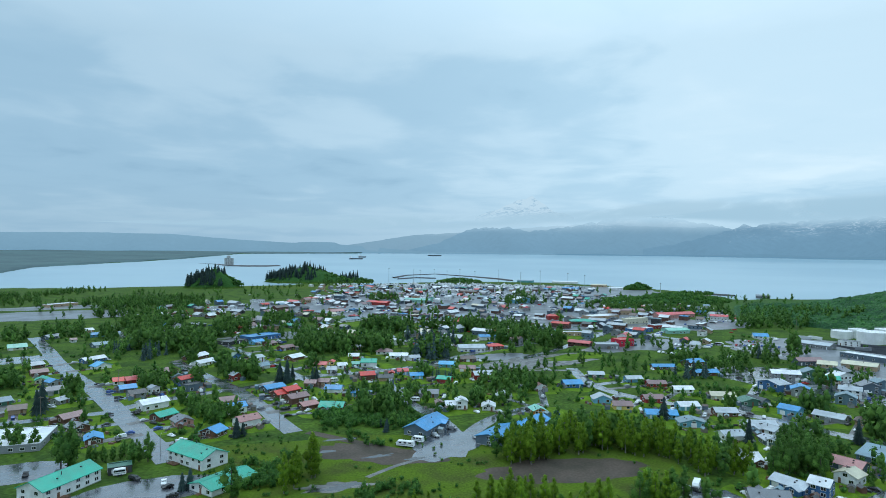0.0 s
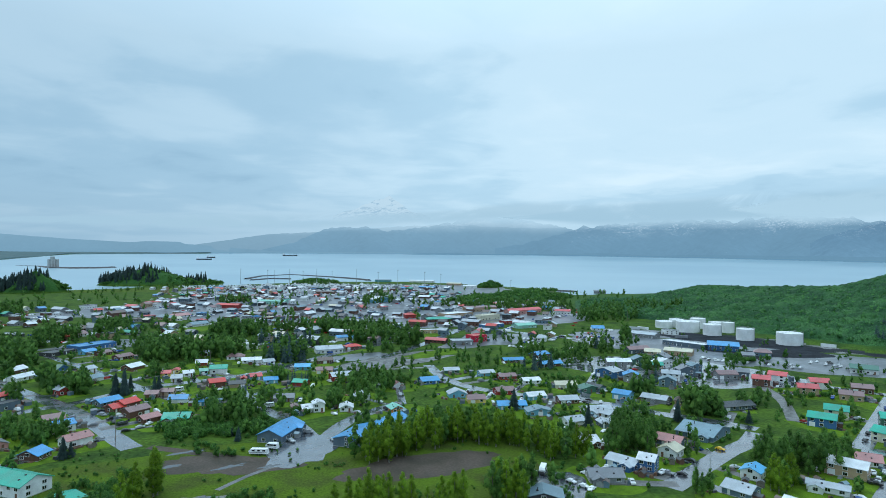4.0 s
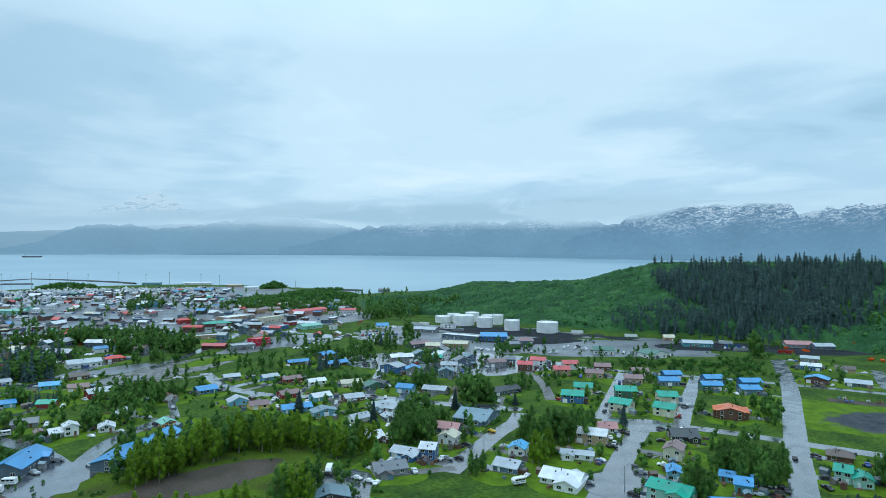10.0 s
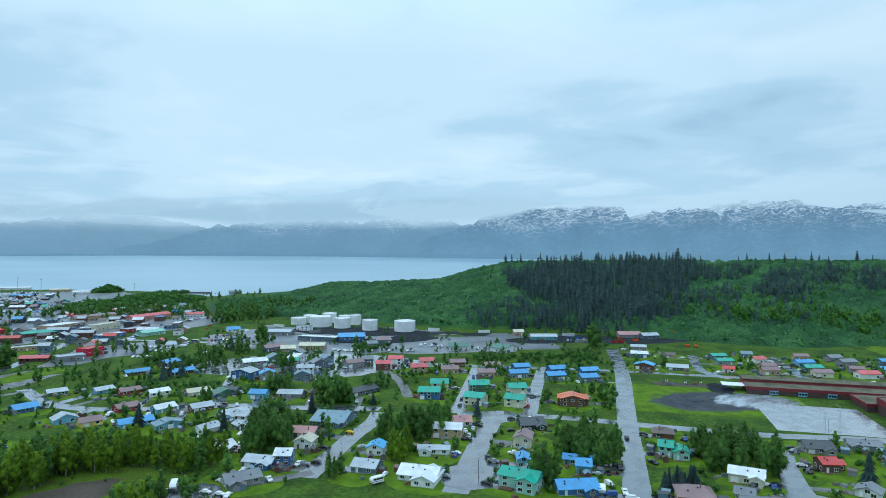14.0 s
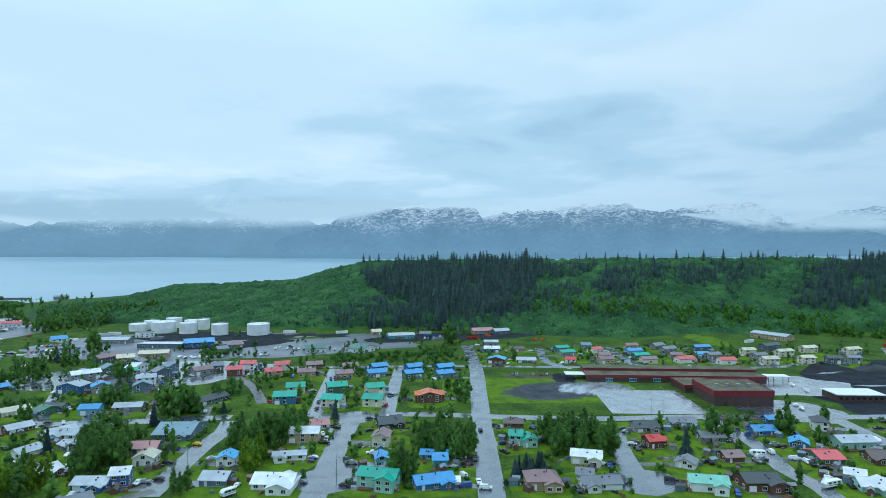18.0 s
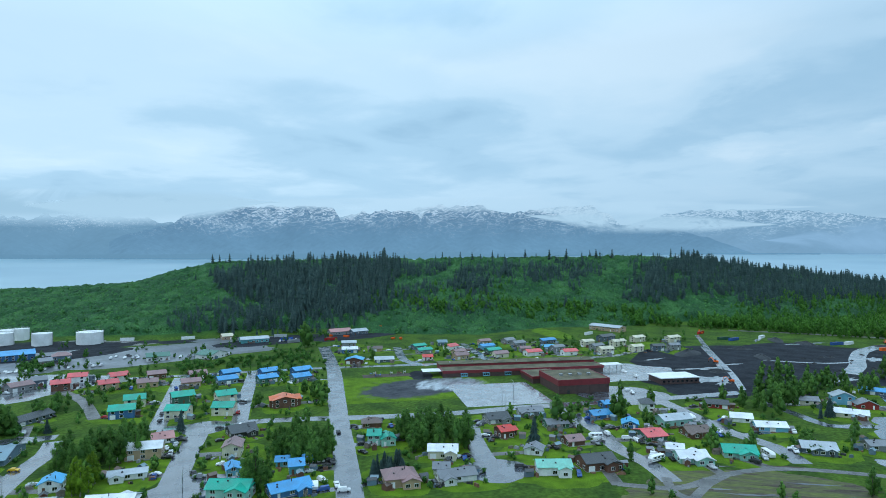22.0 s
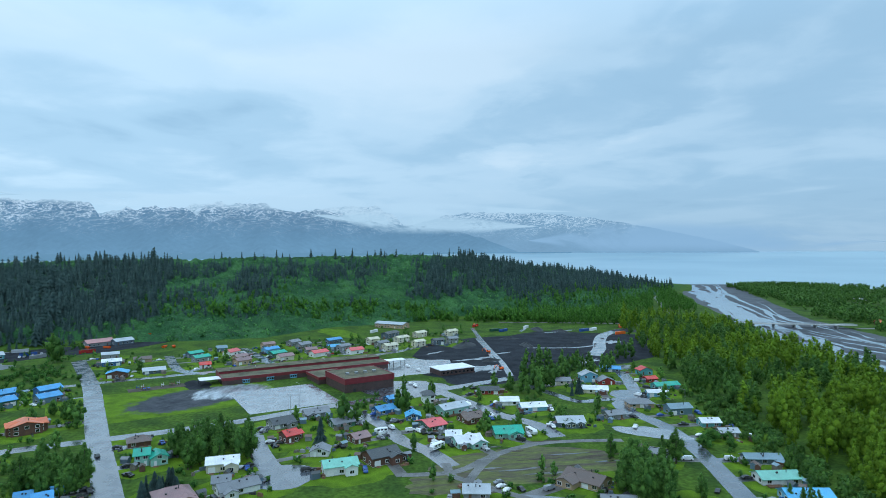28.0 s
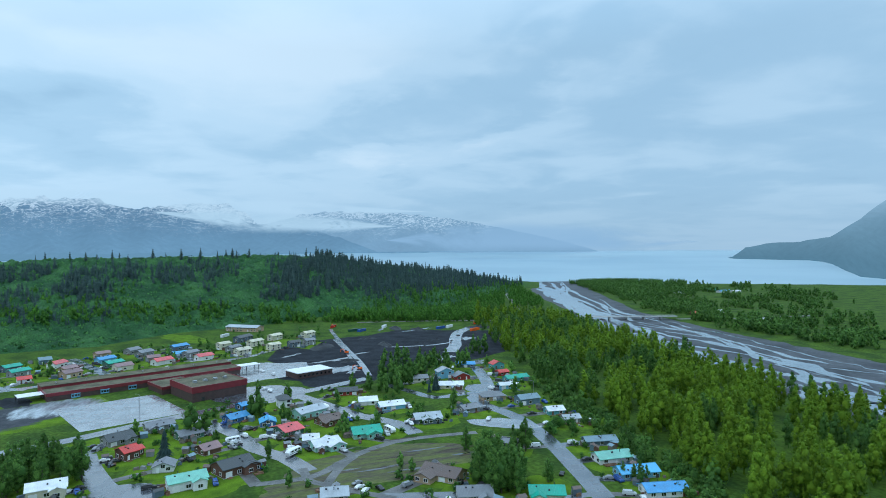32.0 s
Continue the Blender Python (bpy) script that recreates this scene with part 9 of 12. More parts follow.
def trailer(x, y, rz, L=8.0, label="white travel trailer with dark windows"):
    ob = thing("travel_trailer", x, y, 0.05, rz, label, "trailer")
    L, W, h = L * 0.86, 2.2, 2.6
    v = [(-L / 2, s * W / 2, 0.6) for s in (-1, 1)] + [(-L / 2 - 0.3, s * W / 2, 1.8) for s in (-1, 1)] + [(-L / 2 + 0.5, s * W / 2, h) for s in (-1, 1)] + [(L / 2 - 0.3, s * W / 2, h) for s in (-1, 1)] + [(L / 2, s * W / 2, 0.6) for s in (-1, 1)]
    f = [(0, 1, 3, 2), (2, 3, 5, 4), (4, 5, 7, 6), (6, 7, 9, 8), (8, 9, 1, 0), (0, 2, 4, 6, 8), (9, 7, 5, 3, 1)]
    part("body", (v, f), white_paint, ob)
    for s in (-1, 1):
        for k in (-0.28, 0.0, 0.28):
            part("window", box(k * L - 0.6, s * (W / 2 + 0.02) - 0.02, 1.7, k * L + 0.6, s * (W / 2 + 0.02) + 0.02, 2.3), glass_dark, ob)
        for k in (-0.4, 0.5):
            part("wheel", car_meshes("car")[2], None, ob, at=pose(k, s * 1.1, 0))
    part("stripe", joined(box(-L / 2 + 0.2, -W / 2 - 0.02, 1.1, L / 2 - 0.3, -W / 2 + 0.01, 1.3), box(-L / 2 + 0.2, W / 2 - 0.01, 1.1, L / 2 - 0.3, W / 2 + 0.02, 1.3)), PAINT["grey"], ob)
    part("tow_bar", bar((-L / 2 - 1.3, 0, 0.5), (-L / 2, 0, 0.6), 0.08), dark_metal, ob)


trailer(-15.3, 263.7, -15, 9.0)
trailer(-10.2, 270.0, -25, 6.0, "white covered boat trailer")
trailer(91.6, 220.6, 60, 7.5)
trailer(260.3, -7.2, -40, 9.0, "large white motor home with dark stripes")
trailer(279.8, -50.7, 20, 8.5, "white and grey travel trailer")
trailer(283.4, 17.8, -70, 7.0)
trailer(328.5, -25.3, 20, 6.0)
trailer(-14.7, 341.3, 0, 6.0)
trailer(-68.2, 389.4, 30, 6.0)
trailer(194.3, 109.1, 30, 5.0, "small white utility trailer")
trailer(-119.1, 228.0, 25, 5.0)
trailer(144.9, 172.4, -10, 5.5)


def lamp_post(x, y, h=9.0, rz=0):
    ob = thing("street_lamp", x, y, 0, rz, "slim grey steel street lamp", "street lamp", "street lamps")
    part("pole", tube(0, 0, -0.2, h, 0.11, 0.06, 6), steel, ob)
    part("arm", bar((0, 0, h - 0.1), (1.8, 0, h + 0.2), 0.05), steel, ob)
    part("lamp_head", box(1.4, -0.15, h + 0.12, 2.3, 0.15, h + 0.27), steel, ob)


def utility_pole(x, y, h=10.0, rz=0):
    ob = thing("utility_pole", x, y, 0, rz, "weathered wooden utility pole with a crossarm", "utility pole", "utility poles")
    part("pole", tube(0, 0, -0.3, h, 0.16, 0.11, 6), timber_pole, ob)
    part("crossarm", box(-1.2, -0.07, h - 0.9, 1.2, 0.07, h - 0.7), timber_pole, ob)


for x_, y_, a_ in [(332.8, 70.8, 60), (338.0, 65.9, 60), (172.3, 147.4, 0), (221.1, 176.7, 60), (-145.3, 245.8, 0), (-114.3, 250.6, 20), (175.8, 150.2, 30), (153.1, 204.9, 90), (350.8, 68.3, 60), (322.2, 67.2, 60), (323.2, -141.3, 60)]:
    lamp_post(x_, y_, 9.0, a_)
for x_, y_, a_ in [(-194.5, 298.5, 40), (-191.4, 364.4, 40), (-77.6, 295.0, 30), (-60.3, 461.5, 30), (93.4, 781.7, 30), (241.4, 678.8, 30), (327.6, 959.4, 30), (311.4, 551.3, 30), (386.5, 671.9, 30), (510.0, 291.1, 30), (9.6, 588.0, 30), (-332.9, 750.8, 30)]:
    utility_pole(x_, y_, 12.0, a_)


def excavator(x, y, rz):
    ob = thing("excavator", x, y, 0.05, rz, "orange tracked excavator standing in the gravel yard", "excavator", "machines in the yard")
    ob.scale = (0.75, 0.75, 0.75)
    for s in (-1, 1):
        part("track", joined(box(-2.0, s * 1.3 - 0.35, 0, 2.0, s * 1.3 + 0.35, 0.9)), dark_metal, ob)
    part("body", joined(box(-2.4, -1.5, 1.0, 1.2, 1.5, 2.2), box(-2.2, -1.3, 2.2, -0.8, 1.3, 2.6)), PAINT["orange"], ob)
    part("cab", box(0.2, -1.45, 2.0, 1.7, -0.1, 3.4), glass_dark, ob)
    part("boom", joined(bar((1.2, 0.2, 1.8), (4.0, 0.2, 5.0), 0.35, 4), bar((4.0, 0.2, 5.0), (6.2, 0.2, 4.0), 0.3, 4)), PAINT["orange"], ob)
    part("arm", bar((6.2, 0.2, 4.0), (6.8, 0.2, 1.2), 0.25, 4), PAINT["orange"], ob)
    part("bucket", box(6.2, -0.5, 0.3, 7.3, 0.9, 1.3), dark_metal, ob)


for x_, y_, a_ in [(497.2, -55.3, 60), (427.9, -56.5, 100), (663.3, -60.1, 20), (640.7, -211.0, 0)]:
    excavator(x_, y_, a_)


def skip(x, y, rz):
    ob = thing("waste_skip", x, y, 0.05, rz, "orange steel skip standing on the grass", "skip", "skips below the ridge")
    v = [(sx * (2.6 + 0.5 * k), sy * (1.1 + 0.2 * k), 0.15 + 1.5 * k) for k in (0, 1) for sx, sy in ((-1, -1), (1, -1), (1, 1), (-1, 1))]
    v += [(x2 * 0.95, y2 * 0.9, 1.65) for x2, y2, _ in v[4:]] + [(x2 * 0.95, y2 * 0.9, 0.4) for x2, y2, _ in v[:4]]
    f = [(3, 2, 1, 0)] + [(4 * r + i, 4 * r + (i + 1) % 4, 4 * r + 4 + (i + 1) % 4, 4 * r + 4 + i) for r in (0, 1, 2) for i in range(4)] + [(12, 13, 14, 15)]
    part("body", (v, f), PAINT["orange"], ob)
    for s in (-1, 1):
        part("skid", box(-2.4, s * 0.8 - 0.1, 0, 2.4, s * 0.8 + 0.1, 0.15), dark_metal, ob)


for i_, (x_, y_) in enumerate([(593.7, 266.9), (595.4, 257.0), (598.8, 236.9), (599.9, 230.0), (601.0, 223.6), (585.6, 213.8), (542.0, 221.1), (543.2, 213.8), (541.8, 287.2), (541.1, 269.5)]):
    skip(x_, y_, 30 * i_)


def container(x, y, rz, paint):
    ob = thing("shipping_container", x, y, 0.05, rz, "%s steel shipping container in the yard" % paint, "container", "containers in the yard")
    ring = []
    for i in range(31):
        x = -6 + i * 0.4
        ring += [(x, 1.2 + (0.06 if (i // 2) % 2 else 0.0)), (x, -1.2 - (0.06 if (i // 2) % 2 else 0.0))]
    side = ring[0::2] + ring[1::2][::-1]
    m = len(side)
    ribs = [(x, y, z) for z in (0, 2.6) for x, y in side], [(k, (k + 1) % m, m + (k + 1) % m, m + k) for k in range(m)] + [tuple(range(m, 2 * m)), tuple(reversed(range(m)))]
    part("body", ribs, PAINT[paint], ob)
    part("door", box(6.0, -1.1, 0.1, 6.06, 1.1, 2.5), PAINT[paint], ob)
    for s in (-0.5, 0.5):
        part("lock_bar", bar((6.08, s, 0.2), (6.08, s, 2.4), 0.04), steel, ob)


for i_, (x_, y_, p_) in enumerate([(626.0, -76.6, "green"), (623.4, -84.8, "blue"), (647.0, -112.1, "white"), (620.2, -167.0, "blue"), (626.3, -178.0, "white"), (663.3, -60.1, "red"), (597.2, -196.7, "orange"), (506.7, 314.4, "blue"), (496.9, 300.8, "grey"), (524.4, 332.0, "silver"), (518.6, 274.3, "red"), (625.9, 46.4, "white"), (461.4, 456.5, "white"), (485.9, 408.2, "white"), (363.9, 531.6, "grey"), (362.8, 598.3, "white"), (353.2, 600.4, "silver")]):
    container(x_, y_, -60 + 17 * (i_ % 3), p_)
heaps = material("spoil_heap", (0.022, 0.025, 0.03), 0.75, 0.3, 0.2)
for i_, (x_, y_, r_) in enumerate([(634.4, -121.8, 14), (618.7, -142.5, 12), (616.4, -209.3, 14), (571.6, -83.0, 10), (461.7, -54.3, 9), (534.3, -38.8, 16), (533.9, -92.4, 12)] + [(*polar(rng.uniform(98, 108), rng.uniform(500, 600)), rng.uniform(3, 7)) for _ in range(16)]):
    mound("spoil_heap", x_, y_, r_ * 1.6, r_ * 0.7, 2.6 + r_ * 0.2, 30 * i_, heaps, "black gravel spoil heap in the yard", seed=30 + i_)

# ---- gardens: mown plots, shrubs and small trees round the houses ----
garden_shrubs = Mass("garden_shrubs", shrub_leaf, "leafy shrubs and hedges in the gardens", "shrubs")
garden_trees = Mass("garden_trees", leaf, "small leafy trees in the gardens")
gr = random.Random(91)
ROADS_XY = np.array([(p[0], p[1]) for p in ROAD_PTS])
ROADS_W = np.array([p[2] for p in ROAD_PTS])
HOMES = [o for o in TAKEN if o.get("category") in ("house", "garage", "shed", "warehouse")]
HOME_XY = np.array([(o.location.x, o.location.y) for o in HOMES])


def free(x, y, clear, walls=8.5):
    if np.min(np.hypot(ROADS_XY[:, 0] - x, ROADS_XY[:, 1] - y) - ROADS_W) < clear:
        return False
    return np.min(np.hypot(HOME_XY[:, 0] - x, HOME_XY[:, 1] - y)) > walls


n_lawn = 0
for o in HOMES:
    x, y = o.location.x, o.location.y
    r = math.hypot(x, y)
    if r > 1000:
        continue
    if r < 560 and o.get("category") == "house":
        n_lawn += 1
        blob("lawn", x + gr.uniform(-2, 2), y + gr.uniform(-2, 2), gr.uniform(14, 19), gr.uniform(11, 15), gr.uniform(0, 180), lawn_mat, "mown bright green garden lawn", 0.008 + 0.00012 * n_lawn, 0.22, "lawn", 24, n_lawn * 1.3)
    ux, uy = x / r, y / r
    for _ in range(12 if r < 500 else 9):
        back, side = gr.uniform(-6, 15), gr.choice((-1, 1)) * gr.uniform(3, 17)
        if back < 5 and abs(side) < 9:
            continue
        px, py = x + ux * back - uy * side, y + uy * back + ux * side
        if free(px, py, 1.5):
            if gr.random() < 0.62:
                plant(garden_shrubs, px, py, gr.uniform(1.6, 3.8), "shrub", 50 if r < 380 else 24, gr)
            elif back > 4 and gr.random() < 0.55 and free(px, py, 3) and free(px + ux * 9, py + uy * 9, 1.5, 5):
                plant(garden_trees, px, py, gr.uniform(4.5, 10.5), "broad", 130 if r < 380 else 56, gr)
# trees scattered through the centre and the open plots
for _ in range(700):
    az, r = gr.uniform(-40, 30), gr.uniform(500, 1280)
    x, y = polar(az, r)
    if noise.noise(Vector((x * 0.011, y * 0.011, 3.0))) > -0.05 and free(x, y, 2, 9) and not any(abs(x - p) < s * 0.6 and abs(y - q) < s * 0.6 for p, q, s in placed):
        plant(garden_trees, x, y, gr.uniform(6, 12), "broad", 44, gr)
for _ in range(1700):
    az, r = gr.uniform(-40, 62), gr.uniform(270, 640)
    x, y = polar(az, r)
    if noise.noise(Vector((x * 0.02, y * 0.02, 6.0))) > -0.08 and not (abs(az - 8) < 22 and r < 300) and free(x, y, 2, 9):
        plant(garden_shrubs, x, y, *gr.choice(((gr.uniform(1.5, 3.5), "shrub"), (gr.uniform(1.5, 3.5), "shrub"), (gr.uniform(4, 8), "broad"))), 56, gr)
# sheds, woodpiles and other clutter behind the houses
clutter = Quarter()
CLUTTER = [wood_brown, dark_metal, WALL_MAT["dark"], WALL_MAT["grey"], WALL_MAT["slate"], WALL_MAT["brown"], timber_pole, WALL_MAT["bluegrey"]]
for o in HOMES:
    x, y = o.location.x, o.location.y
    r = math.hypot(x, y)
    if r > 620:
        continue
    for _ in range(6 if r < 420 else 4):
        a, far = gr.uniform(0, 6.28), gr.uniform(6.5, 11)
        px, py = x + far * math.cos(a), y + far * math.sin(a)
        if not free(px, py, 1.0, 6.2):
            continue
        t_ = math.degrees(a) + gr.uniform(-10, 10)
        if gr.random() < 0.3:
            w_, d_, h_ = gr.uniform(1.1, 1.7), gr.uniform(0.9, 1.3), gr.uniform(1.8, 2.2)
            v, f = box(-w_, -d_, 0, w_, d_, h_)
            clutter.add((v + [(-w_, 0, h_ + 0.6), (w_, 0, h_ + 0.6)], [q for i, q in enumerate(f) if i != 1] + [(6, 4, 8), (5, 7, 9)]), gr.choice(CLUTTER[3:]), px, py, t_)
            e = 0.2
            clutter.add(([(-w_ - e, -d_ - e, h_ - 0.12), (w_ + e, -d_ - e, h_ - 0.12), (w_ + e, 0, h_ + 0.66), (-w_ - e, 0, h_ + 0.66), (w_ + e, d_ + e, h_ - 0.12), (-w_ - e, d_ + e, h_ - 0.12)], [(0, 1, 2, 3), (3, 2, 4, 5)]), gr.choice((ROOF_MAT["grey"], ROOF_MAT["dark"], ROOF_MAT["bluegrey"], ROOF_MAT["brown"])), px, py, t_)
        else:
            for k in range(gr.randint(1, 3)):
                w_, d_, h_ = gr.uniform(0.3, 1.3), gr.uniform(0.3, 0.7), gr.uniform(0.4, 1.3)
                ox, oy = gr.uniform(-1.6, 1.6), gr.uniform(-1.6, 1.6)
                v, f = box(-w_, -d_, 0, w_, d_, h_)
                clutter.add(([(vx * (1 - 0.18 * (vz > 0)), vy * (1 - 0.25 * (vz > 0)), vz) for vx, vy, vz in v], f), gr.choice(CLUTTER[:7]), px + ox, py + oy, t_ + 25 * k)
clutter.done("garden_clutter", "small sheds, woodpiles and clutter behind the houses", "clutter")
# cars standing beside the houses
for o in HOMES:
    x, y = o.location.x, o.location.y
    r = math.hypot(x, y)
    if r > 560 or o.get("category") != "house" or gr.random() < 0.35:
        continue
    t_ = o.rotation_euler.z
    for side in gr.sample((-1, 1), 2):
        px, py = x + side * 9.0 * math.cos(t_) + 4.0 * math.sin(t_), y + side * 9.0 * math.sin(t_) - 4.0 * math.cos(t_)
        if free(px, py, 0.0, 6.0):
            car(px, py, math.degrees(t_) + 90 + gr.uniform(-8, 8), gr.choice(["black", "white", "grey", "black", "silver", "white", "blue"]), gr.choice(["car", "pickup", "pickup", "van"]))
            break
# low bushes and rank grass over the open field
for _ in range(900):
    x, y = gr.uniform(-95, 100), gr.uniform(172, 285)
    if noise.noise(Vector((x * 0.045, y * 0.045, 11.0))) > 0.0 and free(x, y, 1.5, 10) and math.hypot(x + 30, (y - 254) * 2) > 27 and math.hypot((x - 48) * 0.8, (y - 232) * 1.6) > 28:
        plant(garden_shrubs, x, y, gr.uniform(0.6, 2.0), "shrub", 36, gr)
# trees along the street by the school field
for x, y, h in ((308, 190, 9), (315, 175, 10), (299, 163, 11), (280, 153, 10), (266, 154, 9), (325, 189, 8), (252, 151, 10)):
    if free(x, y, 1.5, 6):
        plant(garden_trees, x, y, h, "broad", 130, gr)
garden_shrubs.done()
garden_trees.done()

# ---- driveways ----
slab("driveway", 234.6, 413.5, 26.6, 5.3, 170.8, asphalt, "dark wet asphalt driveway", z=0.02030)
slab("driveway", 286.4, 431.5, 40.3, 5.0, 45.0, asphalt, "dark wet asphalt driveway", z=0.02061)
slab("driveway", 217.1, 363.5, 11.0, 5.6, -21.2, gravel, "grey gravel driveway", z=0.02092)
slab("driveway", 234.4, 394.9, 26.7, 3.2, -179.6, asphalt, "dark wet asphalt driveway", z=0.02123)
slab("driveway", 240.8, 404.7, 39.5, 5.8, -175.1, gravel, "grey gravel driveway", z=0.02154)
slab("driveway", 250.7, 365.3, 21.5, 3.6, -122.3, gravel, "grey gravel driveway", z=0.02185)
slab("driveway", 258.4, 370.5, 39.3, 5.9, -133.8, asphalt, "dark wet asphalt driveway", z=0.02216)
slab("driveway", 279.9, 343.8, 29.8, 5.9, -74.4, asphalt, "dark wet asphalt driveway", z=0.02247)
slab("driveway", 305.9, 349.1, 34.4, 4.1, -56.4, asphalt, "dark wet asphalt driveway", z=0.02278)
slab("driveway", 175.7, 314.0, 19.1, 3.7, -119.2, asphalt, "dark wet asphalt driveway", z=0.02309)
slab("driveway", 187.1, 303.4, 25.2, 4.0, -158.6, gravel, "grey gravel driveway", z=0.02340)
slab("driveway", 197.6, 293.1, 30.0, 3.9, -130.0, gravel, "grey gravel driveway", z=0.02371)
slab("driveway", 214.3, 272.0, 26.1, 4.9, -134.1, gravel, "grey gravel driveway", z=0.02402)
slab("driveway", 166.5, 232.2, 24.2, 5.5, -69.2, gravel, "grey gravel driveway", z=0.02433)
slab("driveway", 154.1, 219.9, 16.3, 4.5, -53.0, asphalt, "dark wet asphalt driveway", z=0.02464)
slab("driveway", 130.6, 209.7, 24.2, 5.9, -51.8, gravel, "grey gravel driveway", z=0.02495)
slab("driveway", 136.7, 208.6, 15.7, 4.7, -52.6, gravel, "grey gravel driveway", z=0.02526)
slab("driveway", 159.4, 284.0, 39.5, 4.5, 45.9, asphalt, "dark wet asphalt driveway", z=0.02557)
slab("driveway", 160.8, 295.6, 20.7, 3.5, 58.5, asphalt, "dark wet asphalt driveway", z=0.02588)
slab("driveway", 161.8, 206.4, 19.2, 4.2, 113.6, gravel, "grey gravel driveway", z=0.02619)
slab("driveway", 145.1, 194.5, 21.3, 5.4, 115.8, asphalt, "dark wet asphalt driveway", z=0.02650)
slab("driveway", 166.5, 159.6, 16.8, 5.6, -72.3, asphalt, "dark wet asphalt driveway", z=0.02681)
slab("driveway", 310.4, 338.5, 12.6, 3.8, -32.9, gravel, "grey gravel driveway", z=0.02712)
slab("driveway", 286.0, 310.8, 22.1, 4.0, 155.3, asphalt, "dark wet asphalt driveway", z=0.02743)
slab("driveway", 316.8, 285.1, 18.7, 4.1, -58.5, asphalt, "dark wet asphalt driveway", z=0.02774)
slab("driveway", 315.8, 269.4, 10.0, 6.0, 109.8, asphalt, "dark wet asphalt driveway", z=0.02805)
slab("driveway", 346.7, 281.0, 11.7, 6.0, 39.3, gravel, "grey gravel driveway", z=0.02836)
slab("driveway", 337.7, 244.2, 16.2, 5.5, -64.0, gravel, "grey gravel driveway", z=0.02867)
slab("driveway", 357.3, 263.6, 13.3, 3.4, 40.0, asphalt, "dark wet asphalt driveway", z=0.02898)
slab("driveway", 339.3, 231.1, 11.8, 5.5, 115.2, asphalt, "dark wet asphalt driveway", z=0.02929)
slab("driveway", 361.8, 244.7, 12.2, 5.0, 124.5, gravel, "grey gravel driveway", z=0.02960)
slab("driveway", 358.8, 199.0, 23.3, 4.2, -71.5, asphalt, "dark wet asphalt driveway", z=0.02991)
slab("driveway", 380.0, 224.2, 17.8, 3.6, 13.6, asphalt, "dark wet asphalt driveway", z=0.03022)
slab("driveway", 276.3, 255.8, 18.3, 5.9, -57.9, gravel, "grey gravel driveway", z=0.03053)
slab("driveway", 245.9, 256.6, 15.0, 4.5, 107.1, asphalt, "dark wet asphalt driveway", z=0.03084)
slab("driveway", 256.3, 227.1, 9.7, 5.0, 146.7, gravel, "grey gravel driveway", z=0.03115)
slab("driveway", 294.8, 215.5, 12.3, 3.4, -52.9, gravel, "grey gravel driveway", z=0.03146)
slab("driveway", 273.3, 200.4, 10.3, 3.4, -82.3, gravel, "grey gravel driveway", z=0.03177)
slab("driveway", 290.0, 194.4, 22.5, 5.3, 125.2, gravel, "grey gravel driveway", z=0.03208)
slab("driveway", 305.9, 172.0, 26.2, 5.5, -60.9, gravel, "grey gravel driveway", z=0.03239)
slab("driveway", 227.6, 195.8, 14.9, 5.9, -68.5, gravel, "grey gravel driveway", z=0.03270)
slab("driveway", 208.3, 185.7, 17.8, 4.5, -41.4, gravel, "grey gravel driveway", z=0.03301)
slab("driveway", 188.5, 174.5, 18.9, 4.5, -73.9, gravel, "grey gravel driveway", z=0.03332)
slab("driveway", 250.6, 181.2, 20.0, 5.3, 24.1, gravel, "grey gravel driveway", z=0.03363)
slab("driveway", 214.4, 170.0, 20.3, 5.6, 118.1, gravel, "grey gravel driveway", z=0.03394)
slab("driveway", 192.0, 155.1, 22.2, 4.7, 118.5, asphalt, "dark wet asphalt driveway", z=0.03425)
slab("driveway", 172.5, 142.4, 23.7, 5.8, 110.6, gravel, "grey gravel driveway", z=0.03456)
slab("driveway", 218.4, 122.7, 26.3, 5.2, -60.8, gravel, "grey gravel driveway", z=0.03487)
slab("driveway", 213.3, 116.5, 20.4, 4.0, -63.9, gravel, "grey gravel driveway", z=0.03518)
slab("driveway", 221.0, 118.7, 16.8, 3.7, -62.9, gravel, "grey gravel driveway", z=0.03549)
slab("driveway", 193.3, 106.6, 22.6, 3.8, -51.1, asphalt, "dark wet asphalt driveway", z=0.03580)
slab("driveway", 487.0, 252.4, 23.3, 6.0, 135.3, asphalt, "dark wet asphalt driveway", z=0.03611)
slab("driveway", 457.9, 235.6, 20.2, 3.5, 127.8, asphalt, "dark wet asphalt driveway", z=0.03642)
slab("driveway", 411.3, 198.5, 16.9, 4.4, -138.7, gravel, "grey gravel driveway", z=0.03673)
slab("driveway", 478.7, 200.5, 21.5, 4.9, -56.5, asphalt, "dark wet asphalt driveway", z=0.03704)
slab("driveway", 437.0, 176.8, 17.7, 3.2, -75.2, gravel, "grey gravel driveway", z=0.03735)
slab("driveway", 489.7, 186.0, 19.0, 5.6, 102.2, gravel, "grey gravel driveway", z=0.03766)
slab("driveway", 469.0, 174.2, 20.5, 3.5, 113.0, gravel, "grey gravel driveway", z=0.03797)
slab("driveway", 442.3, 157.5, 18.5, 5.9, 154.9, asphalt, "dark wet asphalt driveway", z=0.03828)
slab("driveway", 523.6, 156.6, 20.1, 4.5, -68.5, asphalt, "dark wet asphalt driveway", z=0.03859)
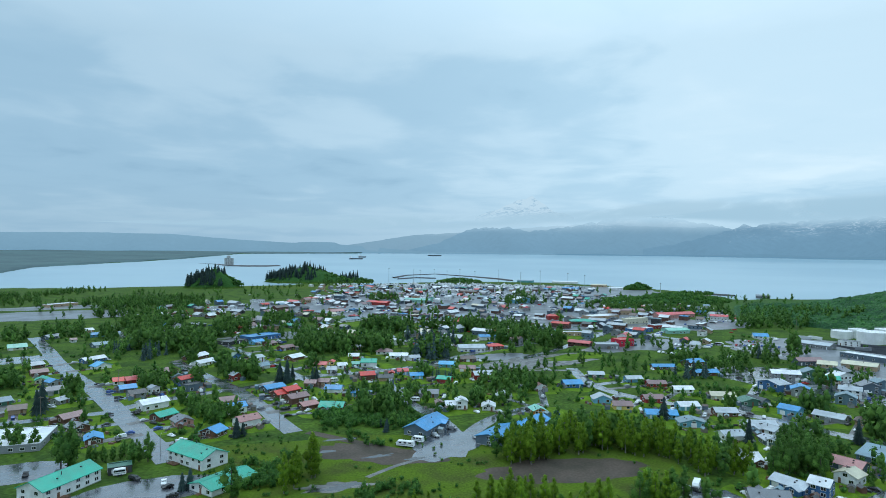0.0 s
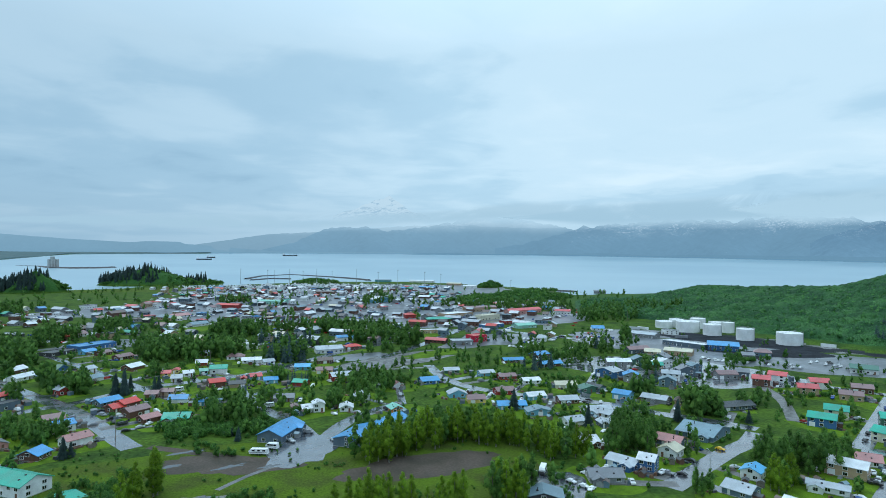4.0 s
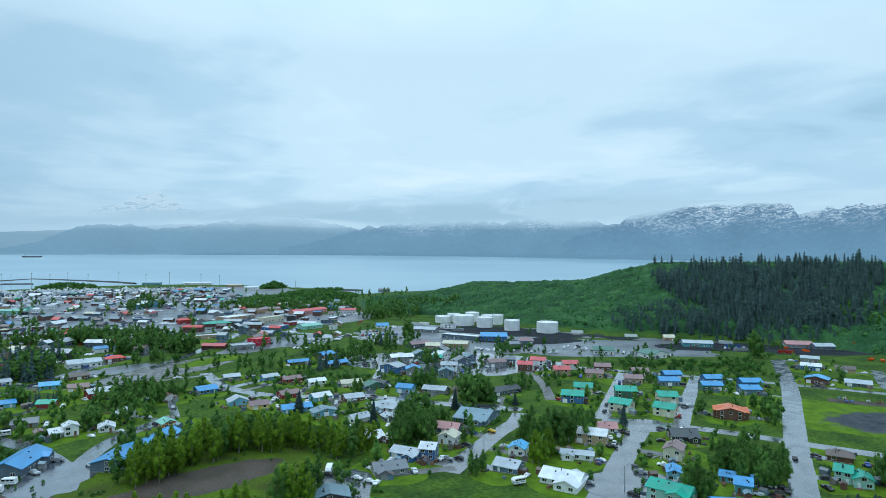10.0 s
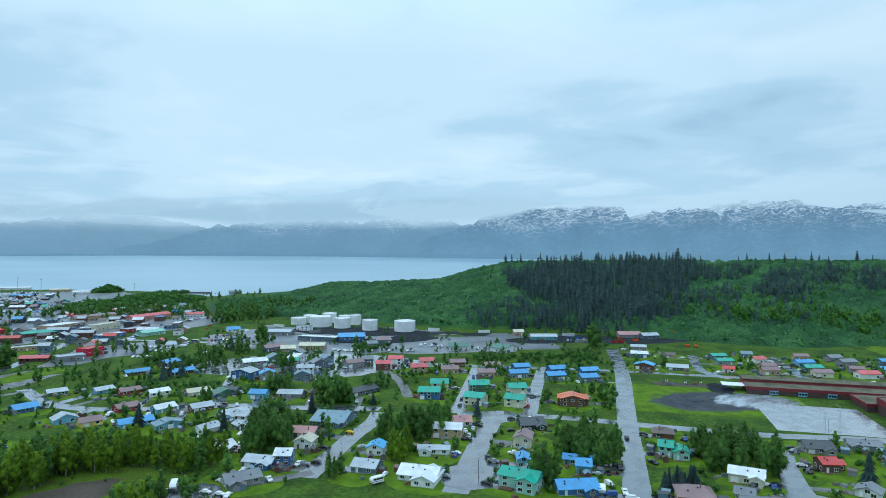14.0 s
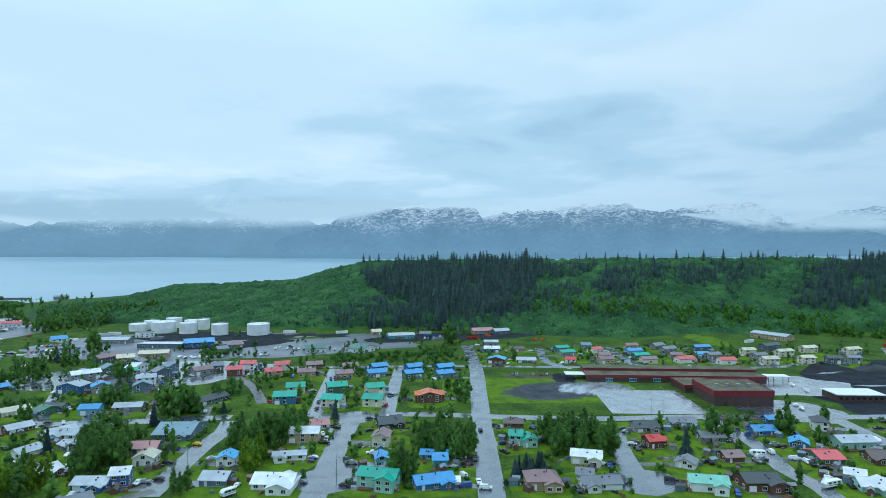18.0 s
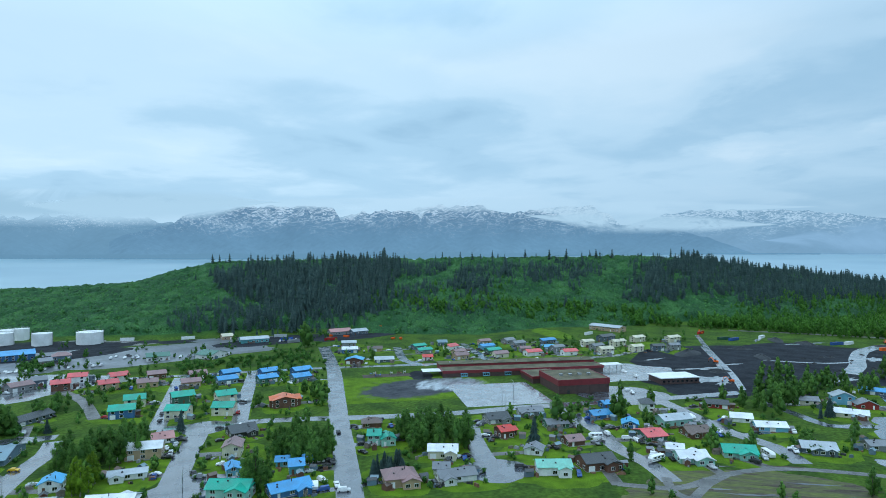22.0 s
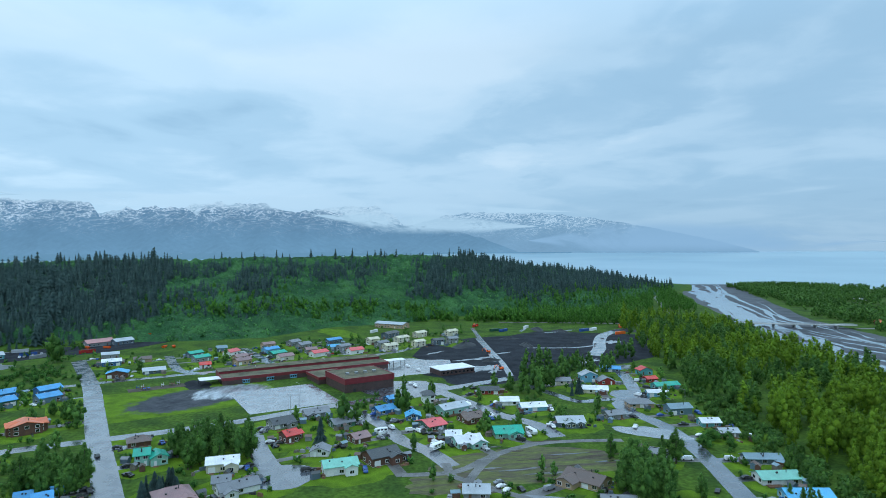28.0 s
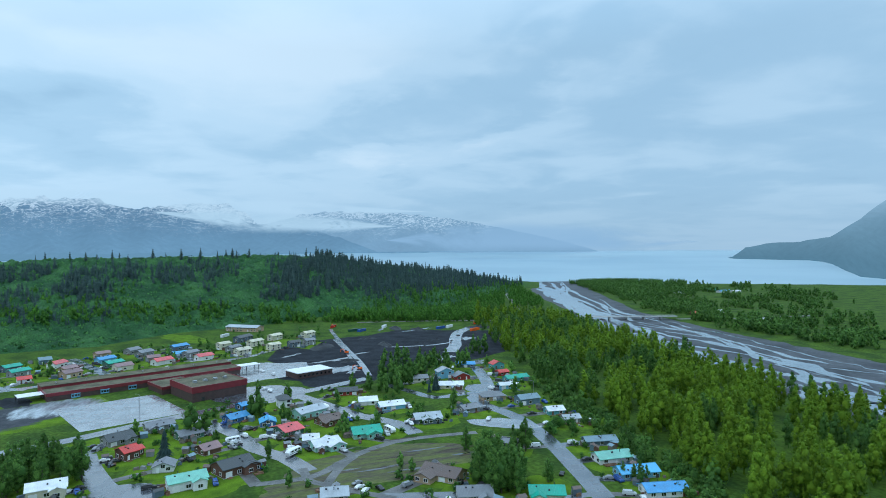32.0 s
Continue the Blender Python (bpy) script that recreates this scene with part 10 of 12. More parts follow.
slab("driveway", 505.9, 144.8, 18.2, 5.9, -64.6, asphalt, "dark wet asphalt driveway", z=0.03890)
slab("driveway", 488.7, 133.5, 16.9, 5.5, -64.5, asphalt, "dark wet asphalt driveway", z=0.03921)
slab("driveway", 466.0, 123.2, 20.6, 4.8, -71.3, asphalt, "dark wet asphalt driveway", z=0.03952)
slab("driveway", 530.7, 139.3, 21.3, 4.4, 112.9, asphalt, "dark wet asphalt driveway", z=0.03983)
slab("driveway", 504.8, 127.1, 15.1, 5.9, 111.3, gravel, "grey gravel driveway", z=0.04014)
slab("driveway", 489.2, 118.6, 13.7, 4.9, 137.4, gravel, "grey gravel driveway", z=0.04045)
slab("driveway", 471.3, 108.4, 14.9, 4.6, 111.0, gravel, "grey gravel driveway", z=0.04076)
slab("driveway", 556.9, 99.3, 30.7, 4.6, -65.7, gravel, "grey gravel driveway", z=0.04107)
slab("driveway", 537.7, 87.8, 26.4, 3.5, -62.1, gravel, "grey gravel driveway", z=0.04138)
slab("driveway", 510.2, 76.8, 26.5, 5.4, -64.2, gravel, "grey gravel driveway", z=0.04169)
slab("driveway", 497.3, 70.4, 23.4, 3.9, -78.3, gravel, "grey gravel driveway", z=0.04200)
slab("driveway", 545.0, 58.5, 37.2, 4.6, 122.4, asphalt, "dark wet asphalt driveway", z=0.04231)
slab("driveway", 520.1, 24.1, 30.2, 4.0, -153.9, gravel, "grey gravel driveway", z=0.04262)
slab("driveway", 510.6, 22.3, 12.9, 3.2, -126.1, asphalt, "dark wet asphalt driveway", z=0.04293)
slab("driveway", 520.7, 8.7, 34.4, 4.9, 145.2, asphalt, "dark wet asphalt driveway", z=0.04324)
slab("driveway", 315.2, 23.1, 13.1, 5.1, 113.8, asphalt, "dark wet asphalt driveway", z=0.04355)
slab("driveway", 345.7, -12.5, 18.8, 4.7, -68.7, asphalt, "dark wet asphalt driveway", z=0.04386)
slab("driveway", 303.2, 12.2, 19.6, 3.2, 123.6, gravel, "grey gravel driveway", z=0.04417)
slab("driveway", 286.5, 3.8, 20.9, 5.6, 111.2, gravel, "grey gravel driveway", z=0.04448)
slab("driveway", 320.0, -25.8, 20.1, 5.7, -52.8, gravel, "grey gravel driveway", z=0.04479)
slab("driveway", 305.7, -33.9, 19.4, 4.1, -56.3, asphalt, "dark wet asphalt driveway", z=0.04510)
slab("driveway", 239.1, 9.7, 19.5, 4.8, -161.3, gravel, "grey gravel driveway", z=0.04541)
slab("driveway", 275.7, 18.5, 18.7, 3.7, -64.7, gravel, "grey gravel driveway", z=0.04572)
slab("driveway", 300.5, 29.8, 17.7, 4.4, -49.3, asphalt, "dark wet asphalt driveway", z=0.04603)
slab("driveway", 237.4, 42.4, 24.0, 3.9, 98.7, asphalt, "dark wet asphalt driveway", z=0.04634)
slab("driveway", 252.3, 51.7, 23.4, 4.1, 117.7, gravel, "grey gravel driveway", z=0.04665)
slab("driveway", 272.8, 65.2, 15.8, 5.2, 100.5, asphalt, "dark wet asphalt driveway", z=0.04696)
slab("driveway", 291.0, 72.9, 19.1, 3.8, 156.1, asphalt, "dark wet asphalt driveway", z=0.04727)
slab("driveway", 321.8, 56.5, 15.7, 6.0, 52.4, gravel, "grey gravel driveway", z=0.04758)
slab("driveway", 243.1, 68.0, 18.0, 4.4, -58.5, asphalt, "dark wet asphalt driveway", z=0.04789)
slab("driveway", 226.6, 57.2, 22.0, 3.3, -23.5, asphalt, "dark wet asphalt driveway", z=0.04820)
slab("driveway", 231.5, 63.9, 22.3, 4.0, -41.6, asphalt, "dark wet asphalt driveway", z=0.04851)
slab("driveway", 205.4, 91.9, 19.4, 3.2, 129.8, asphalt, "dark wet asphalt driveway", z=0.04882)
slab("driveway", 244.8, 116.2, 14.9, 4.6, 117.9, gravel, "grey gravel driveway", z=0.04913)
slab("driveway", 245.9, 113.8, 20.2, 5.2, 116.6, asphalt, "dark wet asphalt driveway", z=0.04944)
slab("driveway", 268.5, 129.0, 16.2, 5.7, 108.5, asphalt, "dark wet asphalt driveway", z=0.04975)
slab("driveway", 355.2, -29.4, 24.2, 3.9, 125.2, gravel, "grey gravel driveway", z=0.05006)
slab("driveway", 330.6, -40.0, 19.3, 5.5, 125.9, gravel, "grey gravel driveway", z=0.05037)
slab("driveway", 312.9, -52.4, 22.2, 3.7, 124.0, asphalt, "dark wet asphalt driveway", z=0.05068)
slab("driveway", 292.9, -63.5, 16.7, 4.8, 114.9, asphalt, "dark wet asphalt driveway", z=0.05099)
slab("driveway", 270.1, -43.7, 18.6, 4.6, -131.1, gravel, "grey gravel driveway", z=0.05130)
slab("driveway", 259.3, -26.9, 19.2, 4.5, -151.7, gravel, "grey gravel driveway", z=0.05161)
slab("driveway", 267.8, -7.3, 20.9, 4.7, 137.7, gravel, "grey gravel driveway", z=0.05192)
slab("driveway", 215.3, -46.3, 28.6, 5.8, 122.7, gravel, "grey gravel driveway", z=0.05223)
slab("driveway", 204.7, -50.1, 32.6, 5.3, 77.2, asphalt, "dark wet asphalt driveway", z=0.05254)
slab("driveway", 214.9, -21.8, 10.4, 5.5, -55.7, asphalt, "dark wet asphalt driveway", z=0.05285)
slab("driveway", 386.3, -119.8, 27.0, 4.2, -106.7, asphalt, "dark wet asphalt driveway", z=0.05316)
slab("driveway", 380.5, -123.7, 16.6, 5.4, -106.2, gravel, "grey gravel driveway", z=0.05347)
slab("driveway", 349.2, -105.8, 20.1, 5.0, 177.8, gravel, "grey gravel driveway", z=0.05378)
slab("driveway", 375.1, -78.6, 23.7, 4.6, 113.0, asphalt, "dark wet asphalt driveway", z=0.05409)
slab("driveway", 383.8, -74.7, 26.7, 3.4, 138.8, asphalt, "dark wet asphalt driveway", z=0.05440)
slab("driveway", 408.5, -142.6, 16.2, 3.7, 92.6, gravel, "grey gravel driveway", z=0.05471)
slab("driveway", 385.1, -138.7, 15.1, 5.1, 73.6, gravel, "grey gravel driveway", z=0.05502)
slab("driveway", 366.2, -137.5, 21.7, 4.0, 67.2, gravel, "grey gravel driveway", z=0.05533)
slab("driveway", 349.2, -129.1, 14.7, 3.5, 53.3, asphalt, "dark wet asphalt driveway", z=0.05564)
slab("driveway", 327.4, -112.6, 10.8, 4.2, 105.5, gravel, "grey gravel driveway", z=0.05595)
slab("driveway", 305.9, -122.0, 23.1, 3.6, 101.5, gravel, "grey gravel driveway", z=0.05626)
slab("driveway", 304.9, -104.1, 16.1, 5.3, -66.4, asphalt, "dark wet asphalt driveway", z=0.05657)
slab("driveway", 241.8, -105.4, 20.7, 4.2, -97.8, gravel, "grey gravel driveway", z=0.05688)
slab("driveway", 288.9, -126.3, 23.0, 5.1, 95.4, gravel, "grey gravel driveway", z=0.05719)
slab("driveway", 271.9, -126.9, 24.0, 3.5, 98.3, gravel, "grey gravel driveway", z=0.05750)
slab("driveway", 240.8, -124.6, 21.8, 5.2, 91.8, asphalt, "dark wet asphalt driveway", z=0.05781)
slab("driveway", 220.9, -120.4, 18.5, 4.8, 95.0, asphalt, "dark wet asphalt driveway", z=0.05812)
slab("driveway", 200.6, -119.0, 21.1, 5.1, 73.5, asphalt, "dark wet asphalt driveway", z=0.05843)
slab("driveway", 185.3, -117.4, 23.0, 3.4, 63.2, gravel, "grey gravel driveway", z=0.05874)
slab("driveway", 189.9, -98.6, 20.9, 3.7, -88.8, asphalt, "dark wet asphalt driveway", z=0.05905)
slab("driveway", 46.2, 322.1, 9.9, 5.2, 126.1, gravel, "grey gravel driveway", z=0.05936)
slab("driveway", 1.1, 324.3, 22.1, 4.5, -148.9, gravel, "grey gravel driveway", z=0.05967)
slab("driveway", -2.9, 326.1, 16.9, 4.7, -152.8, gravel, "grey gravel driveway", z=0.05998)
slab("driveway", 29.4, 321.4, 15.5, 3.9, -42.8, gravel, "grey gravel driveway", z=0.06029)
slab("driveway", 43.5, 340.7, 25.7, 3.4, -55.7, asphalt, "dark wet asphalt driveway", z=0.06060)
slab("driveway", -14.4, 351.2, 17.1, 4.3, -168.8, asphalt, "dark wet asphalt driveway", z=0.06091)
slab("driveway", -13.1, 381.4, 39.7, 4.4, -146.5, asphalt, "dark wet asphalt driveway", z=0.06122)
slab("driveway", 3.1, 441.8, 39.0, 3.7, 147.2, gravel, "grey gravel driveway", z=0.06153)
slab("driveway", -2.7, 451.0, 18.7, 3.4, 150.8, gravel, "grey gravel driveway", z=0.06184)
slab("driveway", 24.7, 507.5, 12.0, 4.7, -18.7, asphalt, "dark wet asphalt driveway", z=0.06215)
slab("driveway", 71.5, 433.0, 44.6, 4.9, 3.0, gravel, "grey gravel driveway", z=0.06246)
slab("driveway", 11.6, 471.2, 17.3, 4.4, 125.7, gravel, "grey gravel driveway", z=0.06277)
slab("driveway", -47.6, 435.6, 20.5, 5.2, -45.4, gravel, "grey gravel driveway", z=0.06308)
slab("driveway", -55.2, 432.8, 24.4, 4.8, -49.4, asphalt, "dark wet asphalt driveway", z=0.06339)
slab("driveway", -98.1, 432.2, 26.7, 5.4, -138.7, gravel, "grey gravel driveway", z=0.06370)
slab("driveway", -95.1, 437.7, 37.8, 3.6, -145.1, asphalt, "dark wet asphalt driveway", z=0.06401)
slab("driveway", -73.1, 416.5, 11.8, 5.4, -55.6, asphalt, "dark wet asphalt driveway", z=0.06432)
slab("driveway", -66.2, 426.3, 23.7, 5.2, -70.4, asphalt, "dark wet asphalt driveway", z=0.06463)
slab("driveway", -54.7, 408.5, 22.3, 5.7, 113.0, asphalt, "dark wet asphalt driveway", z=0.06494)
slab("driveway", -31.6, 383.8, 28.3, 4.3, -78.0, asphalt, "dark wet asphalt driveway", z=0.06525)
slab("driveway", -32.0, 425.0, 19.1, 4.8, 132.2, gravel, "grey gravel driveway", z=0.06556)
slab("driveway", -26.8, 418.5, 35.7, 5.2, 130.5, gravel, "grey gravel driveway", z=0.06587)
slab("driveway", -68.2, 367.7, 12.3, 4.8, 120.1, gravel, "grey gravel driveway", z=0.06618)
slab("driveway", -37.3, 358.4, 26.0, 3.6, 19.7, gravel, "grey gravel driveway", z=0.06649)
slab("driveway", -70.7, 315.2, 32.5, 3.3, -157.1, asphalt, "dark wet asphalt driveway", z=0.06680)
slab("driveway", -21.3, 466.7, 34.3, 5.9, -31.6, gravel, "grey gravel driveway", z=0.06711)
slab("driveway", -13.8, 464.6, 19.9, 5.9, -45.2, asphalt, "dark wet asphalt driveway", z=0.06742)
slab("driveway", 98.3, 353.8, 26.0, 3.6, 35.0, asphalt, "dark wet asphalt driveway", z=0.06773)
slab("driveway", 108.0, 340.7, 30.6, 3.7, 49.9, asphalt, "dark wet asphalt driveway", z=0.06804)
slab("driveway", 122.3, 326.0, 32.8, 4.0, 63.0, asphalt, "dark wet asphalt driveway", z=0.06835)
slab("driveway", 133.9, 313.7, 39.3, 4.4, 59.1, gravel, "grey gravel driveway", z=0.06866)
slab("driveway", 160.0, 297.8, 18.2, 4.1, 45.6, gravel, "grey gravel driveway", z=0.06897)
slab("driveway", 148.0, 292.3, 44.0, 4.9, 32.5, asphalt, "dark wet asphalt driveway", z=0.06928)
slab("driveway", 157.3, 286.3, 38.9, 4.7, 50.4, gravel, "grey gravel driveway", z=0.06959)
slab("driveway", 98.1, 413.8, 11.3, 3.6, -170.8, gravel, "grey gravel driveway", z=0.06990)
slab("driveway", 109.6, 394.4, 30.7, 5.9, -153.8, asphalt, "dark wet asphalt driveway", z=0.07021)
slab("driveway", 116.8, 381.8, 35.7, 4.5, -159.5, gravel, "grey gravel driveway", z=0.07052)
slab("driveway", 132.7, 358.5, 33.9, 3.8, -126.6, asphalt, "dark wet asphalt driveway", z=0.07083)
slab("driveway", 168.9, 351.6, 17.0, 5.3, -42.9, asphalt, "dark wet asphalt driveway", z=0.07114)
slab("driveway", 89.6, 384.4, 18.2, 5.5, 26.8, asphalt, "dark wet asphalt driveway", z=0.07145)
slab("driveway", 58.3, 356.0, 41.0, 4.2, -95.4, asphalt, "dark wet asphalt driveway", z=0.07176)
slab("driveway", 196.9, 412.0, 40.3, 4.3, -42.7, asphalt, "dark wet asphalt driveway", z=0.07207)
slab("driveway", 122.3, 202.3, 26.4, 5.3, -17.0, gravel, "grey gravel driveway", z=0.07238)
slab("driveway", -142.7, 272.0, 19.8, 5.4, 41.0, gravel, "grey gravel driveway", z=0.07269)
slab("driveway", -159.7, 290.6, 22.5, 5.6, 38.0, asphalt, "dark wet asphalt driveway", z=0.07300)
slab("driveway", -183.1, 303.3, 10.0, 5.1, 92.0, asphalt, "dark wet asphalt driveway", z=0.07331)
slab("driveway", -156.6, 328.2, 12.3, 5.5, 172.3, asphalt, "dark wet asphalt driveway", z=0.07362)
slab("driveway", -144.2, 299.7, 17.2, 4.9, -129.0, gravel, "grey gravel driveway", z=0.07393)
slab("driveway", -131.2, 287.1, 21.1, 4.5, -140.4, asphalt, "dark wet asphalt driveway", z=0.07424)
slab("driveway", -112.6, 269.2, 27.2, 4.2, -144.6, asphalt, "dark wet asphalt driveway", z=0.07455)
slab("driveway", -85.8, 297.1, 16.7, 4.0, 43.6, asphalt, "dark wet asphalt driveway", z=0.07486)
slab("driveway", -100.1, 321.4, 16.1, 4.9, 17.3, gravel, "grey gravel driveway", z=0.07517)
slab("driveway", -109.5, 336.6, 14.5, 4.0, 39.2, asphalt, "dark wet asphalt driveway", z=0.07548)
slab("driveway", -106.8, 372.2, 19.1, 5.1, 153.1, gravel, "grey gravel driveway", z=0.07579)
slab("driveway", -99.2, 345.6, 16.9, 4.6, -137.3, asphalt, "dark wet asphalt driveway", z=0.07610)
slab("driveway", -98.3, 350.3, 23.6, 4.2, -143.5, gravel, "grey gravel driveway", z=0.07641)
slab("driveway", -88.7, 333.7, 21.0, 5.1, -135.5, gravel, "grey gravel driveway", z=0.07672)
slab("driveway", -80.8, 322.0, 22.1, 5.7, -145.9, gravel, "grey gravel driveway", z=0.07703)
slab("driveway", -206.3, 375.1, 16.7, 5.6, -135.4, gravel, "grey gravel driveway", z=0.07734)
slab("driveway", -203.4, 377.6, 24.5, 3.8, -136.6, gravel, "grey gravel driveway", z=0.07765)
slab("driveway", -191.0, 356.6, 16.4, 5.7, -131.2, asphalt, "dark wet asphalt driveway", z=0.07796)
slab("driveway", -178.9, 342.5, 17.4, 5.3, -148.1, asphalt, "dark wet asphalt driveway", z=0.07827)
slab("driveway", -159.5, 349.8, 23.9, 4.4, -47.6, gravel, "grey gravel driveway", z=0.07858)
slab("driveway", -152.9, 389.1, 18.5, 4.0, 56.8, gravel, "grey gravel driveway", z=0.07889)
slab("driveway", -142.1, 361.6, 15.6, 3.7, -50.4, asphalt, "dark wet asphalt driveway", z=0.07920)
slab("driveway", -163.4, 400.6, 19.1, 4.8, 36.5, asphalt, "dark wet asphalt driveway", z=0.07951)
slab("driveway", -176.4, 418.1, 16.7, 4.9, 32.3, gravel, "grey gravel driveway", z=0.07982)
slab("driveway", -257.3, 408.8, 18.3, 5.9, 49.0, asphalt, "dark wet asphalt driveway", z=0.08013)
slab("driveway", -276.2, 431.4, 17.6, 4.1, 43.2, gravel, "grey gravel driveway", z=0.08044)
slab("driveway", -240.0, 387.6, 20.8, 5.7, 42.8, gravel, "grey gravel driveway", z=0.08075)
slab("driveway", -230.7, 380.1, 16.8, 3.7, 40.3, asphalt, "dark wet asphalt driveway", z=0.08106)
slab("driveway", -216.9, 361.8, 21.1, 3.6, 32.5, asphalt, "dark wet asphalt driveway", z=0.08137)
slab("driveway", -198.4, 338.9, 21.7, 5.3, 37.0, asphalt, "dark wet asphalt driveway", z=0.08168)
slab("driveway", -211.1, 303.1, 22.5, 4.2, -57.2, asphalt, "dark wet asphalt driveway", z=0.08199)
slab("driveway", -223.1, 309.0, 45.3, 4.2, -62.4, gravel, "grey gravel driveway", z=0.08230)
slab("driveway", -266.2, 447.4, 22.4, 3.9, -132.6, gravel, "grey gravel driveway", z=0.08261)
slab("driveway", -245.5, 422.0, 21.1, 5.9, -132.7, gravel, "grey gravel driveway", z=0.08292)
slab("driveway", -194.4, 462.8, 17.9, 4.6, -113.4, gravel, "grey gravel driveway", z=0.08323)
slab("driveway", -178.0, 441.0, 14.9, 4.6, -119.6, gravel, "grey gravel driveway", z=0.08354)
slab("driveway", -137.8, 392.0, 13.2, 6.0, -154.8, asphalt, "dark wet asphalt driveway", z=0.08385)
slab("driveway", -151.1, 469.8, 20.0, 3.6, 32.2, gravel, "grey gravel driveway", z=0.08416)
slab("driveway", -145.3, 504.3, 34.9, 4.8, -141.1, gravel, "grey gravel driveway", z=0.08447)
slab("driveway", -121.9, 462.3, 22.6, 4.7, -134.1, asphalt, "dark wet asphalt driveway", z=0.08478)
slab("driveway", -121.1, 434.8, 12.1, 4.0, 36.8, asphalt, "dark wet asphalt driveway", z=0.08509)
slab("driveway", -163.2, 525.7, 31.8, 4.7, -142.5, gravel, "grey gravel driveway", z=0.08540)

# ---- parked cars ----
car(-111.5, 223.7, 156, "black", "van")
car(-99.2, 220.2, 113, "white", "pickup")
car(-96.2, 216.6, 54, "black", "car")
car(-91.2, 208.8, 22, "black", "car")
car(-153.1, 226.7, 118, "black", "pickup")
car(-141.2, 278.9, 22, "blue", "car")
car(-120.9, 275.3, 149, "white", "car")
car(-210.1, 375.8, 216, "black", "car")
car(-95.0, 323.6, 23, "grey", "car")
car(-86.8, 326.2, 115, "black", "car")
car(-77.3, 310.0, 202, "black", "car")
car(-86.6, 337.0, 143, "white", "van")
car(-69.5, 319.9, 62, "white", "car")
car(-70.1, 397.3, -60, "white", "pickup")
car(-64.0, 314.6, 23, "white", "car")
car(-167.2, 309.4, 214, "black", "car")
car(-155.1, 311.9, 149, "black", "pickup")
car(5.0, 289.7, 157, "grey", "van")
car(-2.8, 278.4, -58, "silver", "pickup")
car(18.2, 319.3, -59, "white", "car")
car(15.4, 276.4, 112, "silver", "car")
car(-35.6, 401.2, -61, "black", "car")
car(-45.4, 388.2, 217, "white", "car")
car(87.0, 219.1, 202, "white", "van")
car(90.0, 217.9, 126, "black", "car")
car(97.6, 208.5, 117, "white", "car")
car(100.1, 203.2, 119, "white", "car")
car(101.6, 200.2, 38, "white", "car")
car(106.3, 217.9, 118, "black", "car")
car(106.4, 214.5, 116, "white", "car")
car(117.1, 218.3, 208, "white", "pickup")
car(123.4, 217.9, 33, "black", "car")
car(139.4, 262.9, 34, "white", "car")
car(133.8, 250.6, 203, "white", "car")
car(129.9, 244.9, -62, "white", "car")
car(162.0, 351.1, 216, "white", "van")
car(155.3, 324.7, 122, "black", "car")
car(160.2, 319.7, -55, "black", "car")
car(164.4, 313.7, 62, "white", "car")
car(125.6, 381.8, 119, "black", "car")
car(185.5, 328.2, 37, "black", "car")
car(140.5, 251.8, 142, "white", "car")
car(127.1, 240.0, 125, "white", "car")
car(135.8, 209.3, 26, "white", "pickup")
car(141.9, 206.4, -62, "black", "car")
car(175.9, 228.9, 114, "yellow", "car")
car(167.0, 208.4, 156, "silver", "car")
car(171.1, 163.8, -59, "silver", "car")
car(193.3, 160.1, 54, "black", "pickup")
car(205.2, 156.1, -62, "white", "pickup")
car(214.4, 191.6, 58, "white", "pickup")
car(219.5, 191.0, 211, "silver", "pickup")
car(210.2, 185.5, 217, "white", "pickup")
car(205.5, 182.7, 127, "black", "pickup")
car(226.2, 193.4, 116, "black", "car")
car(230.6, 177.0, 142, "black", "car")
car(248.3, 225.7, 204, "black", "car")
car(259.7, 234.8, 213, "black", "car")
car(273.0, 198.1, 22, "red", "car")
car(293.1, 209.5, 119, "black", "car")
car(296.6, 208.8, 153, "silver", "car")
car(246.6, 189.3, 125, "black", "car")
car(199.2, 103.1, 35, "white", "pickup")
car(195.6, 98.5, 113, "white", "van")
car(257.5, 132.4, 216, "black", "car")
car(321.1, 173.3, 31, "white", "car")
car(310.1, 167.4, 209, "black", "car")
car(208.6, 119.2, -66, "silver", "car")
car(201.7, 110.4, 61, "white", "van")
car(234.7, 109.4, 63, "black", "pickup")
car(241.0, 70.0, 157, "white", "car")
car(238.2, 72.7, 207, "black", "pickup")
car(270.3, 61.4, 121, "black", "car")
car(292.9, 75.4, -67, "black", "car")
car(427.6, 1.2, 203, "white", "van")
car(385.6, 5.3, 120, "white", "car")
car(378.3, 3.0, 204, "white", "car")
car(282.1, 17.1, 147, "white", "van")
car(278.2, 15.3, 148, "black", "car")
car(282.1, -1.2, 204, "black", "pickup")
car(279.5, -7.8, 53, "black", "car")
car(284.0, -9.3, 31, "silver", "car")
car(283.8, -16.1, 121, "grey", "car")
car(263.3, -13.2, 23, "black", "car")
car(325.1, 4.5, 24, "blue", "car")
car(300.7, 10.9, 118, "black", "car")
car(330.0, 19.9, 56, "black", "car")
car(310.5, -35.1, 60, "white", "van")
car(432.9, 197.0, 124, "silver", "car")
car(474.7, 73.8, 56, "white", "car")
car(264.3, 33.6, 32, "black", "pickup")
car(291.1, 13.5, 205, "white", "van")
car(280.7, -5.3, 123, "black", "car")
car(275.7, -8.9, 156, "black", "car")
car(281.9, -11.1, 217, "silver", "car")
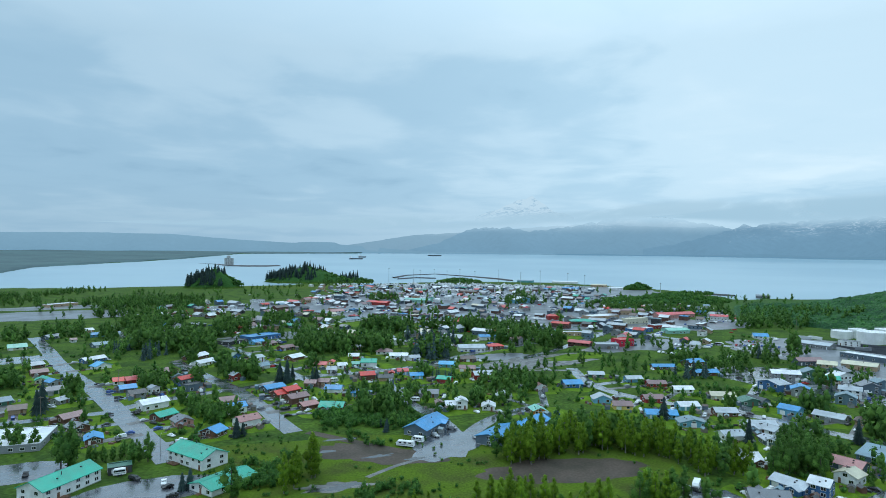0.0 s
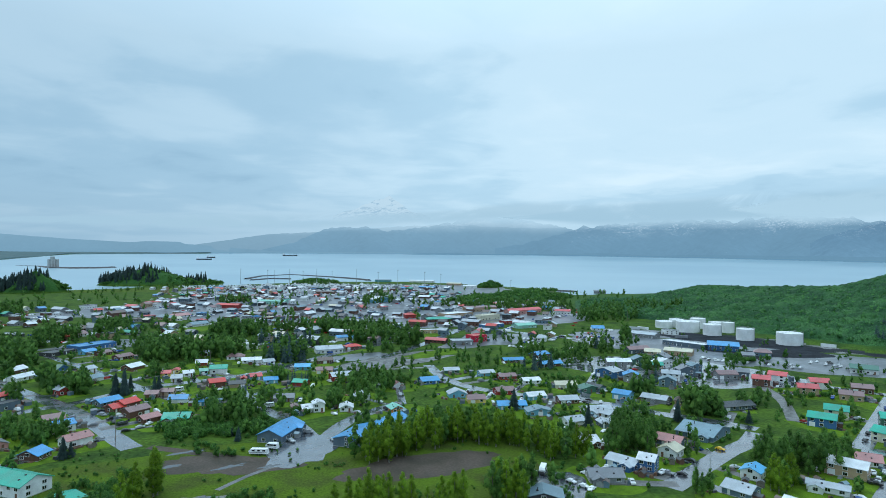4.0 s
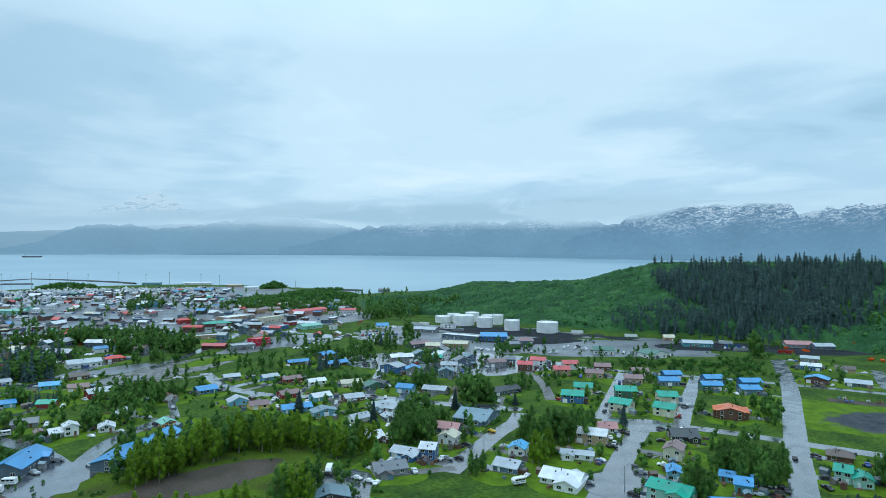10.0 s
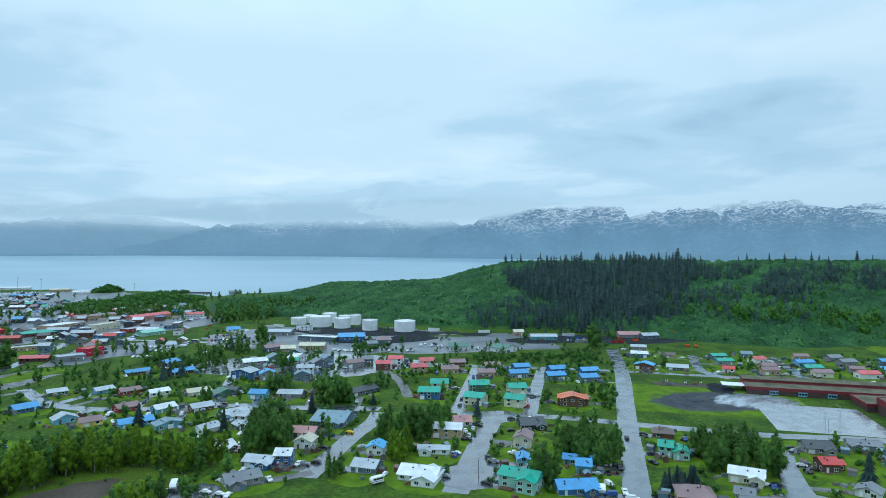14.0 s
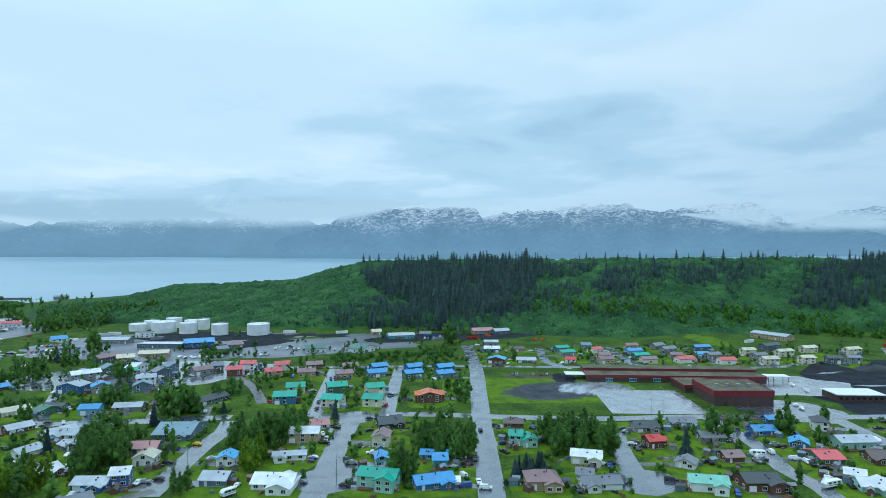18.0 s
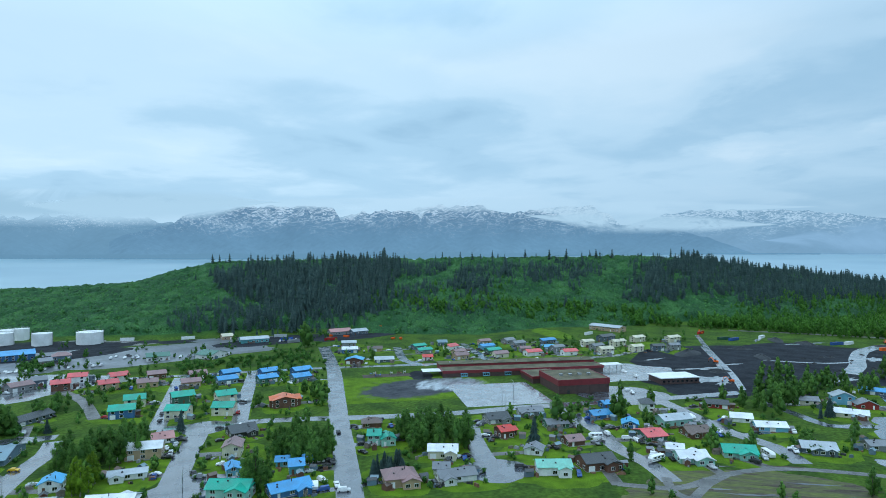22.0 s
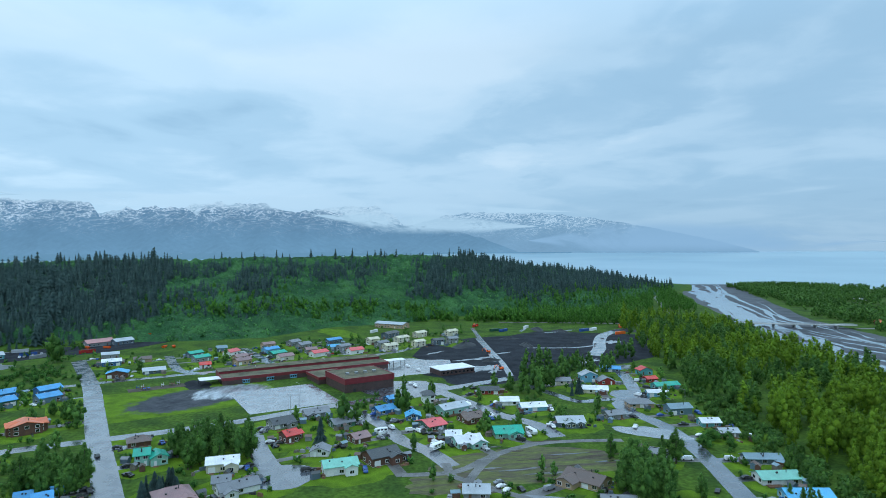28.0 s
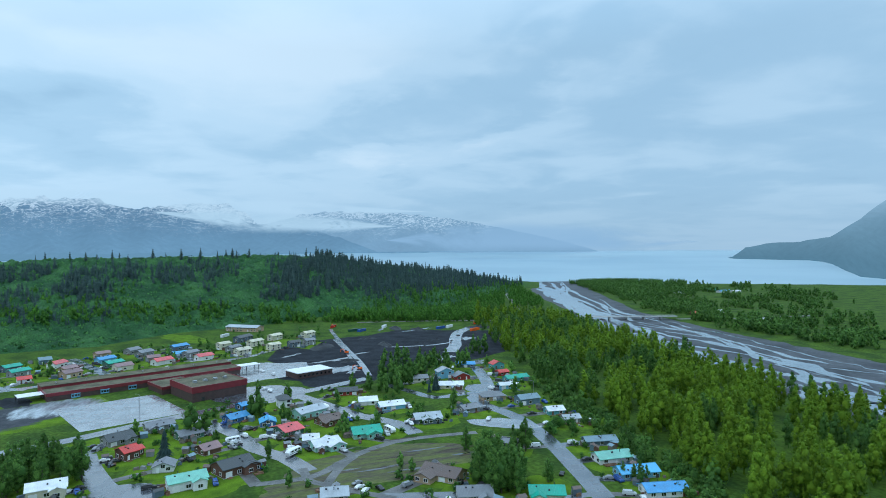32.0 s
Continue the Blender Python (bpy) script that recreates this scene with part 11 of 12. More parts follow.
car(217.3, -28.7, 122, "white", "car")
car(213.9, -30.2, 143, "white", "car")
car(221.2, -28.2, -62, "grey", "car")
car(214.3, -35.3, 22, "black", "car")
car(319.4, -118.7, 33, "white", "car")
car(336.2, -41.5, 150, "white", "car")
car(370.1, -32.1, -67, "black", "car")
car(286.2, -101.3, 149, "white", "pickup")
car(348.3, -124.8, 214, "white", "van")
car(240.1, -129.8, 149, "black", "car")
car(209.3, -102.9, 146, "black", "car")
car(223.0, -126.6, -66, "black", "car")
car(441.2, 8.8, 34, "white", "van")
car(381.3, 2.7, 143, "white", "car")
car(287.8, 432.9, 45, "black", "van")
car(217.5, 363.3, -21, "silver", "car")
car(233.1, 394.9, -180, "red", "car")
car(239.0, 404.5, -175, "white", "pickup")
car(250.2, 364.5, -122, "grey", "van")
car(257.1, 369.2, -134, "white", "pickup")
car(306.8, 347.8, -56, "white", "pickup")
car(186.0, 303.0, -159, "black", "van")
car(196.7, 292.1, -130, "white", "car")
car(213.5, 271.1, -134, "silver", "pickup")
car(166.9, 231.2, -69, "blue", "car")
car(154.5, 219.4, -53, "black", "car")
car(137.2, 208.1, -53, "grey", "pickup")
car(160.7, 285.3, 46, "black", "van")
car(144.7, 195.3, 116, "black", "van")
car(166.7, 158.9, -72, "grey", "car")
car(285.1, 311.2, 155, "grey", "van")
car(317.3, 284.4, -58, "grey", "van")
car(315.7, 269.7, 110, "blue", "car")
car(347.1, 281.3, 39, "grey", "van")
car(338.0, 243.5, -64, "black", "van")
car(357.7, 263.9, 40, "silver", "car")
car(361.5, 245.1, 125, "grey", "van")
car(276.8, 255.1, -58, "silver", "pickup")
car(245.7, 257.3, 107, "red", "car")
car(295.1, 215.1, -53, "silver", "pickup")
car(273.3, 200.0, -82, "white", "pickup")
car(289.5, 195.2, 125, "grey", "van")
car(306.5, 170.9, -61, "black", "car")
car(227.8, 195.2, -68, "black", "pickup")
car(208.9, 185.2, -41, "black", "car")
car(188.8, 173.6, -74, "white", "car")
car(251.5, 181.5, 24, "white", "van")
car(191.5, 156.0, 118, "grey", "pickup")
car(172.1, 143.4, 111, "black", "car")
car(219.0, 121.7, -61, "white", "pickup")
car(213.7, 115.7, -64, "black", "pickup")
car(221.3, 118.1, -63, "black", "pickup")
car(194.0, 105.8, -51, "blue", "van")
car(486.2, 253.1, 135, "white", "car")
car(457.3, 236.3, 128, "black", "pickup")
car(410.7, 198.0, -139, "black", "car")
car(479.3, 199.7, -56, "white", "car")
car(441.5, 157.8, 155, "white", "car")
car(524.0, 155.8, -68, "black", "van")
car(506.3, 144.1, -65, "black", "car")
car(489.0, 132.9, -65, "white", "car")
car(466.3, 122.3, -71, "silver", "car")
car(530.3, 140.2, 113, "blue", "pickup")
car(504.5, 127.7, 111, "black", "van")
car(488.7, 119.0, 137, "white", "car")
car(471.1, 109.0, 111, "grey", "car")
car(557.5, 98.0, -66, "black", "car")
car(538.2, 86.7, -62, "black", "van")
car(510.8, 75.7, -64, "white", "car")
car(497.5, 69.4, -78, "red", "pickup")
car(544.1, 60.0, 122, "black", "van")
car(518.8, 23.5, -154, "white", "car")
car(510.3, 21.9, -126, "grey", "van")
car(519.4, 9.6, 145, "grey", "car")
car(315.0, 23.6, 114, "blue", "car")
car(302.7, 12.9, 124, "grey", "pickup")
car(286.2, 4.6, 111, "white", "van")
car(320.6, -26.5, -53, "grey", "van")
car(306.2, -34.6, -56, "white", "pickup")
car(301.0, 29.2, -49, "grey", "pickup")
car(237.3, 43.5, 99, "black", "van")
car(272.6, 65.9, 101, "white", "car")
car(290.2, 73.2, 156, "grey", "car")
car(322.2, 57.0, 52, "black", "car")
car(243.5, 67.3, -58, "black", "car")
car(227.5, 56.8, -24, "grey", "car")
car(232.2, 63.2, -42, "grey", "car")
car(204.8, 92.6, 130, "black", "pickup")
car(245.5, 114.6, 117, "black", "car")
car(268.3, 129.6, 109, "black", "car")
car(354.5, -28.5, 125, "black", "pickup")
car(330.0, -39.3, 126, "blue", "car")
car(312.3, -51.6, 124, "black", "car")
car(292.5, -62.8, 115, "white", "pickup")
car(269.6, -44.3, -131, "black", "van")
car(258.5, -27.3, -152, "silver", "pickup")
car(267.1, -6.7, 138, "white", "pickup")
car(214.5, -45.2, 123, "grey", "van")
car(215.2, -22.1, -56, "red", "van")
car(386.0, -121.0, -107, "blue", "car")
car(380.3, -124.4, -106, "grey", "car")
car(374.7, -77.6, 113, "white", "car")
car(382.9, -73.8, 139, "black", "car")
car(385.3, -138.1, 74, "white", "van")
car(366.6, -136.6, 67, "black", "van")
car(349.6, -128.6, 53, "black", "pickup")
car(305.7, -120.9, 101, "blue", "car")
car(305.2, -104.7, -66, "grey", "van")
car(241.7, -106.3, -98, "white", "van")
car(288.8, -125.3, 95, "black", "pickup")
car(271.8, -125.8, 98, "white", "car")
car(240.8, -123.6, 92, "white", "van")
car(220.9, -119.5, 95, "black", "car")
car(200.8, -118.1, 74, "grey", "car")
car(185.8, -116.5, 63, "silver", "van")
car(45.9, 322.4, 126, "black", "van")
car(0.2, 323.7, -149, "white", "car")
car(29.9, 320.9, -43, "silver", "car")
car(44.2, 339.7, -56, "silver", "car")
car(-15.1, 351.1, -169, "black", "pickup")
car(1.6, 442.8, 147, "white", "pickup")
car(-3.4, 451.4, 151, "silver", "car")
car(25.2, 507.3, -19, "blue", "van")
car(73.7, 433.1, 3, "white", "pickup")
car(11.1, 471.9, 126, "white", "car")
car(-47.0, 435.0, -45, "white", "car")
car(-54.5, 432.0, -49, "black", "car")
car(-99.0, 431.4, -139, "silver", "car")
car(-96.6, 436.7, -145, "black", "car")
car(-72.8, 416.1, -56, "black", "van")
car(-65.8, 425.2, -70, "black", "van")
car(-55.1, 409.4, 113, "red", "car")
car(-32.6, 425.7, 132, "white", "van")
car(-27.9, 419.8, 130, "silver", "car")
car(-68.5, 368.2, 120, "black", "car")
car(-36.2, 358.8, 20, "black", "pickup")
car(-72.1, 314.6, -157, "silver", "car")
car(-19.9, 465.9, -32, "blue", "car")
car(-13.2, 464.0, -45, "grey", "car")
car(99.3, 354.4, 35, "white", "car")
car(108.9, 341.8, 50, "white", "van")
car(123.0, 327.4, 63, "white", "pickup")
car(134.9, 315.3, 59, "silver", "van")
car(149.7, 293.5, 33, "white", "car")
car(158.5, 287.7, 50, "black", "van")
car(97.6, 413.7, -171, "silver", "car")
car(115.2, 381.2, -159, "grey", "van")
car(131.8, 357.2, -127, "black", "car")
car(169.4, 351.1, -43, "white", "car")
car(90.3, 384.8, 27, "grey", "van")
car(58.1, 354.1, -95, "silver", "pickup")
car(198.3, 410.7, -43, "black", "car")
car(-142.0, 272.6, 41, "white", "van")
car(-158.9, 291.3, 38, "black", "car")
car(-183.1, 303.7, 92, "silver", "pickup")
car(-157.1, 328.2, 172, "white", "car")
car(-144.7, 299.1, -129, "silver", "car")
car(-131.9, 286.5, -140, "blue", "car")
car(-113.6, 268.5, -145, "white", "pickup")
car(-85.3, 297.6, 44, "grey", "pickup")
car(-99.4, 321.6, 17, "grey", "car")
car(-109.0, 337.0, 39, "grey", "van")
car(-99.1, 349.7, -144, "black", "car")
car(-89.4, 333.0, -135, "black", "pickup")
car(-81.6, 321.4, -146, "black", "van")
car(-206.8, 374.6, -135, "grey", "pickup")
car(-204.2, 376.8, -137, "white", "car")
car(-191.5, 356.0, -131, "blue", "van")
car(-179.5, 342.1, -148, "black", "van")
car(-158.7, 349.0, -48, "blue", "van")
car(-152.4, 389.8, 57, "grey", "van")
car(-141.6, 361.0, -50, "white", "van")
car(-162.7, 401.1, 37, "white", "car")
car(-175.8, 418.5, 32, "black", "pickup")
car(-256.8, 409.4, 49, "black", "car")
car(-275.6, 431.9, 43, "black", "car")
car(-239.3, 388.2, 43, "black", "pickup")
car(-230.1, 380.6, 40, "black", "car")
car(-216.1, 362.3, 33, "blue", "van")
car(-197.6, 339.5, 37, "grey", "pickup")
car(-210.5, 302.2, -57, "blue", "car")
car(-266.9, 446.7, -133, "silver", "car")
car(-246.2, 421.3, -133, "black", "car")
car(-178.3, 440.5, -120, "white", "van")
car(-150.4, 470.2, 32, "black", "car")
car(-146.5, 503.3, -141, "black", "pickup")
car(-122.6, 461.6, -134, "grey", "van")
car(-120.6, 435.1, 37, "red", "van")

# ---- trees of the town ----
woods = Mass("town_woods", leaf, "clumps of leafy trees among the houses")
thicket = Mass("thickets", shrub_leaf, "low green thickets of shrubs", "shrubs")
grove(woods, 379, -61, 387, -86, 12, 16, 14, "broad", 180)
grove(woods, 422, -96, 425, -122, 10, 6, 13, "broad", 180)
grove(woods, 466, -147, 463, -163, 8, 3, 14, "broad", 180)
grove(woods, 431, -76, 448, -98, 16, 6, 12, "broad", 180)
grove(woods, 25, 248, 43, 261, 16, 10, 12, "broad", 180)
grove(woods, 43, 261, 71, 276, 18, 14, 13, "broad", 180)
grove(woods, 71, 276, 96, 263, 18, 16, 12, "broad", 180)
grove(woods, 96, 263, 110, 231, 14, 14, 11, "broad", 180)
grove(woods, 222, 142, 232, 123, 20, 12, 10, "broad", 180)
grove(woods, 254, 99, 270, 74, 22, 16, 12, "broad", 180)
grove(woods, 190, 205, 214, 205, 14, 8, 12, "broad", 180)
grove(woods, 213, -70, 208, -86, 20, 10, 13, "broad", 180)
grove(woods, -41, 313, -18, 337, 14, 12, 11, "broad", 180)
grove(thicket, -61, 330, -26, 298, 16, 40, 4, "shrub", 110)
grove(thicket, -26, 298, 3, 329, 12, 30, 4, "shrub", 110)
grove(woods, -57, 353, -14, 365, 18, 14, 9, "broad", 180)
tree(27.7, 243.5, 12.3, "young_tree")
tree(26.8, 247.2, 12.3, "young_tree")
tree(26.8, 251.5, 12.0, "young_tree")
tree(31.5, 245.4, 14.5, "young_tree")
tree(35.5, 243.3, 15.2, "young_tree")
tree(29.3, 254.4, 13.2, "young_tree")
tree(35.8, 248.4, 12.5, "young_tree")
tree(35.1, 251.6, 12.8, "young_tree")
tree(35.5, 251.6, 14.7, "young_tree")
tree(39.6, 249.2, 13.9, "young_tree")
tree(41.9, 249.6, 10.5, "young_tree")
tree(43.0, 249.0, 14.2, "young_tree")
tree(36.7, 260.0, 10.7, "young_tree")
tree(44.0, 251.5, 11.7, "young_tree")
tree(42.0, 258.4, 14.8, "young_tree")
tree(39.4, 264.5, 12.6, "young_tree")
tree(46.0, 257.0, 12.2, "young_tree")
tree(48.9, 255.5, 14.8, "young_tree")
tree(43.5, 268.5, 14.1, "young_tree")
tree(49.9, 260.0, 13.5, "young_tree")
tree(51.8, 258.8, 16.5, "young_tree")
tree(57.0, 255.4, 13.4, "young_tree")
tree(49.4, 270.1, 12.8, "young_tree")
tree(59.2, 257.2, 13.2, "young_tree")
tree(58.9, 260.5, 11.7, "young_tree")
tree(58.0, 266.3, 12.9, "young_tree")
tree(54.1, 274.3, 11.0, "young_tree")
tree(62.8, 263.9, 12.0, "young_tree")
tree(57.6, 274.6, 13.8, "young_tree")
tree(64.2, 266.1, 12.0, "young_tree")
tree(65.4, 267.4, 14.8, "young_tree")
tree(65.1, 273.3, 11.1, "young_tree")
tree(66.5, 271.5, 11.5, "young_tree")
tree(70.3, 268.9, 15.7, "young_tree")
tree(66.8, 266.7, 10.3, "young_tree")
tree(68.4, 266.0, 14.9, "young_tree")
tree(71.1, 267.3, 11.8, "young_tree")
tree(68.5, 261.6, 13.8, "young_tree")
tree(70.9, 262.4, 13.7, "young_tree")
tree(78.8, 276.1, 13.4, "young_tree")
tree(80.5, 275.1, 13.2, "young_tree")
tree(76.5, 264.9, 11.9, "young_tree")
tree(81.1, 272.1, 11.7, "young_tree")
tree(77.0, 262.1, 15.1, "young_tree")
tree(83.5, 270.5, 12.6, "young_tree")
tree(77.1, 257.8, 14.0, "young_tree")
tree(87.2, 272.5, 11.3, "young_tree")
tree(80.0, 257.2, 12.7, "young_tree")
tree(80.2, 254.9, 10.9, "young_tree")
tree(90.1, 270.5, 11.8, "young_tree")
tree(87.7, 264.8, 10.2, "young_tree")
tree(83.3, 253.2, 15.1, "young_tree")
tree(87.5, 258.9, 11.5, "young_tree")
tree(93.0, 267.0, 13.2, "young_tree")
tree(92.7, 263.6, 13.2, "young_tree")
tree(95.7, 267.1, 13.1, "young_tree")
tree(90.1, 254.8, 12.1, "young_tree")
tree(91.6, 253.6, 14.5, "young_tree")
tree(98.6, 259.8, 10.2, "young_tree")
tree(97.4, 256.6, 13.4, "young_tree")
tree(92.4, 252.5, 11.5, "young_tree")
tree(93.3, 251.6, 12.2, "young_tree")
tree(102.2, 253.1, 12.5, "young_tree")
tree(100.6, 250.4, 12.1, "young_tree")
tree(106.6, 250.7, 9.4, "young_tree")
tree(94.6, 245.3, 10.1, "young_tree")
tree(98.9, 243.9, 13.4, "young_tree")
tree(103.0, 243.7, 11.0, "young_tree")
tree(102.4, 242.8, 12.4, "young_tree")
tree(104.3, 240.8, 13.4, "young_tree")
tree(98.8, 236.2, 12.0, "young_tree")
tree(106.9, 239.2, 10.7, "young_tree")
tree(101.5, 233.8, 12.4, "young_tree")
tree(99.5, 232.0, 10.5, "young_tree")
tree(112.5, 235.4, 13.2, "young_tree")
tree(111.1, 233.3, 9.7, "young_tree")
tree(114.3, 232.8, 11.3, "young_tree")
tree(115.4, 230.5, 13.9, "young_tree")
grove(woods, -40, 306, -17, 328, 16, 20, 12, "broad", 132)
grove(thicket, -57, 296, -13, 304, 22, 70, 4.2, "shrub", 110)
grove(thicket, -62, 305, -41, 313, 10, 24, 5, "shrub", 110)
grove(thicket, -46, 276, -22, 268, 14, 22, 3, "shrub", 110)
tree(11.3, 196.1, 11.3, "young_tree")
tree(17.8, 189.5, 13.1, "young_tree")
tree(19.1, 192.9, 10.2, "young_tree")
tree(22.0, 196.7, 12.6, "young_tree")
tree(25.2, 193.1, 13.3, "young_tree")
tree(29.1, 199.6, 12.1, "young_tree")
tree(40.3, 191.4, 9.8, "young_tree")
tree(43.9, 190.2, 10.7, "young_tree")
tree(46.7, 188.8, 12.1, "young_tree")
tree(47.9, 191.6, 11.4, "young_tree")
tree(64.1, 198.2, 13.8)
tree(66.5, 198.2, 10.8)
tree(68.0, 202.3, 13.5)
tree(68.5, 204.7, 10.2)
tree(72.1, 206.2, 10.9)
tree(75.4, 200.7, 14.1)
tree(77.7, 205.9, 11.1)
tree(79.8, 202.2, 14.2)
tree(-146.1, 236.3, 15.8)
tree(-141.9, 233.8, 13.9)
tree(-141.5, 235.1, 17.9)
tree(-138.4, 241.4, 6.5)
tree(-136.5, 239.8, 7.1)
tree(-136.9, 243.6, 5.3)
tree(-133.4, 242.6, 6.3)
tree(-132.3, 241.9, 5.9)
tree(-130.4, 243.8, 5.7)
tree(-130.5, 245.3, 5.4)
tree(-127.5, 245.0, 5.4)
tree(-128.6, 249.7, 6.5)
tree(-123.8, 245.5, 6.0)
tree(-124.5, 248.4, 6.2)
tree(-123.6, 249.8, 6.8)
tree(-121.1, 248.0, 5.0)
tree(-118.1, 248.6, 5.5)
grove(thicket, -71, 222, -54, 228, 16, 26, 4.5, "shrub", 110)
grove(thicket, -74, 236, -54, 243, 18, 22, 4, "shrub", 110)
grove(thicket, -27, 208, -8, 218, 16, 22, 3.5, "shrub", 110)
grove(thicket, -41, 205, -23, 208, 10, 12, 3, "shrub", 110)
grove(woods, -73, 577, -49, 578, 6, 3, 9, "broad", 132)
grove(woods, -42, 321, -20, 349, 12, 10, 11, "broad", 132)
tree(132.8, 239.0, 13.5)
tree(132.1, 233.2, 14.5)
tree(135.4, 237.2, 10.6)
tree(135.6, 235.6, 13.1)
tree(139.7, 241.8, 13.4)
tree(142.9, 245.2, 14.6)
tree(140.3, 236.0, 15.2)
tree(141.5, 236.3, 14.0)
tree(141.3, 229.0, 12.8)
tree(147.6, 243.7, 10.7)
tree(147.0, 237.1, 12.8)
grove(woods, 205, 287, 215, 280, 14, 8, 12, "broad", 132)
grove(woods, 190, 323, 199, 318, 8, 4, 12, "broad", 132)
tree(177.2, 208.8, 12.6)
tree(181.3, 212.6, 10.3)
tree(179.6, 204.6, 12.3)
tree(187.5, 217.3, 11.6)
tree(188.8, 215.6, 13.7)
tree(185.0, 205.4, 11.7)
tree(186.8, 205.2, 12.3)
tree(191.5, 207.9, 14.1)
tree(186.8, 204.1, 12.6)
tree(188.5, 195.3, 11.3)
tree(190.6, 208.0, 10.9)
tree(192.5, 204.7, 14.2)
tree(195.1, 196.5, 15.1)
tree(197.7, 204.3, 13.1)
tree(199.6, 200.8, 11.0)
tree(201.0, 194.9, 12.6)
tree(202.0, 201.3, 13.6)
tree(204.4, 204.0, 15.2)
tree(206.2, 202.5, 13.6)
tree(208.6, 198.8, 12.8)
tree(211.3, 200.2, 14.2)
tree(164.0, 186.5, 11.3, "young_tree")
tree(165.3, 186.3, 13.4, "young_tree")
tree(164.6, 183.3, 12.8, "young_tree")
tree(168.0, 183.5, 9.6, "young_tree")
tree(172.8, 188.5, 11.4, "young_tree")
tree(173.7, 187.6, 12.6, "young_tree")
tree(175.2, 188.3, 11.1, "young_tree")
tree(135.9, 189.5, 9.3)
tree(136.3, 186.6, 8.4)
tree(140.4, 188.0, 9.0)
tree(183.8, 129.8, 14.8)
tree(190.5, 131.3, 11.8)
tree(188.1, 129.3, 15.2)
tree(185.6, 125.5, 11.8)
tree(193.2, 127.6, 11.0)
tree(216.5, 139.4, 12.9)
tree(222.3, 141.1, 12.5)
tree(226.0, 142.1, 11.2)
tree(225.6, 140.7, 10.8)
tree(222.5, 137.2, 11.7)
tree(228.8, 139.2, 12.4)
tree(231.2, 139.5, 11.6)
tree(214.1, 129.2, 10.9)
tree(228.2, 135.5, 11.6)
tree(219.5, 129.5, 11.7)
tree(221.2, 130.2, 9.3)
tree(223.8, 129.8, 13.0)
tree(223.5, 128.8, 11.7)
tree(215.0, 123.3, 9.8)
tree(227.8, 128.6, 12.0)
tree(231.9, 129.8, 12.1)
tree(217.8, 121.6, 10.4)
tree(218.6, 120.1, 10.2)
tree(235.3, 128.1, 8.7)
tree(224.1, 120.7, 11.5)
tree(235.6, 125.8, 12.9)
tree(231.7, 122.0, 9.4)
grove(woods, 285, 197, 291, 197, 4, 2, 9, "broad", 132)
grove(woods, 324, 187, 314, 170, 8, 6, 9, "broad", 132)
tree(254.5, 99.3, 12.7)
tree(240.8, 89.6, 11.6)
tree(252.9, 96.1, 11.4)
tree(242.4, 89.1, 12.5)
tree(260.7, 99.0, 12.4)
tree(257.7, 95.9, 10.7)
tree(246.7, 87.1, 13.3)
tree(255.6, 91.1, 14.8)
tree(254.2, 89.2, 10.7)
tree(254.3, 88.4, 12.1)
tree(263.2, 91.8, 10.2)
tree(263.9, 91.6, 13.4)
tree(246.1, 79.3, 14.1)
tree(268.0, 91.2, 13.2)
tree(257.4, 83.2, 12.3)
tree(265.3, 87.1, 12.6)
tree(269.5, 87.4, 10.8)
tree(269.6, 86.4, 14.0)
tree(249.8, 72.9, 13.6)
tree(259.8, 77.7, 10.9)
tree(270.1, 83.2, 12.3)
tree(256.7, 74.0, 10.5)
tree(252.9, 70.3, 13.6)
tree(253.8, 68.9, 14.8)
tree(262.6, 72.6, 14.5)
tree(266.5, 74.3, 11.1)
tree(211.2, 94.2, 7.3, "spruce_tree")
tree(213.6, 94.2, 5.6, "spruce_tree")
tree(218.4, 95.7, 6.5, "spruce_tree")
tree(214.4, 92.6, 5.8, "spruce_tree")
tree(211.8, 90.8, 6.7, "spruce_tree")
tree(219.7, 93.4, 7.4, "spruce_tree")
tree(217.0, 90.8, 6.8, "spruce_tree")
tree(213.4, 88.6, 7.9, "spruce_tree")
tree(220.4, 90.8, 5.6, "spruce_tree")
tree(214.1, 86.5, 5.5, "spruce_tree")
tree(222.8, 89.6, 7.8, "spruce_tree")
tree(222.4, 88.3, 7.8, "spruce_tree")
tree(216.6, 84.9, 6.8, "spruce_tree")
tree(216.8, 84.5, 6.4, "spruce_tree")
tree(269.8, 43.5, 12.0, "spruce_tree")
grove(woods, 297, 35, 302, 31, 6, 2, 13, "broad", 132)
grove(woods, 319, 12, 324, 6, 8, 3, 13, "broad", 132)
grove(woods, 380, 10, 382, 9, 2, 1, 8, "broad", 132)
grove(woods, 345, -8, 350, -13, 6, 3, 12, "broad", 132)
grove(woods, 350, -16, 354, -20, 5, 2, 10, "broad", 132)
grove(woods, 325, 52, 327, 50, 3, 2, 5, "broad", 132)
grove(woods, 372, -40, 378, -45, 6, 3, 9, "broad", 132)
tree(258.6, 2.8, 8.2)
grove(woods, 285, 25, 286, 24, 3, 1, 7, "broad", 132)
grove(woods, 472, 275, 476, 273, 2, 3, 20, "broad", 132)
tree(216.9, 261.3, 7.0, "spruce_tree")
tree(238.9, 205.2, 10.2, "spruce_tree")
tree(183.7, 270.8, 10.3, "spruce_tree")
tree(184.7, 272.8, 11.5, "spruce_tree")
tree(154.8, 221.2, 4.7)
tree(157.7, 227.0, 5.1)
tree(159.3, 226.8, 5.1)
tree(162.4, 226.0, 5.3)
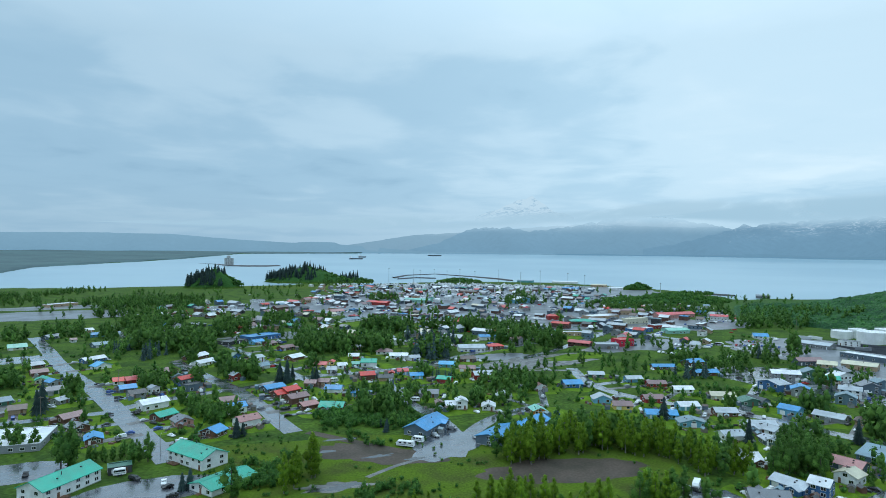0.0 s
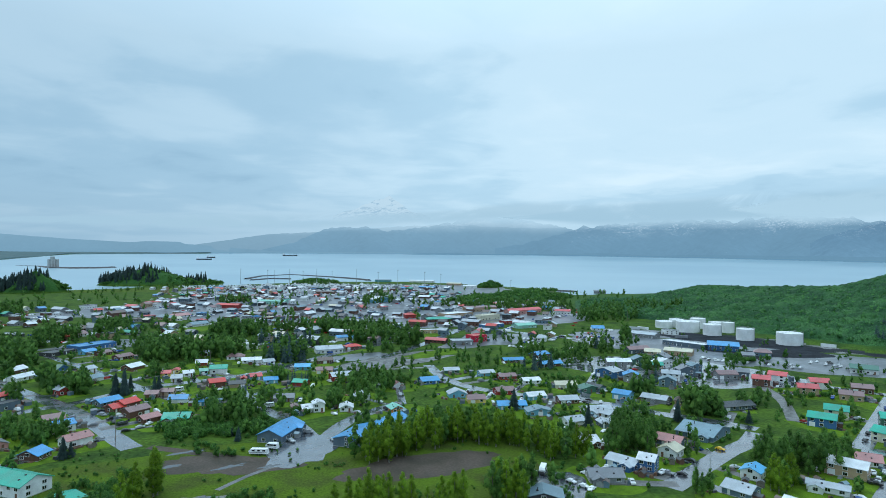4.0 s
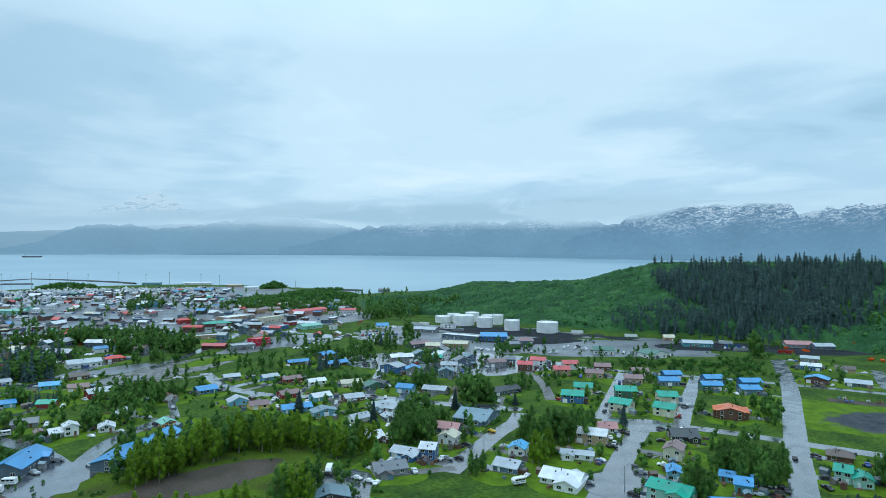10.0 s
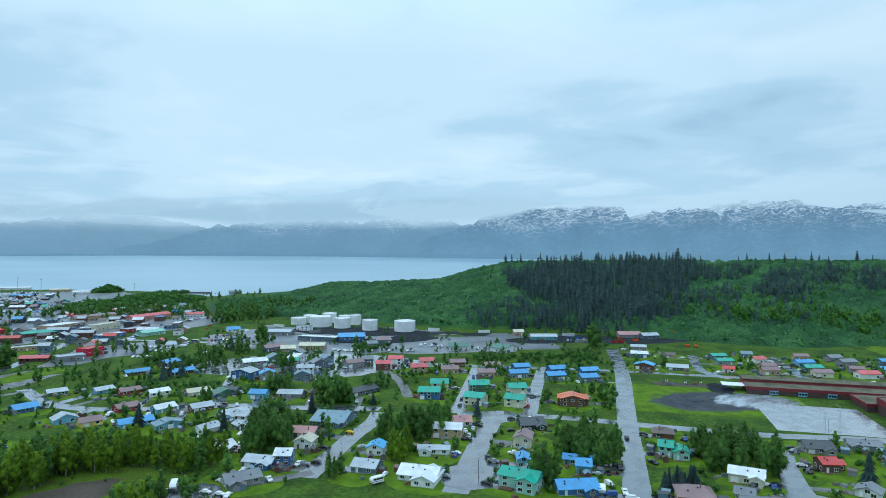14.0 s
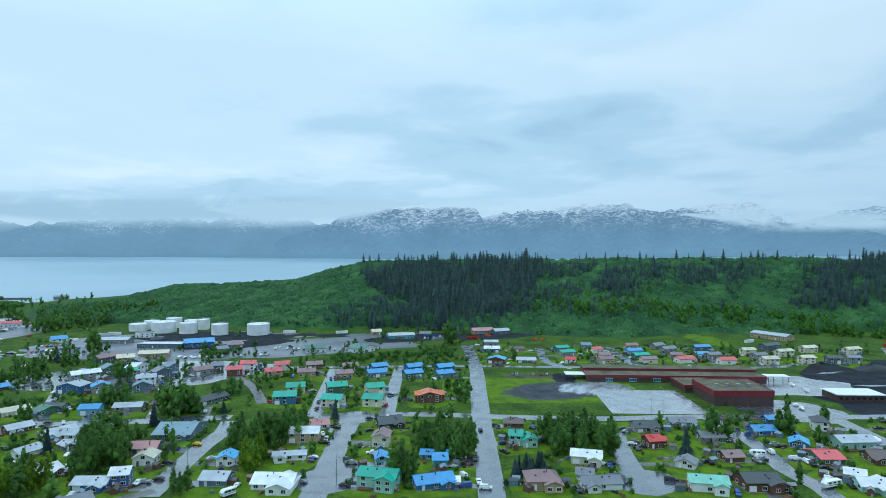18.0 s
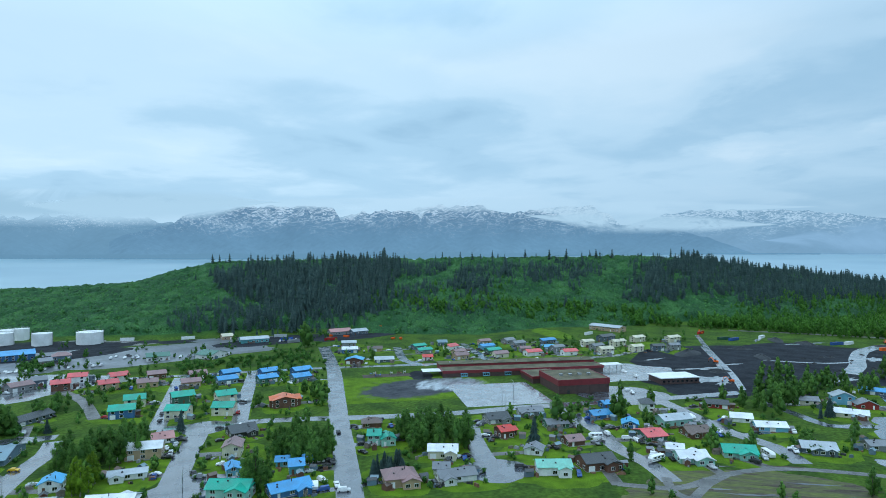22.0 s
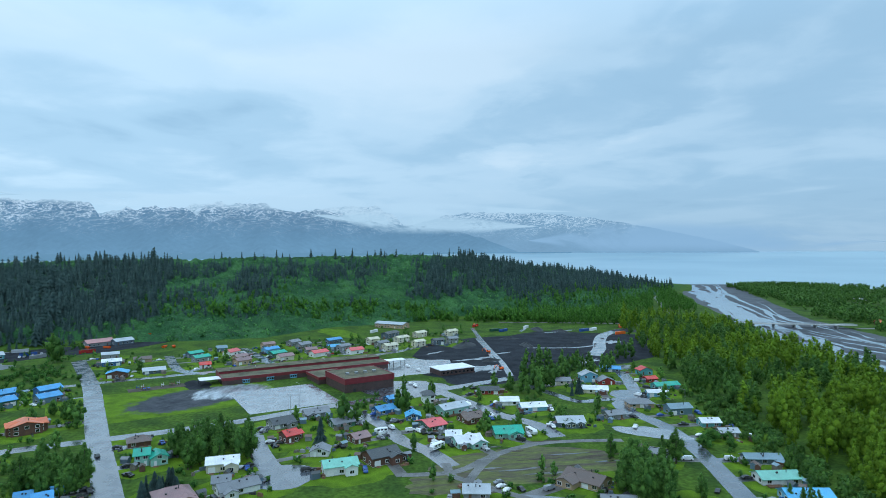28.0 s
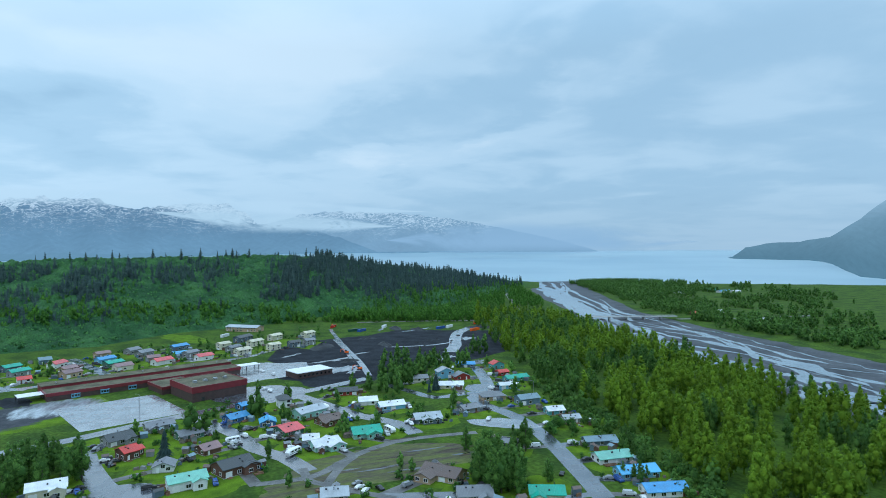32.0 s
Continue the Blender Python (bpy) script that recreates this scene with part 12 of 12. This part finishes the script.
grove(thicket, 211, 283, 217, 259, 8, 8, 4, "shrub", 110)
grove(woods, 358, -54, 366, -83, 24, 14, 11, "broad", 132)
grove(woods, 398, -91, 439, -137, 30, 11, 10, "broad", 132)
tree(213.6, -70.9, 13.9)
tree(206.8, -69.8, 15.2)
tree(209.2, -71.6, 15.4)
tree(219.9, -75.9, 16.2)
tree(220.0, -77.3, 15.4)
tree(217.6, -77.8, 16.3)
tree(199.9, -71.4, 15.1)
tree(198.0, -71.9, 13.4)
tree(218.3, -80.8, 14.6)
tree(213.5, -80.0, 12.2)
tree(199.5, -75.1, 15.6)
tree(209.8, -80.3, 12.0)
tree(216.4, -83.7, 11.2)
tree(200.0, -78.3, 11.5)
tree(210.5, -83.6, 15.0)
tree(201.5, -80.9, 13.8)
tree(196.6, -80.3, 12.8)
tree(209.4, -85.9, 13.1)
tree(244.3, -76.3, 9.6)
tree(246.2, -77.3, 10.0)
tree(239.9, -95.7, 10.6)
tree(241.0, -100.3, 11.1)
tree(237.5, -100.2, 14.1)
tree(204.2, -94.9, 8.7)
tree(204.5, -96.2, 6.5)
grove(thicket, 292, -65, 295, -77, 8, 8, 4, "shrub", 110)
tree(349.6, -87.0, 7.3, "spruce_tree")
tree(353.7, -91.6, 9.2, "spruce_tree")
tree(354.4, -92.4, 10.0, "spruce_tree")
grove(woods, 299, -68, 299, -72, 4, 2, 8, "broad", 132)
grove(woods, 314, -2, 308, -6, 4, 2, 7, "broad", 132)
grove(thicket, 260, -114, 260, -135, 12, 10, 6, "shrub", 110)
tree(200.2, -122.9, 6.3)
tree(197.5, -125.7, 6.1)
tree(195.7, -129.7, 5.8)
tree(193.1, -125.5, 7.8)
tree(191.9, -124.7, 5.9)
tree(242.2, -149.7, 6.5)
tree(239.9, -147.8, 5.7)
tree(236.1, -146.5, 7.8)
tree(231.8, -145.1, 7.2)
tree(228.0, -143.9, 5.8)
tree(225.4, -140.1, 5.5)
tree(222.4, -141.6, 5.5)
tree(220.7, -136.6, 6.4)
tree(216.5, -144.4, 6.7)
tree(215.5, -136.2, 5.7)
tree(209.3, -136.7, 7.2)
tree(206.2, -133.8, 7.9)
grove(woods, 288, 508, 294, 512, 3, 3, 17, "broad", 132)
grove(woods, 183, 439, 213, 424, 20, 8, 9, "broad", 132)
grove(spruces, 247, 487, 265, 482, 12, 5, 12, "spruce", 160)
grove(spruces, 156, 412, 183, 418, 12, 9, 12, "spruce", 160)
grove(spruces, 212, 349, 226, 357, 6, 4, 12, "spruce", 160)
grove(woods, 233, 382, 245, 387, 6, 3, 13, "broad", 132)
grove(thicket, 126, 393, 200, 364, 10, 26, 4, "shrub", 110)
tree(135.7, 272.0, 11.9, "spruce_tree")
tree(126.0, 233.5, 11.1)
tree(128.1, 234.0, 13.9)
tree(134.7, 235.3, 12.9)
tree(139.8, 234.7, 14.2)
tree(143.6, 234.5, 11.7)
tree(138.1, 247.8, 15.2)
tree(138.5, 251.1, 13.3)
tree(152.1, 242.6, 13.4)
tree(144.4, 253.6, 14.8)
tree(111.6, 309.2, 11.9, "spruce_tree")
grove(woods, 19, 672, 47, 644, 20, 6, 13, "broad", 132)
grove(woods, 56, 649, 106, 594, 26, 11, 14, "broad", 132)
grove(woods, 56, 513, 80, 486, 18, 8, 11, "broad", 132)
grove(woods, 153, 333, 158, 333, 4, 2, 9, "broad", 132)
grove(woods, 234, 293, 256, 297, 10, 7, 8, "broad", 132)
grove(thicket, 176, 334, 224, 345, 8, 14, 4, "shrub", 110)
grove(thicket, 279, 306, 321, 294, 10, 14, 4, "shrub", 110)
grove(spruces, 3, 543, 13, 548, 10, 5, 14, "spruce", 160)
grove(spruces, -28, 570, 0, 535, 14, 12, 14, "spruce", 160)
grove(woods, -70, 530, -35, 522, 18, 7, 13, "broad", 132)
grove(woods, -110, 546, -85, 536, 18, 5, 13, "broad", 132)
grove(woods, 66, 442, 85, 446, 8, 3, 8, "broad", 132)
grove(woods, 46, 369, 60, 378, 14, 8, 10, "broad", 132)
grove(spruces, -7, 405, 8, 399, 8, 6, 7, "spruce", 160)
grove(woods, -15, 409, -9, 406, 4, 3, 10, "broad", 132)
tree(-80.3, 382.2, 11.0, "spruce_tree")
tree(-78.3, 384.3, 11.5, "spruce_tree")
grove(woods, 30, 302, 39, 268, 10, 12, 9, "broad", 132)
tree(-28.7, 292.1, 4.6, "spruce_tree")
tree(-25.7, 288.7, 5.3, "spruce_tree")
tree(-25.7, 284.4, 5.5, "spruce_tree")
grove(thicket, -57, 307, -41, 296, 8, 10, 4, "shrub", 110)
grove(woods, 127, 453, 158, 416, 12, 6, 7, "broad", 132)
grove(woods, 95, 466, 127, 453, 6, 3, 7, "broad", 132)
tree(-202.6, 308.6, 13.3, "spruce_tree")
tree(-203.3, 313.3, 17.3, "spruce_tree")
grove(woods, -260, 362, -257, 377, 14, 10, 12, "broad", 132)
grove(spruces, -226, 454, -219, 484, 10, 8, 13, "spruce", 160)
grove(spruces, -258, 482, -254, 509, 8, 5, 12, "spruce", 160)
grove(woods, -244, 504, -232, 528, 16, 10, 12, "broad", 132)
grove(woods, -193, 445, -183, 456, 8, 7, 12, "broad", 132)
grove(woods, -151, 345, -127, 327, 12, 15, 7, "broad", 132)
grove(woods, -126, 311, -105, 301, 12, 12, 6, "broad", 132)
grove(woods, -209, 350, -208, 364, 8, 7, 10, "broad", 132)
grove(woods, -177, 365, -174, 393, 8, 8, 9, "broad", 132)
grove(woods, -155, 425, -149, 436, 10, 7, 13, "broad", 132)
tree(-101.6, 385.4, 13.6, "spruce_tree")
tree(-97.0, 384.9, 15.7, "spruce_tree")
tree(-96.7, 386.6, 11.0, "spruce_tree")
tree(-95.4, 392.5, 11.1, "spruce_tree")
grove(woods, -137, 436, -125, 417, 6, 5, 11, "broad", 132)
grove(woods, -115, 496, -73, 490, 16, 7, 14, "broad", 132)
grove(woods, -59, 507, -32, 609, 18, 9, 14, "broad", 132)
grove(spruces, -23, 482, 8, 479, 18, 13, 15, "spruce", 160)
grove(woods, -95, 428, -89, 438, 4, 3, 10, "broad", 132)
grove(woods, -124, 353, -121, 360, 4, 2, 6, "broad", 132)
tree(-91.6, 274.8, 9.2, "spruce_tree")
tree(-91.9, 276.9, 7.7, "spruce_tree")
tree(-89.4, 277.0, 6.5, "spruce_tree")
tree(-54.3, 212.6, 14.4, "young_tree")
tree(-52.1, 217.5, 12.4, "young_tree")
tree(-51.8, 221.4, 11.8, "young_tree")
tree(-54.3, 230.6, 11.2, "young_tree")
tree(-48.9, 233.7, 15.1, "young_tree")
tree(-47.8, 226.7, 15.6, "young_tree")
tree(-46.7, 227.9, 15.0, "young_tree")
tree(-70.6, 207.0, 14.1)
tree(-69.3, 208.2, 9.6)
tree(-120.0, 238.7, 10.1)
tree(-119.3, 242.8, 7.9)
tree(-115.5, 242.3, 11.7)
tree(-90.2, 214.5, 6.4, "spruce_tree")
tree(-88.7, 217.3, 7.0, "spruce_tree")
grove(woods, -216, 350, -192, 325, 8, 7, 7, "broad", 132)
for az_, r_, h_ in ((4.6, 203, 11), (5.6, 198, 12), (6.4, 204, 13), (7.2, 200, 12), (7.8, 206, 10), (9.6, 205, 11), (10.4, 200, 12), (13.2, 203, 10.5), (14.4, 200, 13), (15.2, 205, 12), (18.4, 212, 13.5), (19.2, 209, 14), (20.1, 213, 13.5), (20.8, 207, 12), (-2.5, 205, 5), (-1.2, 201, 6)):
    tree(*polar(az_, r_), h_, "young_tree")
grove(woods, 26, 387, 38, 364, 16, 14, 11, "broad", 50)
grove(woods, 41, 396, 55, 398, 10, 8, 10, "broad", 50)
grove(woods, 209, 305, 212, 290, 12, 9, 10, "broad", 50)
grove(woods, 172, 289, 150, 237, 14, 10, 11, "broad", 50)
grove(thicket, 370, 246, 384, 235, 24, 26, 5, "shrub", 70)
grove(thicket, 458, 280, 383, 214, 30, 30, 4, "shrub", 70)
grove(woods, -22, 654, 13, 652, 20, 11, 13, "broad", 50)
grove(woods, 15, 642, 46, 624, 20, 13, 14, "broad", 50)
grove(woods, 49, 599, 77, 537, 24, 24, 14, "broad", 50)
grove(woods, 79, 547, 105, 538, 22, 18, 15, "broad", 50)
grove(woods, -82, 633, -36, 626, 22, 27, 14, "broad", 50)
grove(woods, 91, 957, 154, 980, 40, 24, 13, "broad", 50)
grove(woods, 189, 928, 355, 805, 60, 68, 10, "broad", 50)
grove(woods, -123, 532, -76, 517, 24, 24, 15, "broad", 50)
grove(woods, -193, 676, -166, 675, 24, 30, 14, "broad", 50)
grove(woods, -65, 508, -44, 501, 14, 12, 14, "broad", 50)
grove(woods, -120, 1018, -73, 1004, 30, 18, 12, "broad", 50)
grove(woods, -16, 485, 3, 479, 14, 9, 14, "broad", 50)
grove(woods, -303, 626, -291, 663, 60, 50, 14, "broad", 50)
grove(woods, -243, 503, -235, 526, 30, 30, 15, "broad", 50)
grove(woods, -225, 501, -187, 507, 26, 37, 15, "broad", 50)
grove(woods, -225, 624, -197, 628, 30, 30, 13, "broad", 50)
grove(woods, -116, 505, -55, 516, 26, 31, 15, "broad", 50)
grove(woods, -27, 493, 8, 499, 20, 14, 15, "broad", 50)
grove(woods, -77, 636, -30, 639, 30, 24, 14, "broad", 50)
grove(woods, 18, 633, 86, 638, 30, 27, 13, "broad", 50)
grove(woods, 78, 578, 101, 557, 20, 8, 12, "broad", 50)
grove(woods, 180, 458, 270, 487, 40, 31, 10, "broad", 50)
grove(woods, 329, 686, 414, 706, 50, 31, 13, "broad", 50)
grove(woods, 225, 873, 376, 800, 50, 43, 9, "broad", 50)
grove(woods, -188, 389, -166, 360, 12, 10, 9, "broad", 50)
grove(woods, -157, 384, -143, 397, 14, 12, 11, "broad", 50)
grove(woods, -142, 396, -119, 401, 16, 17, 12, "broad", 50)
grove(woods, -115, 301, -102, 309, 12, 17, 9, "broad", 50)
grove(woods, 14, 334, 46, 342, 16, 14, 9, "broad", 50)
grove(woods, 198, 283, 210, 286, 16, 12, 13, "broad", 50)
grove(woods, 228, 897, 405, 878, 60, 55, 10, "broad", 50)
grove(woods, 344, 711, 473, 809, 50, 31, 12, "broad", 50)
grove(woods, -477, 847, -414, 995, 90, 137, 11, "broad", 50)
grove(woods, -312, 564, -273, 604, 50, 42, 13, "broad", 50)
grove(woods, -253, 560, -211, 599, 40, 32, 13, "broad", 50)
grove(woods, -390, 542, -348, 599, 40, 42, 11, "broad", 50)
grove(woods, -696, 967, -657, 1167, 50, 62, 9, "broad", 50)
grove(woods, -404, 1247, -236, 1405, 40, 37, 7, "broad", 50)
grove(woods, -118, 969, -80, 1051, 40, 14, 11, "broad", 50)
grove(woods, 112, 1046, 181, 1185, 40, 12, 12, "broad", 50)
grove(woods, -185, 570, -184, 762, 60, 25, 10, "broad", 50)
grove(woods, 23, 665, 56, 623, 40, 13, 13, "broad", 50)
grove(woods, 52, 576, 108, 569, 40, 18, 13, "broad", 50)
grove(woods, -138, 573, -156, 764, 40, 15, 10, "broad", 50)
grove(woods, 22, 1439, 91, 1495, 30, 16, 7, "broad", 50)
grove(woods, 109, 498, 130, 430, 30, 6, 8, "broad", 50)
grove(woods, 429, 801, 477, 698, 50, 31, 11, "broad", 50)
grove(woods, 188, 556, 205, 512, 24, 7, 7, "broad", 50)
grove(woods, 258, 290, 284, 302, 14, 9, 6, "broad", 50)
grove(thicket, 364, 317, 429, 245, 40, 60, 5, "shrub", 70)
grove(thicket, 317, 409, 354, 422, 30, 20, 6, "shrub", 70)
grove(woods, -390, 1500, -165, 1459, 80, 50, 9, "broad", 50)
grove(woods, -470, 850, -335, 858, 60, 60, 11, "broad", 44)
grove(woods, -415, 752, -318, 756, 46, 44, 11, "broad", 44)
grove(woods, -690, 985, -585, 845, 60, 50, 9, "broad", 44)
grove(woods, -560, 905, -330, 930, 50, 60, 10, "broad", 44)
grove(woods, -186, 262, -170, 252, 9, 6, 9, "broad", 132)
for m_ in (woods, thicket, spruces):
    m_.done()
